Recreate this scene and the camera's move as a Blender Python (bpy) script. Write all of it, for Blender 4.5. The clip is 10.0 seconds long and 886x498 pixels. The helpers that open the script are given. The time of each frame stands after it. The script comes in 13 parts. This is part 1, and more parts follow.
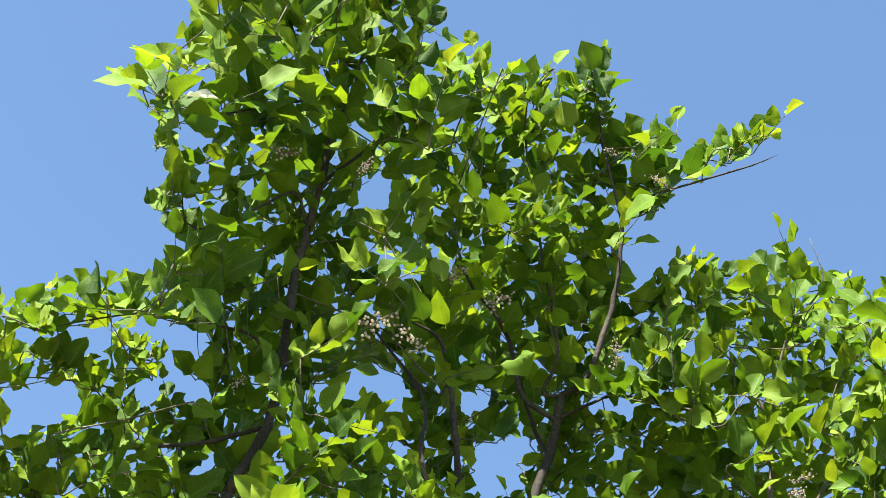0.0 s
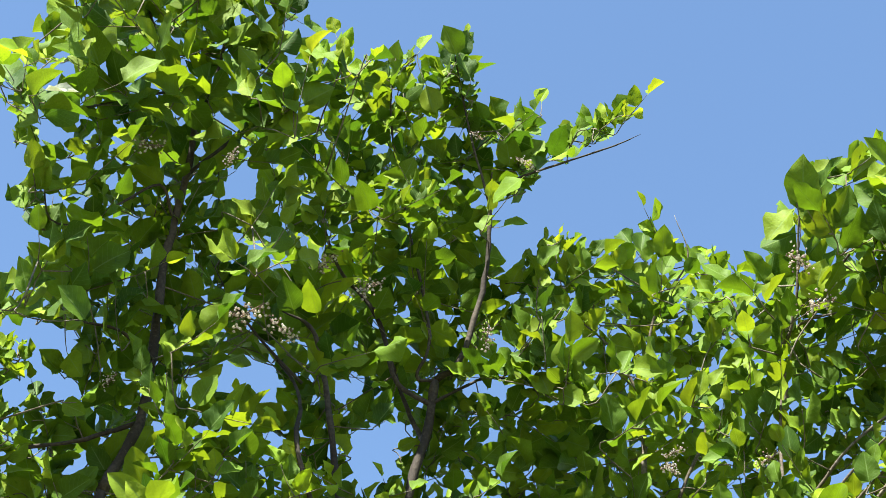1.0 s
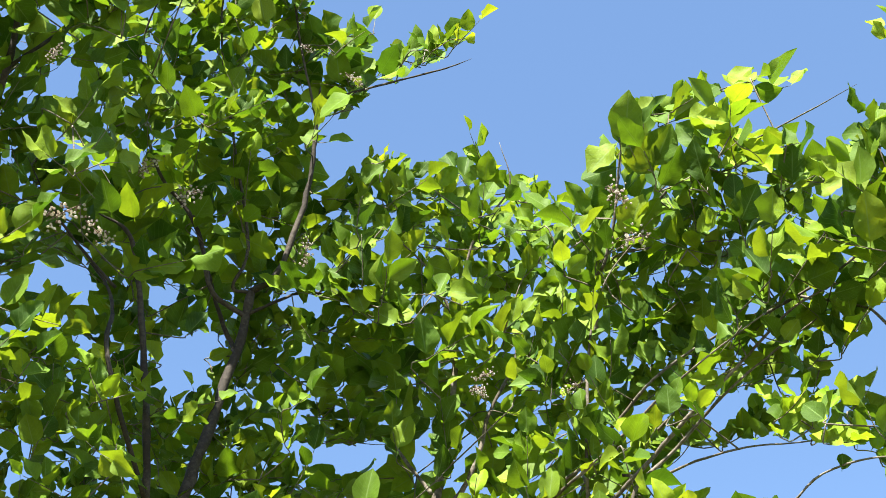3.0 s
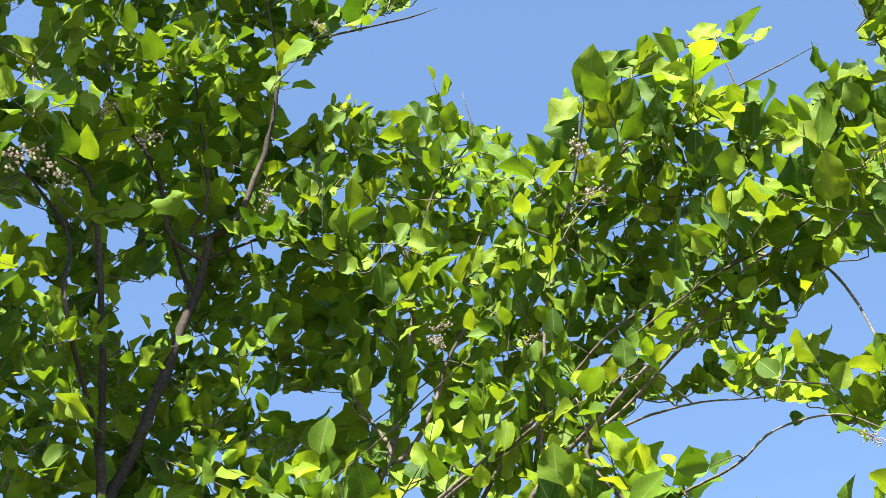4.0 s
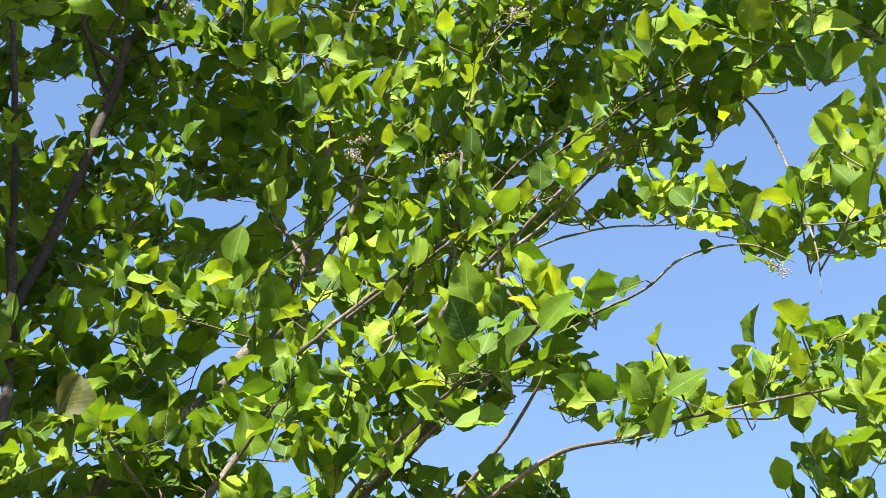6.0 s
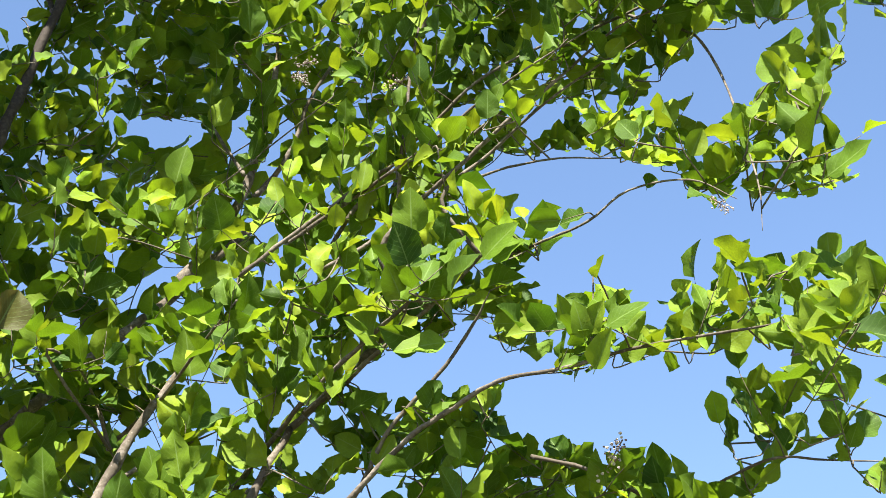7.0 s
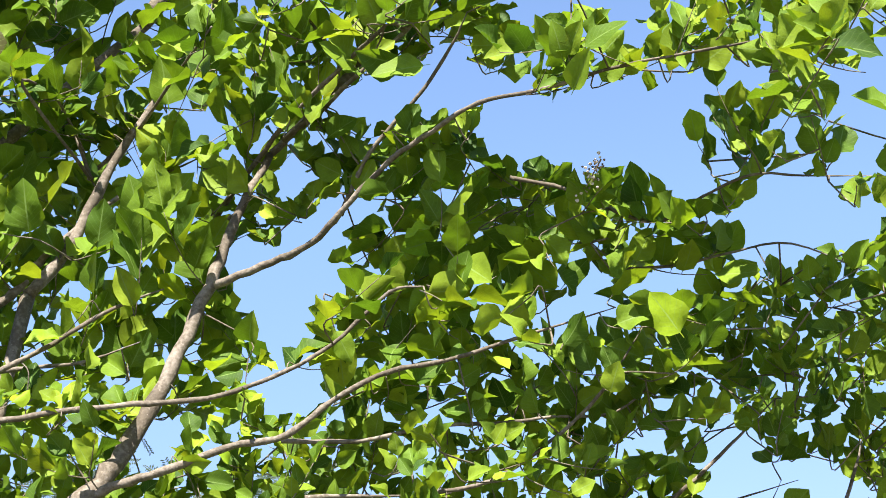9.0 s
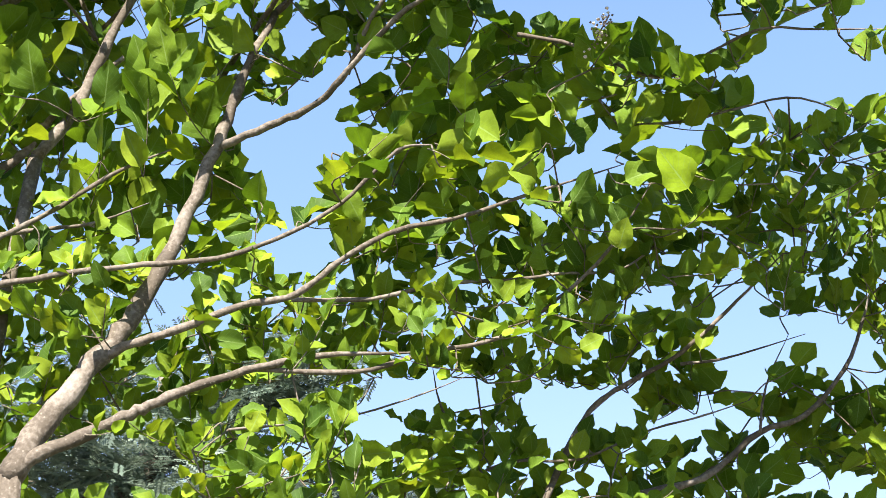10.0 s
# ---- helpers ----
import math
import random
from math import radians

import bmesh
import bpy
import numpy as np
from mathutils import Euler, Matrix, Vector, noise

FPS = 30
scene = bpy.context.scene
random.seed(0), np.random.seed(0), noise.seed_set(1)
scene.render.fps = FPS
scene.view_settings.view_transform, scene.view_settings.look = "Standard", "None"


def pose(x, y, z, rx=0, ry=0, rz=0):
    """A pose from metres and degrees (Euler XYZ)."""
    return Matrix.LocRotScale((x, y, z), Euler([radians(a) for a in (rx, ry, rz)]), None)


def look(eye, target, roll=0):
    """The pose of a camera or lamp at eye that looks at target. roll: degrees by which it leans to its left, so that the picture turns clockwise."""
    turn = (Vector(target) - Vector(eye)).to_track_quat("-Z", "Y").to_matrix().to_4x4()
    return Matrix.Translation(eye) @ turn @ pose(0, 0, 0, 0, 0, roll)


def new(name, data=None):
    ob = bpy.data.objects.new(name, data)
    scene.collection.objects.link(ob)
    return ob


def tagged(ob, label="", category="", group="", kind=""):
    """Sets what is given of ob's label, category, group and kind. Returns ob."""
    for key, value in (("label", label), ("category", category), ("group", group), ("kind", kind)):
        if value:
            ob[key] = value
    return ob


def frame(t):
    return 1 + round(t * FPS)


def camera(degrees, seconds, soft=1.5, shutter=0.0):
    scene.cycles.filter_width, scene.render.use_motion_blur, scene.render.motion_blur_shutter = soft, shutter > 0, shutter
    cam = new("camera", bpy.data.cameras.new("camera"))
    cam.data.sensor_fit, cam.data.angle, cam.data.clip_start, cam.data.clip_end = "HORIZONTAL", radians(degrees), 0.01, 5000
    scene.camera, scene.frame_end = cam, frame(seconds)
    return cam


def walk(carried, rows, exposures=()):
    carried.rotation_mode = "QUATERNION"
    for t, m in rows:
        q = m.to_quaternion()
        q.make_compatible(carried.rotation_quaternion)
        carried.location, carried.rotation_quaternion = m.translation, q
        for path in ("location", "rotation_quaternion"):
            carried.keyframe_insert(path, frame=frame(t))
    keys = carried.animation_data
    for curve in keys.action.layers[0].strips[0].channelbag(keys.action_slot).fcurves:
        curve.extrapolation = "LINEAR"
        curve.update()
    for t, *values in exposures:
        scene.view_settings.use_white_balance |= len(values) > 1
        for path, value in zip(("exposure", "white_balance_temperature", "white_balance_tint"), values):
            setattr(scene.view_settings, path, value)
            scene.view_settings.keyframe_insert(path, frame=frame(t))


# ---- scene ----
cam = camera(30, 10.0, soft=0.7)
EYE = (0.0, 0.0, 1.6)
# seconds, turn to the left, tilt above the horizon, roll (degrees): the camera turns where it stands
TURNS = [
    (0.0, 16.83, 47.37, 7.28),
    (0.5, 13.98, 47.28, 4.00),
    (1.0, 10.13, 47.21, 0.53),
    (1.5, 6.74, 46.84, -0.44),
    (2.0, 5.48, 46.53, 0.44),
    (2.5, 2.99, 45.59, -2.05),
    (2.7, 2.26, 44.99, -2.20),
    (3.8, -0.16, 42.86, -2.55),
    (4.0, -0.46, 42.47, -2.24),
    (4.5, -1.30, 41.29, -1.30),
    (5.0, -2.19, 39.39, -1.54),
    (5.5, -2.88, 37.04, -1.11),
    (5.7, -3.21, 36.60, -1.30),
    (6.8, -5.82, 34.05, -2.12),
    (7.0, -6.13, 33.42, -1.47),
    (7.5, -6.57, 30.45, -2.39),
    (8.0, -6.69, 28.43, -2.79),
    (8.5, -6.84, 25.98, -2.87),
    (9.0, -6.57, 23.83, -2.75),
    (9.5, -6.37, 21.75, -2.85),
    (10.0, -6.00, 18.94, -3.05),
]
walk(cam, [(t, pose(*EYE, 90 + tilt, 0, turn) @ pose(0, 0, 0, 0, 0, roll)) for t, turn, tilt, roll in TURNS],
     exposures=[(0.0, 2.06, 6350, 5), (3.0, 2.18, 6350, 7), (6.0, 2.1, 6400, 10), (8.0, 2.02, 6390, 12), (10.0, 2.02, 6370, 15)])

# ---- daylight ----
SUN_WAY = Vector((-0.1, -0.59, 0.80)).normalized()
world = bpy.data.worlds.new("sky")
scene.world = world
world.use_nodes = True
wn, wl = world.node_tree.nodes, world.node_tree.links
wn.clear()
sky = wn.new("ShaderNodeTexSky")
sky.sky_type, sky.sun_disc = "NISHITA", False
sky.sun_elevation = math.asin(SUN_WAY.z)
sky.sun_rotation = math.atan2(SUN_WAY.x, SUN_WAY.y)
sky.air_density, sky.dust_density, sky.ozone_density = 1.0, 0.1, 2.2
back = wn.new("ShaderNodeBackground")
back.inputs["Strength"].default_value = 0.075
wout = wn.new("ShaderNodeOutputWorld")
# painted haze: the sky colour is dimmed and tinted mauve towards the horizon
ray_way, height, low_sky_tint, tint_mix = wn.new("ShaderNodeTexCoord"), wn.new("ShaderNodeSeparateXYZ"), wn.new("ShaderNodeValToRGB"), wn.new("ShaderNodeMix")
wl.new(ray_way.outputs["Generated"], height.inputs[0])
wl.new(height.outputs[2], low_sky_tint.inputs[0])
low_sky_tint.color_ramp.elements[0].position, low_sky_tint.color_ramp.elements[0].color = 0.0, (0.58, 0.49, 0.64, 1)
low_sky_tint.color_ramp.elements[1].position, low_sky_tint.color_ramp.elements[1].color = 0.42, (1, 1, 1, 1)
tint_mix.data_type, tint_mix.blend_type = "RGBA", "MULTIPLY"
tint_mix.inputs[0].default_value = 1.0
wl.new(sky.outputs[0], tint_mix.inputs[6])
wl.new(low_sky_tint.outputs[0], tint_mix.inputs[7])
wl.new(tint_mix.outputs[2], back.inputs[0])
wl.new(back.outputs[0], wout.inputs[0])
sun_data = bpy.data.lights.new("sun", "SUN")
sun_data.energy, sun_data.angle, sun_data.color = 5.0, radians(0.55), (1.0, 0.95, 0.86)
sun = new("sun", sun_data)
sun.matrix_world = look(SUN_WAY * 30, (0, 0, 0))


# ---- materials ----
def material(name):
    m = bpy.data.materials.new(name)
    m.use_nodes = True
    n, l = m.node_tree.nodes, m.node_tree.links
    n.clear()
    out = n.new("ShaderNodeOutputMaterial")
    return m, n, l, out


def ramp(n, stops):
    r = n.new("ShaderNodeValToRGB")
    e = r.color_ramp.elements
    while len(e) < len(stops):
        e.new(0.5)
    for item, (at, colour) in zip(e, stops):
        item.position, item.color = at, (*colour, 1)
    return r


def maths(n, l, kind, a, b=None, c=None):
    m = n.new("ShaderNodeMath")
    m.operation = kind
    for i, v in enumerate((a, b, c)):
        if v is None:
            continue
        if isinstance(v, (int, float)):
            m.inputs[i].default_value = v
        else:
            l.new(v, m.inputs[i])
    return m.outputs[0]


def mix(n, l, how, fac, a, b):
    m = n.new("ShaderNodeMix")
    m.data_type, m.blend_type = "RGBA", how
    for key, v in ((0, fac), (6, a), (7, b)):
        if isinstance(v, (int, float)):
            m.inputs[key].default_value = v
        elif isinstance(v, tuple):
            m.inputs[key].default_value = (*v, 1)
        else:
            l.new(v, m.inputs[key])
    return m.outputs[2]


def leaf_material(name, upper, through_light, share, rough=0.44, blotch=0.34):
    """A leaf blade: glossy cuticle, light coming through, paler midrib and side veins, fine mottling."""
    m, n, l, out = material(name)
    uv = n.new("ShaderNodeUVMap")
    uv.uv_map = "blade"
    sep = n.new("ShaderNodeSeparateXYZ")
    l.new(uv.outputs[0], sep.inputs[0])
    u, v = sep.outputs[0], sep.outputs[1]
    off = maths(n, l, "ABSOLUTE", maths(n, l, "SUBTRACT", v, 0.5))
    rib = maths(n, l, "LESS_THAN", off, 0.022)
    wave = maths(n, l, "FRACT", maths(n, l, "SUBTRACT", maths(n, l, "MULTIPLY", u, 8.0), maths(n, l, "MULTIPLY", off, 5.0)))
    vein = maths(n, l, "LESS_THAN", wave, 0.1)
    lines = maths(n, l, "MAXIMUM", rib, maths(n, l, "MULTIPLY", vein, 0.45))
    info, geo = n.new("ShaderNodeObjectInfo"), n.new("ShaderNodeNewGeometry")
    chance = maths(n, l, "FRACT", maths(n, l, "ADD", info.outputs["Random"], geo.outputs["Random Per Island"]))
    second = maths(n, l, "FRACT", maths(n, l, "MULTIPLY", chance, 7.31))
    tone, glow = ramp(n, upper), ramp(n, through_light)
    l.new(chance, tone.inputs[0])
    l.new(second, glow.inputs[0])
    coord = n.new("ShaderNodeTexCoord")
    fine, broad = n.new("ShaderNodeTexNoise"), n.new("ShaderNodeTexNoise")
    fine.inputs["Scale"].default_value, broad.inputs["Scale"].default_value = 160.0, 26.0
    fine.inputs["Detail"].default_value = 4.0
    for t in (fine, broad):
        l.new(coord.outputs["Object"], t.inputs["Vector"])
    mott = maths(n, l, "MULTIPLY_ADD", broad.outputs[0], blotch * 2, 1.0 - blotch)
    grain = maths(n, l, "MULTIPLY_ADD", fine.outputs[0], 0.3, 0.85)
    amount = maths(n, l, "MULTIPLY", mott, grain)
    dab = n.new("ShaderNodeCombineXYZ")
    for i in range(3):
        l.new(amount, dab.inputs[i])
    face = mix(n, l, "MULTIPLY", 1.0, tone.outputs[0], dab.outputs[0])
    face = mix(n, l, "MIX", maths(n, l, "MULTIPLY", lines, 0.55), face, (0.22, 0.32, 0.08))
    lit = mix(n, l, "MULTIPLY", 1.0, glow.outputs[0], dab.outputs[0])
    lit = mix(n, l, "MULTIPLY", maths(n, l, "MULTIPLY", lines, 0.55), lit, (0.45, 0.5, 0.3))
    p = n.new("ShaderNodeBsdfPrincipled")
    l.new(face, p.inputs["Base Color"])
    l.new(maths(n, l, "MULTIPLY_ADD", broad.outputs[0], 0.2, rough - 0.1), p.inputs["Roughness"])
    p.inputs["Specular IOR Level"].default_value = 0.11
    bump = n.new("ShaderNodeBump")
    bump.inputs["Strength"].default_value, bump.inputs["Distance"].default_value = 0.35, 0.002
    l.new(maths(n, l, "ADD", maths(n, l, "MULTIPLY", lines, -0.6), fine.outputs[0]), bump.inputs["Height"])
    l.new(bump.outputs[0], p.inputs["Normal"])
    tr = n.new("ShaderNodeBsdfTranslucent")
    l.new(lit, tr.inputs[0])
    both = n.new("ShaderNodeMixShader")
    both.inputs[0].default_value = share
    l.new(p.outputs[0], both.inputs[1])
    l.new(tr.outputs[0], both.inputs[2])
    l.new(both.outputs[0], out.inputs[0])
    return m


def bark_material(name, dark, mid, pale, scale=1.0):
    m, n, l, out = material(name)
    coord = n.new("ShaderNodeTexCoord")
    broad, fine, spots = n.new("ShaderNodeTexNoise"), n.new("ShaderNodeTexNoise"), n.new("ShaderNodeTexVoronoi")
    broad.inputs["Scale"].default_value, broad.inputs["Detail"].default_value = 7.0 * scale, 5.0
    fine.inputs["Scale"].default_value, fine.inputs["Detail"].default_value = 90.0 * scale, 6.0
    spots.inputs["Scale"].default_value = 60.0 * scale
    for t in (broad, fine, spots):
        l.new(coord.outputs["Object"], t.inputs["Vector"])
    c = ramp(n, [(0.25, dark), (0.5, mid), (0.72, pale)])
    l.new(maths(n, l, "MULTIPLY_ADD", fine.outputs[0], 0.45, maths(n, l, "MULTIPLY", broad.outputs[0], 0.6)), c.inputs[0])
    flecks = maths(n, l, "LESS_THAN", spots.outputs["Distance"], 0.16)
    col = mix(n, l, "MIX", maths(n, l, "MULTIPLY", flecks, 0.5), c.outputs[0], pale)
    p = n.new("ShaderNodeBsdfPrincipled")
    l.new(col, p.inputs["Base Color"])
    p.inputs["Roughness"].default_value = 0.8
    p.inputs["Specular IOR Level"].default_value = 0.25
    bump = n.new("ShaderNodeBump")
    bump.inputs["Strength"].default_value, bump.inputs["Distance"].default_value = 0.6, 0.004
    l.new(maths(n, l, "ADD", fine.outputs[0], broad.outputs[0]), bump.inputs["Height"])
    l.new(bump.outputs[0], p.inputs["Normal"])
    l.new(p.outputs[0], out.inputs[0])
    return m


def plain_material(name, a, b, scale, rough=0.7, through_share=0.0):
    m, n, l, out = material(name)
    coord, t = n.new("ShaderNodeTexCoord"), n.new("ShaderNodeTexNoise")
    t.inputs["Scale"].default_value, t.inputs["Detail"].default_value = scale, 8.0
    l.new(coord.outputs["Object"], t.inputs["Vector"])
    c = ramp(n, [(0.35, a), (0.65, b)])
    l.new(t.outputs[0], c.inputs[0])
    p = n.new("ShaderNodeBsdfPrincipled")
    l.new(c.outputs[0], p.inputs["Base Color"])
    p.inputs["Roughness"].default_value = rough
    last = p
    if through_share:
        tr, last = n.new("ShaderNodeBsdfTranslucent"), n.new("ShaderNodeMixShader")
        l.new(c.outputs[0], tr.inputs[0])
        last.inputs[0].default_value = through_share
        l.new(p.outputs[0], last.inputs[1])
        l.new(tr.outputs[0], last.inputs[2])
    bump = n.new("ShaderNodeBump")
    bump.inputs["Strength"].default_value, bump.inputs["Distance"].default_value = 0.4, 0.01
    l.new(t.outputs[0], bump.inputs["Height"])
    l.new(bump.outputs[0], p.inputs["Normal"])
    l.new(last.outputs[0], out.inputs[0])
    return m


LEAF = leaf_material("mature_leaf",
                     [(0.0, (0.030, 0.067, 0.009)), (0.5, (0.104, 0.178, 0.013)), (1.0, (0.198, 0.262, 0.018))],
                     [(0.0, (0.07, 0.16, 0.006)), (0.5, (0.20, 0.33, 0.009)), (1.0, (0.37, 0.45, 0.013))], 0.29, 0.58)
YOUNG = leaf_material("young_leaf",
                      [(0.0, (0.15, 0.26, 0.012)), (0.6, (0.21, 0.31, 0.014)), (1.0, (0.28, 0.34, 0.018))],
                      [(0.0, (0.26, 0.42, 0.010)), (0.6, (0.38, 0.49, 0.013)), (1.0, (0.50, 0.53, 0.018))], 0.34, 0.56)
WITHERED = leaf_material("withered_leaf",
                         [(0.0, (0.055, 0.06, 0.012)), (1.0, (0.14, 0.105, 0.03))],
                         [(0.0, (0.13, 0.13, 0.025)), (1.0, (0.22, 0.18, 0.04))], 0.3, blotch=0.6)
# whitish colour stands in for the sheen on a leaf's underside
PALE = leaf_material("sheen_leaf", [(0.0, (0.42, 0.44, 0.34)), (1.0, (0.60, 0.60, 0.50))], [(0.0, (0.4, 0.42, 0.2)), (1.0, (0.5, 0.5, 0.3))], 0.2, 0.5)
# darker copy of the bark: shade on trees a and b put into its colour
SHADED_BARK = bark_material("shaded_bark", (0.018, 0.014, 0.010), (0.042, 0.033, 0.025), (0.10, 0.08, 0.06))
BARK = bark_material("bark", (0.042, 0.032, 0.021), (0.098, 0.079, 0.056), (0.25, 0.215, 0.17))
TWIG = bark_material("twig_bark", (0.05, 0.04, 0.028), (0.11, 0.09, 0.06), (0.24, 0.21, 0.16), 2.0)
PETAL = plain_material("petal", (0.50, 0.40, 0.36), (0.78, 0.73, 0.62), 60.0, 0.6, 0.35)
POD = plain_material("bud", (0.09, 0.055, 0.04), (0.24, 0.15, 0.10), 80.0)
SOIL = plain_material("ground", (0.045, 0.055, 0.022), (0.10, 0.085, 0.05), 1.7, 0.95)
FAR_LEAF = plain_material("far_leaf", (0.085, 0.125, 0.085), (0.19, 0.24, 0.17), 3.0, 0.5, 0.35)


# ---- growing things ----
def part(name, mesh, mat, parent, label=""):
    """Links a mesh as one part under a thing."""
    if mat and not mesh.materials:
        mesh.materials.append(mat)
    ob = new(name, mesh)
    ob.parent = parent
    if label:
        tagged(ob, label)
    return ob


def mesh_of(name, verts, faces, smooth=True):
    me = bpy.data.meshes.new(name)
    me.from_pydata([tuple(v) for v in verts], [], faces)
    if smooth:
        me.polygons.foreach_set("use_smooth", [True] * len(me.polygons))
    me.update()
    return me


def glide(points, radii, steps=5):
    """A smooth line through the points (Catmull-Rom), with radii."""
    p = [np.array(q, float) for q in points]
    p = [2 * p[0] - p[1], *p, 2 * p[-1] - p[-2]]
    line, rad = [], []
    for i in range(1, len(p) - 2):
        for k in range(steps):
            s = k / steps
            a, b, c, d = p[i - 1:i + 3]
            line.append(0.5 * (2 * b + (c - a) * s + (2 * a - 5 * b + 4 * c - d) * s * s + (3 * b - a - 3 * c + d) * s ** 3))
            rad.append(radii[i - 1] * (1 - s) + radii[i] * s)
    return line + [p[-2]], rad + [radii[-1]]


def tube(line, rad, sides, rough=0.0, rng=None):
    """Vertices and faces of a closed, tapered and slightly uneven tube."""
    verts, faces = [], []
    last = None
    for i, (p, r) in enumerate(zip(line, rad)):
        way = unit(np.array(line[min(i + 1, len(line) - 1)]) - np.array(line[max(i - 1, 0)]))
        if last is None:
            last = np.cross(way, (0.3, 0.9, 0.2))
        e = unit(last - way * np.dot(last, way))
        last = e
        f = np.cross(way, e)
        for k in range(sides):
            a = 2 * math.pi * k / sides
            rr = r * (1 + (rng.uniform(-rough, rough) if rng else 0))
            verts.append(np.array(p) + (e * math.cos(a) + f * math.sin(a)) * rr)
    m = len(line)
    for i in range(m - 1):
        for k in range(sides):
            q = (k + 1) % sides
            faces.append((i * sides + k, i * sides + q, (i + 1) * sides + q, (i + 1) * sides + k))
    faces.append(tuple(range(sides - 1, -1, -1)))
    faces.append(tuple((m - 1) * sides + k for k in range(sides)))
    return verts, faces


LIGHT = np.array([-.08, -.56, .46])  # the way that the blades turn, towards the light
ROOF = np.array([0, .3, 1.0])


def unit(v):
    return v / (np.linalg.norm(v) + 1e-9)


def shoot_curve(a, b, seed):
    """Five points along a shoot that bends a little upwards on its way from a to b."""
    rng = random.Random(seed)
    a, b = np.array(a, float), np.array(b, float)
    span = np.linalg.norm(b - a)
    bend = np.array([rng.uniform(-.1, .1), rng.uniform(-.1, .1), rng.uniform(-.16, .02)]) * span
    mid = (a + b) / 2 + bend
    return [a * (1 - s) ** 2 + 2 * mid * s * (1 - s) + b * s * s for s in (0, .25, .5, .75, 1)]


def shoot_leaves(a, b, n, size, seed, habit=0):
    """Leaves set alternately along a shoot: foot, way of the midrib, upper side, length, breadth, age.
    habit 0: held up towards the light; 1: the same, with fresh yellow-green leaves; 2: spread flat, one roof over the other."""
    rng = random.Random(seed + 7)
    line = shoot_curve(a, b, seed)
    up, out, side = np.array([0, 0, 1.0]), [], rng.choice((-1, 1))
    for i in range(n):
        s = 1.0 if i == n - 1 else .08 + .92 * (i + rng.uniform(-.2, .2)) / n
        s = max(s, 0.0)
        k = min(int(s * 4), 3)
        foot = line[k] + (line[k + 1] - line[k]) * (s * 4 - k)
        way = unit(line[k + 1] - line[k])
        across = unit(np.cross(way, up) + 1e-3)
        side = -side
        jitter = np.array([rng.gauss(0, 1), rng.gauss(0, 1), rng.gauss(0, 1)])
        lift = rng.uniform(-.45, .45) if habit == 2 else rng.uniform(.1, 1.2)
        if i == n - 1:
            axis = unit(way + .35 * up + .25 * jitter)
        else:
            axis = unit(.45 * way + side * .6 * across + lift * up + .28 * jitter)
        tilt = np.array([rng.gauss(0, 1), rng.gauss(0, 1), rng.gauss(0, 1)])
        face = ROOF + .4 * tilt if habit == 2 else LIGHT + .6 * tilt
        face = unit(face - axis * np.dot(face, axis))
        fresh = s > .25 and rng.random() < .85 if habit == 1 else s > .85 and rng.random() < .18
        length = size * rng.uniform(.74, 1.22) * (.78 if fresh else 1)
        out.append((foot + axis * .13 * length, axis, face, length, length * rng.uniform(.58, .8), (.7 + .3 * rng.random()) if fresh else rng.random() * .7))
    return out


STATIONS = np.array([-0.13, 0.0, 0.1, 0.24, 0.42, 0.6, 0.77, 0.9, 1.0])
BREADTH = np.array([0.012, 0.02, 0.35, 0.48, 0.50, 0.45, 0.32, 0.15, 0.004])
ACROSS = np.array([-1, -0.5, 0, 0.5, 1.0])


def blade(fold, curl, wave, twist, ragged, turn):
    """Unit leaf: ovate with a drawn-out tip, folded along the midrib, curling down, on a short stalk."""
    s, b = np.meshgrid(STATIONS, ACROSS, indexing="ij")
    half = np.repeat(BREADTH[:, None], 5, 1)
    y = b * half * (1 + ragged * np.sin(s * 13 + turn + 2 * np.sign(b)))
    z = fold * np.abs(y) - curl * np.clip(s, 0, 1) ** 2 + wave * np.sin(s * 10 + b * 1.7 + turn) * np.abs(b) * half + twist * s * y
    return np.stack([s, y, z], -1).reshape(-1, 3)


ROWS = len(STATIONS)
BLADE_FACES = np.array([(i * 5 + k, (i + 1) * 5 + k, (i + 1) * 5 + k + 1, i * 5 + k + 1) for i in range(ROWS - 1) for k in range(4)])
BLADE_UV = np.stack(np.meshgrid(np.clip(STATIONS, 0, 1), (ACROSS + 1) / 2, indexing="ij"), -1).reshape(-1, 2)
shape_rng = random.Random(3)
BLADES = [blade(shape_rng.uniform(0.08, 0.62), shape_rng.uniform(-0.12, 0.32), shape_rng.uniform(0.06, 0.26), shape_rng.uniform(-0.5, 0.5),
                shape_rng.uniform(0.01, 0.06), shape_rng.uniform(0, 6)) for _ in range(24)]


def blade_mesh(name, verts, faces, uv, mats, slots=None):
    me = bpy.data.meshes.new(name)
    me.from_pydata(verts.tolist(), [], faces.tolist())
    layer = me.uv_layers.new(name="blade")
    layer.data.foreach_set("uv", uv[faces.ravel()].ravel().astype(np.float32))
    me.polygons.foreach_set("use_smooth", [True] * len(faces))
    for mat in mats:
        me.materials.append(mat)
    if slots is not None:
        me.polygons.foreach_set("material_index", slots)
    me.update()
    return me


LEAF_MESHES = [[blade_mesh("leaf", v, BLADE_FACES, BLADE_UV, [mat]) for v in BLADES] for mat in (LEAF, YOUNG)]


def tree(label, base, bark, group="trees"):
    ob = new("tree", None)
    ob.empty_display_size = 0.3
    ob.location = base
    ob["bark"] = bark
    return tagged(ob, label, "tree", group)


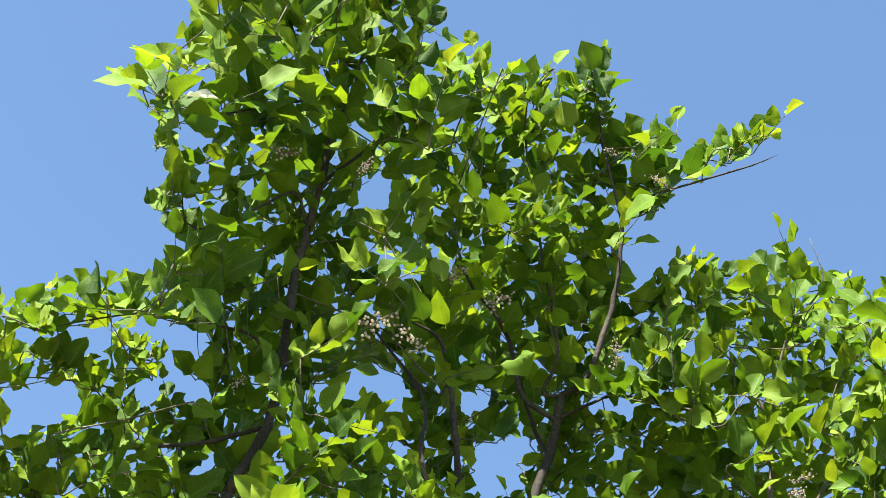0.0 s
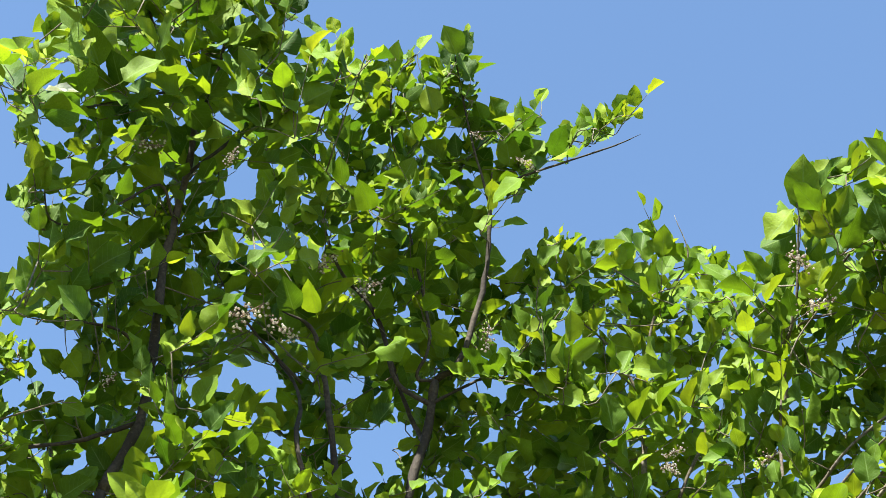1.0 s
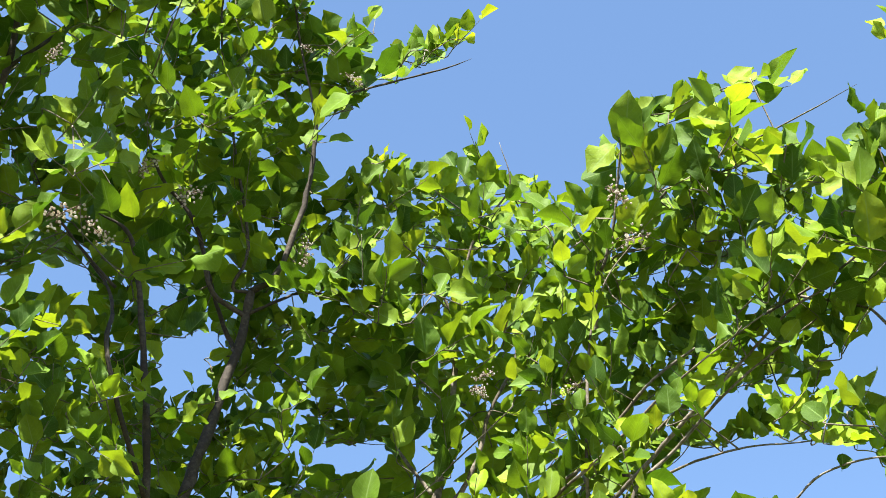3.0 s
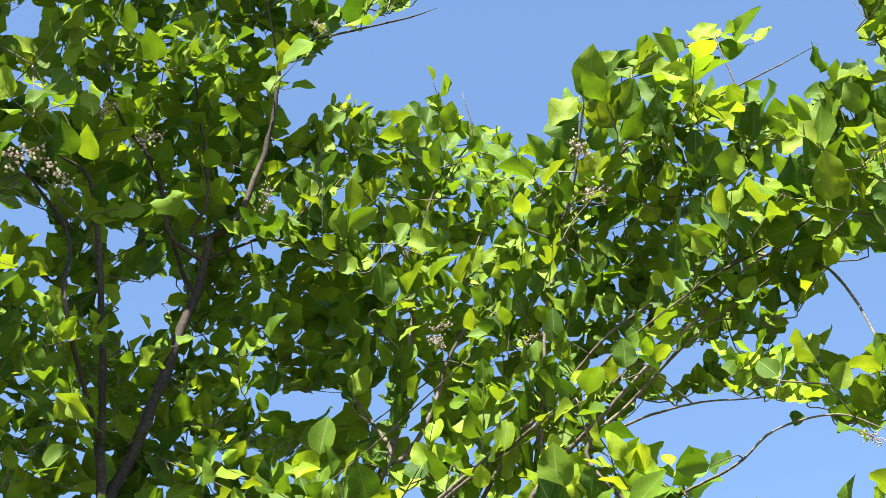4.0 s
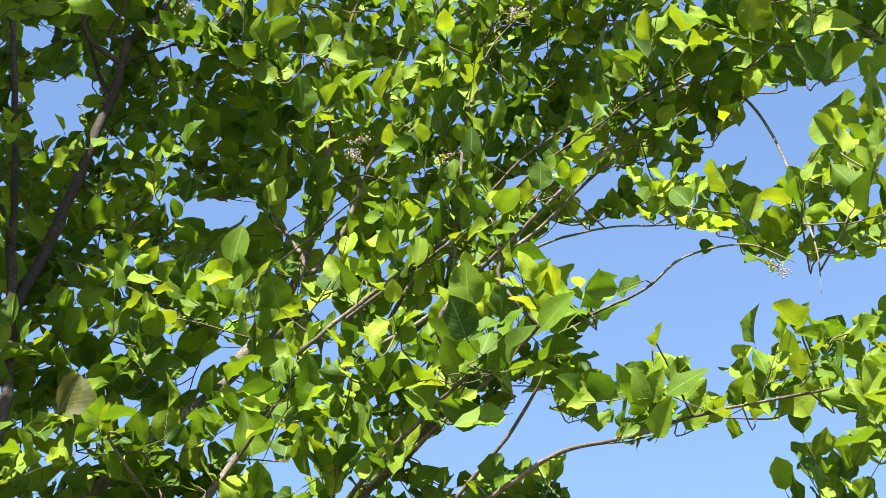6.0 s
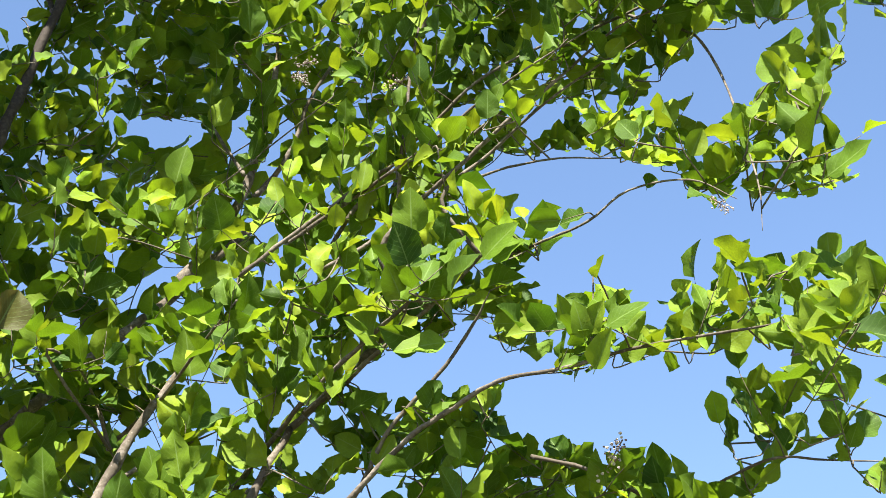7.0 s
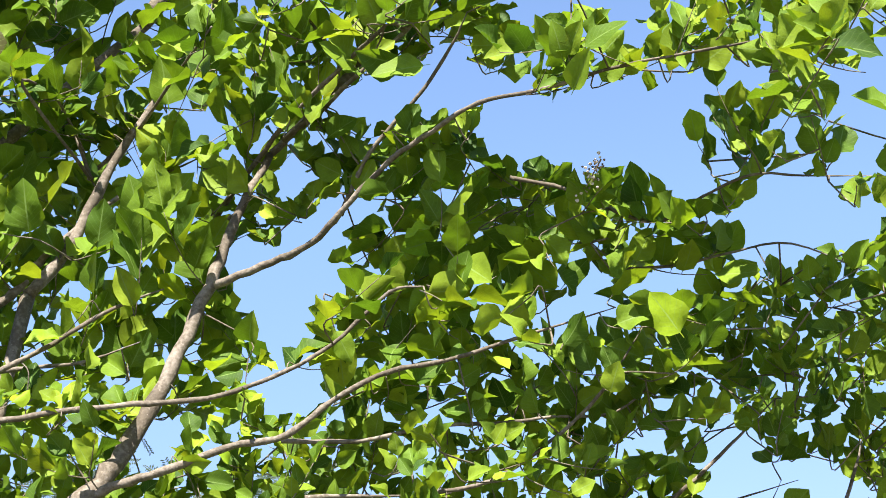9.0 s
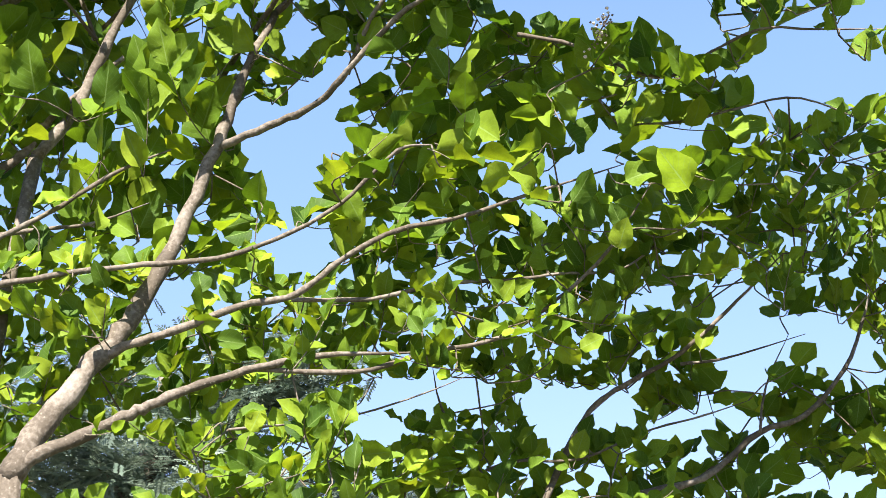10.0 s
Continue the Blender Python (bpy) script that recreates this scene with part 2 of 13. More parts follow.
GROWN, SHOOTS, KNOTS = {}, {}, {}


def limb(owner, name, points, radii, label=""):
    """A trunk or a branch through the points, each with its radius."""
    base = np.array(owner.location)
    rng = random.Random(len(GROWN) + 11)
    line, rad = glide([np.array(p) - base for p in points], radii)
    rad = [r * (1 + 0.09 * math.sin(i * 1.9 + rng.random()) + rng.uniform(-0.05, 0.05)) for i, r in enumerate(rad)]
    line = [p + np.array([rng.gauss(0, 1), rng.gauss(0, 1), rng.gauss(0, 1)]) * r * 0.14 for p, r in zip(line, rad)]
    v, f = tube(line, rad, 12 if max(radii) > 0.012 else 8, 0.05, rng)
    ob = part(name, mesh_of(name, v, f), owner["bark"] == "dark" and SHADED_BARK or BARK, owner, label)
    GROWN[ob.name] = 1
    KNOTS.setdefault(owner.name, []).extend(p for p, r in zip(*glide(points, radii, 6)) if p[2] > 1.9 and r < 0.024)
    return ob


def shoot(owner, foot, tip, n, size, seed, habit=0):
    """Notes a leafy shoot with n leaves between foot and tip, forking off the nearest wood."""
    knots = KNOTS[owner.name]
    fork = knots[int(np.argmin(np.sum((np.array(knots) - foot) ** 2, 1)))]
    line = shoot_curve(foot, tip, seed)
    knots += [line[0], line[2]]
    SHOOTS.setdefault(owner.name, []).append((fork, foot, tip, n, size, seed, habit))


def leaf_out(owner):
    """Grows the noted shoots of a tree: the foremost twigs with their leaves as parts, all behind them as foliage."""
    base, rows = np.array(owner.location), SHOOTS[owner.name]
    rows = sorted(rows, key=lambda r: r[1][1])
    wood, wood_faces = [], []
    verts, faces, uvs, slots = [], [], [], []
    rng, single = random.Random(17), 0
    for i, (fork, foot, tip, n, size, seed, habit) in enumerate(rows):
        line = shoot_curve(foot, tip, seed)
        gap, other = np.linalg.norm(line[0] - np.array(fork)), np.linalg.norm(line[4] - np.array(fork))
        if other < gap:
            line, gap = line[::-1], other
            if n > 4:
                line[4] = line[3] * 0.55 + line[4] * 0.45
        pts = ([np.array(fork, float)] if gap > 0.03 else []) + line
        thick = np.linspace(0.0019 + 0.0009 * min(gap / 0.2, 1), 0.0010, len(pts)).tolist()
        v, f = tube(*glide([p - base for p in pts], thick, 3), 5)
        twig = None
        if i < 260:
            twig = part("twig", mesh_of("twig", v, f), TWIG, owner)
        else:
            k = len(wood)
            wood.extend(v)
            wood_faces.extend([tuple(q + k for q in face) for face in f])
        for foot, axis, face, length, breadth, age in shoot_leaves(foot, tip, n, size, seed, habit):
            side = np.cross(face, axis)
            kind, shape = int(age > 0.7), rng.randrange(len(BLADES))
            at = foot - base
            if twig and single < 300:
                single += 1
                ob = part("leaf", LEAF_MESHES[kind][shape], None, twig)
                m = Matrix.Identity(4)
                for r in range(3):
                    m[r][0], m[r][1], m[r][2], m[r][3] = axis[r] * length, side[r] * breadth, face[r] * length, at[r]
                ob.matrix_basis = m
                continue
            k = len(verts) * len(BLADE_UV)
            b = BLADES[shape]
            verts.append(at + b[:, :1] * axis * length + b[:, 1:2] * side * breadth + b[:, 2:] * face * length)
            faces.append(BLADE_FACES + k)
            uvs.append(BLADE_UV)
            slots.extend([kind] * len(BLADE_FACES))
    if wood:
        tagged(part("brushwood", mesh_of("brushwood", wood, wood_faces), TWIG, owner), kind="stuff")
    if verts:
        me = blade_mesh("foliage", np.concatenate(verts), np.concatenate(faces), np.concatenate(uvs), [LEAF, YOUNG], slots)
        tagged(part("foliage", me, None, owner, "dense glossy green leaves"), kind="stuff")


# ---- ground ----
def ground():
    rng = random.Random(2)
    verts, faces = [(0, 0, 0)], []
    rings = [0.8 * 1.35 ** i for i in range(28)]
    for r in rings:
        for k in range(48):
            a = 2 * math.pi * k / 48
            verts.append((r * math.cos(a), r * math.sin(a), rng.uniform(-0.03, 0.0) if r < 60 else 0))
    for k in range(48):
        faces.append((0, 1 + k, 1 + (k + 1) % 48))
    for i in range(len(rings) - 1):
        for k in range(48):
            q = (k + 1) % 48
            faces.append((1 + i * 48 + k, 1 + (i + 1) * 48 + k, 1 + (i + 1) * 48 + q, 1 + i * 48 + q))
    me = mesh_of("ground", verts, faces)
    me.materials.append(SOIL)
    return tagged(new("ground", me), "dark earth with low green weeds", "ground", kind="structure")


ground()


def blossom(owner, at, size, seed, label="drooping cluster of pinkish white flowers"):
    """A raceme: a thin stalk with many small four-lobed flowers and dark calyces."""
    rng, base = random.Random(seed), np.array(owner.location)
    at = np.array(at) - base
    drop = unit(np.array([rng.uniform(-1, 1), rng.uniform(-0.4, 0.4), rng.uniform(-0.9, 0.1)]))
    v, f = tube([at - drop * size * 0.6, at, at + drop * size * 0.5], [0.0022, 0.0018, 0.001], 5)
    slots = [1] * len(f)
    for _ in range(64):
        c = at + drop * size * rng.uniform(-0.5, 0.5) + np.array([rng.gauss(0, 1), rng.gauss(0, 1), rng.gauss(0, 1)]) * size * 0.16
        kind = int(rng.random() < 0.45)
        r = size * rng.uniform(0.032, 0.06) * (0.7 if kind else 1)
        k = len(v)
        for q in range(3):
            for a in range(6):
                s = 2 * math.pi * a / 6
                rr = r * (0.45, 1.0, 0.55)[q] * (1 + 0.25 * (a % 2))
                v.append(c + np.array([rr * math.cos(s), rr * math.sin(s), r * (-0.8, 0.0, 0.7)[q]]))
        for q in range(2):
            for a in range(6):
                b = (a + 1) % 6
                f.append((k + q * 6 + a, k + q * 6 + b, k + q * 6 + 6 + b, k + q * 6 + 6 + a))
        f += [tuple(k + a for a in range(5, -1, -1)), tuple(k + 12 + a for a in range(6))]
        slots += [kind] * 14
    me = mesh_of("blossom", v, f, False)
    me.materials.append(PETAL)
    me.materials.append(POD)
    me.polygons.foreach_set("material_index", slots)
    return part("blossom", me, None, owner, label)


def single_leaf(owner, name, at, axis, face, length, breadth, mat, shape, label):
    base = np.array(owner.location)
    axis = unit(np.array(axis, float))
    face = unit(np.array(face, float) - axis * np.dot(face, axis))
    side, b = np.cross(face, axis), BLADES[shape]
    v = np.array(at) - base + b[:, :1] * axis * length + b[:, 1:2] * side * breadth + b[:, 2:] * face * length
    return part(name, blade_mesh(name, v, BLADE_FACES, BLADE_UV, [mat]), None, owner, label)


def lone_leaf(owner, foot, tip, share, mat, shape, label=""):
    """One leaf that stands clear of the crown, on its own stalk from the nearest wood; share: breadth by length."""
    base, foot, tip = np.array(owner.location), np.array(foot), np.array(tip)
    knots = KNOTS[owner.name]
    fork = knots[int(np.argmin(np.sum((np.array(knots) - foot) ** 2, 1)))]
    axis = unit(tip - foot)
    face = unit(np.array([-.1, -.8, .25]) - axis * np.dot((-.1, -.8, .25), axis))
    length = float(np.linalg.norm(tip - foot))
    side, b = np.cross(face, axis), BLADES[shape]
    v, f = tube(*glide([fork - base, (fork + foot) / 2 - base - (0, 0, .01), foot - base], [0.0018, 0.0014, 0.001], 3), 5)
    twig = part("twig", mesh_of("twig", v, f), TWIG, owner)
    v = foot - base + b[:, :1] * axis * length + b[:, 1:2] * side * length * share + b[:, 2:] * face * length * .7
    return part("leaf", blade_mesh("leaf", v, BLADE_FACES, BLADE_UV, [mat]), None, twig, label)


def far_tree(label, base, height, spread, seed, count):
    """A feathery tree further off: trunk, spreading limbs and a crown of small leaflets in clumps."""
    rng = random.Random(seed)
    ob = tagged(new("far_tree", None), label, "tree", "far trees")
    ob.location = base
    v, f = tube(*glide([(0, 0, 0), (0.1, 0, height * 0.25), (-0.05, 0.1, height * 0.5), (0.1, 0, height * 0.8)], [0.16, 0.13, 0.09, 0.03]), 10, 0.06, rng)
    part("trunk", mesh_of("trunk", v, f), BARK, ob)
    verts, faces = [], []
    for i in range(16):
        a, z0 = rng.uniform(0, 6.28), height * rng.uniform(0.22, 0.7)
        out = spread * rng.uniform(0.55, 1.0)
        end = np.array([math.cos(a) * out, math.sin(a) * out, z0 + height * rng.uniform(0.02, 0.3)])
        mid = np.array([end[0] * 0.45, end[1] * 0.45, z0 + (end[2] - z0) * 0.65])
        line, rad = glide([(0, 0, z0), mid, end], [0.05, 0.03, 0.008], 4)
        v, f = tube(line, rad, 6)
        part("branch", mesh_of("branch", v, f), BARK, ob)
        for _ in range(count // 16):
            s = rng.uniform(0.25, 1.05)
            k = min(int(s * (len(line) - 1)), len(line) - 1)
            c = np.array(line[k]) + np.array([rng.gauss(0, 0.3), rng.gauss(0, 0.3), rng.gauss(0, 0.2)])
            way = unit(np.array([rng.gauss(0, 1), rng.gauss(0, 1), rng.gauss(0, 0.5)]))
            side = unit(np.cross(way, (rng.gauss(0, 0.4), rng.gauss(0, 0.4), 1)))
            for j in range(7):
                foot = c + way * 0.028 * j
                for q in (-1, 1):
                    tip = foot + (side * q + way * 0.5) * rng.uniform(0.04, 0.065)
                    w = way * 0.014
                    n = len(verts)
                    verts += [foot, (foot + tip) / 2 + w, tip, (foot + tip) / 2 - w + (0, 0, 0.004)]
                    faces.append((n, n + 1, n + 2, n + 3))
    tagged(part("crown", mesh_of("crown", verts, faces), FAR_LEAF, ob, "feathery grey-green leaflets"), kind="stuff")
    return ob


# ---- trees ----
tree_a = tree("slender leafy tree with heart-shaped bright green leaves", (-2.58, 4.29, 0), "dark")
tree_b = tree("forked broadleaf tree with dense dark green crown", (-1.31, 4.72, 0), "dark")
tree_c = tree("wide multi-stemmed broadleaf tree with long pale limbs", (-0.83, 4.07, 0), "pale")
tree_d = tree("low spreading broadleaf tree with thin bare twigs", (0.48, 4.57, 0), "pale")

limb(tree_a, "trunk", [(-2.58, 4.29, -0.1), (-2.35, 4.053, 1.786), (-1.975, 3.782, 3.36), (-1.633, 3.546, 4.63)], [0.075, 0.06, 0.03845, 0.0169], "grey-brown trunk rooted in the ground")
limb(tree_b, "trunk", [(-1.31, 4.72, -0.1), (-1.25, 4.559, 1.528), (-1.196, 4.35, 2.917), (-1.115, 4.169, 4.047)], [0.06875, 0.055, 0.03765, 0.0203], "grey-brown trunk rooted in the ground")
limb(tree_b, "trunk", [(-1.19, 4.67, -0.1), (-1.131, 4.501, 1.378), (-1.086, 4.28, 2.634), (-1, 4.101, 3.634)], [0.05, 0.04, 0.0296, 0.0192], "grey-brown trunk rooted in the ground")
limb(tree_c, "trunk", [(-0.83, 4.07, -0.1), (-0.766, 4.03, 0.91), (-0.734, 3.973, 1.744), (-0.645, 3.93, 2.411)], [0.1063, 0.085, 0.05845, 0.0319], "grey-brown trunk rooted in the ground")
limb(tree_c, "branch", [(-0.83, 4.12, 0.35), (-0.78, 4.037, 1.32), (-0.657, 3.927, 2.411)], [0.0291, 0.02328, 0.0194])
limb(tree_c, "branch", [(-0.98, 4.12, 0.44), (-1.016, 4.273, 2.039), (-0.881, 4.484, 3.83)], [0.02865, 0.02292, 0.0191])
limb(tree_c, "branch", [(-0.91, 4.12, 0.398), (-0.887, 4.229, 1.822), (-0.674, 4.382, 3.406)], [0.0294, 0.02352, 0.0196])
limb(tree_c, "branch", [(-1.03, 4.12, 0.47), (-1.004, 4.254, 1.852), (-0.789, 4.438, 3.382)], [0.02235, 0.01788, 0.0149])
limb(tree_c, "branch", [(-0.95, 4.12, 0.422), (-0.902, 4.166, 1.665), (-0.77, 4.216, 3.085)], [0.01395, 0.01116, 0.0093])
limb(tree_c, "branch", [(-0.93, 4.12, 0.9), (-0.873, 4.214, 2.938), (-0.717, 4.024, 2.911)], [0.01144, 0.00968, 0.0088])
limb(tree_c, "branch", [(-0.93, 4.12, 0.9), (-0.873, 4.214, 2.938), (-0.758, 4.227, 3.119)], [0.0091, 0.0077, 0.007])
limb(tree_d, "trunk", [(0.48, 4.57, -0.1), (0.538, 4.492, 0.866), (0.609, 4.396, 1.642), (0.636, 4.318, 2.273)], [0.0625, 0.05, 0.03083, 0.01166], "grey-brown trunk rooted in the ground")
limb(tree_a, "trunk", [(-1.633, 3.546, 4.63), (-1.556, 3.548, 4.89), (-1.537, 3.507, 5.133), (-1.525, 3.437, 5.42), (-1.484, 3.375, 5.647), (-1.445, 3.306, 5.851), (-1.435, 3.246, 5.958), (-1.468, 3.168, 6.051), (-1.528, 3.058, 6.173), (-1.559, 2.963, 6.279)], [0.0169, 0.016, 0.015, 0.014, 0.0129, 0.0116, 0.0102, 0.0088, 0.0074, 0.002065])
limb(tree_a, "branch", [(-1.462, 3.336, 5.771), (-1.316, 3.317, 5.904), (-1.201, 3.292, 5.991), (-1.064, 3.268, 6.076)], [0.0066, 0.0054, 0.0042, 0.001015])
limb(tree_a, "branch", [(-1.486, 3.216, 6.086), (-1.58, 3.102, 5.923), (-1.672, 2.988, 5.745), (-1.725, 2.875, 5.609), (-1.787, 2.741, 5.503)], [0.0059, 0.0047, 0.0037, 0.0027, 0.000595])
limb(tree_a, "branch", [(-1.516, 3.467, 5.068), (-1.599, 3.378, 5.114), (-1.695, 3.29, 5.086), (-1.83, 3.178, 5.038), (-1.947, 3.077, 4.926), (-2.062, 2.972, 4.787)], [0.0061, 0.0053, 0.0043, 0.0034, 0.0025, 0.00056])
limb(tree_a, "branch", [(-1.496, 3.367, 5.611), (-1.521, 3.279, 5.67), (-1.621, 3.214, 5.512), (-1.661, 3.162, 5.404), (-1.726, 3.101, 5.266)], [0.0056, 0.0049, 0.0041, 0.0033, 0.00091])
limb(tree_a, "branch", [(-1.679, 3.206, 5.429), (-1.768, 3.096, 5.346), (-1.775, 2.974, 5.474), (-1.798, 2.848, 5.557)], [0.0036, 0.0029, 0.0024, 0.00063])
limb(tree_a, "branch", [(-1.444, 3.287, 5.949), (-1.37, 3.232, 6.182), (-1.336, 3.162, 6.382), (-1.318, 3.109, 6.512)], [0.0067, 0.0056, 0.0044, 0.001085])
limb(tree_a, "branch", [(-1.563, 3.566, 4.906), (-1.748, 3.516, 4.812), (-1.972, 3.43, 4.735), (-2.174, 3.34, 4.674)], [0.0079, 0.0064, 0.0049, 0.00119])
limb(tree_a, "branch", [(-1.958, 3.471, 4.769), (-1.994, 3.373, 4.912), (-2.136, 3.216, 4.837), (-2.204, 3.101, 4.737)], [0.0035, 0.0029, 0.0023, 0.000595])
limb(tree_b, "trunk", [(-0.765, 4.165, 5.504), (-0.674, 4.134, 5.557), (-0.587, 4.084, 5.834), (-0.546, 4.021, 6.061), (-0.537, 3.97, 6.192), (-0.519, 3.926, 6.298)], [0.0121, 0.011, 0.01, 0.0088, 0.0076, 0.002205])
limb(tree_b, "branch", [(-0.783, 4.181, 5.406), (-0.893, 4.122, 5.472), (-0.939, 4.062, 5.669), (-0.994, 4.007, 5.781), (-1.069, 3.95, 5.864), (-1.127, 3.873, 6.031), (-1.156, 3.782, 6.248)], [0.0096, 0.0088, 0.008, 0.007, 0.0061, 0.0051, 0.00147])
limb(tree_b, "branch", [(-0.765, 4.165, 5.504), (-0.825, 4.12, 5.487), (-0.772, 4.076, 5.629), (-0.81, 3.968, 5.93), (-0.857, 3.829, 6.251), (-0.866, 3.712, 6.476), (-0.833, 3.61, 6.651)], [0.0068, 0.0062, 0.0056, 0.0051, 0.0045, 0.0039, 0.00112])
limb(tree_b, "branch", [(-0.523, 3.947, 6.227), (-0.355, 3.909, 6.247), (-0.13, 3.868, 6.265), (-0.039, 3.824, 6.242), (0.041, 3.776, 6.223)], [0.0052, 0.0044, 0.0036, 0.0028, 0.0007])
limb(tree_b, "branch", [(-0.537, 3.966, 6.155), (-0.587, 3.831, 6.431), (-0.612, 3.702, 6.654), (-0.621, 3.625, 6.733)], [0.0052, 0.0042, 0.0032, 0.00077])
limb(tree_b, "branch", [(-0.775, 4.176, 5.409), (-0.647, 4.214, 5.516), (-0.574, 4.245, 5.562), (-0.388, 4.296, 5.579), (-0.184, 4.303, 5.809)], [0.0058, 0.0052, 0.0045, 0.0038, 0.001085])
limb(tree_b, "branch", [(-1.156, 3.79, 6.224), (-1.132, 3.678, 6.349), (-1.055, 3.575, 6.474), (-0.976, 3.466, 6.593)], [0.0042, 0.0035, 0.0028, 0.000735])
limb(tree_b, "trunk", [(-1.033, 4.101, 4.583), (-1.044, 4.033, 4.862), (-1.082, 3.981, 5.18), (-1.112, 3.92, 5.43), (-1.15, 3.869, 5.541), (-1.235, 3.813, 5.572)], [0.0132, 0.0119, 0.0106, 0.0092, 0.0075, 0.00203])
limb(tree_b, "branch", [(-1.161, 3.883, 5.292), (-1.267, 3.766, 5.376), (-1.345, 3.652, 5.458), (-1.406, 3.533, 5.559)], [0.0056, 0.0047, 0.0037, 0.00098])
limb(tree_b, "trunk", [(-0.765, 4.165, 5.504), (-0.811, 4.203, 5.259), (-0.886, 4.223, 4.959), (-0.946, 4.229, 4.708), (-1.032, 4.206, 4.39), (-1.115, 4.169, 4.047)], [0.0148, 0.0162, 0.0174, 0.0186, 0.0195, 0.0203])
limb(tree_b, "trunk", [(-1.033, 4.101, 4.583), (-0.99, 4.104, 4.196), (-0.989, 4.103, 3.901), (-1, 4.101, 3.634)], [0.015, 0.0164, 0.0178, 0.0192])
limb(tree_c, "trunk", [(-0.645, 3.93, 2.411), (-0.566, 3.996, 2.56), (-0.467, 4.058, 2.716), (-0.387, 4.094, 2.827), (-0.306, 4.139, 2.992), (-0.236, 4.175, 3.162), (-0.148, 4.214, 3.407), (-0.088, 4.228, 3.583), (0.007, 4.235, 3.782)], [0.0319, 0.0297, 0.0273, 0.0247, 0.0221, 0.0194, 0.0167, 0.0137, 0.0106])
limb(tree_c, "branch", [(0.007, 4.235, 3.782), (0.121, 4.204, 3.886), (0.201, 4.168, 3.961), (0.299, 4.145, 4.102), (0.334, 4.13, 4.271), (0.287, 4.118, 4.553)], [0.0106, 0.0144, 0.0125, 0.0106, 0.0088, 0.002415])
limb(tree_c, "branch", [(0.087, 4.111, 4.281), (0.173, 4.049, 4.418), (0.277, 3.974, 4.528), (0.415, 3.888, 4.651), (0.551, 3.791, 4.743), (0.78, 3.667, 4.809), (0.93, 3.551, 4.794)], [0.0084, 0.0074, 0.0065, 0.0055, 0.0045, 0.0035, 0.000875])
limb(tree_c, "branch", [(0.235, 4.104, 4.273), (0.303, 4.024, 4.378), (0.405, 3.934, 4.474), (0.521, 3.831, 4.562), (0.682, 3.713, 4.633), (0.814, 3.594, 4.616)], [0.0101, 0.0085, 0.007, 0.0055, 0.004, 0.00084])
limb(tree_c, "branch", [(0.284, 4.113, 4.419), (0.315, 4.064, 4.701), (0.342, 3.997, 4.919), (0.386, 3.921, 5.088), (0.382, 3.85, 5.17), (0.416, 3.783, 5.181), (0.457, 3.697, 5.294), (0.486, 3.597, 5.446), (0.512, 3.501, 5.55)], [0.0094, 0.0088, 0.008, 0.0072, 0.0063, 0.0054, 0.0045, 0.0036, 0.000945])
limb(tree_c, "branch", [(0.426, 3.88, 5.272), (0.489, 3.781, 5.225), (0.649, 3.669, 5.139), (0.797, 3.554, 5.037)], [0.0046, 0.0039, 0.0032, 0.00091])
limb(tree_c, "branch", [(-0.158, 4.013, 4.146), (-0.028, 3.964, 4.244), (0.136, 3.906, 4.358), (0.267, 3.835, 4.425), (0.427, 3.755, 4.463)], [0.0073, 0.0065, 0.0057, 0.0049, 0.001435])
limb(tree_c, "branch", [(0.532, 3.634, 3.978), (0.645, 3.567, 4.001), (0.756, 3.496, 4.021), (0.855, 3.424, 4.074), (0.993, 3.332, 4.048), (1.081, 3.245, 3.93)], [0.0045, 0.004, 0.0035, 0.0031, 0.0026, 0.000735])
limb(tree_c, "branch", [(0.93, 3.551, 4.794), (1.058, 3.461, 4.667), (1.092, 3.393, 4.565), (1.122, 3.329, 4.369), (1.127, 3.267, 4.149), (1.125, 3.2, 3.94), (1.095, 3.138, 3.765)], [0.005, 0.0045, 0.004, 0.0034, 0.0029, 0.0025, 0.0007])
limb(tree_c, "branch", [(0.397, 3.846, 4.41), (0.484, 3.782, 4.352), (0.59, 3.715, 4.349), (0.721, 3.638, 4.329), (0.856, 3.553, 4.273), (0.974, 3.468, 4.234)], [0.0049, 0.0042, 0.0035, 0.0028, 0.0022, 0.000525])
limb(tree_c, "branch", [(0.467, 3.776, 5.271), (0.603, 3.682, 5.35), (0.689, 3.596, 5.388), (0.855, 3.498, 5.382), (1.047, 3.377, 5.387), (1.182, 3.267, 5.376)], [0.0054, 0.0047, 0.004, 0.0032, 0.0025, 0.00063])
limb(tree_c, "branch", [(0.83, 3.58, 4.755), (0.921, 3.517, 4.764), (1.075, 3.428, 4.81), (1.237, 3.316, 4.924), (1.331, 3.235, 4.931), (1.438, 3.13, 5.003)], [0.005, 0.0044, 0.004, 0.0035, 0.003, 0.000875])
limb(tree_c, "branch", [(-0.39, 4.512, 4.389), (-0.207, 4.521, 4.708), (-0.124, 4.497, 5.023), (-0.09, 4.456, 5.214), (-0.073, 4.389, 5.549), (-0.09, 4.31, 5.803)], [0.0182, 0.0161, 0.0139, 0.0114, 0.0089, 0.00217])
limb(tree_c, "branch", [(-0.14, 4.475, 4.745), (-0.065, 4.463, 4.849), (-0.008, 4.447, 4.978), (0.034, 4.425, 5.131), (0.139, 4.391, 5.356), (0.09, 4.347, 5.588)], [0.0103, 0.0091, 0.0078, 0.0066, 0.0053, 0.0014])
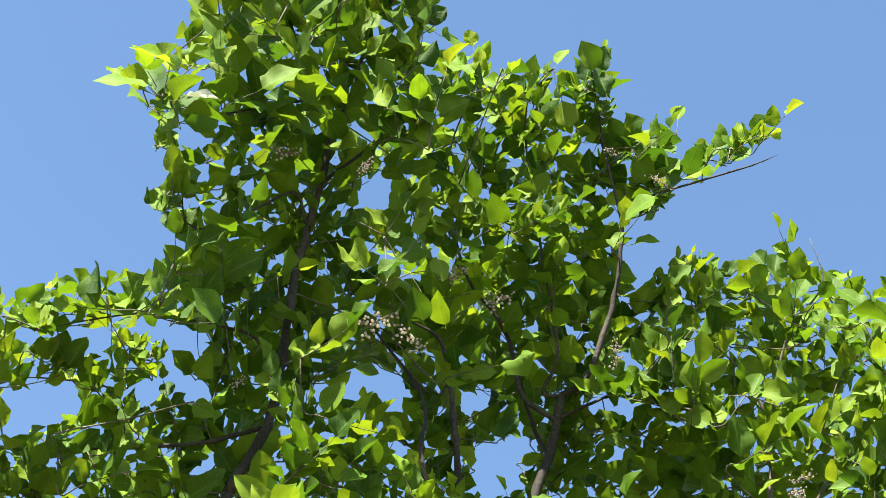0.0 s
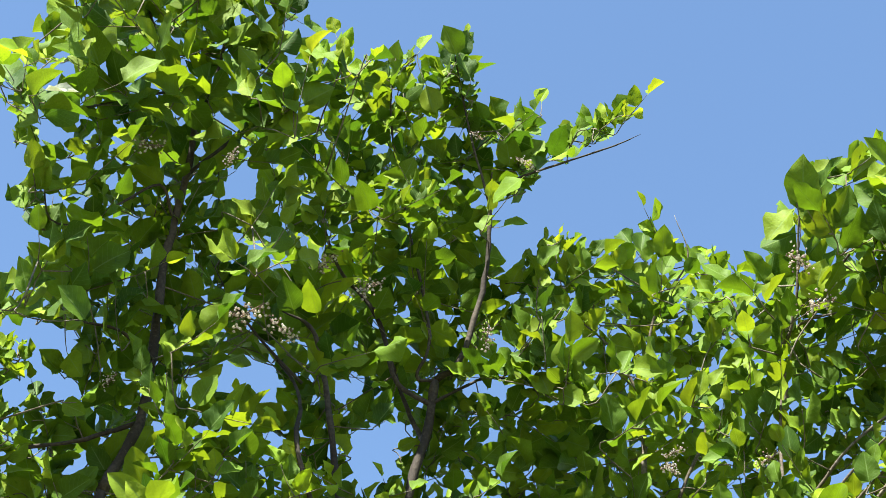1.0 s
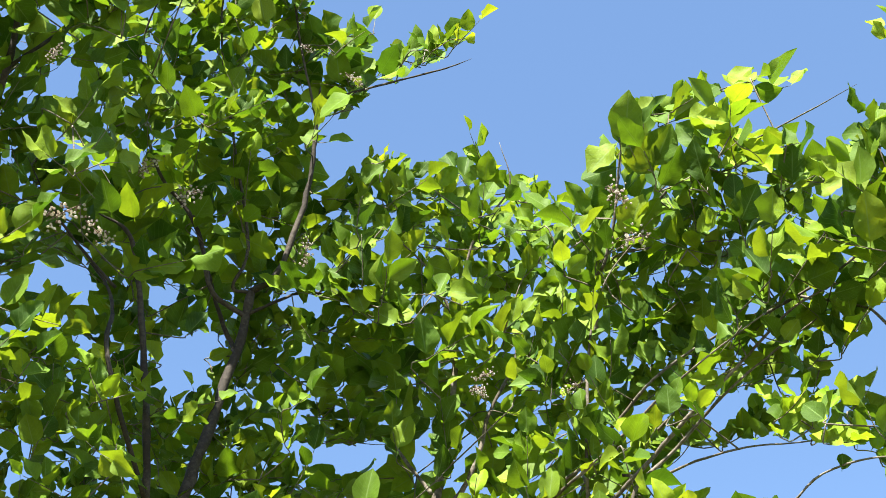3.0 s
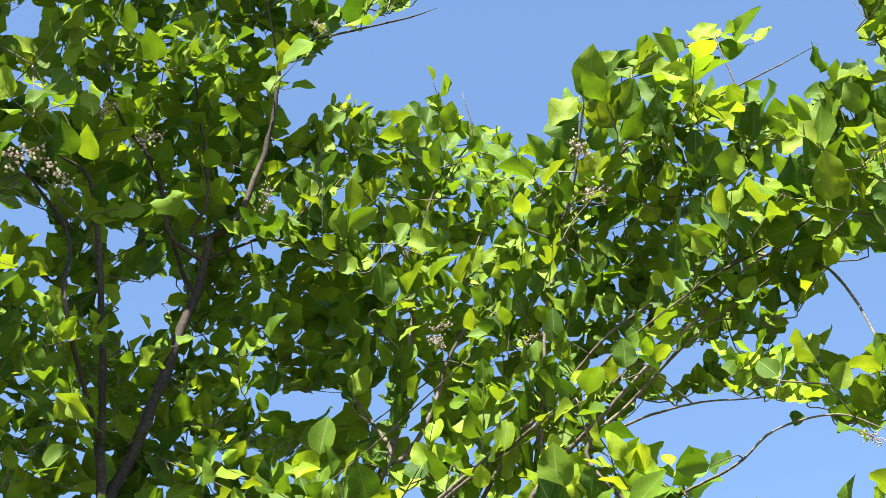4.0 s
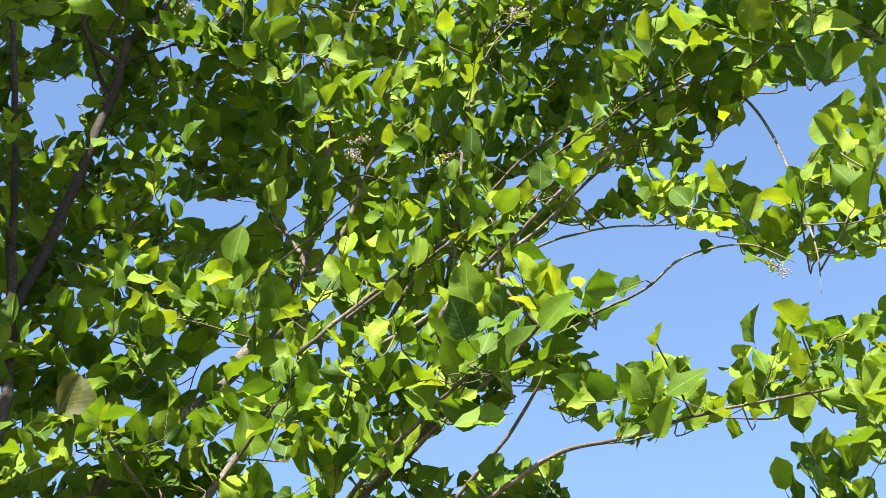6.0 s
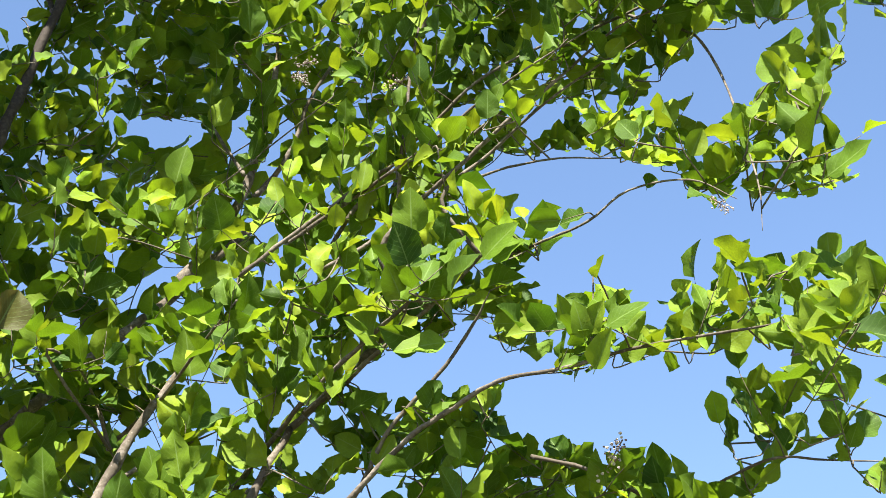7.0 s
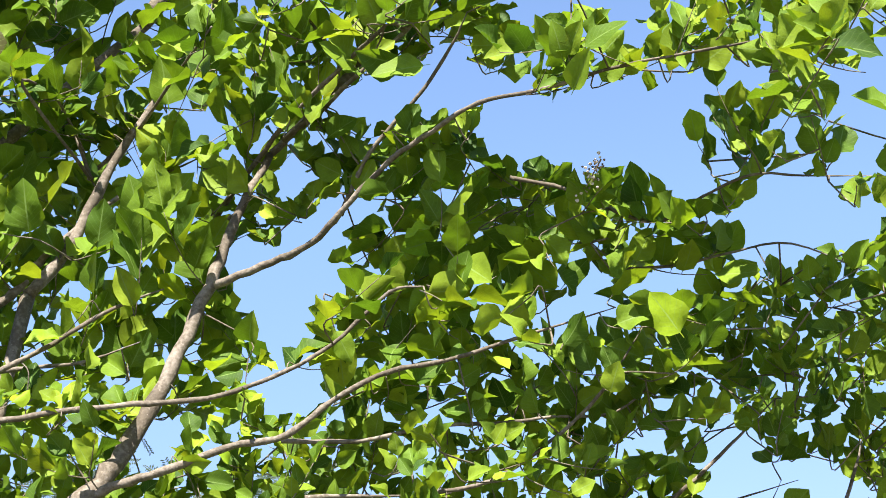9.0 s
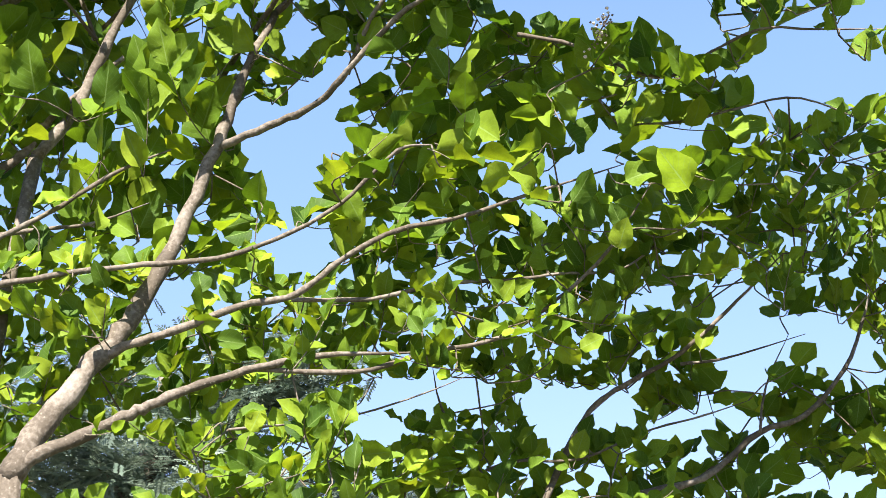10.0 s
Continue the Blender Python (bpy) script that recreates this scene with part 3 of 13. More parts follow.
limb(tree_c, "branch", [(-0.178, 4.477, 4.839), (-0.207, 4.498, 4.903), (-0.315, 4.511, 5.089), (-0.394, 4.523, 5.154), (-0.494, 4.526, 5.295)], [0.0076, 0.0064, 0.0054, 0.0042, 0.00105])
limb(tree_c, "branch", [(-0.071, 4.357, 5.495), (-0.161, 4.277, 5.678), (-0.309, 4.189, 5.808)], [0.006, 0.0045, 0.00105])
limb(tree_c, "branch", [(-0.069, 4.35, 5.545), (0.024, 4.274, 5.834), (0.155, 4.206, 5.995), (0.127, 4.13, 6.162)], [0.006, 0.0048, 0.0035, 0.000735])
limb(tree_c, "branch", [(-0.152, 4.555, 4.675), (-0.325, 4.544, 4.475), (-0.407, 4.539, 4.363), (-0.584, 4.515, 4.179), (-0.738, 4.506, 4.012), (-0.881, 4.484, 3.83)], [0.0132, 0.0144, 0.0157, 0.0168, 0.018, 0.0191])
limb(tree_c, "branch", [(-0.245, 4.416, 4.198), (-0.357, 4.421, 4.021), (-0.478, 4.417, 3.791), (-0.576, 4.399, 3.55), (-0.674, 4.382, 3.406)], [0.0079, 0.011, 0.014, 0.0168, 0.0196])
limb(tree_c, "branch", [(-0.524, 4.455, 3.809), (-0.593, 4.458, 3.999), (-0.665, 4.451, 4.091), (-0.784, 4.431, 4.139)], [0.0068, 0.0058, 0.0047, 0.001225])
limb(tree_c, "branch", [(-0.789, 4.438, 3.382), (-0.712, 4.431, 3.446), (-0.665, 4.417, 3.508), (-0.587, 4.407, 3.59), (-0.43, 4.409, 3.732), (-0.202, 4.402, 3.855)], [0.0149, 0.0129, 0.011, 0.009, 0.0071, 0.001785])
limb(tree_c, "branch", [(-0.147, 4.185, 3.349), (0.007, 4.106, 3.387), (0.113, 4.018, 3.405), (0.187, 3.931, 3.454), (0.319, 3.841, 3.565), (0.417, 3.74, 3.594), (0.523, 3.632, 3.617), (0.662, 3.513, 3.59), (0.846, 3.376, 3.582), (1.052, 3.219, 3.543), (1.165, 3.078, 3.495)], [0.0116, 0.0106, 0.0096, 0.0087, 0.0078, 0.0069, 0.006, 0.0051, 0.0042, 0.0034, 0.00091])
limb(tree_c, "branch", [(0.191, 4.042, 3.497), (0.27, 3.966, 3.647), (0.391, 3.875, 3.761), (0.48, 3.789, 3.868), (0.522, 3.713, 3.936)], [0.0076, 0.0067, 0.0057, 0.0047, 0.00133])
limb(tree_c, "branch", [(0.041, 4.151, 3.783), (0.209, 4.02, 3.878), (0.376, 3.899, 3.993), (0.508, 3.772, 4.083), (0.572, 3.639, 4.128)], [0.0096, 0.0079, 0.0063, 0.0047, 0.001085])
limb(tree_c, "branch", [(0.136, 4.152, 3.858), (0.195, 4.04, 3.962), (0.064, 3.96, 4.134), (0.013, 3.858, 4.218)], [0.0065, 0.0051, 0.0037, 0.00084])
limb(tree_c, "branch", [(-0.717, 4.024, 2.911), (-0.548, 4.003, 2.934), (-0.336, 3.976, 2.946), (-0.152, 3.934, 2.944), (0.017, 3.893, 2.988), (0.157, 3.85, 3.054), (0.299, 3.807, 3.174), (0.378, 3.742, 3.163)], [0.0088, 0.0081, 0.0074, 0.0067, 0.0061, 0.0054, 0.0048, 0.00147])
limb(tree_c, "branch", [(-0.47, 4.078, 2.721), (-0.389, 4.049, 2.756), (-0.268, 4.018, 2.781), (-0.099, 3.994, 2.837), (0.042, 3.949, 2.851), (0.156, 3.917, 2.929), (0.297, 3.872, 2.988), (0.434, 3.81, 2.994), (0.609, 3.74, 3.027), (0.833, 3.652, 3.068)], [0.0131, 0.012, 0.0108, 0.0098, 0.0087, 0.0076, 0.0066, 0.0055, 0.0045, 0.00119])
limb(tree_c, "branch", [(0.029, 4, 2.853), (0.229, 4.009, 2.853), (0.42, 4.018, 2.892), (0.594, 4.01, 2.896), (0.712, 4.009, 2.91), (0.888, 3.99, 2.917), (1.05, 3.998, 3.045)], [0.0064, 0.0059, 0.0053, 0.0047, 0.0041, 0.0035, 0.00105])
limb(tree_c, "branch", [(-0.657, 3.927, 2.411), (-0.544, 3.944, 2.479), (-0.399, 3.956, 2.54), (-0.318, 3.947, 2.577), (-0.195, 3.941, 2.622), (-0.058, 3.927, 2.658), (0.094, 3.903, 2.678), (0.338, 3.856, 2.667)], [0.0194, 0.0175, 0.0156, 0.0135, 0.0115, 0.0095, 0.0075, 0.001925])
limb(tree_c, "branch", [(-0.072, 3.938, 2.658), (0.175, 3.904, 2.634), (0.368, 3.88, 2.674), (0.532, 3.846, 2.697), (0.705, 3.826, 2.806), (0.823, 3.808, 2.917), (0.934, 3.792, 3.078)], [0.007, 0.0063, 0.0058, 0.0052, 0.0046, 0.0041, 0.00126])
limb(tree_c, "branch", [(-0.132, 4.037, 2.531), (0.147, 4.022, 2.549), (0.346, 4.005, 2.599), (0.489, 3.985, 2.649)], [0.0035, 0.0028, 0.0021, 0.00049])
limb(tree_c, "branch", [(-0.77, 4.216, 3.085), (-0.723, 4.192, 3.107), (-0.607, 4.186, 3.166), (-0.418, 4.195, 3.291), (-0.283, 4.176, 3.34)], [0.0093, 0.0081, 0.0069, 0.0058, 0.00161])
limb(tree_c, "branch", [(-0.758, 4.227, 3.119), (-0.641, 4.225, 3.134), (-0.493, 4.223, 3.149), (-0.345, 4.224, 3.205)], [0.007, 0.0059, 0.0049, 0.001365])
limb(tree_c, "branch", [(0.627, 3.833, 3.508), (0.765, 3.789, 3.452), (0.96, 3.717, 3.327), (1.087, 3.674, 3.377), (1.21, 3.624, 3.415), (1.32, 3.569, 3.385), (1.497, 3.478, 3.339)], [0.0059, 0.0052, 0.0046, 0.004, 0.0034, 0.0028, 0.000735])
limb(tree_c, "branch", [(0.872, 3.837, 3.247), (1.046, 3.816, 3.25), (1.165, 3.806, 3.276), (1.337, 3.773, 3.291), (1.53, 3.697, 3.158)], [0.0044, 0.0038, 0.0033, 0.0028, 0.00077])
limb(tree_d, "branch", [(0.636, 4.318, 2.273), (0.773, 4.393, 2.528), (0.865, 4.405, 2.656), (0.961, 4.383, 2.713), (1.105, 4.351, 2.784), (1.274, 4.326, 2.924), (1.41, 4.295, 3.049)], [0.0106, 0.0097, 0.0087, 0.0075, 0.0063, 0.0052, 0.001435])
limb(tree_d, "branch", [(0.453, 4.344, 2.434), (0.608, 4.337, 2.489), (0.784, 4.293, 2.482), (0.954, 4.272, 2.543), (1.119, 4.232, 2.577), (1.236, 4.197, 2.606)], [0.0046, 0.0041, 0.0037, 0.0032, 0.0028, 0.000805])
limb(tree_d, "branch", [(0.686, 4.334, 2.318), (0.934, 4.323, 2.385), (1.118, 4.299, 2.422), (1.29, 4.308, 2.544), (1.415, 4.288, 2.584), (1.569, 4.301, 2.747), (1.683, 4.344, 2.995)], [0.0122, 0.011, 0.0098, 0.0086, 0.0074, 0.0062, 0.00175])
limb(tree_d, "branch", [(1.105, 4.366, 2.755), (1.228, 4.336, 2.761), (1.444, 4.288, 2.811)], [0.0048, 0.0036, 0.00084])
limb(tree_d, "branch", [(1.267, 4.232, 2.527), (1.311, 4.275, 2.663), (1.401, 4.304, 2.816)], [0.0039, 0.0031, 0.00084])
limb(tree_d, "branch", [(0.625, 4.24, 2.261), (0.525, 4.297, 2.453), (0.432, 4.331, 2.632), (0.409, 4.331, 2.759)], [0.0059, 0.0048, 0.0036, 0.000805])

blossom(tree_a, (-1.203, 3.376, 5.125), 0.11, 1)
blossom(tree_a, (-1.127, 3.502, 5.166), 0.09, 2)
blossom(tree_b, (-1.073, 3.734, 5.696), 0.09, 3)
blossom(tree_b, (-0.905, 3.712, 5.532), 0.09, 4)
blossom(tree_b, (-0.379, 3.77, 6.135), 0.07, 5)
blossom(tree_b, (-0.539, 3.708, 6.245), 0.05, 6)
blossom(tree_a, (-1.501, 3.108, 5.663), 0.08, 7)
blossom(tree_a, (-1.264, 3.211, 5.682), 0.06, 8)
blossom(tree_c, (0.229, 4.057, 5.518), 0.07, 9)
blossom(tree_c, (0.449, 3.487, 5.186), 0.09, 10)
blossom(tree_c, (0.483, 3.512, 5.024), 0.09, 11)
blossom(tree_b, (-0.548, 3.917, 5.437), 0.08, 12)
blossom(tree_c, (0.287, 3.85, 4.746), 0.07, 13)
blossom(tree_c, (0.015, 4.119, 5.031), 0.06, 14)
blossom(tree_c, (-0.002, 4.034, 4.905), 0.05, 15)
blossom(tree_c, (0.782, 3.539, 3.371), 0.08, 16)
blossom(tree_a, (-1.819, 3.253, 4.49), 0.04, 17)
blossom(tree_a, (-1.587, 3.351, 4.886), 0.05, 18)
blossom(tree_c, (0.005, 4.124, 4.966), 0.05, 19)
blossom(tree_c, (1.014, 3.174, 3.863), 0.05, 77, "dry pale seed remnant")
single_leaf(tree_b, "withered_leaf", (-0.735, 3.645, 3.736), (0.25, 0.1, 0.95), (0.75, -0.6, 0.2), 0.125, 0.10, WITHERED, 6, "withered olive-brown leaf with a pale rim")
single_leaf(tree_c, "hanging_leaf", (0.895, 3.395, 4.061), (0.25, 0, 1), (0.3, -1, 0), 0.055, 0.035, LEAF, 2, "small dark leaf hanging from a thread")

shoot(tree_b, (-0.84, 3.85, 6.4), (-0.98, 4.04, 6.48), 8, 0.096, 476)
shoot(tree_c, (-0.8, 4.39, 3.06), (-0.99, 4.27, 3.16), 8, 0.093, 748)
shoot(tree_c, (1.19, 3.47, 4.07), (1.26, 3.5, 4.17), 4, 0.091, 592)
shoot(tree_c, (-0.47, 4.62, 3.77), (-0.54, 4.89, 4.02), 7, 0.161, 444)
shoot(tree_a, (-1.95, 3.12, 4.97), (-2.05, 2.95, 4.83), 7, 0.104, 184)
shoot(tree_c, (-0.45, 4.58, 5.16), (-0.48, 4.38, 5.24), 6, 0.110, 679, 2)
shoot(tree_c, (0.39, 3.8, 5.18), (0.55, 3.66, 5.29), 7, 0.107, 707)
shoot(tree_c, (-0.73, 4.48, 3.1), (-0.75, 4.45, 3.28), 6, 0.092, 474)
shoot(tree_c, (0.43, 3.82, 5.08), (0.39, 3.86, 5.36), 9, 0.100, 960)
shoot(tree_c, (-0.22, 4.19, 5.14), (-0.02, 4.07, 5.17), 6, 0.115, 530)
shoot(tree_b, (-1.13, 4.16, 3.99), (-0.98, 4.02, 4.22), 9, 0.106, 686)
shoot(tree_c, (0.53, 3.71, 2.68), (0.61, 3.6, 2.68), 7, 0.061, 566)
shoot(tree_a, (-1.1, 3.27, 5.86), (-1.08, 3.1, 5.84), 4, 0.120, 113)
shoot(tree_b, (-0.82, 4.07, 5.85), (-0.8, 3.81, 5.99), 9, 0.102, 604, 2)
shoot(tree_a, (-2.01, 3.37, 4.66), (-1.84, 3.34, 4.66), 6, 0.083, 887)
shoot(tree_b, (-0.81, 4.39, 5.77), (-0.93, 4.55, 5.81), 5, 0.117, 391)
shoot(tree_d, (1.45, 4.45, 3.04), (1.44, 4.58, 3.19), 9, 0.070, 110)
shoot(tree_c, (-0.57, 4.31, 3.5), (-0.63, 4.62, 3.61), 7, 0.145, 505)
shoot(tree_b, (-0.32, 4.09, 5.33), (-0.28, 3.94, 5.38), 5, 0.094, 266)
shoot(tree_c, (-0.31, 4.31, 3.02), (-0.16, 4.33, 3.08), 5, 0.094, 800)
shoot(tree_c, (0.39, 3.72, 5.14), (0.36, 3.74, 4.96), 6, 0.092, 486)
shoot(tree_c, (0.11, 3.91, 4.33), (0.35, 3.83, 4.43), 8, 0.104, 542)
shoot(tree_c, (0.26, 3.93, 2.95), (0.34, 4.09, 3.09), 7, 0.095, 110)
shoot(tree_c, (0.04, 4.63, 5.1), (-0.01, 4.58, 5.39), 9, 0.103, 303)
shoot(tree_c, (-0.21, 4.44, 3.9), (-0.21, 4.37, 3.77), 3, 0.138, 383)
shoot(tree_a, (-1.7, 3.2, 5.36), (-1.82, 3.22, 5.44), 4, 0.108, 87)
shoot(tree_c, (0.27, 3.93, 3.87), (0.22, 3.78, 3.81), 5, 0.097, 639)
shoot(tree_c, (0.03, 4.15, 5.16), (0.16, 4.11, 5.28), 6, 0.092, 387)
shoot(tree_c, (0.19, 4.24, 5.95), (0.12, 4.32, 6.13), 6, 0.106, 606)
shoot(tree_c, (0.05, 4.04, 2.82), (-0, 4.12, 2.93), 7, 0.065, 356)
shoot(tree_c, (-0.51, 3.96, 2.91), (-0.54, 4.09, 3), 7, 0.072, 158)
shoot(tree_c, (0.53, 4.11, 2.65), (0.49, 4.23, 2.71), 6, 0.069, 377)
shoot(tree_c, (0.76, 3.51, 4.62), (0.69, 3.38, 4.66), 5, 0.089, 684)
shoot(tree_a, (-1.41, 3.15, 6.39), (-1.23, 3, 6.38), 5, 0.136, 588)
shoot(tree_b, (-0.98, 4.34, 6), (-1.09, 4.31, 6.13), 4, 0.126, 735, 2)
shoot(tree_c, (0.45, 4.12, 4.4), (0.07, 4.13, 4.45), 9, 0.131, 743)
shoot(tree_c, (-0.49, 4.12, 2.7), (-0.46, 4.27, 2.81), 8, 0.071, 962)
shoot(tree_c, (0.38, 3.96, 4.98), (0.36, 4.08, 5.15), 7, 0.091, 249)
shoot(tree_c, (0.43, 3.96, 3.71), (0.48, 4.05, 3.77), 4, 0.088, 219)
shoot(tree_a, (-1.29, 3.73, 5.45), (-1.38, 3.9, 5.54), 5, 0.127, 89, 2)
shoot(tree_c, (1.14, 3.37, 4.21), (1.16, 3.18, 4.12), 7, 0.090, 569)
shoot(tree_c, (0.52, 3.84, 4.72), (0.49, 3.96, 4.85), 7, 0.080, 704)
shoot(tree_c, (0.96, 4.03, 2.86), (0.87, 4.11, 3.01), 7, 0.085, 328)
shoot(tree_a, (-2.17, 3.37, 4.71), (-2.17, 3.28, 4.57), 6, 0.086, 626)
shoot(tree_c, (0.08, 4.19, 2.76), (0.17, 4.27, 2.77), 5, 0.065, 97)
shoot(tree_a, (-1.69, 3.62, 4.94), (-1.74, 3.74, 5.01), 4, 0.106, 456)
shoot(tree_c, (0.63, 3.55, 3.93), (0.62, 3.67, 4.14), 7, 0.107, 283)
shoot(tree_d, (0.71, 4.42, 2.43), (0.74, 4.53, 2.43), 4, 0.077, 387)
shoot(tree_d, (1.61, 4.32, 2.66), (1.49, 4.57, 2.65), 9, 0.093, 254, 2)
shoot(tree_a, (-1.75, 2.95, 5.63), (-1.55, 2.9, 5.72), 5, 0.131, 422)
shoot(tree_c, (0.18, 4.18, 3.01), (0.17, 4.26, 3.05), 3, 0.086, 73)
shoot(tree_c, (0.96, 3.47, 4.18), (1.06, 3.43, 4.11), 4, 0.090, 387, 1)
shoot(tree_c, (-0.19, 4.44, 3.29), (-0.31, 4.6, 3.36), 5, 0.128, 18)
shoot(tree_c, (0.28, 4.08, 2.89), (0.26, 4.18, 2.92), 4, 0.073, 831)
shoot(tree_c, (-0.09, 4.35, 5.72), (-0.08, 4.27, 5.85), 5, 0.095, 530, 1)
shoot(tree_b, (-1.14, 3.9, 6.28), (-1.18, 3.74, 6.1), 7, 0.102, 454)
shoot(tree_c, (-0.41, 4.28, 2.63), (-0.24, 4.27, 2.71), 9, 0.064, 8)
shoot(tree_c, (-0.83, 4.36, 2.78), (-0.99, 4.34, 2.74), 6, 0.082, 282)
shoot(tree_c, (0.48, 3.47, 5.43), (0.46, 3.54, 5.27), 4, 0.122, 56)
shoot(tree_a, (-1.61, 3.66, 5.26), (-1.71, 3.76, 5.47), 7, 0.111, 359)
shoot(tree_b, (-0.52, 3.92, 6.22), (-0.54, 4.08, 6.4), 6, 0.116, 383)
shoot(tree_b, (-0.34, 3.89, 6.22), (-0.4, 3.96, 6.35), 4, 0.112, 44)
shoot(tree_c, (-0.07, 4.11, 2.79), (-0.13, 4.15, 2.92), 7, 0.067, 226)
shoot(tree_c, (0.78, 3.66, 5.07), (0.51, 3.55, 5.08), 9, 0.098, 664, 1)
shoot(tree_c, (0.15, 4.02, 2.54), (0.15, 4.06, 2.57), 2, 0.069, 73)
shoot(tree_c, (0.2, 4.15, 2.88), (0.34, 4.18, 2.93), 6, 0.076, 477)
shoot(tree_c, (0.03, 4.2, 3.79), (0.09, 4.27, 3.89), 4, 0.098, 679)
shoot(tree_c, (0.63, 3.52, 3.58), (0.83, 3.65, 3.71), 9, 0.094, 142)
shoot(tree_a, (-1.4, 3.41, 5.98), (-1.51, 3.31, 5.69), 9, 0.112, 455)
shoot(tree_c, (1.16, 3.72, 3.37), (1.3, 3.75, 3.53), 7, 0.094, 533)
shoot(tree_b, (-1.44, 3.72, 5.61), (-1.48, 3.77, 5.81), 6, 0.108, 999)
shoot(tree_c, (0.22, 4.1, 3.73), (0.36, 4.19, 3.73), 5, 0.097, 873)
shoot(tree_a, (-1.06, 3.16, 5.83), (-1.29, 3.21, 5.78), 6, 0.121, 536)
shoot(tree_d, (1.66, 4.24, 2.86), (1.57, 4.14, 2.93), 7, 0.064, 551)
shoot(tree_c, (0.68, 4.06, 3.03), (0.58, 4.14, 3.18), 7, 0.087, 754)
shoot(tree_b, (-1.13, 3.91, 5.9), (-1.09, 3.68, 5.93), 7, 0.103, 394)
shoot(tree_b, (-1.06, 4.22, 3.81), (-0.83, 4.02, 3.79), 9, 0.106, 382)
shoot(tree_b, (-0.85, 3.66, 6.65), (-0.96, 3.8, 6.79), 7, 0.100, 784, 1)
shoot(tree_a, (-1.57, 3.61, 5.21), (-1.66, 3.73, 5.25), 4, 0.107, 715)
shoot(tree_d, (0.87, 4.18, 2.47), (0.95, 4.11, 2.52), 5, 0.069, 880)
shoot(tree_c, (-0.63, 4.09, 2.43), (-0.76, 4.19, 2.51), 8, 0.072, 435)
shoot(tree_c, (-0.27, 4.46, 4.55), (-0.19, 4.67, 4.55), 6, 0.111, 906)
shoot(tree_d, (0.82, 4.12, 2.35), (0.94, 4.14, 2.32), 5, 0.071, 670)
shoot(tree_b, (-0.93, 4.46, 5.58), (-0.85, 4.55, 5.42), 6, 0.098, 798)
shoot(tree_c, (0.72, 3.85, 3.51), (0.78, 4.05, 3.59), 8, 0.088, 953)
shoot(tree_d, (0.85, 4.47, 2.54), (0.95, 4.58, 2.56), 6, 0.076, 802)
shoot(tree_c, (0.49, 3.95, 4.06), (0.48, 3.92, 4.28), 6, 0.113, 765)
shoot(tree_a, (-1.99, 3.32, 4.84), (-1.96, 3.17, 4.79), 6, 0.077, 198)
shoot(tree_b, (-1.12, 4.22, 5.47), (-1.17, 4.14, 5.48), 2, 0.109, 655)
shoot(tree_b, (-0.98, 3.97, 4.86), (-1.13, 3.8, 4.88), 8, 0.088, 276, 1)
shoot(tree_b, (-0.54, 4.24, 5.54), (-0.55, 4.15, 5.47), 3, 0.101, 331)
shoot(tree_c, (-0.16, 4, 4.11), (-0.12, 4.06, 4.22), 4, 0.091, 848)
shoot(tree_c, (-0.71, 4.34, 4.03), (-0.71, 4.06, 3.96), 9, 0.102, 167)
shoot(tree_c, (0.75, 3.44, 5.32), (0.65, 3.55, 5.19), 5, 0.114, 247)
shoot(tree_a, (-1.47, 2.99, 6.15), (-1.56, 2.72, 6.16), 6, 0.146, 446)
shoot(tree_b, (-0.59, 3.63, 6.65), (-0.7, 3.75, 6.59), 5, 0.102, 362)
shoot(tree_c, (0.88, 3.72, 4.8), (1.05, 3.73, 5.06), 8, 0.117, 275)
shoot(tree_d, (1.28, 4.94, 3.06), (1.25, 4.84, 2.84), 9, 0.083, 89)
shoot(tree_c, (-0.26, 4.53, 4.8), (-0.06, 4.57, 4.82), 5, 0.117, 769)
shoot(tree_c, (0.32, 3.82, 4.4), (0.3, 3.75, 4.57), 7, 0.081, 629)
shoot(tree_d, (0.68, 4.53, 2.39), (0.59, 4.64, 2.35), 5, 0.081, 915)
shoot(tree_c, (0.21, 3.91, 4.06), (0.29, 3.88, 4.29), 6, 0.122, 151, 1)
shoot(tree_b, (-0.56, 4.12, 5.93), (-0.59, 4.16, 6.04), 3, 0.108, 396, 2)
shoot(tree_a, (-1.8, 3.2, 5.05), (-1.91, 3.11, 4.99), 5, 0.092, 396)
shoot(tree_c, (-0.19, 4.33, 3.51), (-0.02, 4.39, 3.62), 5, 0.127, 359)
shoot(tree_b, (-0.99, 4.06, 4.92), (-1.14, 4.24, 5.02), 9, 0.087, 197)
shoot(tree_c, (0.09, 4.02, 4.14), (0.08, 3.92, 4.05), 4, 0.096, 398)
shoot(tree_c, (0.25, 4.19, 2.77), (0.4, 4.23, 2.76), 7, 0.070, 855)
shoot(tree_c, (1.42, 3.24, 5.01), (1.47, 3.31, 5.16), 4, 0.123, 904)
shoot(tree_c, (1, 3.17, 4.74), (1.18, 3.11, 4.7), 5, 0.111, 328)
shoot(tree_c, (0.22, 3.99, 3.2), (0.47, 4.1, 3.37), 9, 0.109, 263)
shoot(tree_c, (-0.08, 4.72, 4.69), (-0.04, 4.75, 4.76), 2, 0.109, 5)
shoot(tree_c, (1.04, 3.48, 4.58), (1.12, 3.51, 4.86), 8, 0.114, 349)
shoot(tree_c, (0.93, 3.82, 2.94), (1.01, 3.58, 2.93), 9, 0.085, 680)
shoot(tree_a, (-1.63, 3.52, 5.8), (-1.55, 3.61, 5.87), 4, 0.101, 856)
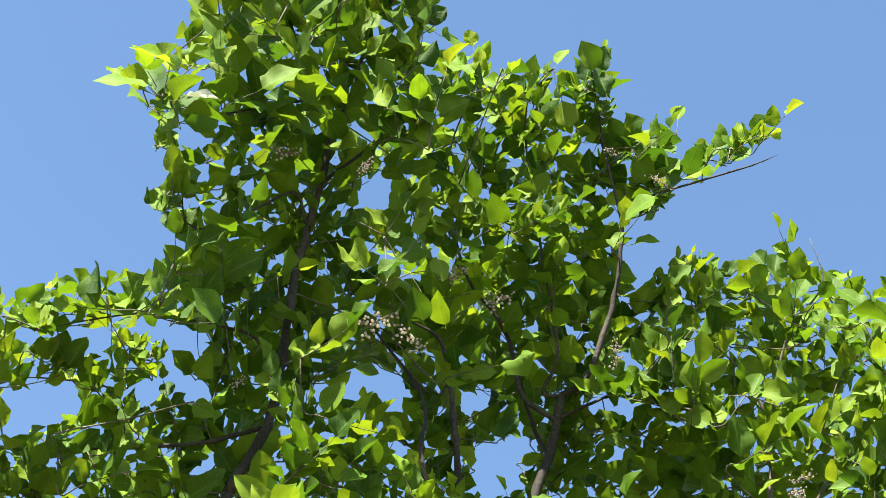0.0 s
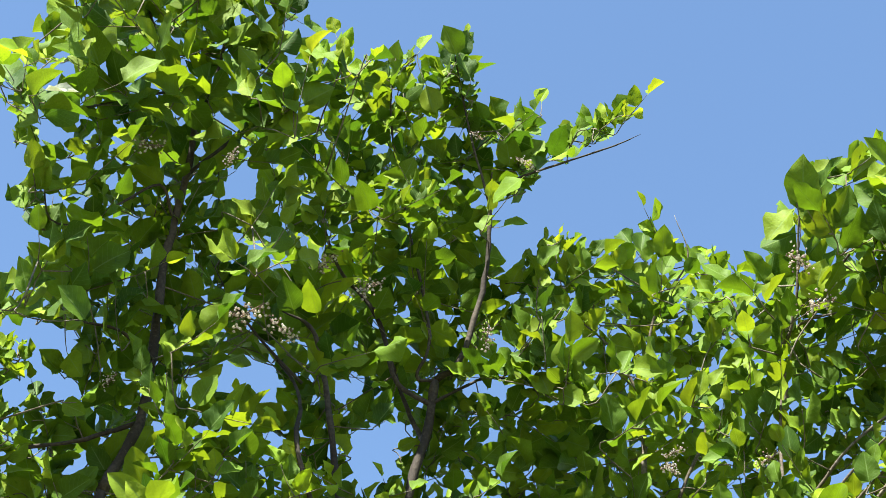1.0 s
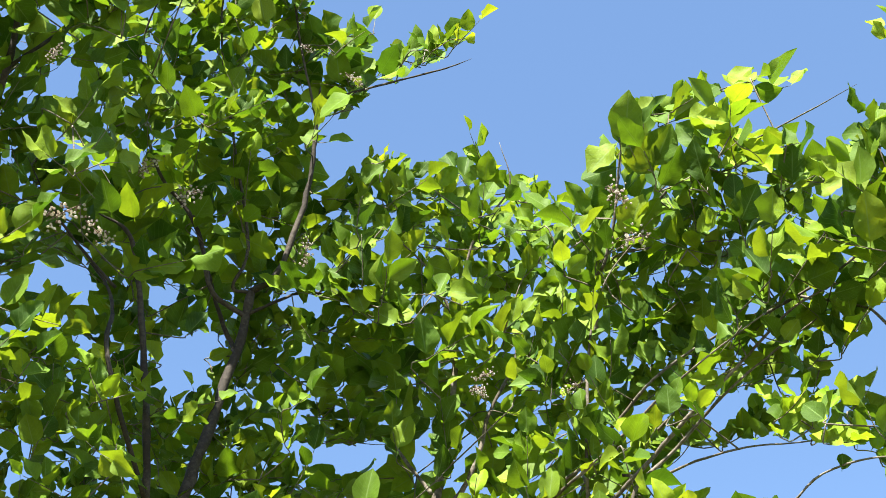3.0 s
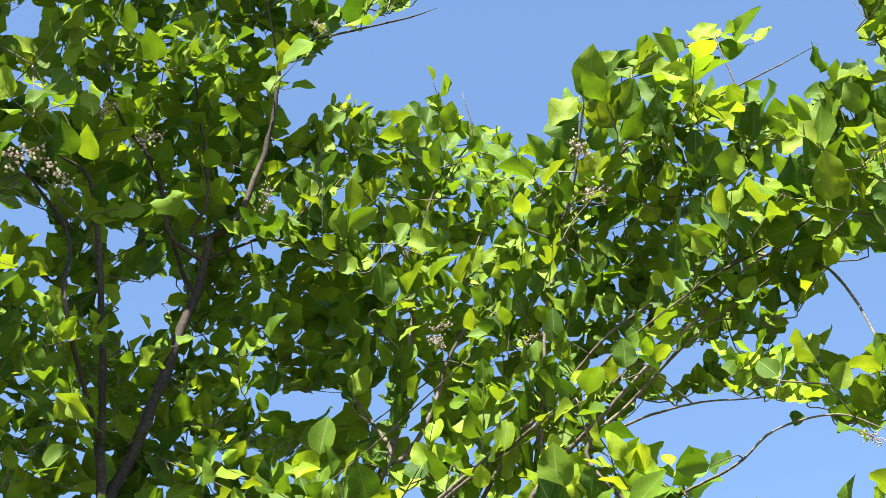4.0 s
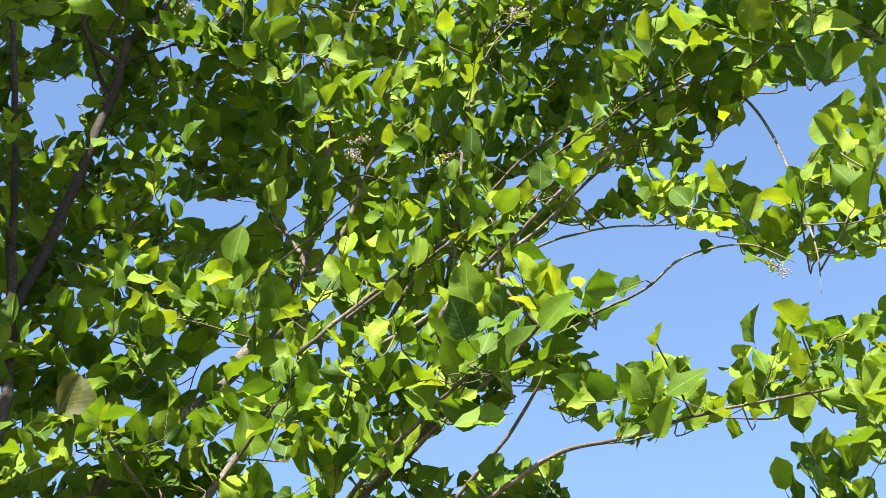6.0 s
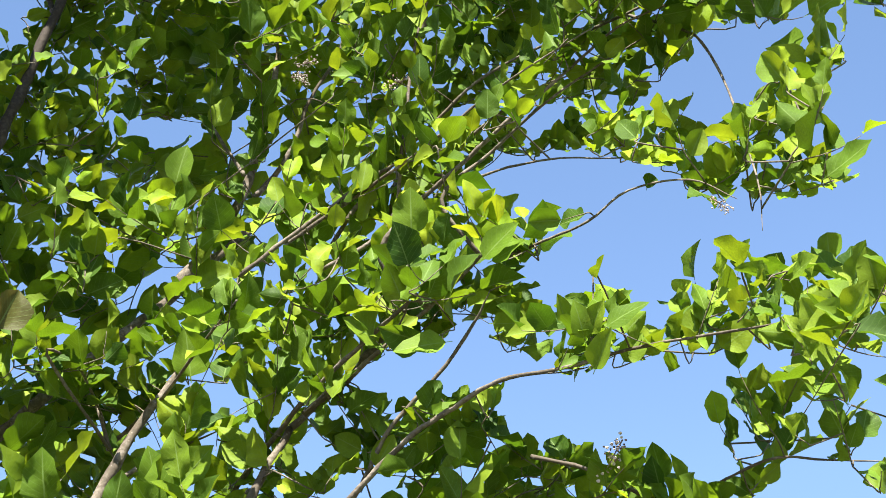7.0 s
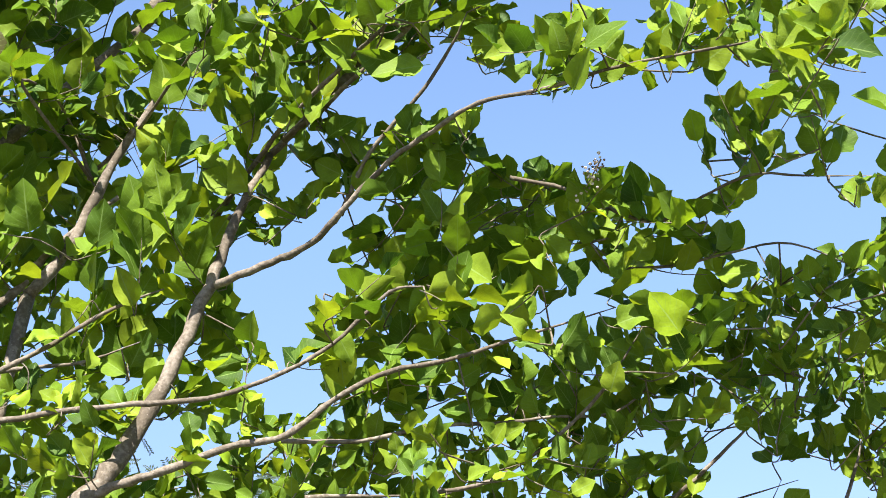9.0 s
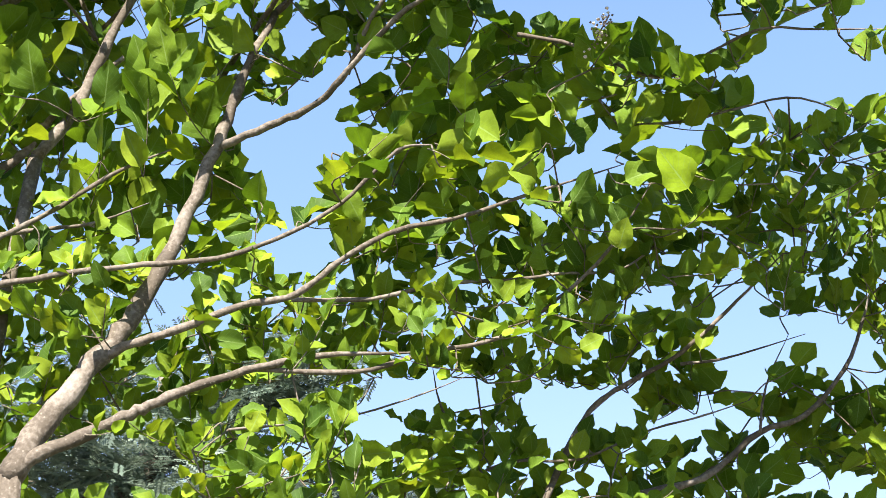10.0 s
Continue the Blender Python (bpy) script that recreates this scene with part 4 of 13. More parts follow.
shoot(tree_c, (-0.11, 4.48, 4.9), (-0.13, 4.26, 5.08), 8, 0.108, 161)
shoot(tree_b, (-0.56, 3.74, 6.5), (-0.65, 3.89, 6.44), 5, 0.106, 205)
shoot(tree_c, (0.72, 3.46, 4.55), (0.64, 3.61, 4.49), 7, 0.078, 292)
shoot(tree_c, (-0.13, 4.06, 4.05), (-0.24, 3.88, 3.88), 9, 0.094, 580)
shoot(tree_c, (-0.92, 4.76, 3.93), (-0.9, 4.69, 4.12), 5, 0.118, 320)
shoot(tree_c, (-0.07, 4.39, 3.78), (0.06, 4.44, 3.88), 5, 0.103, 312)
shoot(tree_c, (-0.28, 4.4, 4.91), (-0.29, 4.3, 4.97), 3, 0.107, 656)
shoot(tree_a, (-1.87, 2.84, 5.62), (-1.87, 2.9, 5.71), 2, 0.136, 997)
shoot(tree_c, (1.1, 3.09, 3.4), (1.18, 3.13, 3.62), 8, 0.092, 56)
shoot(tree_a, (-1.42, 3.3, 6.12), (-1.36, 3.13, 5.92), 6, 0.134, 322)
shoot(tree_c, (-0.58, 4.73, 4.37), (-0.53, 5.02, 4.52), 9, 0.115, 200)
shoot(tree_b, (-0.95, 3.84, 6.59), (-1.12, 3.64, 6.68), 7, 0.118, 705)
shoot(tree_c, (0.38, 3.85, 4.3), (0.52, 3.9, 4.54), 8, 0.109, 376)
shoot(tree_a, (-1.49, 3.12, 6.07), (-1.37, 3.06, 5.75), 8, 0.133, 434)
shoot(tree_a, (-1.64, 3.35, 5), (-1.81, 3.43, 5.28), 9, 0.118, 39)
shoot(tree_b, (-0.94, 4.19, 4.67), (-1.12, 4.29, 4.7), 6, 0.107, 584)
shoot(tree_c, (0.75, 3.96, 2.84), (0.79, 4.15, 2.95), 9, 0.078, 750)
shoot(tree_c, (-0.82, 4.44, 3.89), (-0.89, 4.73, 4.01), 9, 0.108, 243)
shoot(tree_c, (-0.6, 4.53, 3.23), (-0.68, 4.55, 3.44), 7, 0.095, 590)
shoot(tree_c, (0.48, 3.8, 2.89), (0.5, 3.89, 2.82), 5, 0.066, 631)
shoot(tree_d, (0.74, 4.03, 2.33), (0.7, 4.12, 2.23), 6, 0.071, 29)
shoot(tree_c, (-0.43, 4.68, 4.46), (-0.36, 4.75, 4.52), 3, 0.112, 932)
shoot(tree_c, (0.21, 4.38, 3.18), (0.22, 4.45, 3.42), 7, 0.105, 816, 2)
shoot(tree_b, (-0.93, 4.28, 4.66), (-0.99, 4.4, 4.78), 5, 0.109, 723)
shoot(tree_c, (1.1, 3.7, 3.32), (0.85, 3.69, 3.32), 8, 0.097, 123)
shoot(tree_c, (1.52, 3.67, 3.11), (1.6, 3.85, 3.24), 9, 0.081, 662)
shoot(tree_c, (0.42, 3.79, 4.38), (0.55, 3.76, 4.59), 9, 0.087, 180)
shoot(tree_c, (0.54, 4.29, 3.11), (0.44, 4.34, 3.26), 7, 0.081, 284)
shoot(tree_c, (-0.75, 4.37, 3.46), (-0.67, 4.55, 3.45), 6, 0.098, 816)
shoot(tree_c, (0.66, 3.83, 4.82), (0.61, 3.94, 4.94), 6, 0.088, 720)
shoot(tree_a, (-2.2, 3.1, 4.7), (-2, 3.14, 4.8), 8, 0.084, 963)
shoot(tree_c, (-0.63, 4.45, 3.97), (-0.58, 4.33, 4.03), 4, 0.103, 645)
shoot(tree_c, (-1, 4.72, 4.03), (-0.71, 4.73, 4.13), 9, 0.104, 516, 2)
shoot(tree_c, (-0.12, 4.39, 3.44), (-0.22, 4.31, 3.36), 3, 0.136, 626)
shoot(tree_c, (-0.5, 4.31, 3.17), (-0.57, 4.39, 3.25), 4, 0.098, 811)
shoot(tree_b, (-0.95, 4.33, 4.93), (-0.98, 4.44, 4.99), 4, 0.089, 620)
shoot(tree_a, (-1.38, 3.25, 6.4), (-1.3, 3.07, 6.1), 8, 0.138, 124)
shoot(tree_b, (-1, 4.52, 5.1), (-0.85, 4.5, 5.26), 7, 0.092, 881)
shoot(tree_c, (0.78, 3.45, 3.56), (1.02, 3.49, 3.69), 9, 0.094, 977)
shoot(tree_d, (0.53, 4.39, 2.54), (0.5, 4.52, 2.57), 5, 0.077, 212)
shoot(tree_b, (-1.25, 4.22, 5.65), (-1.16, 4.13, 5.79), 4, 0.133, 900)
shoot(tree_c, (-0.54, 4.22, 2.63), (-0.4, 4.14, 2.56), 8, 0.067, 74)
shoot(tree_c, (0.79, 3.38, 5.16), (0.75, 3.08, 5.1), 9, 0.108, 114, 1)
shoot(tree_c, (0.86, 3.5, 4.22), (0.86, 3.4, 4.26), 4, 0.078, 959, 1)
shoot(tree_d, (0.52, 4.46, 2.47), (0.63, 4.34, 2.53), 7, 0.078, 41)
shoot(tree_c, (1.13, 3.75, 3.26), (1.16, 3.93, 3.33), 6, 0.095, 375)
shoot(tree_d, (0.52, 4.91, 2.52), (0.46, 5.01, 2.59), 4, 0.100, 428, 2)
shoot(tree_c, (-0.78, 4.44, 2.88), (-0.72, 4.48, 2.96), 4, 0.079, 188)
shoot(tree_c, (-0.12, 4.18, 2.54), (-0.07, 4.3, 2.6), 6, 0.073, 282)
shoot(tree_c, (-0.54, 4.27, 2.58), (-0.49, 4.35, 2.61), 4, 0.070, 199)
shoot(tree_c, (-0.46, 3.87, 2.49), (-0.4, 3.85, 2.49), 3, 0.061, 857)
shoot(tree_c, (-0.38, 4.32, 3.13), (-0.42, 4.48, 3.4), 8, 0.125, 788)
shoot(tree_c, (-0.24, 4.01, 2.82), (-0.17, 4.02, 2.76), 4, 0.067, 650)
shoot(tree_c, (0.8, 3.75, 4.74), (0.9, 3.64, 4.66), 6, 0.085, 303)
shoot(tree_c, (-0.31, 4.5, 4.06), (-0.33, 4.56, 4.13), 2, 0.120, 750)
shoot(tree_c, (-0.85, 4.64, 3.51), (-1, 4.6, 3.71), 6, 0.126, 26)
shoot(tree_c, (-0.37, 4.1, 2.96), (-0.32, 4.24, 3.09), 7, 0.089, 299)
shoot(tree_b, (-0.64, 4.33, 5.76), (-0.7, 4.2, 5.83), 4, 0.116, 476)
shoot(tree_b, (-1, 4.07, 5.74), (-0.95, 4.29, 5.81), 6, 0.117, 762)
shoot(tree_c, (0.97, 3.85, 3.26), (1.1, 3.76, 3.2), 5, 0.101, 739)
shoot(tree_a, (-1.51, 3.43, 5.51), (-1.59, 3.57, 5.44), 5, 0.103, 651)
shoot(tree_c, (0.54, 4.35, 2.52), (0.42, 4.3, 2.46), 5, 0.078, 760)
shoot(tree_a, (-1.79, 2.93, 5.47), (-1.84, 2.96, 5.57), 3, 0.101, 402)
shoot(tree_d, (1.24, 4.38, 2.51), (1.22, 4.54, 2.52), 6, 0.080, 193)
shoot(tree_d, (0.46, 4.3, 2.62), (0.42, 4.14, 2.5), 9, 0.068, 572)
shoot(tree_c, (0.29, 3.65, 3.82), (0.3, 3.54, 3.97), 5, 0.108, 218)
shoot(tree_c, (0.41, 4, 4.04), (0.71, 4.06, 4.04), 9, 0.106, 230)
shoot(tree_c, (0.07, 3.84, 2.43), (0.05, 3.65, 2.46), 9, 0.068, 697)
shoot(tree_a, (-1.64, 3.31, 5.62), (-1.72, 3.43, 5.75), 6, 0.097, 52)
shoot(tree_a, (-1.62, 3.75, 5.19), (-1.71, 3.92, 5.19), 5, 0.109, 118)
shoot(tree_c, (0.23, 4.23, 3.66), (0.2, 4.33, 3.7), 3, 0.100, 616)
shoot(tree_a, (-1.93, 3.86, 4.82), (-1.88, 4.11, 4.64), 9, 0.105, 399)
shoot(tree_c, (0.49, 3.95, 4.07), (0.59, 3.85, 4.01), 4, 0.106, 241)
shoot(tree_d, (1.11, 4.56, 2.43), (1.24, 4.71, 2.51), 8, 0.083, 144)
shoot(tree_c, (0.13, 4.4, 5.19), (0.21, 4.25, 5.36), 7, 0.103, 157)
shoot(tree_c, (-0.14, 4.16, 5.44), (-0.09, 4.06, 5.36), 4, 0.096, 198)
shoot(tree_c, (0.18, 3.99, 3.54), (0.45, 4.1, 3.59), 9, 0.102, 791)
shoot(tree_c, (-0.92, 4.43, 2.28), (-0.82, 4.34, 2.48), 9, 0.082, 218)
shoot(tree_b, (-1.17, 4.38, 3.96), (-1.35, 4.62, 4.01), 8, 0.115, 694)
shoot(tree_a, (-1.69, 3.16, 5.29), (-1.55, 3.06, 5.37), 6, 0.094, 575)
shoot(tree_c, (-0.43, 4.43, 4.02), (-0.38, 4.42, 3.86), 4, 0.122, 211)
shoot(tree_c, (0.69, 3.9, 4.52), (0.77, 3.98, 4.65), 7, 0.078, 769, 1)
shoot(tree_c, (-0.88, 4.39, 2.36), (-0.79, 4.56, 2.35), 7, 0.083, 34)
shoot(tree_a, (-1.69, 3.49, 4.6), (-1.65, 3.67, 4.7), 6, 0.102, 50)
shoot(tree_c, (0.65, 3.53, 2.93), (0.58, 3.5, 2.93), 3, 0.073, 879)
shoot(tree_a, (-1.58, 3.33, 5.57), (-1.8, 3.25, 5.66), 8, 0.098, 392)
shoot(tree_c, (0.25, 3.61, 3.83), (0.46, 3.56, 3.83), 6, 0.104, 984)
shoot(tree_c, (-1, 4.36, 2.94), (-0.87, 4.44, 3.02), 6, 0.089, 204)
shoot(tree_c, (0.07, 4.19, 5.79), (0.13, 4.07, 5.78), 4, 0.100, 137)
shoot(tree_a, (-1.87, 3.51, 4.76), (-1.84, 3.61, 4.97), 8, 0.092, 500)
shoot(tree_c, (-0.72, 4.02, 2.22), (-0.69, 4.12, 2.33), 6, 0.074, 918)
shoot(tree_a, (-1.72, 3.6, 4.71), (-1.65, 3.75, 4.84), 6, 0.103, 849)
shoot(tree_b, (-0.63, 4.32, 5.47), (-0.79, 4.36, 5.59), 6, 0.102, 470)
shoot(tree_d, (1.18, 4.28, 2.35), (1.1, 4.43, 2.41), 7, 0.078, 514)
shoot(tree_b, (0.02, 4.26, 5.74), (0.06, 4.02, 5.82), 8, 0.097, 381)
shoot(tree_c, (0.74, 3.91, 4.56), (0.82, 3.91, 4.6), 3, 0.076, 717, 1)
shoot(tree_c, (-0.98, 4.42, 2.95), (-0.76, 4.38, 3.03), 8, 0.088, 652)
shoot(tree_b, (-0.57, 3.96, 6), (-0.53, 3.89, 6.02), 2, 0.106, 74)
shoot(tree_b, (-1.1, 3.66, 6.37), (-1.16, 3.84, 6.54), 7, 0.111, 726)
shoot(tree_a, (-2.32, 3.21, 4.82), (-2.37, 3.23, 4.93), 4, 0.089, 594)
shoot(tree_b, (-1.04, 4.19, 3.84), (-1.09, 4.33, 3.64), 7, 0.111, 585)
shoot(tree_a, (-2.09, 3.34, 4.67), (-2.08, 3.58, 4.74), 9, 0.087, 20)
shoot(tree_c, (-0.37, 4.39, 3.01), (-0.41, 4.47, 3), 3, 0.081, 999)
shoot(tree_c, (1.13, 3.07, 4.65), (1.22, 2.95, 4.67), 4, 0.111, 100)
shoot(tree_c, (0.8, 3.45, 4.84), (0.76, 3.33, 4.96), 5, 0.103, 658)
shoot(tree_c, (-0.03, 3.98, 2.63), (-0, 4.08, 2.73), 7, 0.062, 620)
shoot(tree_c, (-0.35, 4.51, 2.9), (-0.33, 4.58, 2.87), 3, 0.075, 429)
shoot(tree_b, (-0.23, 3.94, 6.39), (-0.2, 3.98, 6.52), 4, 0.101, 612)
shoot(tree_b, (-1.1, 4.22, 5.34), (-1.16, 4.09, 5.23), 5, 0.110, 145, 1)
shoot(tree_c, (0.66, 3.87, 3.49), (0.57, 3.95, 3.61), 4, 0.120, 668)
shoot(tree_c, (-0.52, 4.21, 2.57), (-0.68, 4.2, 2.57), 7, 0.070, 405)
shoot(tree_d, (0.66, 4.6, 2.25), (0.64, 4.49, 2.22), 4, 0.082, 283)
shoot(tree_c, (0.89, 3.3, 5.15), (0.99, 3.34, 5.21), 3, 0.114, 38)
shoot(tree_a, (-1.76, 2.97, 5.3), (-1.75, 2.9, 5.33), 2, 0.094, 86)
shoot(tree_c, (0.26, 4.16, 2.69), (0.21, 4.09, 2.66), 4, 0.066, 364)
shoot(tree_b, (-0.97, 4.51, 5.03), (-1.21, 4.48, 5.08), 8, 0.095, 271)
shoot(tree_c, (0.61, 4.34, 3.03), (0.72, 4.24, 2.98), 6, 0.079, 970)
shoot(tree_d, (1.68, 4.36, 2.83), (1.67, 4.48, 2.89), 5, 0.075, 517)
shoot(tree_c, (-0.24, 4.84, 5.19), (-0.3, 4.97, 5.27), 4, 0.120, 429, 2)
shoot(tree_c, (-1.1, 4.68, 3.85), (-1.2, 4.6, 3.82), 3, 0.122, 441)
shoot(tree_b, (-0.76, 4.03, 5.56), (-0.78, 3.83, 5.59), 5, 0.120, 95, 2)
shoot(tree_b, (-1.11, 3.9, 5.77), (-1.39, 3.99, 5.73), 6, 0.149, 719)
shoot(tree_c, (0.98, 3.51, 5.41), (0.91, 3.44, 5.23), 5, 0.119, 356)
shoot(tree_c, (0.15, 4.08, 3.78), (0.14, 4.03, 3.99), 7, 0.094, 855)
shoot(tree_b, (-1.05, 4.21, 4.51), (-1.24, 4.17, 4.53), 5, 0.111, 942)
shoot(tree_a, (-1.68, 3.06, 5.77), (-1.49, 3.05, 5.79), 4, 0.136, 297)
shoot(tree_c, (-0.97, 4.49, 2.7), (-0.9, 4.62, 2.69), 5, 0.084, 237)
shoot(tree_b, (-0.39, 4.05, 5.58), (-0.36, 3.95, 5.77), 7, 0.092, 137)
shoot(tree_c, (0.83, 3.97, 3.47), (0.94, 4.07, 3.5), 5, 0.094, 637)
shoot(tree_c, (0.67, 3.54, 2.92), (0.7, 3.55, 2.97), 2, 0.077, 59)
shoot(tree_c, (-0.51, 4.59, 4), (-0.66, 4.31, 3.9), 9, 0.115, 254)
shoot(tree_b, (-1.24, 4.25, 5.39), (-1.25, 3.99, 5.59), 9, 0.114, 125)
shoot(tree_a, (-1.82, 3.28, 4.63), (-1.83, 3.14, 4.65), 6, 0.072, 590)
shoot(tree_c, (0.39, 3.56, 2.68), (0.34, 3.5, 2.73), 5, 0.060, 939)
shoot(tree_c, (-0.83, 4.33, 3.15), (-0.85, 4.29, 3.37), 7, 0.095, 492)
shoot(tree_c, (0.82, 3.81, 3.31), (0.97, 4.06, 3.33), 9, 0.101, 681)
shoot(tree_b, (-0.86, 4.23, 4.62), (-1.05, 4.45, 4.55), 8, 0.116, 600)
shoot(tree_c, (0.26, 3.91, 4.82), (0.3, 3.8, 4.86), 4, 0.087, 746)
shoot(tree_b, (-1.08, 4.38, 4.45), (-0.96, 4.59, 4.27), 8, 0.115, 607)
shoot(tree_c, (-0.27, 4.2, 5.77), (-0.36, 4.24, 5.97), 7, 0.094, 966)
shoot(tree_c, (-0.26, 4.76, 4.75), (-0.39, 4.73, 4.91), 5, 0.122, 444)
shoot(tree_c, (0.01, 4.64, 5.1), (0.06, 4.58, 4.8), 9, 0.108, 598)
shoot(tree_b, (-0.88, 4, 6.69), (-0.98, 4.1, 6.92), 8, 0.105, 470)
shoot(tree_c, (0.78, 3.67, 3.33), (0.8, 3.53, 3.33), 5, 0.082, 465)
shoot(tree_c, (0.27, 3.99, 4.8), (0.34, 3.86, 4.82), 5, 0.086, 36)
shoot(tree_c, (0.46, 4.1, 2.84), (0.49, 4.07, 2.75), 4, 0.069, 236)
shoot(tree_c, (-0.19, 4.09, 4), (-0.26, 4.18, 3.87), 5, 0.101, 901)
shoot(tree_b, (-1.09, 4.24, 4.01), (-0.86, 4.36, 4.2), 9, 0.110, 264)
shoot(tree_c, (1.19, 3.25, 4.65), (0.91, 3.09, 4.58), 9, 0.114, 406)
shoot(tree_c, (1.02, 4.03, 3.13), (0.95, 4.04, 3.22), 3, 0.110, 950)
shoot(tree_b, (-0.33, 4.36, 6.03), (-0.22, 4.45, 6.24), 8, 0.096, 590)
shoot(tree_b, (-0.92, 3.87, 6.52), (-0.85, 3.8, 6.66), 5, 0.099, 316)
shoot(tree_c, (0.46, 3.89, 5.21), (0.66, 3.92, 5.28), 6, 0.105, 831)
shoot(tree_b, (-0.62, 4.46, 6.25), (-0.77, 4.37, 6.46), 7, 0.118, 946, 2)
shoot(tree_c, (1.03, 3.22, 3.56), (1.11, 3.18, 3.65), 4, 0.089, 766)
shoot(tree_a, (-1.49, 3.64, 5.54), (-1.66, 3.59, 5.29), 9, 0.107, 909)
shoot(tree_a, (-1.57, 3.61, 5.41), (-1.37, 3.59, 5.44), 6, 0.105, 27)
shoot(tree_c, (0.05, 4.01, 2.88), (0.15, 4.06, 2.93), 6, 0.063, 262)
shoot(tree_d, (0.92, 4.5, 2.38), (0.9, 4.5, 2.23), 6, 0.079, 221)
shoot(tree_c, (1, 3.42, 3.59), (1.17, 3.55, 3.77), 9, 0.097, 124)
shoot(tree_c, (-0.19, 4.19, 2.55), (-0.2, 4.22, 2.66), 5, 0.064, 475)
shoot(tree_b, (-0.33, 4.17, 5.33), (-0.51, 4.16, 5.51), 8, 0.098, 403)
shoot(tree_c, (0.3, 3.9, 3.68), (0.37, 3.93, 3.68), 2, 0.092, 767)
shoot(tree_c, (-0.53, 4.76, 4.53), (-0.48, 4.65, 4.72), 6, 0.111, 104)
shoot(tree_c, (-0.56, 4.6, 5.28), (-0.59, 4.59, 5.42), 4, 0.100, 903)
shoot(tree_c, (-0.22, 4.37, 2.69), (-0.14, 4.41, 2.8), 6, 0.070, 202)
shoot(tree_c, (-0.2, 3.96, 2.46), (-0.17, 4.14, 2.47), 9, 0.063, 765)
shoot(tree_c, (0.14, 4.17, 2.89), (0.15, 4.23, 2.96), 4, 0.063, 277)
shoot(tree_b, (-0.6, 3.89, 6.35), (-0.77, 3.98, 6.45), 6, 0.108, 305)
shoot(tree_c, (-0.04, 4.18, 3.62), (-0.16, 4.38, 3.8), 8, 0.112, 683)
shoot(tree_c, (0.11, 4.42, 5.66), (0.14, 4.34, 5.83), 6, 0.097, 664)
shoot(tree_c, (-0.79, 4.38, 2.94), (-0.88, 4.33, 2.73), 9, 0.080, 241)
shoot(tree_b, (-0.41, 4.17, 5.38), (-0.45, 4.27, 5.43), 3, 0.102, 772)
shoot(tree_c, (1.51, 3.17, 5.02), (1.59, 3.14, 5.07), 2, 0.118, 613)
shoot(tree_b, (-0.53, 4.44, 4.56), (-0.33, 4.56, 4.54), 7, 0.104, 189, 1)
shoot(tree_c, (-0.21, 3.84, 2.44), (-0.16, 3.8, 2.49), 4, 0.057, 351)
shoot(tree_c, (-0.53, 4.59, 5.31), (-0.67, 4.63, 5.39), 5, 0.096, 574)
shoot(tree_c, (-1.34, 4.61, 4.23), (-1.35, 4.55, 4.38), 4, 0.118, 257)
shoot(tree_c, (0.12, 4.34, 2.88), (0.18, 4.42, 2.99), 7, 0.065, 159)
shoot(tree_c, (0.07, 4.37, 5.78), (-0.11, 4.38, 5.7), 6, 0.097, 34, 1)
shoot(tree_d, (1.47, 4.55, 3.09), (1.65, 4.61, 3.15), 9, 0.069, 444)
shoot(tree_b, (-0.77, 4.32, 5.42), (-0.7, 4.48, 5.35), 6, 0.095, 652)
shoot(tree_d, (1.24, 4.38, 2.44), (1.34, 4.43, 2.44), 4, 0.081, 872)
shoot(tree_d, (1.36, 4.53, 2.66), (1.47, 4.5, 2.53), 6, 0.087, 17)
shoot(tree_c, (-0.05, 4.23, 3.21), (-0.07, 4.25, 3.04), 6, 0.089, 425)
shoot(tree_d, (1.49, 4.49, 2.93), (1.59, 4.44, 2.95), 5, 0.069, 406)
shoot(tree_c, (0.57, 3.45, 5.15), (0.52, 3.29, 5.16), 4, 0.116, 751)
shoot(tree_b, (-0.68, 4.29, 5.83), (-0.53, 4.24, 5.94), 5, 0.113, 10)
shoot(tree_b, (-0.95, 4.25, 5.49), (-1.04, 4.1, 5.72), 8, 0.111, 661)
shoot(tree_c, (-0.23, 4.32, 3.42), (-0.06, 4.28, 3.17), 9, 0.107, 647)
shoot(tree_c, (-0.14, 4.51, 3.24), (-0.12, 4.46, 3.37), 4, 0.107, 30)
shoot(tree_b, (-0.98, 3.82, 6.2), (-0.83, 3.94, 6.08), 7, 0.098, 41)
shoot(tree_c, (1.12, 2.88, 3.3), (1.07, 2.63, 3.22), 9, 0.090, 555)
shoot(tree_c, (0.16, 4, 2.47), (0.23, 4, 2.43), 3, 0.072, 532)
shoot(tree_c, (0.65, 3.62, 3.11), (0.56, 3.6, 3.03), 3, 0.107, 355, 2)
shoot(tree_b, (-0.92, 4.32, 5.96), (-1.21, 4.16, 6.24), 9, 0.148, 666, 1)
shoot(tree_a, (-1.73, 3.03, 4.95), (-1.61, 2.91, 5.01), 5, 0.105, 512)
shoot(tree_c, (0.59, 3.66, 2.65), (0.68, 3.63, 2.6), 5, 0.060, 373)
shoot(tree_c, (0.25, 4.07, 3.66), (0.19, 4.15, 3.79), 5, 0.095, 752)
shoot(tree_a, (-2.2, 3.31, 4.56), (-2.04, 3.39, 4.49), 7, 0.084, 871)
shoot(tree_a, (-1.88, 3.33, 4.99), (-1.9, 3.34, 5.07), 3, 0.073, 940, 1)
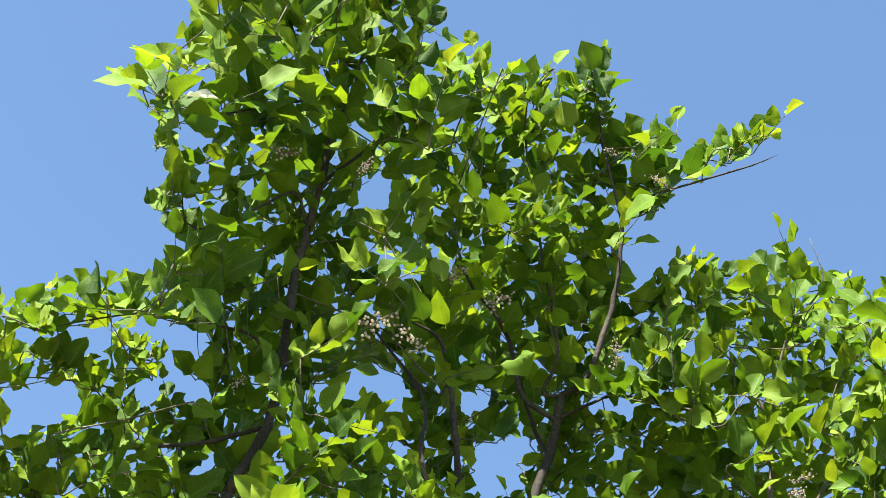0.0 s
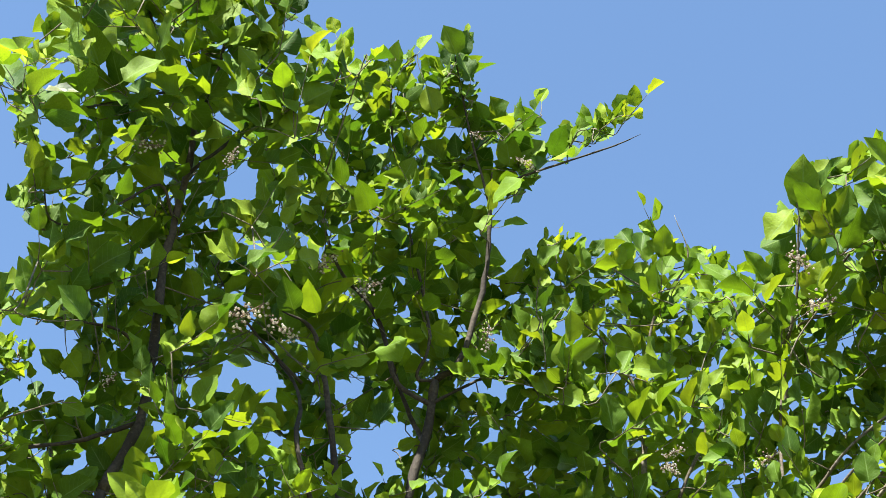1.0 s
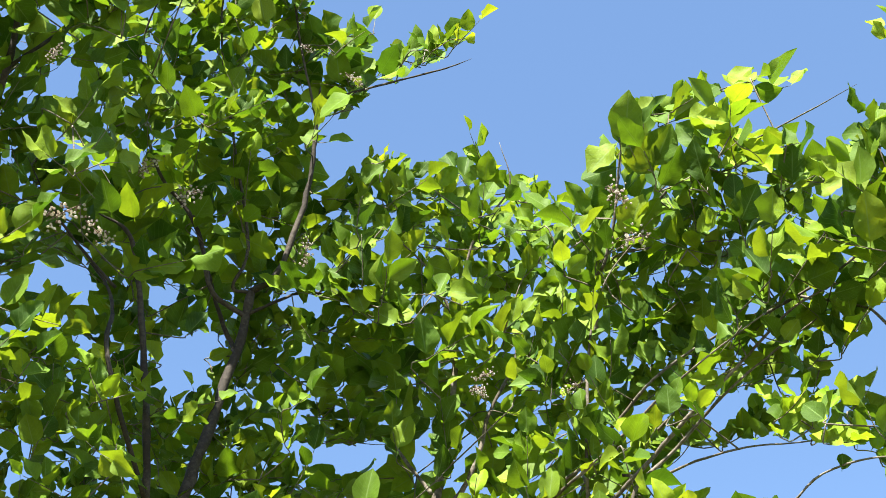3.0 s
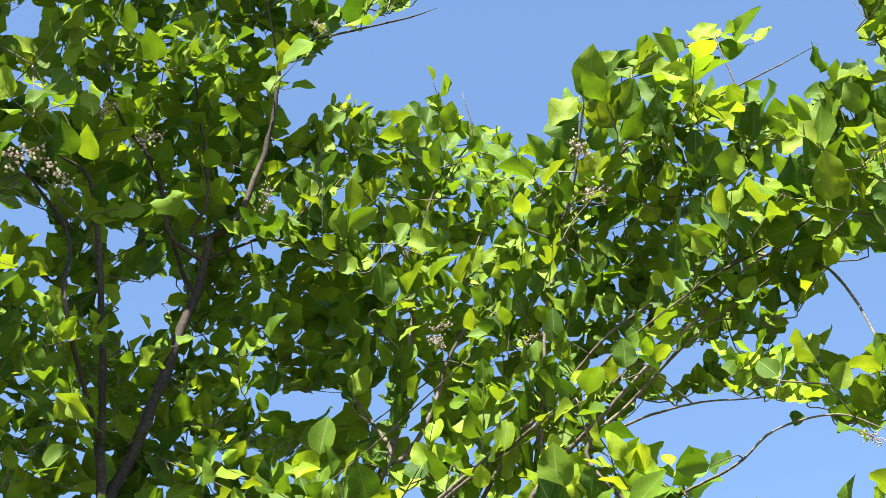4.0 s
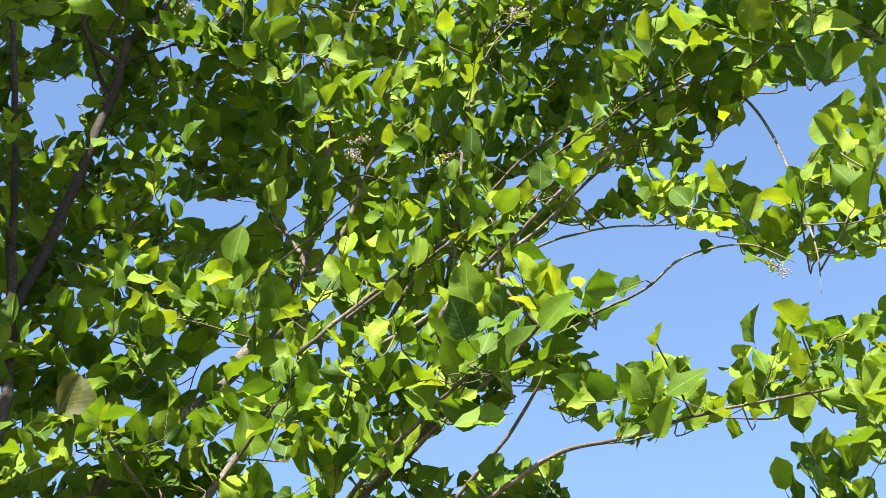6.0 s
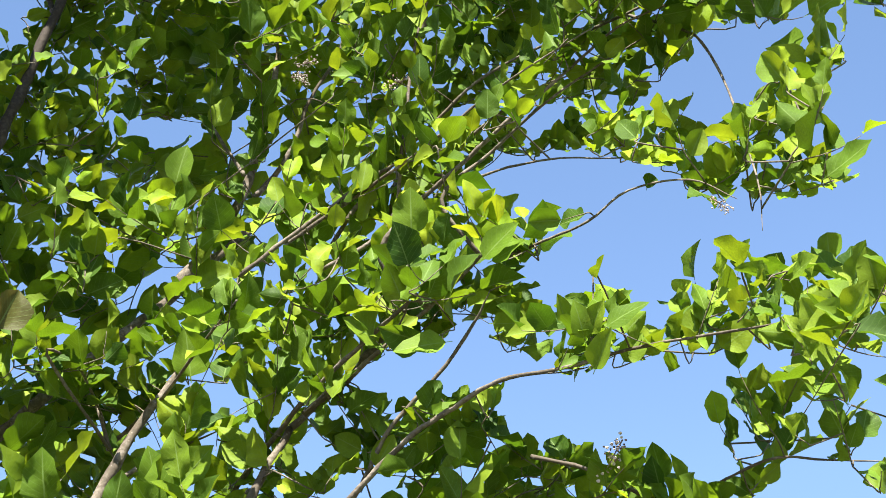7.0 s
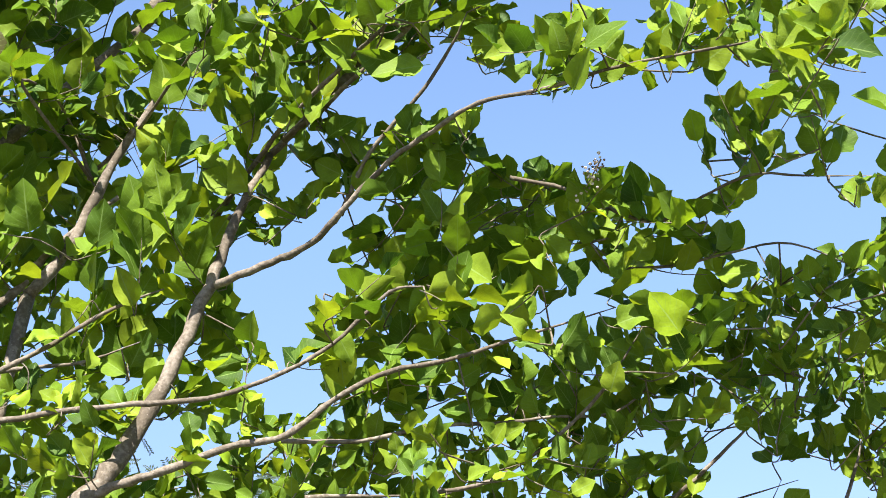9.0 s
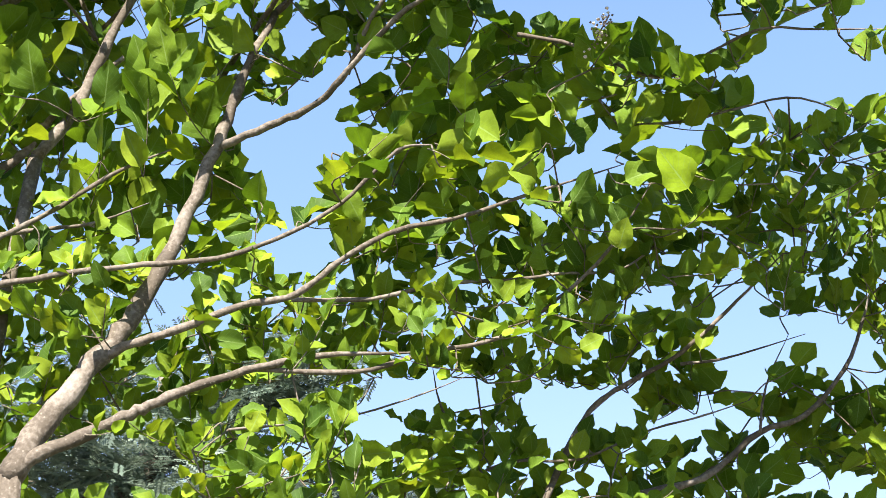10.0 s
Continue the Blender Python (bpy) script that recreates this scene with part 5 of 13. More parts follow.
shoot(tree_c, (0.4, 3.78, 3.12), (0.52, 3.92, 3.24), 6, 0.109, 459, 2)
shoot(tree_a, (-1.73, 2.71, 5.42), (-1.74, 2.57, 5.42), 3, 0.130, 530)
shoot(tree_a, (-1.87, 3.69, 4.75), (-2.03, 3.67, 4.86), 6, 0.094, 371)
shoot(tree_a, (-1.67, 2.92, 4.96), (-1.65, 2.85, 4.99), 2, 0.101, 380)
shoot(tree_c, (-0.07, 3.92, 2.95), (-0.05, 3.99, 2.95), 3, 0.070, 610)
shoot(tree_d, (1.4, 4.27, 2.99), (1.49, 4.19, 2.96), 6, 0.064, 169)
shoot(tree_c, (1.49, 3.21, 4.8), (1.26, 3.13, 4.77), 6, 0.122, 933)
shoot(tree_c, (-0.06, 4.23, 3.77), (-0.04, 4.07, 3.96), 8, 0.096, 327)
shoot(tree_c, (-0.49, 4.04, 2.83), (-0.54, 4.24, 2.92), 9, 0.077, 618)
shoot(tree_c, (0.6, 4.02, 2.63), (0.69, 3.91, 2.68), 7, 0.065, 455, 1)
shoot(tree_c, (0.02, 3.93, 2.42), (-0.18, 3.92, 2.39), 8, 0.075, 187)
shoot(tree_c, (-0.17, 4.27, 3.38), (-0.28, 4.05, 3.51), 6, 0.140, 79)
shoot(tree_c, (0.5, 3.72, 3.56), (0.54, 3.79, 3.65), 4, 0.084, 895)
shoot(tree_c, (-0.87, 4.34, 3.78), (-0.65, 4.45, 3.69), 6, 0.133, 150)
shoot(tree_b, (-0.91, 4.32, 4.85), (-0.84, 4.44, 4.93), 5, 0.093, 556)
shoot(tree_c, (1.19, 3.89, 3.54), (1.16, 3.9, 3.64), 3, 0.097, 330)
shoot(tree_c, (0.95, 3.81, 2.99), (0.87, 3.94, 3.08), 6, 0.089, 723)
shoot(tree_c, (-0.54, 4.28, 3.47), (-0.31, 4.28, 3.56), 5, 0.143, 942)
shoot(tree_a, (-1.4, 3.47, 5.91), (-1.44, 3.52, 5.85), 2, 0.108, 588)
shoot(tree_a, (-1.66, 3.08, 5.67), (-1.87, 3.19, 5.75), 7, 0.108, 922)
shoot(tree_c, (0.52, 4.15, 2.67), (0.66, 4.16, 2.75), 7, 0.068, 864, 1)
shoot(tree_c, (0.04, 4.73, 5.32), (0.22, 4.72, 5.37), 6, 0.093, 348)
shoot(tree_c, (-1.05, 4.71, 3.92), (-0.74, 4.71, 3.86), 7, 0.137, 202)
shoot(tree_c, (0.21, 4.36, 5.15), (0.26, 4.51, 4.92), 9, 0.094, 42)
shoot(tree_b, (-1.33, 3.43, 5.45), (-1.12, 3.25, 5.54), 9, 0.102, 243)
shoot(tree_c, (-0.62, 4.19, 3.49), (-0.83, 4.11, 3.51), 5, 0.132, 827)
shoot(tree_a, (-1.71, 3.69, 4.54), (-1.58, 3.79, 4.6), 5, 0.100, 665)
shoot(tree_b, (-1.43, 3.64, 5.93), (-1.48, 3.61, 6.04), 3, 0.111, 275)
shoot(tree_b, (-0.96, 4.42, 4.84), (-0.72, 4.3, 4.87), 9, 0.092, 806)
shoot(tree_d, (1.79, 4.37, 2.95), (1.86, 4.34, 3.07), 6, 0.072, 870)
shoot(tree_a, (-1.64, 3.12, 5.65), (-1.7, 3.11, 5.8), 4, 0.116, 697)
shoot(tree_c, (0.59, 3.47, 4.29), (0.56, 3.43, 4.32), 2, 0.072, 114, 1)
shoot(tree_c, (0.59, 3.88, 4.56), (0.62, 3.75, 4.51), 5, 0.083, 379)
shoot(tree_c, (-0.8, 4.2, 2.65), (-0.69, 4.17, 2.69), 5, 0.072, 439)
shoot(tree_a, (-1.7, 3.3, 5.23), (-1.61, 3.05, 5.19), 7, 0.117, 70)
shoot(tree_c, (0.71, 3.89, 5), (0.67, 3.88, 5.14), 4, 0.101, 692)
shoot(tree_c, (0.23, 4.17, 5.87), (0.31, 4.17, 5.87), 2, 0.109, 521, 1)
shoot(tree_c, (0.16, 4.07, 4.05), (0.03, 3.88, 3.98), 8, 0.092, 739)
shoot(tree_a, (-1.32, 2.93, 6.24), (-1.27, 2.73, 6.46), 7, 0.135, 818)
shoot(tree_a, (-1.7, 3.61, 4.8), (-1.52, 3.8, 4.97), 9, 0.106, 730)
shoot(tree_c, (0.94, 4.3, 2.87), (0.94, 4.35, 2.9), 2, 0.073, 158, 1)
shoot(tree_c, (0.84, 4, 2.8), (0.89, 3.88, 2.83), 6, 0.068, 753)
shoot(tree_c, (0.98, 4.43, 2.88), (1.07, 4.61, 2.87), 8, 0.075, 709, 1)
shoot(tree_c, (0.79, 3.26, 4.59), (0.79, 3.1, 4.63), 5, 0.098, 795)
shoot(tree_a, (-1.51, 3.78, 4.95), (-1.54, 3.73, 5.11), 5, 0.103, 391)
shoot(tree_d, (1, 4.35, 2.31), (1.01, 4.26, 2.25), 4, 0.076, 151)
shoot(tree_c, (0.42, 3.68, 3.8), (0.35, 3.7, 3.77), 2, 0.099, 786)
shoot(tree_c, (1.41, 3.1, 5.02), (1.41, 2.89, 5.18), 7, 0.113, 697)
shoot(tree_b, (-0.93, 4.51, 5.15), (-0.86, 4.34, 5.26), 7, 0.091, 844)
shoot(tree_a, (-1.51, 3.52, 4.58), (-1.28, 3.39, 4.67), 9, 0.097, 30)
shoot(tree_a, (-1.49, 3.65, 5.16), (-1.43, 3.72, 5.23), 3, 0.103, 483)
shoot(tree_a, (-1.64, 3.56, 5.74), (-1.43, 3.52, 5.58), 8, 0.102, 594, 1)
shoot(tree_b, (-1.29, 4.57, 4.54), (-1.28, 4.4, 4.75), 7, 0.117, 69)
shoot(tree_c, (1.29, 3.75, 4.93), (1.43, 3.68, 5.13), 6, 0.131, 306)
shoot(tree_b, (-0.49, 3.85, 6.44), (-0.39, 3.92, 6.6), 5, 0.115, 738)
shoot(tree_c, (0.54, 3.89, 5.01), (0.46, 3.86, 4.83), 7, 0.088, 448)
shoot(tree_a, (-1.52, 3.42, 5.94), (-1.7, 3.28, 6.1), 7, 0.123, 667)
shoot(tree_a, (-1.49, 3.16, 5.88), (-1.68, 3.27, 5.77), 6, 0.121, 496)
shoot(tree_c, (0.73, 4.15, 3.58), (0.66, 4.48, 3.64), 9, 0.118, 206, 2)
shoot(tree_b, (-0.73, 4.37, 5.75), (-0.67, 4.47, 6), 7, 0.119, 637)
shoot(tree_b, (-0.59, 3.73, 6.5), (-0.56, 3.69, 6.57), 2, 0.103, 891)
shoot(tree_c, (0.52, 3.92, 4.91), (0.54, 3.85, 5.12), 7, 0.097, 473)
shoot(tree_b, (-0.87, 4.28, 4.96), (-0.93, 4.13, 5.06), 7, 0.086, 450)
shoot(tree_a, (-1.38, 3.43, 4.61), (-1.47, 3.46, 4.51), 4, 0.096, 464)
shoot(tree_d, (1.59, 4.19, 2.67), (1.7, 4.08, 2.71), 6, 0.081, 7)
shoot(tree_c, (1.25, 3.31, 4.97), (1.15, 3.16, 5.12), 6, 0.114, 461)
shoot(tree_c, (1.39, 3.69, 3.08), (1.3, 3.58, 3.1), 6, 0.070, 212)
shoot(tree_d, (0.93, 4.12, 2.23), (1, 4.02, 2.24), 5, 0.072, 198)
shoot(tree_d, (1.83, 4.45, 2.85), (1.78, 4.33, 2.92), 6, 0.077, 817)
shoot(tree_d, (1.11, 4.38, 2.35), (1.14, 4.38, 2.24), 4, 0.079, 283)
shoot(tree_c, (1.61, 3.82, 3.11), (1.73, 3.79, 3.17), 5, 0.079, 162)
shoot(tree_c, (0.66, 4.38, 3.63), (0.54, 4.22, 3.65), 5, 0.123, 451, 2)
shoot(tree_c, (1.73, 3.83, 3.11), (1.57, 3.77, 3.11), 7, 0.076, 498)
shoot(tree_a, (-2.18, 2.96, 4.87), (-2.24, 2.94, 4.94), 3, 0.090, 802)
shoot(tree_c, (-0.51, 4.84, 5.56), (-0.37, 4.98, 5.72), 6, 0.128, 358, 2)
shoot(tree_c, (-0.5, 5.03, 5.59), (-0.33, 4.7, 5.66), 9, 0.131, 724, 2)
shoot(tree_a, (-1.89, 3.3, 4.97), (-1.96, 3.17, 4.98), 6, 0.073, 196, 1)
shoot(tree_a, (-1.45, 2.99, 6.12), (-1.75, 2.98, 6.19), 6, 0.151, 880)
shoot(tree_c, (0.36, 3.99, 3.49), (0.24, 4.18, 3.42), 6, 0.118, 939, 2)
shoot(tree_d, (0.38, 4.36, 2.36), (0.41, 4.19, 2.3), 7, 0.083, 638)
shoot(tree_b, (-0.38, 4.33, 5.52), (-0.17, 4.39, 5.48), 7, 0.100, 56, 2)
shoot(tree_a, (-1.48, 2.98, 6.2), (-1.71, 3.14, 6.32), 6, 0.152, 962)
shoot(tree_b, (-1.3, 3.79, 6.44), (-1.68, 3.79, 6.52), 9, 0.135, 98)
shoot(tree_c, (-0.21, 4.37, 5.9), (-0.22, 4.43, 6.03), 4, 0.101, 306)
shoot(tree_c, (1.28, 3.06, 5.19), (1.23, 3.05, 5.31), 3, 0.112, 24)
shoot(tree_c, (0.58, 3.97, 2.83), (0.44, 4.11, 2.87), 9, 0.069, 211)
shoot(tree_c, (1.26, 3.72, 2.99), (1.26, 3.8, 3.06), 5, 0.062, 605)
shoot(tree_a, (-1.17, 3.72, 4.67), (-1.03, 3.76, 4.74), 5, 0.095, 806, 1)
shoot(tree_d, (0.54, 4.72, 2.37), (0.33, 4.75, 2.36), 7, 0.092, 682)
shoot(tree_b, (-0.73, 4.31, 6.51), (-0.73, 4.15, 6.61), 5, 0.109, 293, 2)
shoot(tree_c, (-0.86, 4.18, 4.29), (-0.91, 4.21, 4.43), 4, 0.109, 220)
shoot(tree_c, (1.01, 3.49, 4.57), (0.9, 3.43, 4.66), 4, 0.107, 225)
shoot(tree_c, (1.59, 4.06, 3.09), (1.57, 4.03, 2.98), 5, 0.065, 804)
shoot(tree_c, (0.23, 4.42, 6), (0.37, 4.37, 5.95), 4, 0.111, 38)
shoot(tree_c, (1, 3.39, 4.69), (0.97, 3.63, 4.64), 7, 0.106, 633)
shoot(tree_d, (1.42, 4.14, 3.07), (1.42, 4.06, 3.15), 5, 0.067, 401)
shoot(tree_c, (-0.22, 4.2, 5.35), (-0.35, 4.16, 5.49), 6, 0.095, 297)
shoot(tree_a, (-1.1, 3.9, 4.69), (-1.04, 3.87, 4.46), 8, 0.092, 195)
shoot(tree_c, (0.39, 4.03, 4.71), (0.48, 3.93, 4.78), 5, 0.087, 830)
shoot(tree_b, (-1.09, 4.06, 4.86), (-1.26, 3.96, 4.87), 6, 0.099, 384, 1)
shoot(tree_a, (-2.27, 3.33, 4.68), (-2.38, 3.38, 4.68), 4, 0.088, 178)
shoot(tree_a, (-2.23, 3.4, 4.67), (-2.45, 3.34, 4.56), 9, 0.088, 130)
shoot(tree_c, (-0.21, 4.6, 4.12), (-0.22, 4.67, 4.18), 2, 0.119, 120)
shoot(tree_c, (0.29, 4.44, 3.53), (0.49, 4.54, 3.82), 9, 0.129, 257, 2)
shoot(tree_c, (1.58, 3.52, 3.31), (1.61, 3.71, 3.21), 8, 0.084, 366)
shoot(tree_b, (-1.2, 4.02, 4.94), (-1.12, 4.04, 4.73), 7, 0.099, 553, 1)
shoot(tree_c, (0.95, 3.85, 2.85), (1.13, 3.78, 2.84), 9, 0.066, 265)
shoot(tree_a, (-1.63, 3.37, 4.95), (-1.68, 3.5, 4.99), 4, 0.098, 959)
shoot(tree_b, (-0.81, 4.42, 5.88), (-0.86, 4.31, 6.21), 9, 0.123, 637, 2)
shoot(tree_c, (1.18, 3.21, 3.94), (1.31, 3.27, 4.05), 6, 0.092, 845)
shoot(tree_d, (1.21, 4.3, 2.66), (1.11, 4.49, 2.69), 9, 0.073, 321)
shoot(tree_c, (0.72, 3.28, 3.72), (0.69, 3.25, 3.47), 9, 0.085, 856)
shoot(tree_b, (-1.08, 3.86, 6.47), (-0.97, 3.79, 6.41), 4, 0.102, 17)
shoot(tree_d, (1.13, 4.35, 2.61), (1.04, 4.4, 2.68), 5, 0.072, 686)
shoot(tree_c, (-0.82, 4.56, 4.21), (-0.7, 4.4, 4.4), 7, 0.117, 843)
shoot(tree_a, (-1.5, 3.57, 5.21), (-1.74, 3.62, 5.03), 9, 0.104, 446)
shoot(tree_c, (0.94, 3.39, 4.23), (1.04, 3.48, 4.38), 6, 0.100, 911)
shoot(tree_c, (0.7, 3.27, 3.56), (0.77, 3.31, 3.65), 4, 0.087, 668)
shoot(tree_c, (0.04, 4.51, 2.5), (0.13, 4.59, 2.49), 4, 0.086, 73)
shoot(tree_a, (-1.29, 2.98, 6.41), (-1.1, 3.27, 6.46), 8, 0.138, 322)
shoot(tree_c, (0.33, 3.91, 2.97), (0.47, 3.97, 2.99), 6, 0.077, 418)
shoot(tree_c, (0.29, 4.5, 3.27), (0.35, 4.52, 3.41), 4, 0.110, 680, 2)
shoot(tree_b, (-0.69, 4.34, 5.42), (-0.47, 4.28, 5.44), 7, 0.102, 9)
shoot(tree_a, (-1.74, 3.49, 4.89), (-1.64, 3.35, 5.07), 8, 0.096, 34)
shoot(tree_b, (-0.55, 4.27, 5.32), (-0.59, 4.17, 5.34), 3, 0.098, 899)
shoot(tree_c, (-0.7, 4.34, 2.86), (-0.55, 4.39, 2.84), 7, 0.072, 28)
shoot(tree_b, (-1.17, 4.05, 5.12), (-1.38, 4, 5.33), 9, 0.105, 583)
shoot(tree_c, (1.11, 2.7, 3.25), (1.05, 2.93, 3.17), 9, 0.089, 109)
shoot(tree_c, (-0.58, 4.22, 2.63), (-0.6, 4.2, 2.74), 5, 0.069, 933)
shoot(tree_c, (0.92, 3.41, 5.09), (1.07, 3.39, 5.15), 4, 0.116, 640)
shoot(tree_c, (1.2, 3.56, 3.43), (1.11, 3.51, 3.59), 7, 0.085, 896)
shoot(tree_c, (1.25, 3.21, 3.37), (1.23, 3.33, 3.42), 4, 0.093, 202)
shoot(tree_c, (1.17, 3.15, 4.22), (1.26, 3.13, 4.25), 3, 0.090, 53)
shoot(tree_c, (1.5, 3.09, 4.78), (1.54, 2.98, 4.83), 3, 0.113, 538)
shoot(tree_c, (-0.11, 4.17, 5.95), (-0.09, 4.24, 6.1), 5, 0.099, 973, 1)
shoot(tree_b, (-1.11, 3.91, 6.01), (-0.97, 3.78, 6.01), 6, 0.095, 838)
shoot(tree_c, (1.02, 3.47, 4.12), (1.11, 3.51, 4.15), 3, 0.089, 662)
shoot(tree_c, (1.03, 3.48, 4.11), (1.17, 3.39, 4.16), 6, 0.086, 882)
shoot(tree_c, (-0.39, 4.37, 2.95), (-0.44, 4.57, 2.93), 8, 0.079, 31)
shoot(tree_b, (-0.9, 3.73, 5.95), (-0.95, 3.88, 5.83), 6, 0.098, 331)
shoot(tree_a, (-1.7, 2.78, 5.5), (-1.83, 2.82, 5.57), 3, 0.132, 51)
shoot(tree_c, (1.59, 3.24, 5.04), (1.84, 3.43, 5.13), 8, 0.123, 399)
shoot(tree_c, (-0.52, 4.9, 5.23), (-0.61, 4.92, 5.25), 2, 0.116, 636)
shoot(tree_c, (0.68, 3.71, 4.57), (0.82, 3.77, 4.7), 8, 0.076, 104)
shoot(tree_d, (1.62, 4.54, 2.65), (1.81, 4.43, 2.66), 7, 0.092, 947)
shoot(tree_c, (1.37, 4, 3.27), (1.28, 4.04, 3.34), 4, 0.086, 615)
shoot(tree_c, (0.39, 3.96, 2.7), (0.42, 4.01, 2.8), 5, 0.067, 244)
shoot(tree_c, (0.49, 3.89, 5.59), (0.59, 3.97, 5.75), 5, 0.123, 919)
shoot(tree_d, (0.53, 4.22, 2.36), (0.56, 4.14, 2.42), 4, 0.073, 791)
shoot(tree_c, (-0.61, 4.13, 2.34), (-0.47, 3.99, 2.35), 9, 0.068, 30)
shoot(tree_c, (-0.3, 4.36, 3.75), (-0.29, 4.31, 3.96), 5, 0.131, 757)
shoot(tree_b, (-1.12, 4.27, 6.28), (-1.02, 4.25, 6.45), 5, 0.113, 855, 2)
shoot(tree_c, (-0.19, 4.3, 6.04), (-0.01, 4.37, 6.23), 8, 0.103, 821, 1)
shoot(tree_d, (1.26, 4.37, 2.36), (1.21, 4.26, 2.21), 7, 0.080, 293)
shoot(tree_b, (-0.89, 3.67, 6.58), (-0.75, 3.65, 6.73), 6, 0.100, 988)
shoot(tree_c, (0.65, 4.03, 2.97), (0.85, 4.01, 3.11), 9, 0.081, 917)
shoot(tree_a, (-2.17, 3.35, 4.45), (-2.35, 3.45, 4.59), 9, 0.086, 316)
shoot(tree_b, (-0.96, 3.75, 6), (-0.8, 3.7, 5.81), 8, 0.097, 298)
shoot(tree_c, (0.16, 4.1, 5.41), (0.28, 4.03, 5.54), 6, 0.093, 225)
shoot(tree_a, (-2.25, 3.07, 4.9), (-2.33, 3.1, 4.99), 4, 0.089, 756, 1)
shoot(tree_b, (-0.81, 4.23, 4.52), (-0.67, 4.14, 4.54), 5, 0.100, 205)
shoot(tree_c, (-0.17, 4.07, 2.71), (-0.2, 4.1, 2.9), 9, 0.070, 818)
shoot(tree_a, (-2.03, 3.06, 4.81), (-2.09, 3.12, 4.85), 3, 0.085, 12)
shoot(tree_c, (-0.17, 3.87, 2.33), (-0.15, 4.03, 2.38), 8, 0.068, 270)
shoot(tree_c, (0.6, 3.58, 4), (0.47, 3.52, 4.05), 4, 0.110, 956, 1)
shoot(tree_b, (-0.66, 3.71, 6.6), (-0.59, 3.98, 6.72), 9, 0.106, 540)
shoot(tree_b, (-0.7, 3.85, 6.57), (-0.68, 3.8, 6.83), 8, 0.102, 822)
shoot(tree_a, (-0.91, 3.25, 6.08), (-0.96, 3.23, 6.3), 6, 0.116, 457, 1)
shoot(tree_c, (0.07, 4.24, 2.71), (0.14, 4.32, 2.84), 8, 0.065, 889)
shoot(tree_a, (-2.11, 3.4, 4.85), (-2.13, 3.44, 4.93), 3, 0.088, 369)
shoot(tree_a, (-1.55, 3.64, 4.45), (-1.5, 3.58, 4.27), 6, 0.094, 337)
shoot(tree_c, (0.12, 4.01, 4.16), (0.19, 3.95, 4.29), 4, 0.119, 770)
shoot(tree_b, (-0.43, 3.92, 6.4), (-0.6, 3.95, 6.64), 8, 0.117, 285)
shoot(tree_d, (1.57, 4.64, 2.53), (1.76, 4.47, 2.52), 8, 0.100, 860, 2)
shoot(tree_d, (1.56, 4.29, 2.52), (1.68, 4.42, 2.44), 6, 0.094, 634, 2)
shoot(tree_c, (1.18, 2.95, 3.92), (1.2, 2.88, 3.99), 3, 0.094, 219)
shoot(tree_d, (0.57, 4.26, 2.63), (0.65, 4.27, 2.68), 4, 0.069, 550)
shoot(tree_a, (-1.83, 3.58, 4.38), (-1.98, 3.61, 4.47), 6, 0.091, 735)
shoot(tree_b, (-0.19, 3.89, 6.42), (-0.06, 3.91, 6.45), 4, 0.097, 218)
shoot(tree_a, (-1.1, 3.72, 5.19), (-0.88, 3.64, 5.16), 7, 0.102, 768)
shoot(tree_c, (-0.39, 4.55, 5.13), (-0.55, 4.49, 5.09), 5, 0.101, 56)
shoot(tree_a, (-2.02, 2.93, 4.74), (-2, 2.88, 4.7), 2, 0.082, 910)
shoot(tree_a, (-1.41, 3.35, 4.97), (-1.26, 3.28, 5), 5, 0.097, 544)
shoot(tree_c, (-0.08, 4.34, 5.3), (-0.12, 4.53, 5.26), 5, 0.117, 606)
shoot(tree_b, (-1.07, 3.71, 6.31), (-1.27, 3.78, 6.18), 7, 0.105, 766)
shoot(tree_b, (-0.72, 4.3, 4.8), (-0.83, 4.49, 4.84), 7, 0.098, 968)
shoot(tree_c, (1.27, 4.14, 3.23), (1.32, 4.23, 3.3), 4, 0.084, 923, 1)
shoot(tree_b, (-1.2, 4.02, 4.71), (-1.36, 4.12, 4.78), 6, 0.099, 869)
shoot(tree_b, (-0.42, 3.99, 6.37), (-0.26, 4.04, 6.52), 6, 0.115, 716)
shoot(tree_c, (0.37, 3.74, 5.35), (0.41, 3.81, 5.49), 4, 0.116, 720)
shoot(tree_b, (-0.96, 4.02, 5.18), (-0.93, 4.13, 5.31), 5, 0.101, 507)
shoot(tree_a, (-1.67, 3.54, 5.69), (-1.54, 3.45, 5.81), 6, 0.097, 672, 1)
shoot(tree_c, (-0.37, 4.1, 5.42), (-0.37, 4, 5.59), 6, 0.096, 175)
shoot(tree_c, (1.22, 4.11, 3.24), (1.24, 4.05, 3.38), 5, 0.093, 635)
shoot(tree_c, (0.8, 3.9, 4.59), (0.9, 3.92, 4.67), 5, 0.074, 429, 1)
shoot(tree_c, (0.32, 3.81, 3.63), (0.45, 3.88, 3.63), 5, 0.086, 338)
shoot(tree_c, (-0.37, 4.49, 3.96), (-0.55, 4.46, 4.06), 6, 0.106, 455)
shoot(tree_a, (-1.19, 2.86, 6.35), (-1.17, 2.83, 6.53), 4, 0.134, 45)
shoot(tree_a, (-1.87, 3.35, 4.93), (-1.85, 3.29, 4.89), 3, 0.071, 597)
shoot(tree_c, (1.02, 3.73, 3.09), (1.09, 3.69, 3.11), 2, 0.101, 66)
shoot(tree_a, (-1.52, 2.92, 6.37), (-1.49, 2.84, 6.65), 6, 0.147, 626)
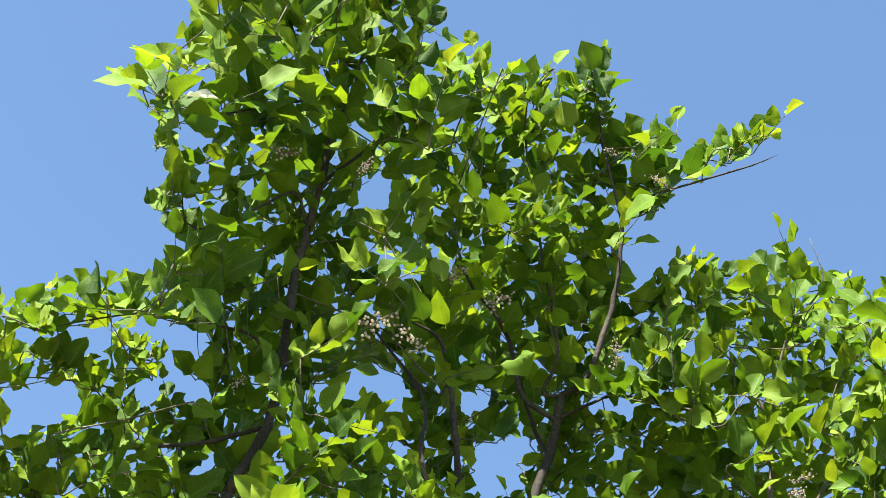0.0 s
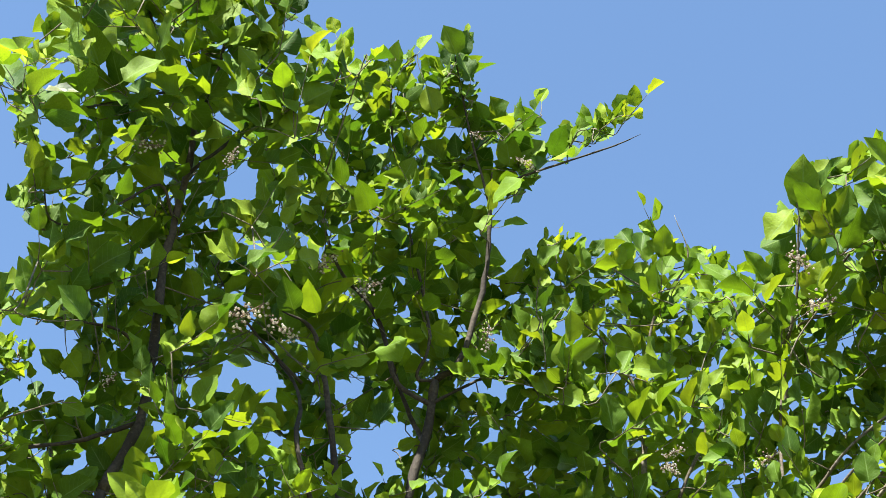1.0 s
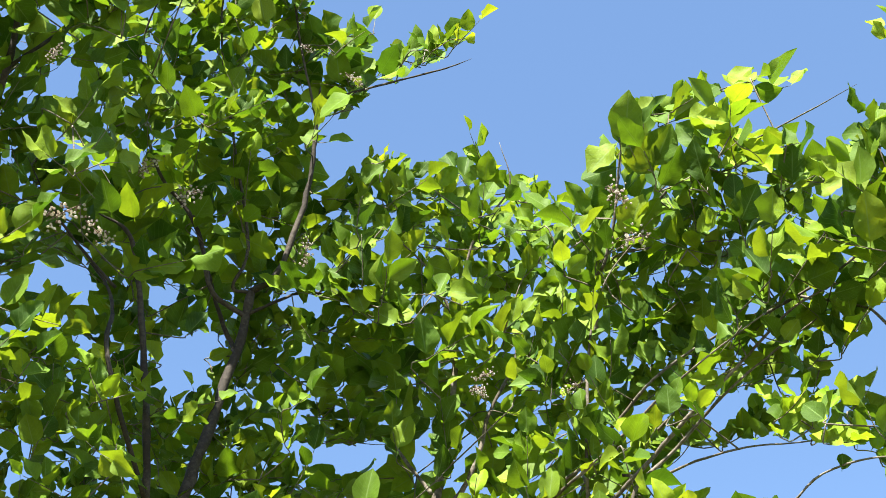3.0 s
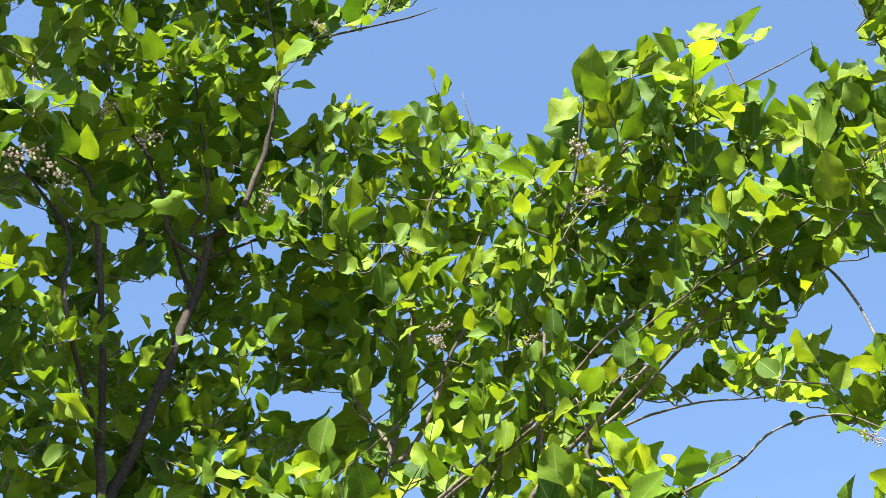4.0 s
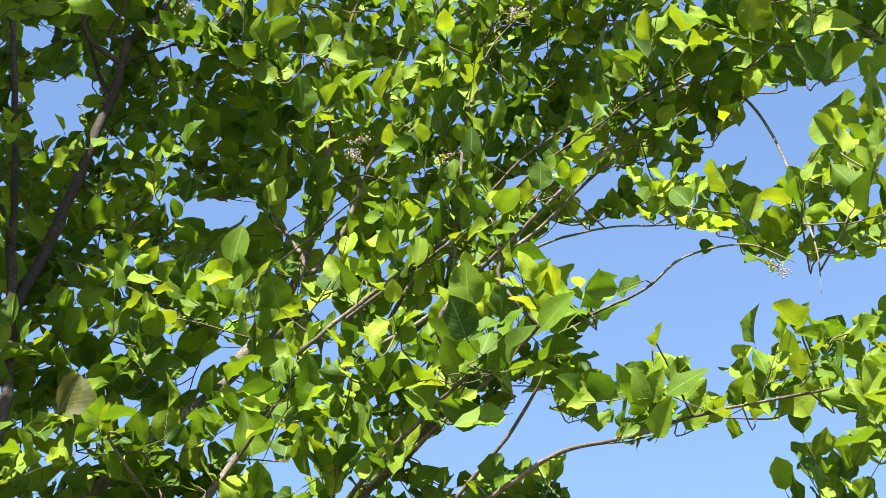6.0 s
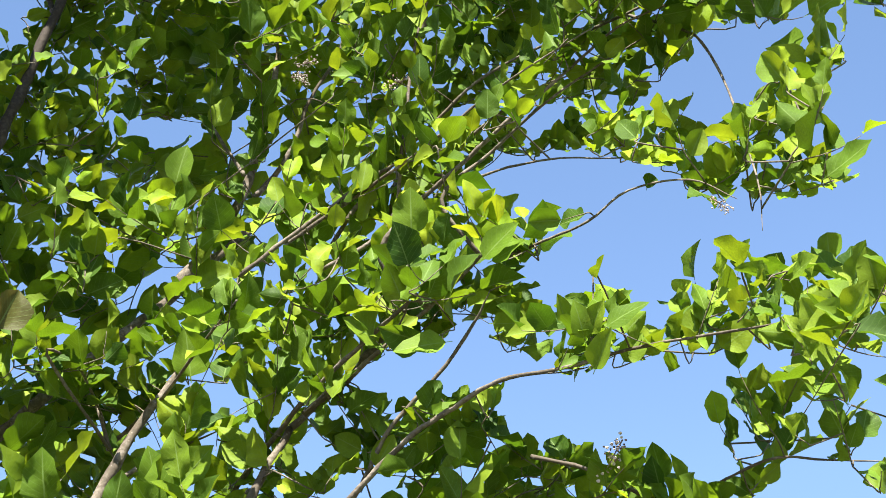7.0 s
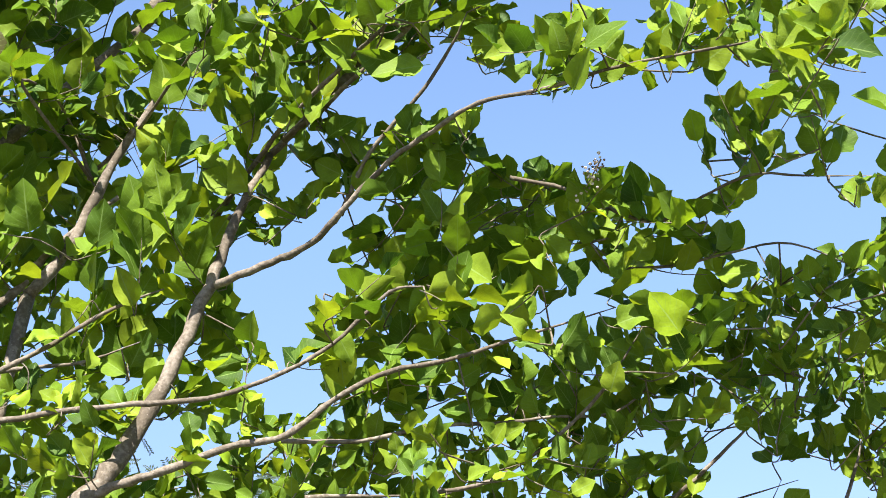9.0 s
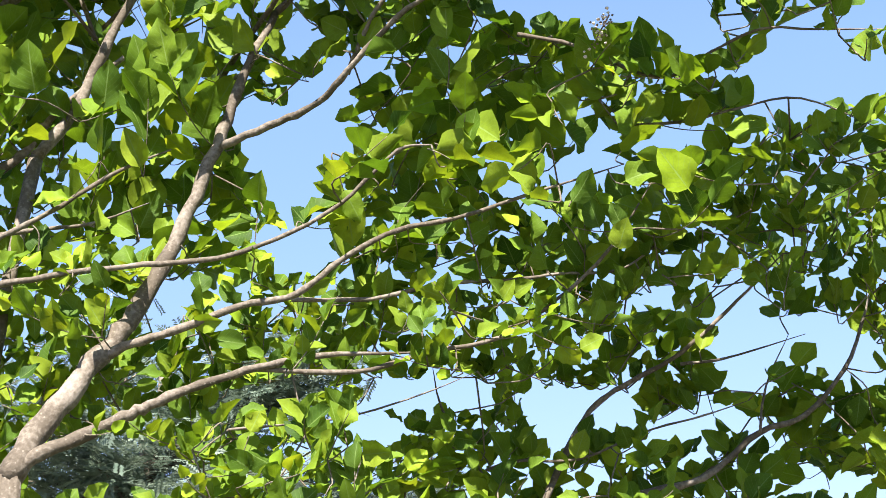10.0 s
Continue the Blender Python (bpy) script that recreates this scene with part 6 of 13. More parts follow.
shoot(tree_b, (-0.82, 4.33, 5.36), (-0.86, 4.37, 5.52), 5, 0.100, 762)
shoot(tree_a, (-1.53, 2.85, 5.99), (-1.78, 2.75, 6.32), 9, 0.146, 231)
shoot(tree_c, (0.8, 3.4, 4.25), (0.77, 3.47, 4.36), 6, 0.064, 378, 1)
shoot(tree_c, (1.44, 3.62, 3.03), (1.34, 3.72, 2.99), 7, 0.064, 181)
shoot(tree_c, (0.35, 3.85, 3.59), (0.43, 3.99, 3.72), 7, 0.091, 629)
shoot(tree_c, (-0.36, 4.2, 3.27), (-0.34, 4.1, 3.51), 6, 0.130, 419)
shoot(tree_c, (0.87, 3.76, 4.61), (0.94, 3.77, 4.58), 3, 0.075, 461, 1)
shoot(tree_c, (0.75, 3.85, 5.36), (0.89, 3.93, 5.38), 4, 0.110, 866)
shoot(tree_c, (-0.17, 4.38, 4.73), (-0.19, 4.6, 4.67), 6, 0.114, 619)
shoot(tree_c, (-0.25, 4.81, 5.05), (-0.23, 4.98, 5.02), 4, 0.126, 815)
shoot(tree_c, (0.1, 4.2, 2.86), (-0, 4.2, 2.9), 5, 0.064, 691)
shoot(tree_b, (-0.9, 4.48, 5.14), (-0.73, 4.32, 5.12), 8, 0.089, 625)
shoot(tree_c, (-0.44, 4.32, 3.08), (-0.47, 4.27, 2.99), 4, 0.076, 412)
shoot(tree_c, (-0.45, 4.51, 4.26), (-0.39, 4.37, 4.26), 4, 0.106, 458)
shoot(tree_c, (0.09, 4.16, 3.72), (0.17, 4.22, 3.69), 3, 0.095, 562)
shoot(tree_b, (-1.2, 4.06, 4.1), (-1.31, 3.95, 4.17), 5, 0.101, 322)
shoot(tree_c, (0.66, 3.39, 5.19), (0.74, 3.65, 5.29), 8, 0.112, 337)
shoot(tree_a, (-1.68, 2.9, 4.76), (-1.93, 2.9, 4.8), 8, 0.096, 319)
shoot(tree_c, (1.46, 3.35, 4.81), (1.59, 3.47, 4.99), 6, 0.130, 322)
shoot(tree_b, (-1.31, 3.85, 4.92), (-1.24, 3.83, 5.05), 4, 0.101, 790, 1)
shoot(tree_c, (0.7, 3.41, 5.1), (0.74, 3.38, 5.31), 6, 0.111, 456)
shoot(tree_a, (-1.39, 3.58, 4.49), (-1.42, 3.71, 4.64), 6, 0.096, 297)
shoot(tree_c, (-0.1, 3.92, 2.34), (-0.03, 4.08, 2.34), 7, 0.076, 76)
shoot(tree_c, (1.41, 3.29, 4.76), (1.58, 3.41, 4.81), 5, 0.126, 651)
shoot(tree_a, (-2.05, 3.92, 4.71), (-2.14, 3.91, 4.95), 8, 0.099, 485)
shoot(tree_c, (1.03, 3.52, 3.68), (1.02, 3.49, 3.84), 5, 0.096, 982)
shoot(tree_c, (-0.03, 3.71, 2.3), (0.07, 3.55, 2.23), 9, 0.069, 707)
shoot(tree_b, (-0.95, 4.05, 4.2), (-0.92, 4.25, 4.28), 6, 0.108, 73)
shoot(tree_c, (-0.6, 5.06, 5.19), (-0.47, 5.12, 5.38), 6, 0.123, 76)
shoot(tree_a, (-1.67, 2.87, 4.71), (-1.64, 3.01, 4.81), 6, 0.086, 409)
shoot(tree_b, (-1.09, 3.57, 6.73), (-1.26, 3.83, 6.83), 7, 0.140, 902, 1)
shoot(tree_c, (1.54, 3.54, 4.93), (1.44, 3.31, 4.83), 6, 0.132, 372)
shoot(tree_c, (0.18, 3.97, 4.62), (0.09, 4.04, 4.66), 4, 0.085, 269)
shoot(tree_c, (-0.05, 4.4, 5.42), (0.05, 4.19, 5.52), 8, 0.099, 808)
shoot(tree_c, (0, 3.9, 3.99), (-0.03, 3.83, 4.04), 3, 0.087, 833, 1)
shoot(tree_c, (-0.84, 4.3, 3.27), (-0.94, 4.2, 3.29), 4, 0.102, 810)
shoot(tree_c, (0.04, 4.68, 5.15), (0.33, 4.68, 5.19), 9, 0.099, 71)
shoot(tree_b, (-1.16, 4.26, 3.95), (-1.3, 4.41, 4.16), 8, 0.112, 905)
shoot(tree_d, (1.29, 4.28, 2.33), (1.5, 4.21, 2.31), 8, 0.087, 636)
shoot(tree_a, (-1.88, 2.89, 5.97), (-1.9, 3.03, 6.3), 7, 0.152, 889)
shoot(tree_d, (1.76, 4.05, 3.02), (1.73, 4.07, 3.13), 5, 0.073, 869)
shoot(tree_a, (-2.14, 3.39, 4.38), (-2.01, 3.47, 4.46), 6, 0.085, 528)
shoot(tree_a, (-1.14, 3.05, 5.74), (-1.26, 3.12, 6), 7, 0.127, 505)
shoot(tree_c, (0.11, 4.32, 5.8), (-0.1, 4.39, 5.91), 8, 0.096, 262)
shoot(tree_c, (-0.29, 4.4, 4.27), (-0.3, 4.22, 4.51), 9, 0.104, 539)
shoot(tree_c, (1.29, 3.01, 3.51), (1.35, 2.97, 3.58), 3, 0.094, 277)
shoot(tree_c, (-0.79, 4.56, 4.2), (-1.09, 4.41, 4.25), 9, 0.114, 347)
shoot(tree_b, (-0.33, 3.92, 6.58), (-0.32, 3.93, 6.67), 2, 0.110, 376)
shoot(tree_a, (-2.01, 3.51, 4.38), (-2.11, 3.3, 4.33), 9, 0.084, 789)
shoot(tree_c, (0.27, 3.51, 4.88), (0.26, 3.41, 4.84), 4, 0.082, 159)
shoot(tree_c, (1, 3.05, 3.6), (1.06, 2.91, 3.48), 7, 0.083, 599)
shoot(tree_c, (0.7, 4.08, 3.21), (0.79, 4.08, 3.3), 3, 0.113, 904, 2)
shoot(tree_c, (-0.19, 4.43, 6.02), (-0.07, 4.49, 6.05), 4, 0.101, 488)
shoot(tree_c, (-0.67, 4.56, 3.2), (-0.41, 4.44, 3.21), 9, 0.097, 759)
shoot(tree_c, (0.07, 4.15, 4.3), (-0.06, 4.26, 4.5), 8, 0.100, 472)
shoot(tree_a, (-1.51, 3.3, 6.45), (-1.6, 3.32, 6.7), 5, 0.159, 121, 1)
shoot(tree_b, (-0.38, 4.4, 4.51), (-0.58, 4.19, 4.52), 9, 0.102, 768)
shoot(tree_d, (1.7, 4.04, 3.13), (1.7, 4.12, 3.04), 5, 0.071, 797)
shoot(tree_c, (0.25, 3.9, 4.04), (0.17, 3.75, 3.9), 6, 0.110, 368)
shoot(tree_d, (0.99, 4.45, 2.5), (1.09, 4.44, 2.5), 4, 0.076, 428)
shoot(tree_c, (0.6, 4.03, 3.94), (0.7, 4.2, 4.08), 7, 0.104, 822)
shoot(tree_c, (0.78, 3.29, 4.54), (0.74, 3.4, 4.74), 8, 0.089, 739)
shoot(tree_b, (-0.34, 3.96, 5.88), (-0.27, 3.99, 5.95), 3, 0.092, 520, 1)
shoot(tree_d, (0.96, 4.05, 2.17), (0.83, 3.98, 2.16), 6, 0.071, 348)
shoot(tree_b, (-1.27, 3.91, 6.11), (-1.44, 4.13, 6.26), 7, 0.141, 67)
shoot(tree_b, (-1.32, 3.91, 6.26), (-1.24, 3.92, 5.93), 8, 0.130, 715)
shoot(tree_c, (-0.53, 4.26, 4.43), (-0.71, 4.25, 4.2), 9, 0.100, 88)
shoot(tree_a, (-2.16, 3.3, 4.7), (-2.09, 3.34, 4.65), 3, 0.086, 739)
shoot(tree_b, (-1.03, 4.08, 5.12), (-1.15, 4.15, 5.15), 4, 0.102, 211, 1)
shoot(tree_c, (0.12, 4.13, 4.03), (-0.04, 4.14, 4.04), 5, 0.094, 296)
shoot(tree_c, (-0.7, 4.11, 4.25), (-0.69, 3.99, 4.34), 4, 0.100, 129)
shoot(tree_c, (-0.2, 4.08, 2.33), (-0.32, 4.12, 2.36), 6, 0.064, 715)
shoot(tree_c, (-0.23, 4.49, 5.32), (-0.17, 4.68, 5.42), 6, 0.112, 35, 2)
shoot(tree_c, (0.24, 4.17, 2.76), (0.27, 4.06, 2.87), 7, 0.066, 537)
shoot(tree_c, (1.14, 2.94, 4.02), (1.14, 2.96, 4.11), 3, 0.085, 253)
shoot(tree_c, (-0.1, 4.12, 2.79), (-0.06, 4.2, 2.92), 7, 0.067, 575)
shoot(tree_d, (1.66, 4.59, 3.09), (1.69, 4.62, 3.24), 7, 0.070, 73)
shoot(tree_c, (1.21, 2.93, 5.19), (1.27, 2.83, 5.29), 4, 0.108, 340)
shoot(tree_c, (0.17, 3.98, 2.37), (0.14, 4.16, 2.49), 9, 0.075, 153)
shoot(tree_d, (1.45, 4.76, 2.53), (1.6, 4.8, 2.58), 5, 0.098, 606)
shoot(tree_c, (-0.27, 3.85, 2.3), (-0.32, 3.8, 2.3), 3, 0.059, 344)
shoot(tree_a, (-1.7, 3.54, 4.49), (-1.68, 3.33, 4.5), 7, 0.094, 24)
shoot(tree_c, (0.18, 4.03, 2.35), (0.3, 4.04, 2.41), 5, 0.078, 615)
shoot(tree_a, (-2.03, 3.43, 4.77), (-1.86, 3.35, 4.82), 8, 0.076, 125)
shoot(tree_a, (-1.78, 3.67, 4.72), (-2.04, 3.75, 4.82), 9, 0.100, 224)
shoot(tree_c, (0.23, 4.18, 2.86), (0.27, 4.3, 2.88), 6, 0.068, 266)
shoot(tree_c, (-0.47, 4.16, 3.3), (-0.54, 4.16, 3.2), 3, 0.115, 238)
shoot(tree_c, (0.42, 3.84, 2.62), (0.28, 3.72, 2.62), 9, 0.061, 750)
shoot(tree_b, (-0.66, 4.42, 6.27), (-0.62, 4.31, 6.47), 6, 0.115, 135, 2)
shoot(tree_c, (0.81, 4.06, 2.87), (0.75, 4.17, 2.85), 5, 0.072, 198)
shoot(tree_c, (1.48, 3.14, 3.55), (1.42, 3.27, 3.7), 6, 0.103, 313)
shoot(tree_d, (1.94, 4.49, 3.06), (2.12, 4.61, 3.05), 8, 0.082, 750)
shoot(tree_c, (0.39, 3.98, 4), (0.39, 4.12, 4.08), 4, 0.114, 990)
shoot(tree_c, (-0.08, 3.69, 2.26), (-0.19, 3.62, 2.12), 9, 0.067, 594)
shoot(tree_b, (-0.61, 4.23, 5.97), (-0.61, 4.19, 6.29), 9, 0.111, 866, 2)
shoot(tree_c, (-0.47, 4.33, 5.85), (-0.6, 4.45, 6.02), 7, 0.106, 610)
shoot(tree_b, (-0.54, 4.26, 5.82), (-0.43, 4.35, 5.97), 6, 0.103, 567)
shoot(tree_b, (-1.21, 3.82, 4.29), (-1.24, 3.75, 4.4), 4, 0.092, 503)
shoot(tree_c, (-0.58, 4.75, 4.49), (-0.58, 4.49, 4.52), 7, 0.113, 214)
shoot(tree_c, (0.65, 3.85, 4.85), (0.63, 3.94, 5.01), 6, 0.091, 294)
shoot(tree_c, (0.33, 4.06, 3.97), (0.44, 4.13, 4.06), 4, 0.111, 237)
shoot(tree_c, (1.21, 3.24, 4.54), (1.31, 3.18, 4.48), 3, 0.117, 800)
shoot(tree_b, (-1.13, 4.55, 6.19), (-1.3, 4.44, 6.5), 7, 0.163, 981, 1)
shoot(tree_b, (-0.7, 4.51, 4.82), (-0.57, 4.46, 5.02), 8, 0.093, 848)
shoot(tree_c, (-0.85, 4.38, 3.34), (-0.62, 4.24, 3.61), 9, 0.130, 893)
shoot(tree_c, (0.89, 3.75, 4.48), (1.02, 3.77, 4.45), 4, 0.092, 351, 1)
shoot(tree_a, (-2.27, 3.45, 4.43), (-2.44, 3.48, 4.49), 6, 0.089, 746)
shoot(tree_c, (0.43, 3.6, 2.63), (0.56, 3.6, 2.63), 6, 0.061, 770)
shoot(tree_c, (0.14, 3.9, 3.21), (0.19, 3.99, 3.07), 5, 0.104, 889, 2)
shoot(tree_c, (-0.18, 4.36, 5.67), (-0.28, 4.29, 5.93), 9, 0.100, 989, 1)
shoot(tree_c, (0.65, 3.9, 4.88), (0.54, 4.02, 4.99), 7, 0.085, 512)
shoot(tree_a, (-1.15, 3.79, 4.36), (-1.26, 3.62, 4.35), 7, 0.090, 566)
shoot(tree_c, (0.83, 3.99, 3.4), (0.73, 3.92, 3.46), 4, 0.094, 734)
shoot(tree_c, (1.28, 3.11, 5.18), (1.26, 3.03, 5.13), 2, 0.113, 421)
shoot(tree_b, (-1.22, 3.81, 4.25), (-1.3, 4.04, 4.4), 9, 0.097, 946)
shoot(tree_c, (1.29, 2.98, 3.5), (1.38, 3.04, 3.48), 3, 0.097, 323)
shoot(tree_a, (-1.46, 3.88, 4.84), (-1.41, 3.91, 5), 5, 0.102, 120)
shoot(tree_a, (-1.3, 3.96, 4.73), (-1.27, 3.73, 4.85), 8, 0.098, 437)
shoot(tree_a, (-1.51, 3.82, 4.38), (-1.42, 3.93, 4.47), 5, 0.097, 945)
shoot(tree_a, (-1.81, 3.01, 5.3), (-1.91, 3.14, 5.49), 8, 0.098, 964)
shoot(tree_b, (-0.76, 4.34, 5.48), (-0.7, 4.37, 5.24), 8, 0.097, 247)
shoot(tree_b, (-0.7, 4.42, 5.84), (-0.8, 4.34, 5.55), 9, 0.111, 203)
shoot(tree_d, (1.29, 4.19, 3.08), (1.29, 4.07, 3.17), 7, 0.067, 427)
shoot(tree_c, (0.11, 4.4, 5.23), (0.06, 4.55, 5.45), 8, 0.104, 506)
shoot(tree_d, (0.76, 4.28, 2.45), (0.8, 4.31, 2.52), 3, 0.072, 865)
shoot(tree_c, (-0.67, 4.56, 2.87), (-0.89, 4.51, 2.86), 9, 0.077, 279)
shoot(tree_c, (-0.8, 4.23, 2.6), (-0.66, 4.15, 2.6), 7, 0.071, 582)
shoot(tree_b, (-0.44, 4.19, 5.45), (-0.66, 4.14, 5.48), 7, 0.102, 111)
shoot(tree_a, (-1.88, 3.37, 5.03), (-1.94, 3.29, 5.03), 4, 0.073, 380, 1)
shoot(tree_b, (-0.65, 4.19, 5.51), (-0.72, 4.33, 5.66), 6, 0.107, 305)
shoot(tree_a, (-1.45, 3.62, 5.18), (-1.51, 3.7, 5.12), 3, 0.102, 885)
shoot(tree_c, (0.06, 4.12, 3.82), (-0, 4.06, 4.04), 8, 0.090, 961)
shoot(tree_c, (-0.3, 4.39, 3.26), (-0.19, 4.43, 3.14), 4, 0.122, 681)
shoot(tree_b, (-1.03, 3.73, 6.58), (-1.27, 3.9, 6.59), 8, 0.113, 607)
shoot(tree_a, (-1.74, 3.5, 5.01), (-1.86, 3.52, 5.13), 6, 0.088, 520)
shoot(tree_a, (-1.42, 3.92, 4.5), (-1.51, 3.87, 4.7), 7, 0.099, 188)
shoot(tree_b, (-1.07, 4.57, 5.01), (-1.12, 4.33, 5.05), 9, 0.088, 582)
shoot(tree_c, (0.6, 3.86, 4.52), (0.53, 4.02, 4.55), 5, 0.104, 518)
shoot(tree_a, (-1.47, 3.9, 4.47), (-1.55, 3.91, 4.54), 3, 0.098, 100)
shoot(tree_c, (0.94, 3.35, 3.52), (1.01, 3.26, 3.7), 7, 0.091, 885)
shoot(tree_c, (-0.27, 4.58, 3.29), (-0.18, 4.54, 3.32), 2, 0.128, 976)
shoot(tree_a, (-1.88, 3.28, 4.98), (-2.02, 3.36, 5.12), 9, 0.075, 616, 1)
shoot(tree_a, (-2.17, 3.02, 4.74), (-2.29, 2.9, 4.78), 6, 0.086, 785)
shoot(tree_a, (-2.4, 3.38, 5.08), (-2.42, 3.44, 5.16), 3, 0.094, 808)
shoot(tree_a, (-1.1, 3.19, 6.43), (-1.35, 3.36, 6.55), 7, 0.140, 385)
shoot(tree_d, (0.69, 4.47, 2.33), (0.64, 4.61, 2.44), 7, 0.080, 617)
shoot(tree_c, (0.62, 4.09, 3.51), (0.76, 4.27, 3.39), 6, 0.128, 73, 2)
shoot(tree_d, (0.99, 4.58, 2.74), (1.12, 4.58, 2.86), 7, 0.076, 785)
shoot(tree_c, (-0.24, 4.21, 2.53), (-0.33, 4.25, 2.61), 6, 0.061, 341)
shoot(tree_c, (0.92, 4.5, 2.73), (0.71, 4.5, 2.77), 9, 0.075, 910)
shoot(tree_c, (0.56, 3.67, 3.94), (0.42, 3.5, 4.08), 7, 0.112, 344, 1)
shoot(tree_c, (-0.45, 4.26, 2.7), (-0.38, 4.25, 2.77), 4, 0.070, 525)
shoot(tree_c, (0.6, 3.55, 3.96), (0.61, 3.72, 4.03), 5, 0.107, 378)
shoot(tree_a, (-1.5, 3.44, 5.58), (-1.4, 3.33, 5.72), 6, 0.100, 470)
shoot(tree_c, (-0.26, 4.15, 2.52), (-0.38, 4.03, 2.56), 9, 0.059, 979)
shoot(tree_c, (-0.01, 3.72, 2.19), (0.18, 3.68, 2.19), 9, 0.069, 190)
shoot(tree_c, (0.64, 3.44, 5.49), (0.72, 3.41, 5.52), 2, 0.119, 858)
shoot(tree_b, (-0.58, 3.98, 6.51), (-0.74, 4.04, 6.27), 8, 0.115, 645)
shoot(tree_d, (1.23, 4.62, 2.44), (1.33, 4.55, 2.43), 4, 0.083, 573)
shoot(tree_d, (1.26, 4.12, 2.63), (1.32, 4.05, 2.65), 3, 0.079, 955)
shoot(tree_a, (-1.59, 3.7, 4.48), (-1.72, 3.78, 4.44), 5, 0.098, 709)
shoot(tree_b, (-0.93, 3.92, 6.4), (-0.84, 4.02, 6.39), 4, 0.095, 884)
shoot(tree_b, (-1.01, 4.2, 4.5), (-1.1, 4.34, 4.6), 5, 0.115, 407)
shoot(tree_b, (-0.84, 4.03, 6.6), (-0.78, 3.87, 6.79), 8, 0.101, 61)
shoot(tree_c, (0.31, 4.19, 3.23), (0.5, 4.03, 3.33), 7, 0.117, 692, 2)
shoot(tree_a, (-1.11, 3.08, 6.01), (-1.06, 2.97, 6.09), 3, 0.128, 800)
shoot(tree_d, (0.7, 4.33, 2.19), (0.84, 4.31, 2.24), 6, 0.077, 233)
shoot(tree_c, (-0.33, 4.53, 5.08), (-0.27, 4.54, 5.14), 2, 0.114, 103)
shoot(tree_a, (-1.59, 3.04, 5.87), (-1.67, 2.99, 5.93), 2, 0.145, 248)
shoot(tree_c, (0.64, 3.69, 4.55), (0.54, 3.66, 4.66), 6, 0.077, 844)
shoot(tree_c, (0.72, 3.46, 4.58), (0.82, 3.56, 4.68), 6, 0.089, 932)
shoot(tree_b, (-1.05, 4.24, 3.76), (-0.91, 4.35, 3.88), 6, 0.108, 556)
shoot(tree_c, (0.3, 4.01, 5.35), (0.28, 4.07, 5.18), 6, 0.092, 5)
shoot(tree_c, (0.09, 4.11, 2.25), (0.18, 4.19, 2.31), 5, 0.077, 712)
shoot(tree_d, (1.27, 4.83, 2.98), (1.29, 4.76, 3.04), 3, 0.083, 638)
shoot(tree_d, (0.42, 4.33, 2.56), (0.33, 4.36, 2.61), 5, 0.064, 252)
shoot(tree_a, (-1.72, 2.99, 5.7), (-1.89, 3, 5.76), 4, 0.127, 621)
shoot(tree_c, (-0.64, 4.41, 3.16), (-0.7, 4.27, 3.06), 6, 0.087, 915)
shoot(tree_c, (0.59, 4.41, 3.02), (0.64, 4.3, 2.96), 5, 0.077, 951)
shoot(tree_a, (-1.55, 3.53, 5.31), (-1.83, 3.33, 5.38), 9, 0.122, 684)
shoot(tree_a, (-1.78, 3.27, 5.14), (-1.6, 3.39, 5.24), 6, 0.120, 697)
shoot(tree_d, (1, 4.45, 2.51), (0.97, 4.43, 2.34), 7, 0.076, 243)
shoot(tree_c, (1.3, 3.32, 4.85), (1.06, 3.14, 4.9), 8, 0.118, 254)
shoot(tree_d, (0.58, 4.72, 2.28), (0.41, 4.77, 2.32), 6, 0.089, 178)
shoot(tree_a, (-2.14, 3.34, 4.18), (-2.04, 3.17, 4.21), 7, 0.082, 120)
shoot(tree_b, (0.19, 4.33, 5.91), (0.29, 4.31, 6.05), 5, 0.106, 77, 1)
shoot(tree_c, (-0.49, 4.6, 4), (-0.7, 4.61, 3.96), 5, 0.121, 211)
shoot(tree_c, (-0.49, 4.65, 4.05), (-0.53, 4.53, 3.92), 4, 0.134, 100)
shoot(tree_c, (-0.63, 4.19, 3.11), (-0.64, 4.23, 2.9), 8, 0.080, 666)
shoot(tree_b, (-0.54, 4.34, 5.49), (-0.4, 4.59, 5.53), 8, 0.113, 677, 2)
shoot(tree_c, (0.07, 4.11, 2.79), (-0.1, 4.06, 2.81), 9, 0.060, 457)
shoot(tree_b, (-1.39, 4.09, 5.62), (-1.48, 4.02, 5.67), 3, 0.120, 454, 2)
shoot(tree_c, (0.95, 3.49, 4.54), (0.89, 3.48, 4.46), 3, 0.093, 961)
shoot(tree_c, (1.24, 3.13, 4.1), (1.31, 3.27, 4.26), 7, 0.097, 743)
shoot(tree_c, (0.93, 3.48, 5.66), (0.97, 3.52, 5.74), 2, 0.121, 308)
shoot(tree_c, (1.57, 3.75, 3.12), (1.49, 3.83, 3.08), 5, 0.070, 122)
shoot(tree_d, (0.65, 4.56, 2.59), (0.66, 4.56, 2.74), 6, 0.074, 459)
shoot(tree_b, (-0.93, 4.29, 5.32), (-0.89, 4.3, 5.26), 2, 0.095, 936)
shoot(tree_c, (0.54, 3.97, 2.81), (0.61, 4.04, 2.88), 5, 0.070, 606)
shoot(tree_d, (0.56, 4.43, 2.59), (0.61, 4.43, 2.68), 4, 0.072, 551)
shoot(tree_c, (-0.25, 4.86, 5.16), (-0.36, 4.74, 5.28), 5, 0.117, 398)
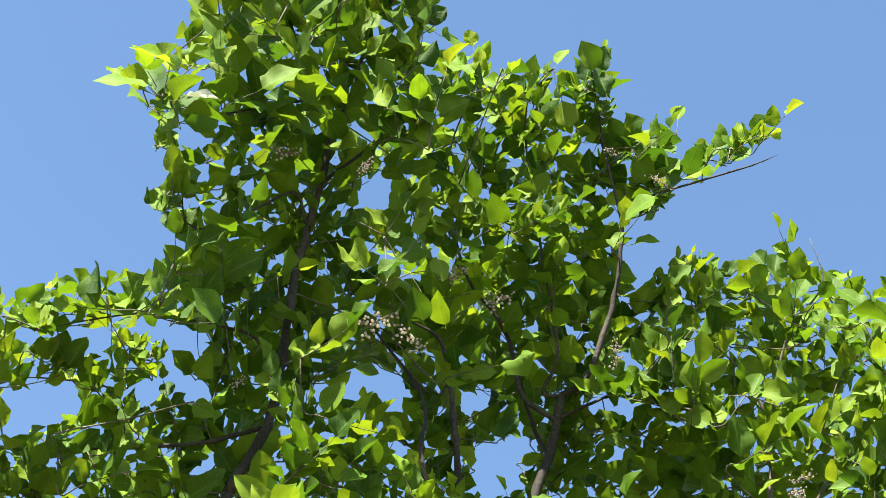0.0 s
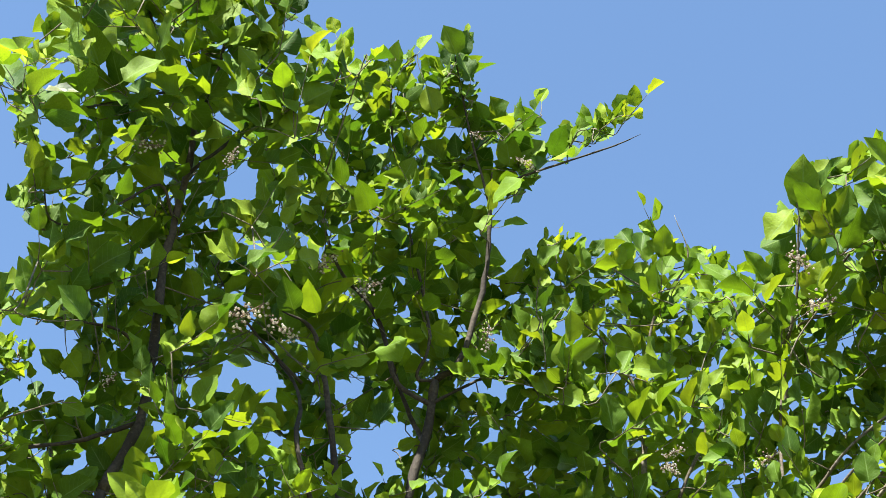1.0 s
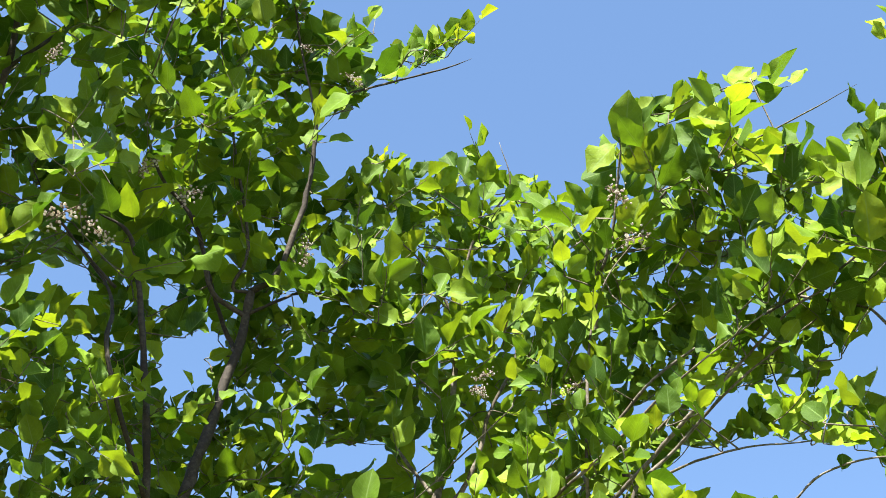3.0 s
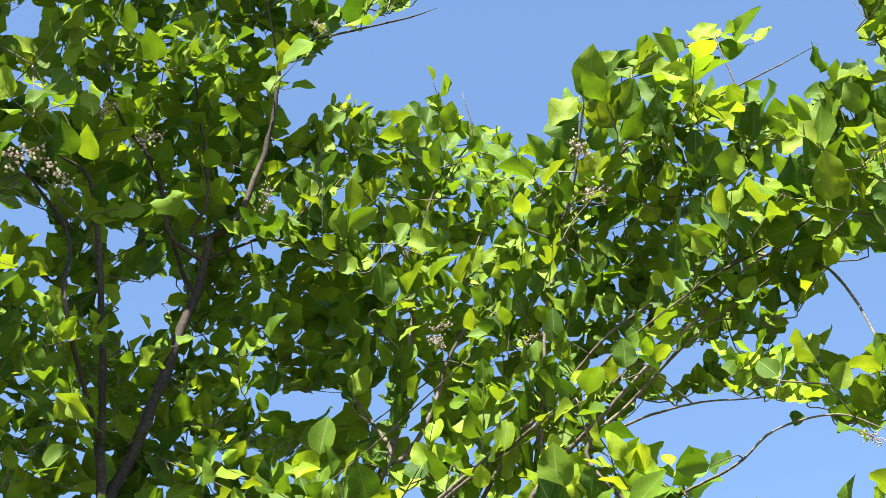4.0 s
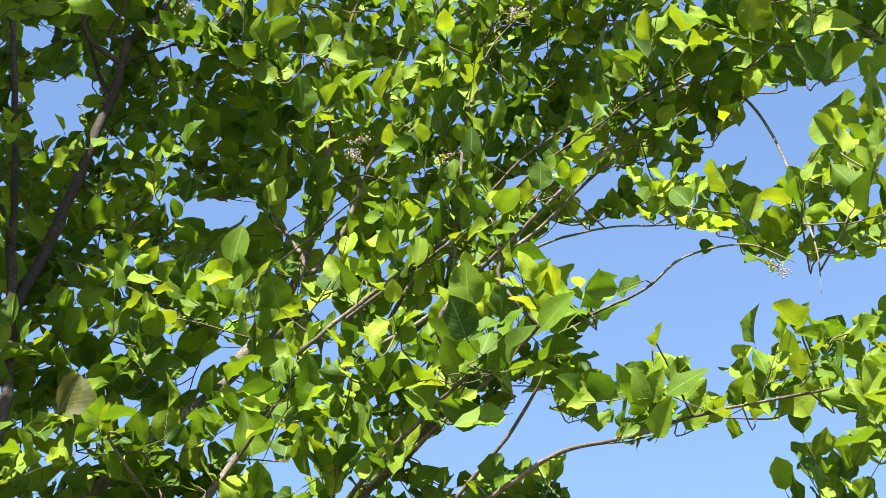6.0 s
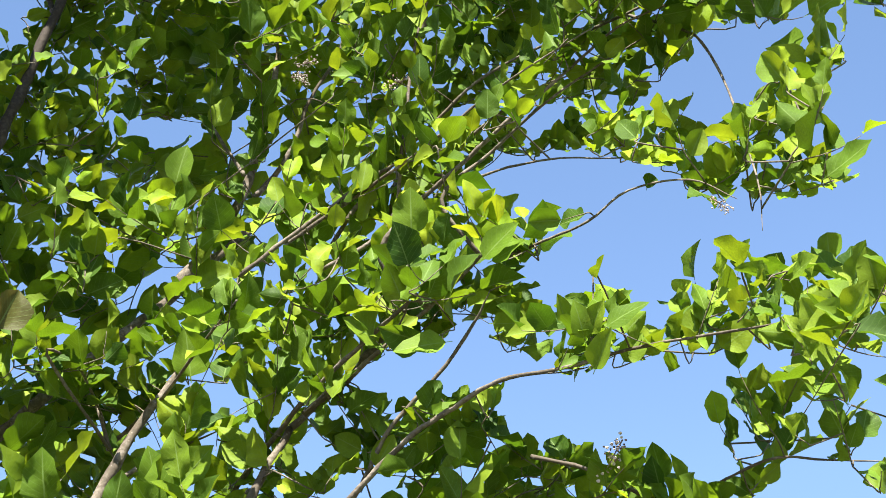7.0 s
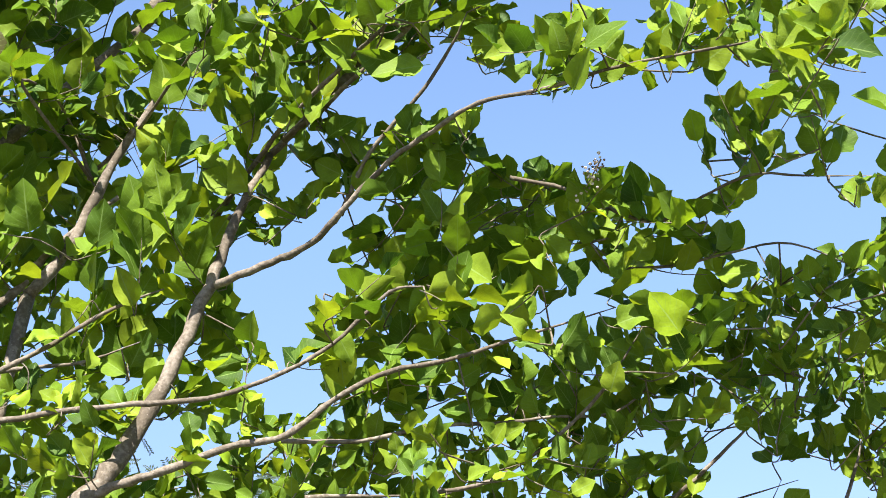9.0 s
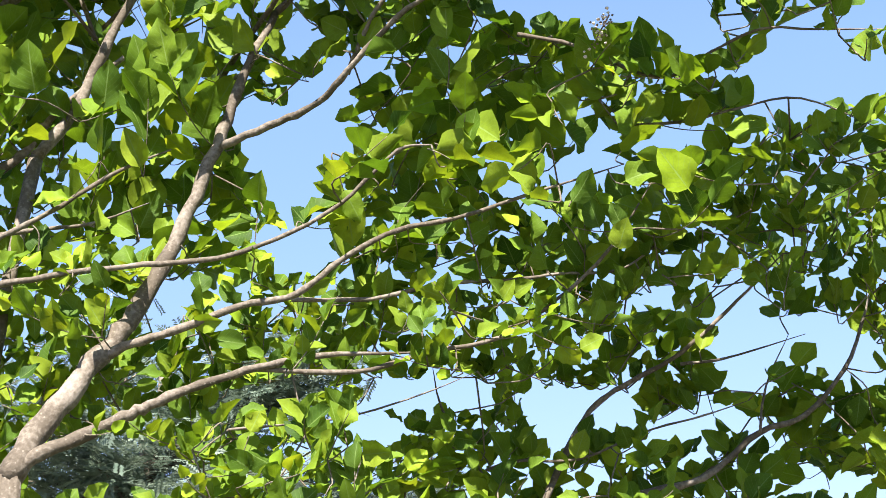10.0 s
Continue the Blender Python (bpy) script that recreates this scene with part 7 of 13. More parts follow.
shoot(tree_c, (0.09, 4.26, 6.02), (0.02, 4.01, 6.09), 8, 0.102, 376, 1)
shoot(tree_c, (1.25, 3.02, 4.05), (1.16, 3.14, 4), 5, 0.096, 220)
shoot(tree_d, (1.73, 4.42, 2.75), (1.91, 4.56, 2.71), 8, 0.091, 843)
shoot(tree_b, (-0.99, 4.4, 4), (-1.13, 4.44, 4.17), 6, 0.113, 10)
shoot(tree_c, (0.29, 3.89, 2.98), (0.29, 4.14, 2.99), 9, 0.087, 22)
shoot(tree_d, (1.79, 4.37, 3.03), (1.72, 4.47, 3.13), 7, 0.069, 821)
shoot(tree_c, (0.31, 3.74, 4.37), (0.41, 3.66, 4.37), 4, 0.090, 677)
shoot(tree_a, (-1.35, 3.34, 5.86), (-1.15, 3.32, 5.76), 6, 0.112, 219)
shoot(tree_c, (0.99, 3.95, 2.94), (1, 4.13, 3.02), 7, 0.084, 73)
shoot(tree_a, (-1.41, 3.44, 4.85), (-1.19, 3.5, 4.79), 8, 0.092, 448)
shoot(tree_b, (-1.39, 3.79, 4.12), (-1.4, 3.7, 4.2), 4, 0.093, 463)
shoot(tree_c, (-0.07, 4.05, 2.65), (-0.08, 4.14, 2.67), 4, 0.065, 899)
shoot(tree_b, (-0.31, 3.99, 5.9), (-0.17, 4.17, 6.03), 9, 0.092, 706)
shoot(tree_c, (-0.59, 4.19, 2.69), (-0.5, 4.15, 2.69), 4, 0.068, 686)
shoot(tree_d, (1.6, 4.2, 2.89), (1.61, 4.16, 3.03), 7, 0.063, 87)
shoot(tree_a, (-1.28, 3.16, 6.29), (-1.69, 3.27, 6.34), 9, 0.148, 831, 1)
shoot(tree_a, (-2.15, 3.08, 4.82), (-1.97, 3.13, 4.76), 7, 0.084, 919)
shoot(tree_c, (1.54, 3.4, 3.25), (1.61, 3.26, 3.2), 6, 0.082, 390)
shoot(tree_c, (-0.99, 4.58, 2.63), (-0.94, 4.49, 2.56), 4, 0.085, 187)
shoot(tree_c, (-0.6, 4.06, 2.42), (-0.7, 4.06, 2.4), 4, 0.070, 788)
shoot(tree_c, (0.23, 3.86, 4.4), (0.36, 3.85, 4.58), 8, 0.086, 453)
shoot(tree_c, (-0.59, 4.63, 2.72), (-0.63, 4.52, 2.63), 6, 0.075, 546)
shoot(tree_c, (-0.59, 4.7, 4.45), (-0.74, 4.82, 4.43), 5, 0.117, 552)
shoot(tree_c, (-0.25, 4.15, 2.8), (-0.25, 4.16, 2.75), 2, 0.067, 768)
shoot(tree_b, (-0.78, 4, 5.78), (-0.75, 3.87, 5.9), 5, 0.102, 251, 2)
shoot(tree_c, (-0.94, 4.18, 4.21), (-0.8, 4.33, 4.45), 9, 0.109, 628)
shoot(tree_c, (0.39, 4.01, 5.67), (0.69, 3.87, 5.55), 9, 0.121, 425)
shoot(tree_c, (1.1, 3.98, 3.01), (1.2, 4.04, 3.02), 5, 0.070, 755)
shoot(tree_b, (-0.65, 3.7, 6.65), (-0.58, 3.73, 6.86), 6, 0.107, 331)
shoot(tree_c, (0.19, 4.09, 3.84), (0.21, 4.13, 3.78), 2, 0.095, 680)
shoot(tree_c, (1.06, 3.19, 4.67), (0.88, 3.25, 4.83), 7, 0.110, 770)
shoot(tree_c, (-0.34, 4.76, 5.53), (-0.21, 4.64, 5.64), 5, 0.122, 553, 2)
shoot(tree_a, (-2.01, 3.15, 4.55), (-2.02, 3.26, 4.53), 4, 0.082, 54)
shoot(tree_d, (1.76, 4.27, 2.38), (1.81, 4.2, 2.42), 3, 0.088, 551)
shoot(tree_c, (0.22, 4.34, 3.19), (0.34, 4.42, 3.43), 8, 0.105, 525, 2)
shoot(tree_c, (-0.06, 4, 2.17), (-0.06, 4.11, 2.2), 4, 0.075, 796)
shoot(tree_c, (-0.62, 4.54, 3.48), (-0.66, 4.72, 3.49), 5, 0.111, 589)
shoot(tree_c, (0.23, 4.11, 3.65), (0.11, 4.32, 3.79), 9, 0.096, 115)
shoot(tree_b, (-0.04, 4.17, 4.48), (-0.02, 4.02, 4.56), 5, 0.101, 965, 1)
shoot(tree_b, (-1.1, 4.3, 5.55), (-1.15, 4.2, 5.36), 6, 0.110, 60)
shoot(tree_a, (-2.19, 3.41, 4.79), (-1.99, 3.4, 4.83), 7, 0.088, 663)
shoot(tree_c, (0.88, 3.82, 3.2), (0.91, 3.92, 3.29), 4, 0.100, 815)
shoot(tree_c, (1.23, 3.75, 3.05), (1.27, 3.75, 3.19), 6, 0.070, 246, 1)
shoot(tree_c, (0.02, 3.97, 2.51), (-0.01, 4.19, 2.5), 9, 0.077, 975)
shoot(tree_c, (0.44, 4, 2.71), (0.57, 3.97, 2.77), 7, 0.067, 114)
shoot(tree_c, (0.13, 4.05, 3.77), (0.21, 4.13, 3.7), 4, 0.094, 341)
shoot(tree_b, (-0.61, 4.25, 5.94), (-0.81, 4.12, 5.93), 6, 0.118, 791)
shoot(tree_c, (0.73, 3.46, 4.75), (1.01, 3.33, 4.82), 9, 0.110, 771)
shoot(tree_c, (0.51, 3.87, 3.65), (0.32, 3.86, 3.48), 9, 0.089, 291)
shoot(tree_c, (-0.07, 4.37, 3.73), (-0.01, 4.42, 3.74), 2, 0.100, 900)
shoot(tree_c, (0.59, 3.67, 4.99), (0.65, 3.8, 4.97), 4, 0.099, 810)
shoot(tree_b, (-0.62, 4.22, 4.83), (-0.64, 4.08, 4.9), 6, 0.081, 212, 1)
shoot(tree_c, (0.21, 4.04, 4.9), (0.21, 3.87, 4.81), 7, 0.083, 308)
shoot(tree_c, (0.82, 3.37, 4.77), (0.97, 3.36, 4.62), 6, 0.108, 197)
shoot(tree_c, (0.93, 3.24, 4.69), (0.77, 3.51, 4.62), 9, 0.110, 614)
shoot(tree_c, (0.83, 3.81, 5.44), (0.76, 3.99, 5.19), 9, 0.110, 769)
shoot(tree_c, (-0.49, 5.05, 5.27), (-0.37, 5.16, 5.22), 4, 0.123, 849, 2)
shoot(tree_c, (-0.42, 4.31, 3.09), (-0.5, 4.39, 3.03), 5, 0.077, 955)
shoot(tree_a, (-2.16, 2.97, 4.86), (-2.1, 2.93, 4.85), 2, 0.088, 505)
shoot(tree_a, (-1.75, 3.46, 5.6), (-1.53, 3.48, 5.65), 7, 0.097, 416, 1)
shoot(tree_c, (1.39, 2.98, 3.49), (1.51, 2.94, 3.52), 4, 0.090, 680)
shoot(tree_d, (1.74, 4.15, 3.05), (1.93, 4.1, 3.17), 9, 0.079, 527)
shoot(tree_a, (-1.41, 3.42, 4.72), (-1.52, 3.34, 4.96), 9, 0.096, 270)
shoot(tree_c, (-0.39, 4.23, 2.73), (-0.33, 4.22, 2.78), 3, 0.069, 838)
shoot(tree_c, (0.79, 3.24, 5.1), (0.83, 3.19, 4.97), 4, 0.109, 240, 1)
shoot(tree_a, (-1.83, 3.58, 4.83), (-1.86, 3.4, 4.97), 9, 0.080, 749)
shoot(tree_b, (-0.84, 4.36, 4.7), (-0.86, 4.22, 4.42), 9, 0.108, 910)
shoot(tree_c, (0.08, 4.33, 5.69), (0.15, 4.53, 5.75), 7, 0.098, 625)
shoot(tree_c, (1.51, 3.1, 3.52), (1.55, 3.06, 3.57), 2, 0.093, 415)
shoot(tree_b, (-1.06, 3.73, 6.3), (-1, 3.85, 6.32), 4, 0.100, 383)
shoot(tree_a, (-1.72, 2.87, 6.06), (-1.71, 2.47, 6.03), 9, 0.139, 992)
shoot(tree_c, (0.77, 3.5, 5.39), (0.9, 3.53, 5.24), 5, 0.119, 259, 1)
shoot(tree_c, (-0.18, 4.66, 4.18), (-0.08, 4.69, 4.33), 5, 0.105, 540)
shoot(tree_c, (1.07, 3.5, 4.13), (1.14, 3.27, 4.07), 9, 0.085, 819)
shoot(tree_d, (1.4, 4.36, 2.88), (1.46, 4.43, 2.95), 5, 0.070, 2)
shoot(tree_a, (-1.89, 3.55, 4.85), (-2, 3.57, 4.91), 4, 0.087, 436)
shoot(tree_c, (0.3, 4.2, 4.36), (0.37, 4.23, 4.48), 3, 0.134, 420)
shoot(tree_a, (-1.84, 3.23, 5.81), (-1.77, 3.17, 5.95), 4, 0.120, 263)
shoot(tree_c, (1.35, 3.27, 5.18), (1.37, 3.25, 5.31), 3, 0.119, 34)
shoot(tree_b, (-0.9, 3.58, 6.52), (-1.02, 3.77, 6.53), 7, 0.098, 278)
shoot(tree_b, (-0.06, 3.91, 6.4), (0.08, 3.79, 6.46), 6, 0.096, 504, 1)
shoot(tree_c, (-0.78, 4.36, 2.89), (-0.77, 4.22, 2.97), 6, 0.081, 620)
shoot(tree_c, (0.9, 3.47, 4.22), (0.93, 3.36, 4.12), 5, 0.089, 3, 1)
shoot(tree_a, (-2.51, 3.24, 4.89), (-2.57, 3.3, 4.99), 4, 0.093, 329)
shoot(tree_b, (-0.9, 4.32, 5.25), (-0.78, 4.3, 5.28), 4, 0.092, 731)
shoot(tree_c, (1.32, 3.13, 5.09), (1.21, 3.19, 5.07), 3, 0.114, 389)
shoot(tree_d, (1.76, 4.65, 2.67), (1.65, 4.8, 2.59), 6, 0.103, 566, 2)
shoot(tree_b, (-0.4, 3.99, 6.34), (-0.55, 3.92, 6.31), 4, 0.115, 387)
shoot(tree_b, (-1.04, 4.32, 4.49), (-1.15, 4.22, 4.44), 4, 0.114, 861)
shoot(tree_c, (-0.94, 4.55, 3.52), (-1.05, 4.67, 3.59), 4, 0.122, 884)
shoot(tree_c, (0.5, 3.47, 5.51), (0.76, 3.59, 5.7), 8, 0.133, 683)
shoot(tree_c, (-0.07, 4.18, 3.85), (-0.17, 4.17, 3.78), 3, 0.105, 147)
shoot(tree_a, (-1.43, 3.32, 4.41), (-1.31, 3.17, 4.23), 9, 0.090, 797)
shoot(tree_c, (0.14, 3.76, 3.99), (0.1, 3.65, 4.07), 4, 0.104, 551)
shoot(tree_c, (0.48, 4, 5.21), (0.43, 4.05, 5.37), 5, 0.101, 132)
shoot(tree_b, (-0.85, 3.82, 6.24), (-0.76, 3.73, 6.27), 4, 0.092, 582)
shoot(tree_c, (1.27, 3.06, 3.54), (1.28, 3.23, 3.73), 8, 0.099, 609)
shoot(tree_a, (-1.09, 3.19, 5.98), (-1.2, 3.25, 6.3), 8, 0.132, 571)
shoot(tree_c, (0.66, 3.98, 4.59), (0.64, 4.07, 4.71), 5, 0.091, 207)
shoot(tree_c, (1.24, 3.44, 4.9), (1.32, 3.56, 4.9), 3, 0.130, 239)
shoot(tree_c, (1.21, 3.2, 4.13), (1.38, 3.11, 4.36), 9, 0.103, 938)
shoot(tree_a, (-1.77, 3.57, 4.73), (-1.62, 3.83, 4.73), 9, 0.104, 680)
shoot(tree_c, (-0.27, 4.33, 3.05), (-0.37, 4.24, 2.97), 5, 0.092, 472)
shoot(tree_c, (0.49, 4.13, 5.33), (0.42, 3.97, 5.17), 7, 0.100, 272)
shoot(tree_c, (0.75, 3.44, 4.01), (0.69, 3.46, 4), 2, 0.079, 72)
shoot(tree_c, (-0.36, 4.72, 4.48), (-0.21, 4.67, 4.46), 4, 0.111, 352)
shoot(tree_c, (0.93, 3.51, 4.48), (0.93, 3.63, 4.5), 4, 0.090, 869)
shoot(tree_c, (0.37, 3.55, 4.29), (0.41, 3.63, 4.14), 5, 0.100, 414)
shoot(tree_c, (0.69, 3.24, 3.5), (0.73, 3.42, 3.59), 7, 0.089, 110)
shoot(tree_c, (0.37, 4, 2.83), (0.36, 4.07, 2.9), 4, 0.070, 183)
shoot(tree_c, (-0.07, 4.05, 4.21), (-0.03, 4.07, 4.26), 2, 0.092, 583)
shoot(tree_c, (0.13, 3.97, 4.37), (-0, 4.11, 4.51), 7, 0.102, 213, 1)
shoot(tree_c, (-0.84, 4.61, 3.43), (-0.7, 4.7, 3.53), 6, 0.098, 521)
shoot(tree_c, (0.85, 3.59, 5.76), (1.12, 3.71, 5.9), 8, 0.125, 874)
shoot(tree_c, (-0.75, 4.78, 4.31), (-0.55, 4.89, 4.35), 6, 0.113, 476)
shoot(tree_c, (-0.53, 5.04, 5.29), (-0.54, 4.77, 5.08), 9, 0.118, 70, 2)
shoot(tree_c, (-0, 4.24, 5.9), (-0.19, 4.29, 5.92), 6, 0.099, 530)
shoot(tree_d, (1.46, 4.16, 3.06), (1.34, 4.13, 3.11), 6, 0.065, 314)
shoot(tree_c, (0.78, 4.04, 2.87), (0.78, 3.92, 3.05), 8, 0.083, 42)
shoot(tree_c, (1.47, 3.23, 4.71), (1.63, 3.28, 4.7), 4, 0.119, 762)
shoot(tree_d, (1.79, 4.29, 2.44), (1.82, 4.27, 2.69), 9, 0.088, 273)
shoot(tree_b, (-0.65, 4.34, 5.27), (-0.49, 4.42, 5.23), 6, 0.094, 274)
shoot(tree_a, (-1.5, 3.65, 5.36), (-1.51, 3.8, 5.35), 4, 0.108, 330)
shoot(tree_c, (-0.2, 4.38, 3.21), (-0.16, 4.18, 3.1), 6, 0.114, 955)
shoot(tree_d, (1.38, 4.61, 2.65), (1.33, 4.38, 2.62), 9, 0.083, 791)
shoot(tree_c, (-0.31, 4.28, 2.67), (-0.24, 4.34, 2.7), 4, 0.066, 711)
shoot(tree_a, (-1.41, 3.13, 6.55), (-1.47, 3.02, 6.65), 3, 0.147, 244)
shoot(tree_a, (-2.16, 3, 4.63), (-2.08, 2.98, 4.6), 3, 0.082, 558)
shoot(tree_c, (0.62, 3.84, 2.77), (0.8, 3.81, 2.71), 9, 0.064, 709)
shoot(tree_b, (-1.19, 4.13, 5.08), (-1.27, 3.9, 5.05), 7, 0.109, 797, 1)
shoot(tree_a, (-1.57, 3.08, 5.86), (-1.65, 2.95, 5.85), 3, 0.142, 984)
shoot(tree_d, (0.62, 4.59, 2.54), (0.71, 4.45, 2.53), 7, 0.074, 33)
shoot(tree_b, (-1.41, 3.78, 5.34), (-1.53, 3.76, 5.32), 3, 0.107, 21, 2)
shoot(tree_c, (-0.47, 5, 5.21), (-0.2, 5.17, 5.37), 9, 0.126, 350, 2)
shoot(tree_c, (-0.25, 4.18, 2.74), (-0.28, 4.05, 2.67), 7, 0.066, 80)
shoot(tree_c, (0.8, 4.14, 2.81), (0.83, 4.24, 2.81), 4, 0.070, 948)
shoot(tree_c, (0.8, 3.45, 4.2), (0.75, 3.39, 4.18), 3, 0.069, 1)
shoot(tree_c, (-0.25, 4.13, 2.77), (-0.2, 4.11, 2.77), 2, 0.067, 364)
shoot(tree_d, (1.77, 4.3, 2.54), (1.69, 4.37, 2.6), 4, 0.090, 700)
shoot(tree_c, (0.09, 4.16, 2.72), (0.21, 4.21, 2.83), 8, 0.064, 315)
shoot(tree_b, (-0.46, 4.11, 5.55), (-0.4, 4.17, 5.67), 4, 0.099, 366)
shoot(tree_b, (-1.29, 4.05, 5.51), (-1.41, 3.89, 5.56), 5, 0.119, 606, 2)
shoot(tree_c, (1.5, 3.81, 3.67), (1.44, 3.85, 3.59), 3, 0.099, 273)
shoot(tree_c, (0.76, 3.48, 5.09), (0.71, 3.39, 4.98), 4, 0.108, 781)
shoot(tree_a, (-1.47, 3.47, 5.63), (-1.25, 3.52, 5.72), 7, 0.104, 216)
shoot(tree_c, (0.41, 3.71, 5.31), (0.27, 3.71, 5.36), 4, 0.106, 155)
shoot(tree_c, (1.15, 3.73, 3.04), (0.94, 3.61, 3.04), 7, 0.103, 902)
shoot(tree_c, (0.2, 4.12, 2.61), (0.13, 4.15, 2.61), 3, 0.068, 869)
shoot(tree_c, (1.35, 3.49, 3.33), (1.29, 3.39, 3.47), 6, 0.088, 233)
shoot(tree_d, (0.35, 4.72, 2.38), (0.27, 4.62, 2.54), 7, 0.092, 161, 2)
shoot(tree_c, (0.27, 4.19, 2.38), (0.36, 4.28, 2.45), 5, 0.085, 286, 2)
shoot(tree_c, (0.42, 3.76, 4.49), (0.31, 3.58, 4.57), 9, 0.079, 83)
shoot(tree_c, (0.65, 4.1, 3.05), (0.55, 4.2, 3.12), 6, 0.079, 336)
shoot(tree_c, (-0.5, 4.83, 4.44), (-0.42, 4.88, 4.58), 4, 0.117, 743)
shoot(tree_b, (-0.53, 4.22, 6), (-0.36, 4.23, 6.16), 7, 0.100, 145)
shoot(tree_a, (-1.92, 3.04, 4.98), (-1.92, 3.15, 4.88), 4, 0.105, 459)
shoot(tree_c, (0.29, 3.94, 4.81), (0.29, 3.88, 4.72), 4, 0.082, 615)
shoot(tree_c, (-0.01, 3.86, 4), (0.05, 3.85, 4.08), 3, 0.089, 888)
shoot(tree_c, (-0.05, 4.14, 5.37), (-0, 4.24, 5.46), 4, 0.101, 373)
shoot(tree_c, (0.54, 4.06, 2.89), (0.53, 4.02, 3.08), 8, 0.075, 886)
shoot(tree_a, (-1.76, 3.07, 4.93), (-1.75, 3.06, 5.05), 3, 0.105, 746)
shoot(tree_a, (-2.09, 3.4, 4.45), (-2.11, 3.17, 4.51), 9, 0.083, 666)
shoot(tree_c, (-0.98, 4.78, 3.79), (-0.94, 4.52, 3.96), 8, 0.120, 596)
shoot(tree_b, (-0.73, 4.39, 4.69), (-0.47, 4.38, 4.63), 8, 0.105, 480)
shoot(tree_c, (1.03, 3.8, 3.36), (0.94, 3.85, 3.49), 5, 0.094, 920)
shoot(tree_b, (-1.16, 3.3, 5.21), (-1.2, 3.14, 5.13), 5, 0.107, 834)
shoot(tree_c, (-0.18, 4.27, 5.72), (-0.17, 4.42, 5.48), 9, 0.100, 262)
shoot(tree_c, (0.19, 4.3, 4.02), (0.28, 4.34, 4.09), 3, 0.104, 964)
shoot(tree_d, (1.55, 4.56, 2.76), (1.49, 4.51, 2.62), 5, 0.092, 473, 2)
shoot(tree_b, (-1.3, 4.05, 4.18), (-1.49, 4.04, 4.39), 9, 0.101, 992)
shoot(tree_a, (-1.77, 3.25, 5.84), (-1.72, 3.31, 5.89), 2, 0.114, 187)
shoot(tree_b, (-1.44, 3.79, 5.7), (-1.39, 3.93, 5.9), 6, 0.123, 250)
shoot(tree_c, (-0.16, 4.35, 2.69), (-0.09, 4.29, 2.79), 6, 0.069, 541)
shoot(tree_c, (0.23, 3.43, 5), (0.1, 3.55, 5.13), 8, 0.084, 191)
shoot(tree_c, (0.05, 4.4, 5.11), (0.23, 4.41, 5.1), 6, 0.089, 458)
shoot(tree_d, (0.7, 4.46, 2.29), (0.58, 4.39, 2.28), 5, 0.079, 433)
shoot(tree_b, (-1.08, 4.24, 6.13), (-1.2, 4.25, 5.87), 6, 0.147, 571, 2)
shoot(tree_c, (1.23, 3.09, 5.22), (1.32, 2.89, 5.27), 6, 0.111, 143)
shoot(tree_a, (-1.69, 2.62, 5.35), (-1.81, 2.58, 5.4), 3, 0.129, 82)
shoot(tree_c, (0.98, 3.84, 2.82), (0.96, 3.91, 2.84), 3, 0.071, 681)
shoot(tree_a, (-1.9, 3.32, 4.95), (-1.98, 3.27, 4.91), 4, 0.072, 967)
shoot(tree_c, (-0.81, 4.78, 3.96), (-0.68, 4.95, 4.14), 7, 0.119, 68)
shoot(tree_a, (-1.58, 3.42, 5.78), (-1.52, 3.52, 5.71), 4, 0.097, 49)
shoot(tree_b, (-0.98, 3.67, 5.95), (-1.12, 3.46, 6.02), 9, 0.094, 504)
shoot(tree_c, (1.63, 3.67, 3.63), (1.62, 3.71, 3.56), 2, 0.099, 469)
shoot(tree_c, (-0.53, 4.36, 3.22), (-0.48, 4.27, 3.35), 4, 0.116, 800)
shoot(tree_b, (-0.79, 3.81, 6.08), (-0.82, 3.69, 6.11), 4, 0.089, 217)
shoot(tree_b, (-1.26, 4.13, 4.68), (-1.13, 4.19, 4.81), 6, 0.099, 192)
shoot(tree_a, (-1.67, 2.63, 5.34), (-1.73, 2.83, 5.47), 6, 0.124, 351)
shoot(tree_c, (1.25, 3.96, 2.81), (1.23, 3.9, 2.88), 4, 0.063, 167)
shoot(tree_a, (-1.69, 3.64, 4.93), (-1.79, 3.53, 4.91), 4, 0.103, 383)
shoot(tree_b, (-0.84, 3.72, 6.61), (-0.87, 3.61, 6.5), 5, 0.098, 323)
shoot(tree_c, (-0.19, 4.81, 5.56), (-0.05, 4.74, 5.6), 4, 0.119, 858, 2)
shoot(tree_c, (-0.16, 4.3, 3.62), (-0.18, 4.42, 3.72), 3, 0.137, 848)
shoot(tree_c, (-0.01, 4.12, 2.94), (-0.05, 4.15, 3.02), 4, 0.069, 273)
shoot(tree_b, (-0.74, 4.13, 5.84), (-0.61, 4.18, 5.82), 3, 0.119, 445, 2)
shoot(tree_c, (0.7, 3.68, 4.64), (0.66, 3.63, 4.74), 4, 0.089, 145)
shoot(tree_a, (-1.3, 3.06, 6.54), (-1.26, 3.07, 6.35), 4, 0.138, 199)
shoot(tree_b, (-1.28, 4.1, 5.71), (-1.22, 4.2, 5.94), 5, 0.150, 660)
shoot(tree_a, (-1.76, 3.05, 5.46), (-1.68, 2.99, 5.3), 6, 0.096, 659)
shoot(tree_c, (-0.96, 4.41, 4.23), (-1.16, 4.36, 4.38), 7, 0.113, 557)
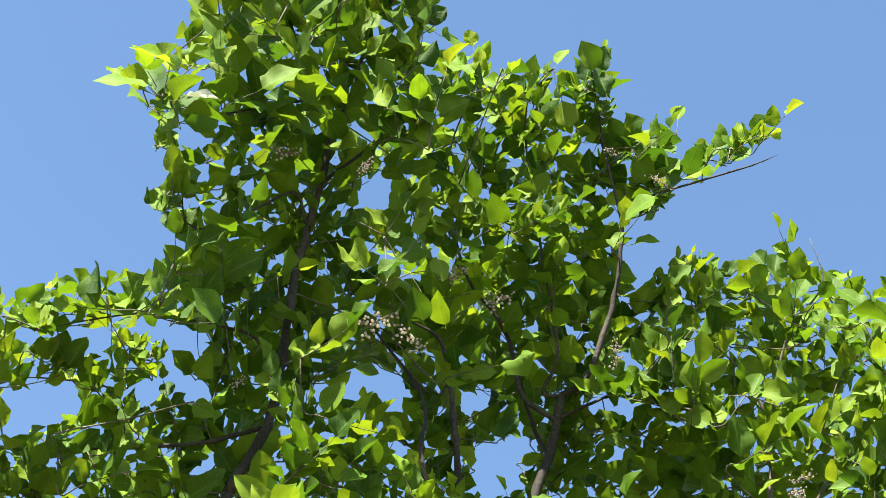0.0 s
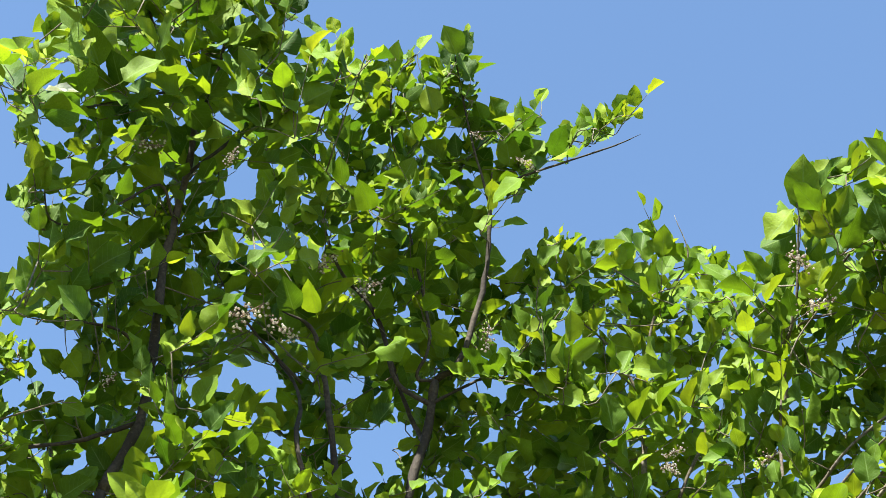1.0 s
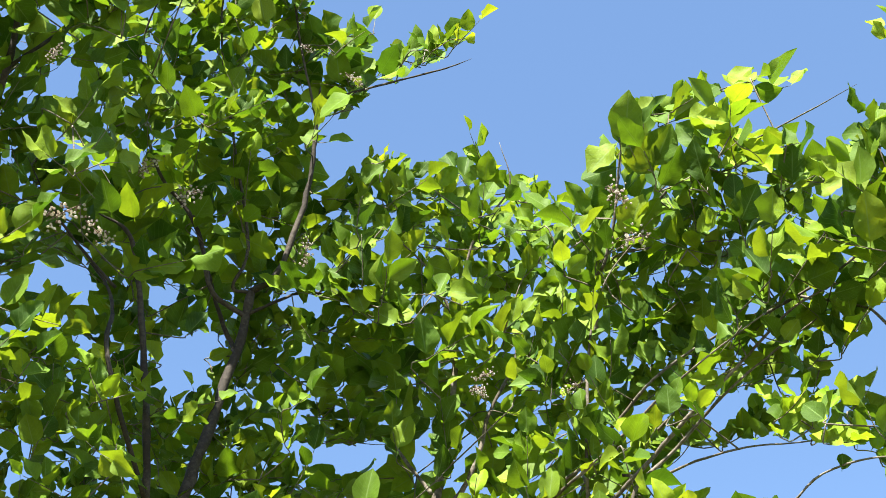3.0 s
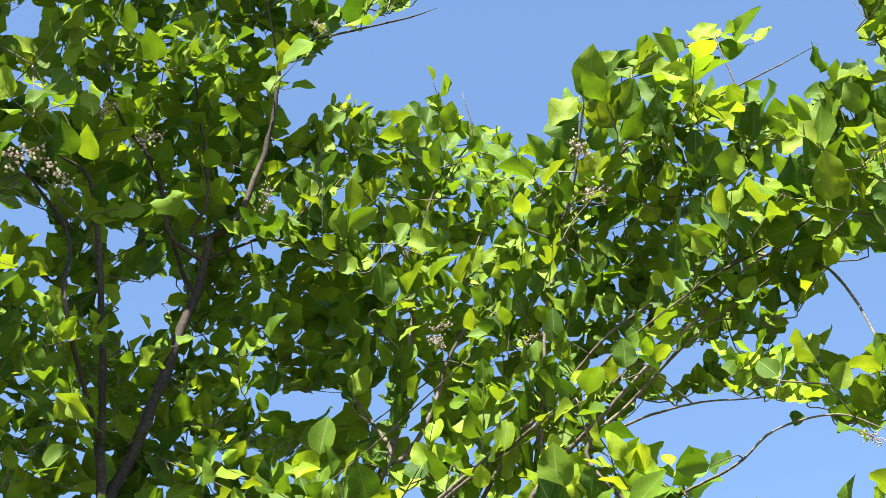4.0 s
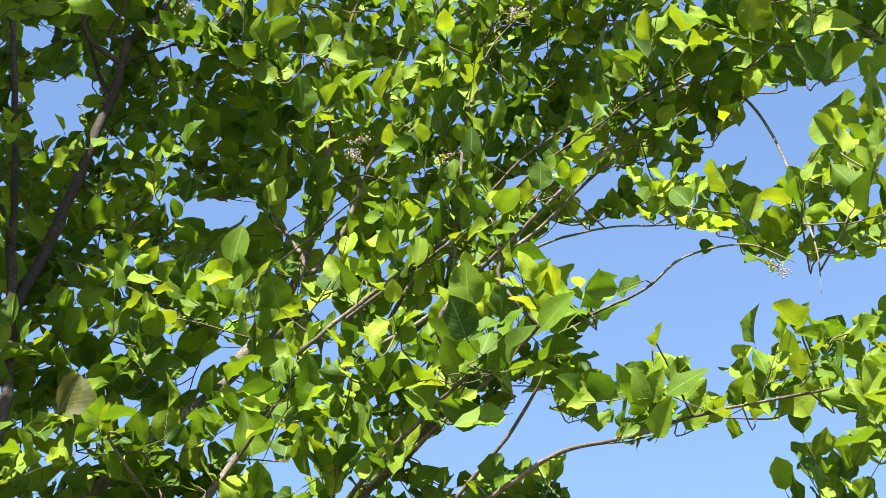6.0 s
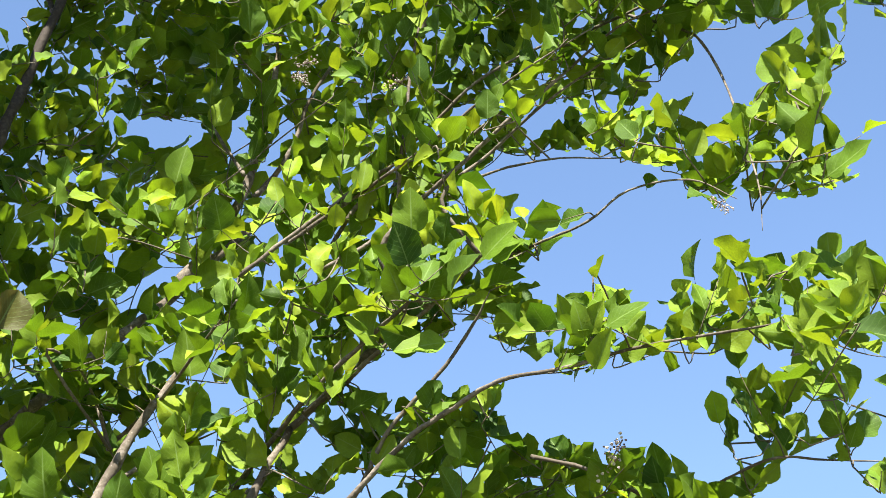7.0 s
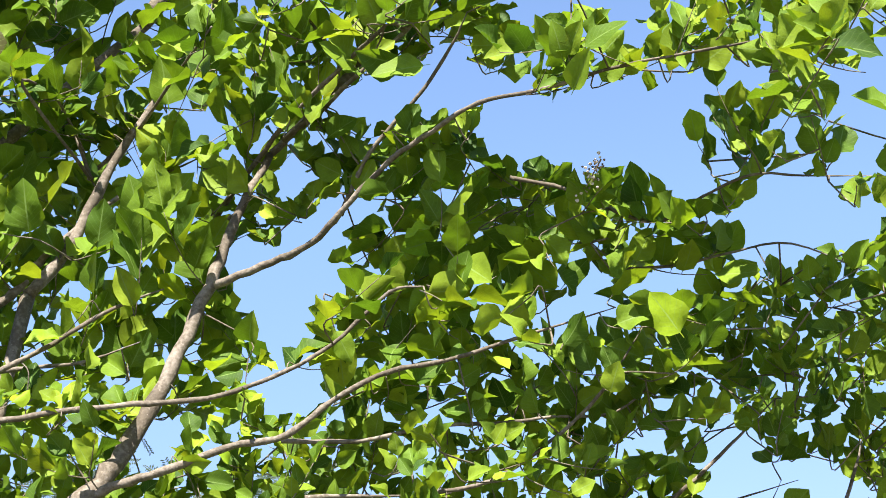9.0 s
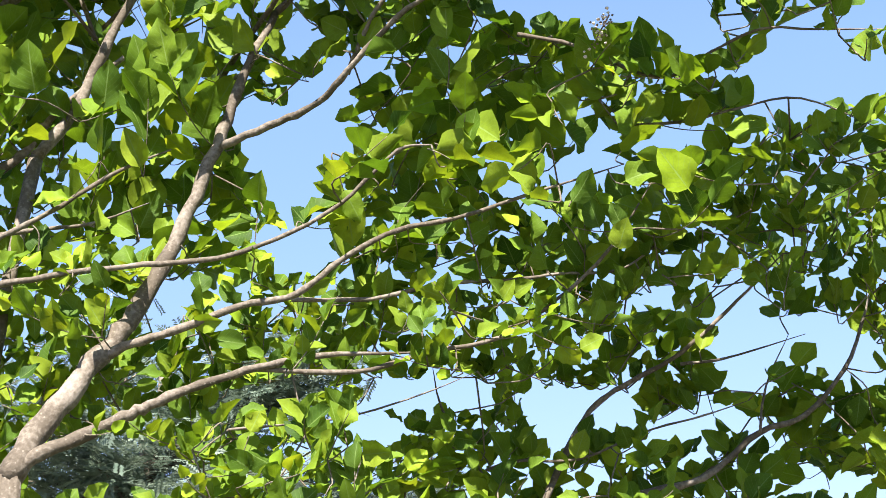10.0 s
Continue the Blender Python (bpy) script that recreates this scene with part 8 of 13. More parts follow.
shoot(tree_d, (0.9, 4.54, 2.51), (0.87, 4.62, 2.54), 3, 0.078, 772)
shoot(tree_a, (-1.64, 3.09, 5.66), (-1.69, 3.19, 5.63), 3, 0.104, 848)
shoot(tree_c, (1.37, 4.06, 3.27), (1.37, 3.88, 3.2), 8, 0.072, 569, 1)
shoot(tree_b, (-0.82, 4.3, 5.22), (-0.84, 4.4, 5.34), 5, 0.092, 265)
shoot(tree_a, (-1.06, 3.21, 5.73), (-1, 3.09, 6), 8, 0.116, 775)
shoot(tree_c, (0.75, 3.94, 3), (0.62, 3.95, 3.2), 8, 0.088, 697)
shoot(tree_b, (-0.71, 4.32, 4.87), (-0.64, 4.39, 5.08), 8, 0.088, 938, 1)
shoot(tree_a, (-1.97, 3.21, 4.38), (-1.77, 3.19, 4.43), 8, 0.080, 111)
shoot(tree_b, (-0.87, 4.05, 6.03), (-0.71, 4.03, 6.17), 6, 0.104, 201, 2)
shoot(tree_d, (1.17, 4.09, 3.06), (1.09, 4.06, 3.08), 3, 0.079, 443)
shoot(tree_b, (-1, 3.96, 4.83), (-0.81, 4, 4.89), 8, 0.079, 668)
shoot(tree_a, (-2.07, 2.83, 4.7), (-2.13, 2.87, 4.76), 3, 0.084, 348)
shoot(tree_c, (1.03, 2.92, 3.5), (1, 2.88, 3.46), 2, 0.080, 422)
shoot(tree_b, (-0.98, 3.64, 5.9), (-1.14, 3.66, 5.77), 7, 0.092, 721)
shoot(tree_c, (0.49, 3.75, 3.55), (0.55, 3.89, 3.54), 4, 0.110, 421)
shoot(tree_c, (0.42, 4.27, 2.41), (0.55, 4.22, 2.41), 5, 0.080, 331)
shoot(tree_b, (-0.82, 4.55, 5.45), (-0.74, 4.6, 5.47), 3, 0.096, 2)
shoot(tree_a, (-1.76, 2.92, 5.27), (-1.68, 2.99, 5.35), 4, 0.094, 310)
shoot(tree_d, (1.53, 4.23, 2.82), (1.5, 4.23, 3), 9, 0.065, 952)
shoot(tree_c, (1.57, 4.01, 3.37), (1.58, 4.13, 3.36), 4, 0.087, 965)
shoot(tree_c, (1, 3.51, 4.53), (1.07, 3.4, 4.59), 4, 0.104, 837)
shoot(tree_c, (-0.15, 3.84, 2.5), (-0.1, 3.87, 2.52), 3, 0.062, 733)
shoot(tree_a, (-1.15, 4, 5.45), (-1, 4.14, 5.52), 6, 0.108, 882)
shoot(tree_c, (0.45, 3.62, 5.09), (0.55, 3.52, 5.11), 4, 0.103, 637)
shoot(tree_b, (-1.13, 3.89, 4.24), (-1.25, 3.86, 4.12), 5, 0.099, 390)
shoot(tree_c, (-0.71, 4.13, 2.22), (-0.67, 4.19, 2.26), 3, 0.076, 9)
shoot(tree_a, (-1.11, 3.15, 5.71), (-1.26, 3.26, 5.97), 8, 0.122, 966)
shoot(tree_b, (-0.83, 4.37, 6.47), (-0.69, 4.16, 6.27), 9, 0.111, 318, 2)
shoot(tree_c, (0.15, 4.08, 4.61), (0.16, 3.88, 4.53), 8, 0.084, 645)
shoot(tree_c, (0.29, 4.32, 2.25), (0.2, 4.29, 2.19), 4, 0.081, 29)
shoot(tree_c, (1.33, 3.25, 3.98), (1.39, 3.34, 4.08), 4, 0.109, 871, 1)
shoot(tree_c, (0.53, 3.84, 4.72), (0.56, 3.9, 4.8), 4, 0.079, 261)
shoot(tree_d, (1.89, 4.29, 2.81), (1.83, 4.2, 2.84), 4, 0.077, 385)
shoot(tree_c, (1.13, 2.99, 3.86), (1.28, 2.91, 3.88), 5, 0.103, 74)
shoot(tree_c, (0.63, 3.84, 5.06), (0.54, 3.89, 5.16), 4, 0.102, 356)
shoot(tree_c, (1.43, 3.17, 4.97), (1.47, 3.09, 4.96), 2, 0.117, 727)
shoot(tree_a, (-1.19, 3.68, 4.61), (-1.04, 3.67, 4.43), 8, 0.090, 436)
shoot(tree_c, (-0.5, 4.66, 3.97), (-0.4, 4.63, 4.02), 2, 0.150, 967)
shoot(tree_c, (0.26, 4.1, 5.22), (0.34, 4.01, 5.16), 4, 0.094, 785)
shoot(tree_d, (1.15, 4.32, 2.77), (1.19, 4.45, 2.85), 6, 0.076, 929)
shoot(tree_c, (-0.35, 4.5, 4.24), (-0.41, 4.34, 4.11), 6, 0.106, 15)
shoot(tree_c, (0.24, 4.14, 5.28), (0.33, 4.19, 5.41), 5, 0.095, 542)
shoot(tree_b, (-0.14, 3.9, 6.36), (-0.05, 3.86, 6.45), 4, 0.096, 304)
shoot(tree_b, (-1.29, 4.23, 5.01), (-1.33, 4.16, 4.89), 4, 0.103, 780)
shoot(tree_c, (0.48, 3.83, 3.16), (0.46, 3.69, 3.22), 4, 0.109, 55)
shoot(tree_c, (0.02, 4.37, 3.69), (-0.01, 4.31, 3.64), 2, 0.098, 24)
shoot(tree_a, (-1.34, 3.67, 4.55), (-1.37, 3.75, 4.65), 4, 0.095, 214)
shoot(tree_d, (1.32, 4.69, 2.25), (1.47, 4.61, 2.22), 6, 0.089, 464)
shoot(tree_a, (-1.55, 3.44, 5.91), (-1.59, 3.63, 6.04), 7, 0.105, 228)
shoot(tree_a, (-1.57, 3.44, 5.75), (-1.62, 3.46, 5.91), 5, 0.099, 773)
shoot(tree_a, (-1.64, 3.51, 5.61), (-1.64, 3.34, 5.5), 6, 0.099, 229)
shoot(tree_a, (-1.82, 3.25, 5.41), (-1.89, 3.15, 5.47), 4, 0.103, 715)
shoot(tree_c, (-0.84, 4.5, 4.45), (-0.92, 4.47, 4.24), 6, 0.114, 364)
shoot(tree_c, (0.54, 3.87, 4.73), (0.63, 3.87, 4.79), 4, 0.079, 957)
shoot(tree_d, (0.37, 4.33, 2.57), (0.34, 4.27, 2.53), 3, 0.070, 90)
shoot(tree_c, (0.09, 4.17, 3.55), (0.15, 4.19, 3.67), 4, 0.096, 126)
shoot(tree_a, (-1.29, 3.73, 4.55), (-1.32, 3.76, 4.74), 6, 0.095, 895)
shoot(tree_c, (0.33, 3.7, 2.66), (0.35, 3.76, 2.75), 5, 0.064, 31)
shoot(tree_d, (1.11, 4.44, 2.19), (1.25, 4.62, 2.23), 9, 0.082, 641)
shoot(tree_c, (-0.8, 4.28, 3.98), (-0.54, 4.23, 3.97), 8, 0.101, 419)
shoot(tree_c, (0.11, 4.05, 3.76), (0.07, 3.93, 3.79), 4, 0.090, 921)
shoot(tree_a, (-1.88, 3.38, 5.19), (-1.87, 3.4, 5.3), 3, 0.106, 817)
shoot(tree_c, (-0.25, 4.15, 3.05), (-0.21, 4.27, 3.03), 4, 0.096, 308)
shoot(tree_c, (1.04, 3.38, 5.08), (0.99, 3.38, 5.2), 3, 0.116, 692)
shoot(tree_a, (-1.84, 3.59, 4.83), (-1.88, 3.69, 4.96), 5, 0.098, 84)
shoot(tree_c, (-0.77, 4.49, 4.08), (-0.75, 4.43, 3.99), 3, 0.105, 455, 2)
shoot(tree_a, (-2.23, 3.24, 4.38), (-2.35, 3.13, 4.42), 6, 0.084, 595)
shoot(tree_d, (1.65, 4.33, 2.36), (1.6, 4.25, 2.38), 3, 0.091, 542)
shoot(tree_b, (-0.76, 3.64, 6.7), (-0.73, 3.68, 6.57), 4, 0.100, 601)
shoot(tree_c, (0.27, 3.85, 3.95), (0.35, 3.86, 3.97), 2, 0.110, 577)
shoot(tree_c, (-0.67, 4.35, 2.79), (-0.63, 4.29, 2.81), 3, 0.071, 90)
shoot(tree_c, (-0.27, 4.38, 4.12), (-0.2, 4.34, 4.14), 2, 0.105, 608)
shoot(tree_d, (0.91, 4.42, 2.34), (0.85, 4.58, 2.45), 8, 0.078, 299)
shoot(tree_b, (-0.44, 4.05, 6.31), (-0.5, 4.14, 6.38), 3, 0.116, 10)
shoot(tree_c, (-0.79, 4.35, 3.23), (-0.72, 4.36, 3.25), 2, 0.090, 184)
shoot(tree_b, (-0.98, 4.55, 5.05), (-1.02, 4.72, 5.13), 6, 0.096, 931)
shoot(tree_c, (0.04, 4.02, 3.72), (0.09, 4.04, 3.9), 6, 0.092, 586)
shoot(tree_c, (-0.19, 4.49, 3.9), (-0.1, 4.48, 4), 3, 0.122, 12)
shoot(tree_b, (-0.62, 3.98, 6.48), (-0.58, 4.17, 6.45), 5, 0.118, 754)
shoot(tree_b, (-1.13, 4.45, 6.4), (-1.07, 4.45, 6.56), 4, 0.122, 359, 2)
shoot(tree_c, (1.39, 3.15, 4.71), (1.28, 3.13, 4.92), 6, 0.119, 490)
shoot(tree_c, (0.97, 3.64, 4.34), (1.07, 3.6, 4.39), 3, 0.103, 932)
shoot(tree_d, (1.23, 4.38, 2.36), (1.3, 4.29, 2.36), 4, 0.080, 285)
shoot(tree_b, (-0.64, 3.96, 6.45), (-0.55, 4.1, 6.7), 8, 0.118, 706)
shoot(tree_c, (0.25, 4.1, 2.94), (0.27, 4.11, 3.03), 3, 0.087, 257)
shoot(tree_c, (-0.86, 4.36, 2.85), (-0.84, 4.41, 2.94), 4, 0.082, 378)
shoot(tree_c, (-0.53, 4.75, 3.8), (-0.73, 4.66, 3.86), 4, 0.155, 136)
shoot(tree_c, (-0.49, 4.23, 3.02), (-0.42, 4.41, 2.99), 8, 0.075, 678)
shoot(tree_c, (-0.27, 4.48, 4.5), (-0.43, 4.56, 4.52), 5, 0.106, 989, 1)
shoot(tree_c, (-0.64, 4.17, 2.48), (-0.6, 4.13, 2.52), 3, 0.070, 495)
shoot(tree_c, (-0.61, 4.56, 5.26), (-0.51, 4.77, 5.42), 9, 0.101, 666)
shoot(tree_c, (-0.17, 4.76, 5.44), (-0.17, 4.62, 5.18), 8, 0.116, 819, 2)
shoot(tree_c, (0.87, 3.73, 3.31), (0.95, 3.82, 3.38), 4, 0.097, 394, 1)
shoot(tree_c, (1.33, 3.56, 4.93), (1.33, 3.53, 5.07), 3, 0.133, 349)
shoot(tree_d, (1.7, 4.42, 2.86), (1.66, 4.34, 2.93), 5, 0.070, 343)
shoot(tree_d, (0.97, 4.46, 2.7), (0.87, 4.49, 2.8), 6, 0.074, 856)
shoot(tree_c, (1.09, 2.91, 3.25), (0.99, 2.9, 3.44), 8, 0.086, 988)
shoot(tree_c, (0.02, 3.74, 2.62), (0.04, 3.7, 2.68), 4, 0.055, 317)
shoot(tree_c, (0.81, 3.65, 3.02), (1.04, 3.67, 3.06), 7, 0.101, 303)
shoot(tree_c, (1.32, 3.56, 4.78), (1.35, 3.4, 4.72), 4, 0.125, 298)
shoot(tree_a, (-1.11, 2.94, 6.51), (-1.08, 2.99, 6.6), 2, 0.135, 26)
shoot(tree_c, (-0.17, 4.43, 6.04), (-0.32, 4.35, 6.14), 6, 0.098, 166)
shoot(tree_c, (-0.49, 4.23, 2.65), (-0.47, 4.4, 2.77), 9, 0.072, 56)
shoot(tree_c, (-0.03, 4.36, 5.77), (0.02, 4.53, 5.99), 9, 0.098, 960)
shoot(tree_c, (0.82, 3.95, 4.63), (0.79, 3.84, 4.51), 7, 0.075, 187)
shoot(tree_c, (1.17, 3.32, 4.72), (1.1, 3.3, 4.66), 2, 0.118, 751)
shoot(tree_c, (0.41, 4.4, 3.63), (0.48, 4.35, 3.48), 4, 0.125, 189, 2)
shoot(tree_c, (1.27, 3.28, 3.98), (1.19, 3.35, 4.03), 4, 0.087, 163)
shoot(tree_c, (-0.54, 4.03, 2.9), (-0.47, 4.09, 3.07), 8, 0.074, 569)
shoot(tree_c, (0.86, 3.67, 2.91), (0.71, 3.71, 2.93), 6, 0.077, 505)
shoot(tree_c, (-0.71, 4.1, 2.66), (-0.66, 4.11, 2.69), 2, 0.069, 810)
shoot(tree_a, (-2.34, 2.99, 4.73), (-2.33, 2.99, 4.82), 3, 0.087, 474)
shoot(tree_c, (0.68, 4.05, 3.01), (0.67, 4.14, 2.99), 3, 0.078, 99)
shoot(tree_c, (0.73, 4.12, 3.64), (0.46, 4.07, 3.44), 9, 0.118, 271)
shoot(tree_c, (1.64, 3.84, 3.09), (1.5, 3.96, 3.1), 9, 0.065, 161)
shoot(tree_c, (0.71, 3.64, 5), (0.84, 3.6, 5.18), 6, 0.108, 494)
shoot(tree_c, (0.79, 3.6, 4.59), (0.96, 3.66, 4.64), 7, 0.077, 959)
shoot(tree_a, (-1.99, 3.41, 4.95), (-1.97, 3.43, 5.03), 3, 0.074, 773)
shoot(tree_a, (-1.5, 3.73, 5.01), (-1.52, 3.72, 5.18), 5, 0.102, 76)
shoot(tree_c, (0.68, 3.3, 3.59), (0.53, 3.27, 3.55), 6, 0.079, 328)
shoot(tree_c, (0.86, 3.78, 3.31), (0.68, 3.97, 3.37), 8, 0.104, 593)
shoot(tree_c, (1.66, 3.74, 3.2), (1.71, 3.69, 3.25), 3, 0.082, 304)
shoot(tree_c, (0.53, 4.14, 5.23), (0.41, 4.17, 5.24), 4, 0.095, 589)
shoot(tree_c, (1.4, 3.73, 2.95), (1.52, 3.68, 3), 7, 0.062, 968)
shoot(tree_c, (0.82, 3.6, 5.06), (0.86, 3.72, 5.3), 7, 0.114, 815)
shoot(tree_a, (-1.42, 3.08, 6.52), (-1.52, 3.37, 6.67), 7, 0.148, 627)
shoot(tree_c, (0.12, 3.95, 4.21), (0.24, 4.08, 4.21), 4, 0.119, 31)
shoot(tree_c, (0.8, 3.5, 4.6), (0.84, 3.41, 4.5), 5, 0.085, 655)
shoot(tree_c, (0.49, 3.91, 4.35), (0.25, 3.84, 4.47), 8, 0.106, 848)
shoot(tree_c, (0.09, 4.44, 5.38), (0.17, 4.49, 5.54), 5, 0.105, 67)
shoot(tree_b, (-0.47, 3.86, 6.39), (-0.34, 3.77, 6.41), 4, 0.111, 610)
shoot(tree_c, (1.6, 3.65, 3.29), (1.54, 3.69, 3.39), 4, 0.089, 687)
shoot(tree_b, (-0.83, 4.31, 4.93), (-0.81, 4.37, 5.07), 5, 0.089, 816)
shoot(tree_b, (-0.62, 4.34, 5.49), (-0.32, 4.37, 5.43), 9, 0.106, 543)
shoot(tree_a, (-1.85, 3.6, 4.39), (-1.76, 3.7, 4.56), 7, 0.095, 687)
shoot(tree_b, (-0.86, 3.76, 6.59), (-0.98, 3.7, 6.35), 9, 0.097, 613)
shoot(tree_c, (0.49, 3.8, 4.09), (0.55, 3.85, 4.19), 3, 0.120, 690, 1)
shoot(tree_a, (-2.08, 2.91, 4.75), (-2.07, 2.98, 4.96), 7, 0.095, 679)
shoot(tree_a, (-1.13, 4, 5.35), (-1.2, 4.12, 5.41), 4, 0.108, 636)
shoot(tree_a, (-1.95, 3.05, 4.88), (-2.11, 3.05, 4.9), 5, 0.093, 574)
shoot(tree_d, (1.52, 4.31, 3.06), (1.6, 4.27, 3.16), 6, 0.067, 948)
shoot(tree_c, (-0.23, 4.9, 5.52), (-0.12, 4.59, 5.65), 9, 0.120, 603, 2)
shoot(tree_c, (-0.49, 4.63, 5.45), (-0.6, 4.55, 5.67), 7, 0.109, 291)
shoot(tree_b, (-0.67, 4.55, 4.69), (-0.8, 4.7, 4.79), 6, 0.113, 425)
shoot(tree_d, (1.06, 4.64, 2.74), (1.12, 4.54, 2.69), 5, 0.076, 207)
shoot(tree_b, (-1.12, 4.16, 5.25), (-0.99, 4.24, 5.44), 7, 0.107, 499)
shoot(tree_c, (-0.63, 4.1, 2.39), (-0.74, 4.06, 2.38), 5, 0.072, 997)
shoot(tree_b, (-1.15, 4.02, 4.7), (-1.25, 3.99, 4.54), 6, 0.096, 418)
shoot(tree_b, (-0.8, 4.04, 6.53), (-0.73, 3.92, 6.64), 5, 0.102, 867, 1)
shoot(tree_c, (0.43, 3.83, 5.23), (0.54, 3.84, 5.32), 4, 0.106, 973)
shoot(tree_c, (0.31, 4.22, 4.4), (0.44, 4.33, 4.48), 4, 0.135, 867, 1)
shoot(tree_b, (-0.58, 4.48, 6.17), (-0.4, 4.53, 6.14), 5, 0.108, 184)
shoot(tree_d, (1.35, 4.25, 3.05), (1.2, 4.15, 3.09), 8, 0.070, 958)
shoot(tree_a, (-1.46, 3.63, 5.33), (-1.56, 3.66, 5.37), 3, 0.107, 599)
shoot(tree_b, (-1.25, 3.76, 5.38), (-1.24, 3.6, 5.48), 4, 0.135, 438)
shoot(tree_c, (0.13, 4.47, 5.65), (0.26, 4.5, 5.87), 8, 0.098, 54)
shoot(tree_b, (-0.42, 4.21, 5.57), (-0.21, 4.14, 5.62), 7, 0.097, 477)
shoot(tree_c, (0.29, 3.87, 3.93), (0.21, 3.79, 3.97), 3, 0.108, 663)
shoot(tree_c, (-0.81, 4.3, 3.18), (-0.86, 4.36, 3.12), 3, 0.093, 900)
shoot(tree_c, (0.49, 4.2, 3.03), (0.34, 4.31, 3.02), 7, 0.081, 623)
shoot(tree_c, (-0.23, 4.36, 4.1), (-0.17, 4.31, 4.12), 2, 0.102, 741)
shoot(tree_d, (0.4, 4.51, 2.58), (0.43, 4.59, 2.52), 3, 0.093, 919, 2)
shoot(tree_c, (0.2, 4.07, 2.68), (0.16, 4.15, 2.67), 4, 0.067, 163)
shoot(tree_a, (-1.57, 3.28, 5.24), (-1.45, 3.26, 5.27), 4, 0.095, 193)
shoot(tree_a, (-1.72, 3.52, 5.34), (-1.74, 3.6, 5.38), 2, 0.123, 722)
shoot(tree_a, (-1.64, 3.18, 5.65), (-1.66, 3.25, 5.74), 3, 0.103, 889)
shoot(tree_c, (0.73, 3.46, 4.5), (0.73, 3.57, 4.59), 5, 0.083, 316)
shoot(tree_a, (-1.42, 3.21, 6.27), (-1.3, 3.43, 6.4), 6, 0.139, 662)
shoot(tree_b, (-1.68, 3.75, 5.09), (-1.65, 3.54, 4.97), 7, 0.104, 451)
shoot(tree_c, (-0.8, 4.37, 3.21), (-0.82, 4.46, 3.26), 3, 0.094, 747)
shoot(tree_b, (-0.73, 4.32, 5.48), (-0.63, 4.41, 5.52), 4, 0.100, 553)
shoot(tree_b, (-0.52, 4.25, 5.63), (-0.41, 4.17, 5.78), 6, 0.102, 782)
shoot(tree_c, (0.22, 3.97, 4.78), (0.21, 3.89, 5.01), 8, 0.094, 593)
shoot(tree_b, (-1.04, 4.12, 3.77), (-0.96, 3.88, 3.79), 8, 0.100, 715)
shoot(tree_b, (-0.94, 4.29, 4.01), (-0.89, 4.12, 3.94), 5, 0.108, 450)
shoot(tree_a, (-1.87, 2.77, 5.63), (-1.74, 2.76, 5.71), 3, 0.139, 90, 1)
shoot(tree_c, (1.59, 3.39, 4.81), (1.72, 3.51, 4.8), 4, 0.122, 544)
shoot(tree_d, (0.92, 4.16, 2.46), (0.93, 4.06, 2.39), 5, 0.070, 5)
shoot(tree_c, (0.44, 4.15, 2.68), (0.52, 4.15, 2.82), 7, 0.070, 935)
shoot(tree_c, (-0.82, 4.27, 3.94), (-0.92, 4.32, 3.99), 3, 0.109, 901)
shoot(tree_a, (-1.91, 3.58, 4.89), (-1.96, 3.58, 4.97), 3, 0.085, 130)
shoot(tree_b, (-0.27, 4.07, 6.49), (-0.25, 4.13, 6.59), 3, 0.109, 652)
shoot(tree_c, (0.27, 4.16, 5.84), (0.22, 4.18, 5.98), 4, 0.104, 651, 1)
shoot(tree_c, (0.03, 4.42, 6.12), (0.15, 4.43, 6.13), 3, 0.107, 553)
shoot(tree_b, (-0.92, 4.03, 4.84), (-0.91, 3.87, 4.72), 8, 0.077, 6)
shoot(tree_d, (1.37, 4.08, 2.91), (1.28, 4.05, 2.91), 4, 0.064, 185)
shoot(tree_c, (1.33, 3.58, 3.08), (1.48, 3.58, 3.17), 7, 0.077, 324)
shoot(tree_c, (0.89, 3.46, 5.25), (1.1, 3.58, 5.19), 6, 0.121, 548)
shoot(tree_b, (-1.34, 3.81, 4.94), (-1.52, 3.92, 5.1), 8, 0.102, 867)
shoot(tree_c, (0.33, 4.31, 2.73), (0.34, 4.13, 2.67), 9, 0.065, 444)
shoot(tree_b, (-0.95, 4.38, 4.56), (-1.03, 4.23, 4.48), 5, 0.116, 675)
shoot(tree_a, (-1.93, 3.64, 4.74), (-2.17, 3.64, 4.74), 8, 0.090, 356)
shoot(tree_c, (0.05, 3.94, 3.04), (0.14, 4.02, 3.05), 4, 0.088, 585)
shoot(tree_c, (-0, 3.86, 4.07), (-0.05, 3.87, 3.96), 4, 0.087, 177, 1)
shoot(tree_c, (0.38, 3.76, 4.67), (0.39, 3.65, 4.75), 5, 0.083, 984)
shoot(tree_b, (-0.71, 4.42, 5.73), (-0.89, 4.26, 5.8), 6, 0.125, 404)
shoot(tree_a, (-2.2, 3.07, 4.71), (-2.32, 3.07, 4.74), 4, 0.085, 969)
shoot(tree_c, (1.21, 3.54, 3.49), (1.24, 3.47, 3.55), 3, 0.090, 97)
shoot(tree_c, (0.01, 3.72, 2.58), (0.1, 3.65, 2.69), 9, 0.055, 415)
shoot(tree_c, (1.23, 4, 2.85), (1.23, 4.03, 2.93), 4, 0.066, 834)
shoot(tree_c, (0.11, 4.02, 2.44), (0.16, 3.9, 2.53), 7, 0.068, 403)
shoot(tree_c, (1.04, 4.5, 2.88), (1.13, 4.5, 2.94), 4, 0.077, 224)
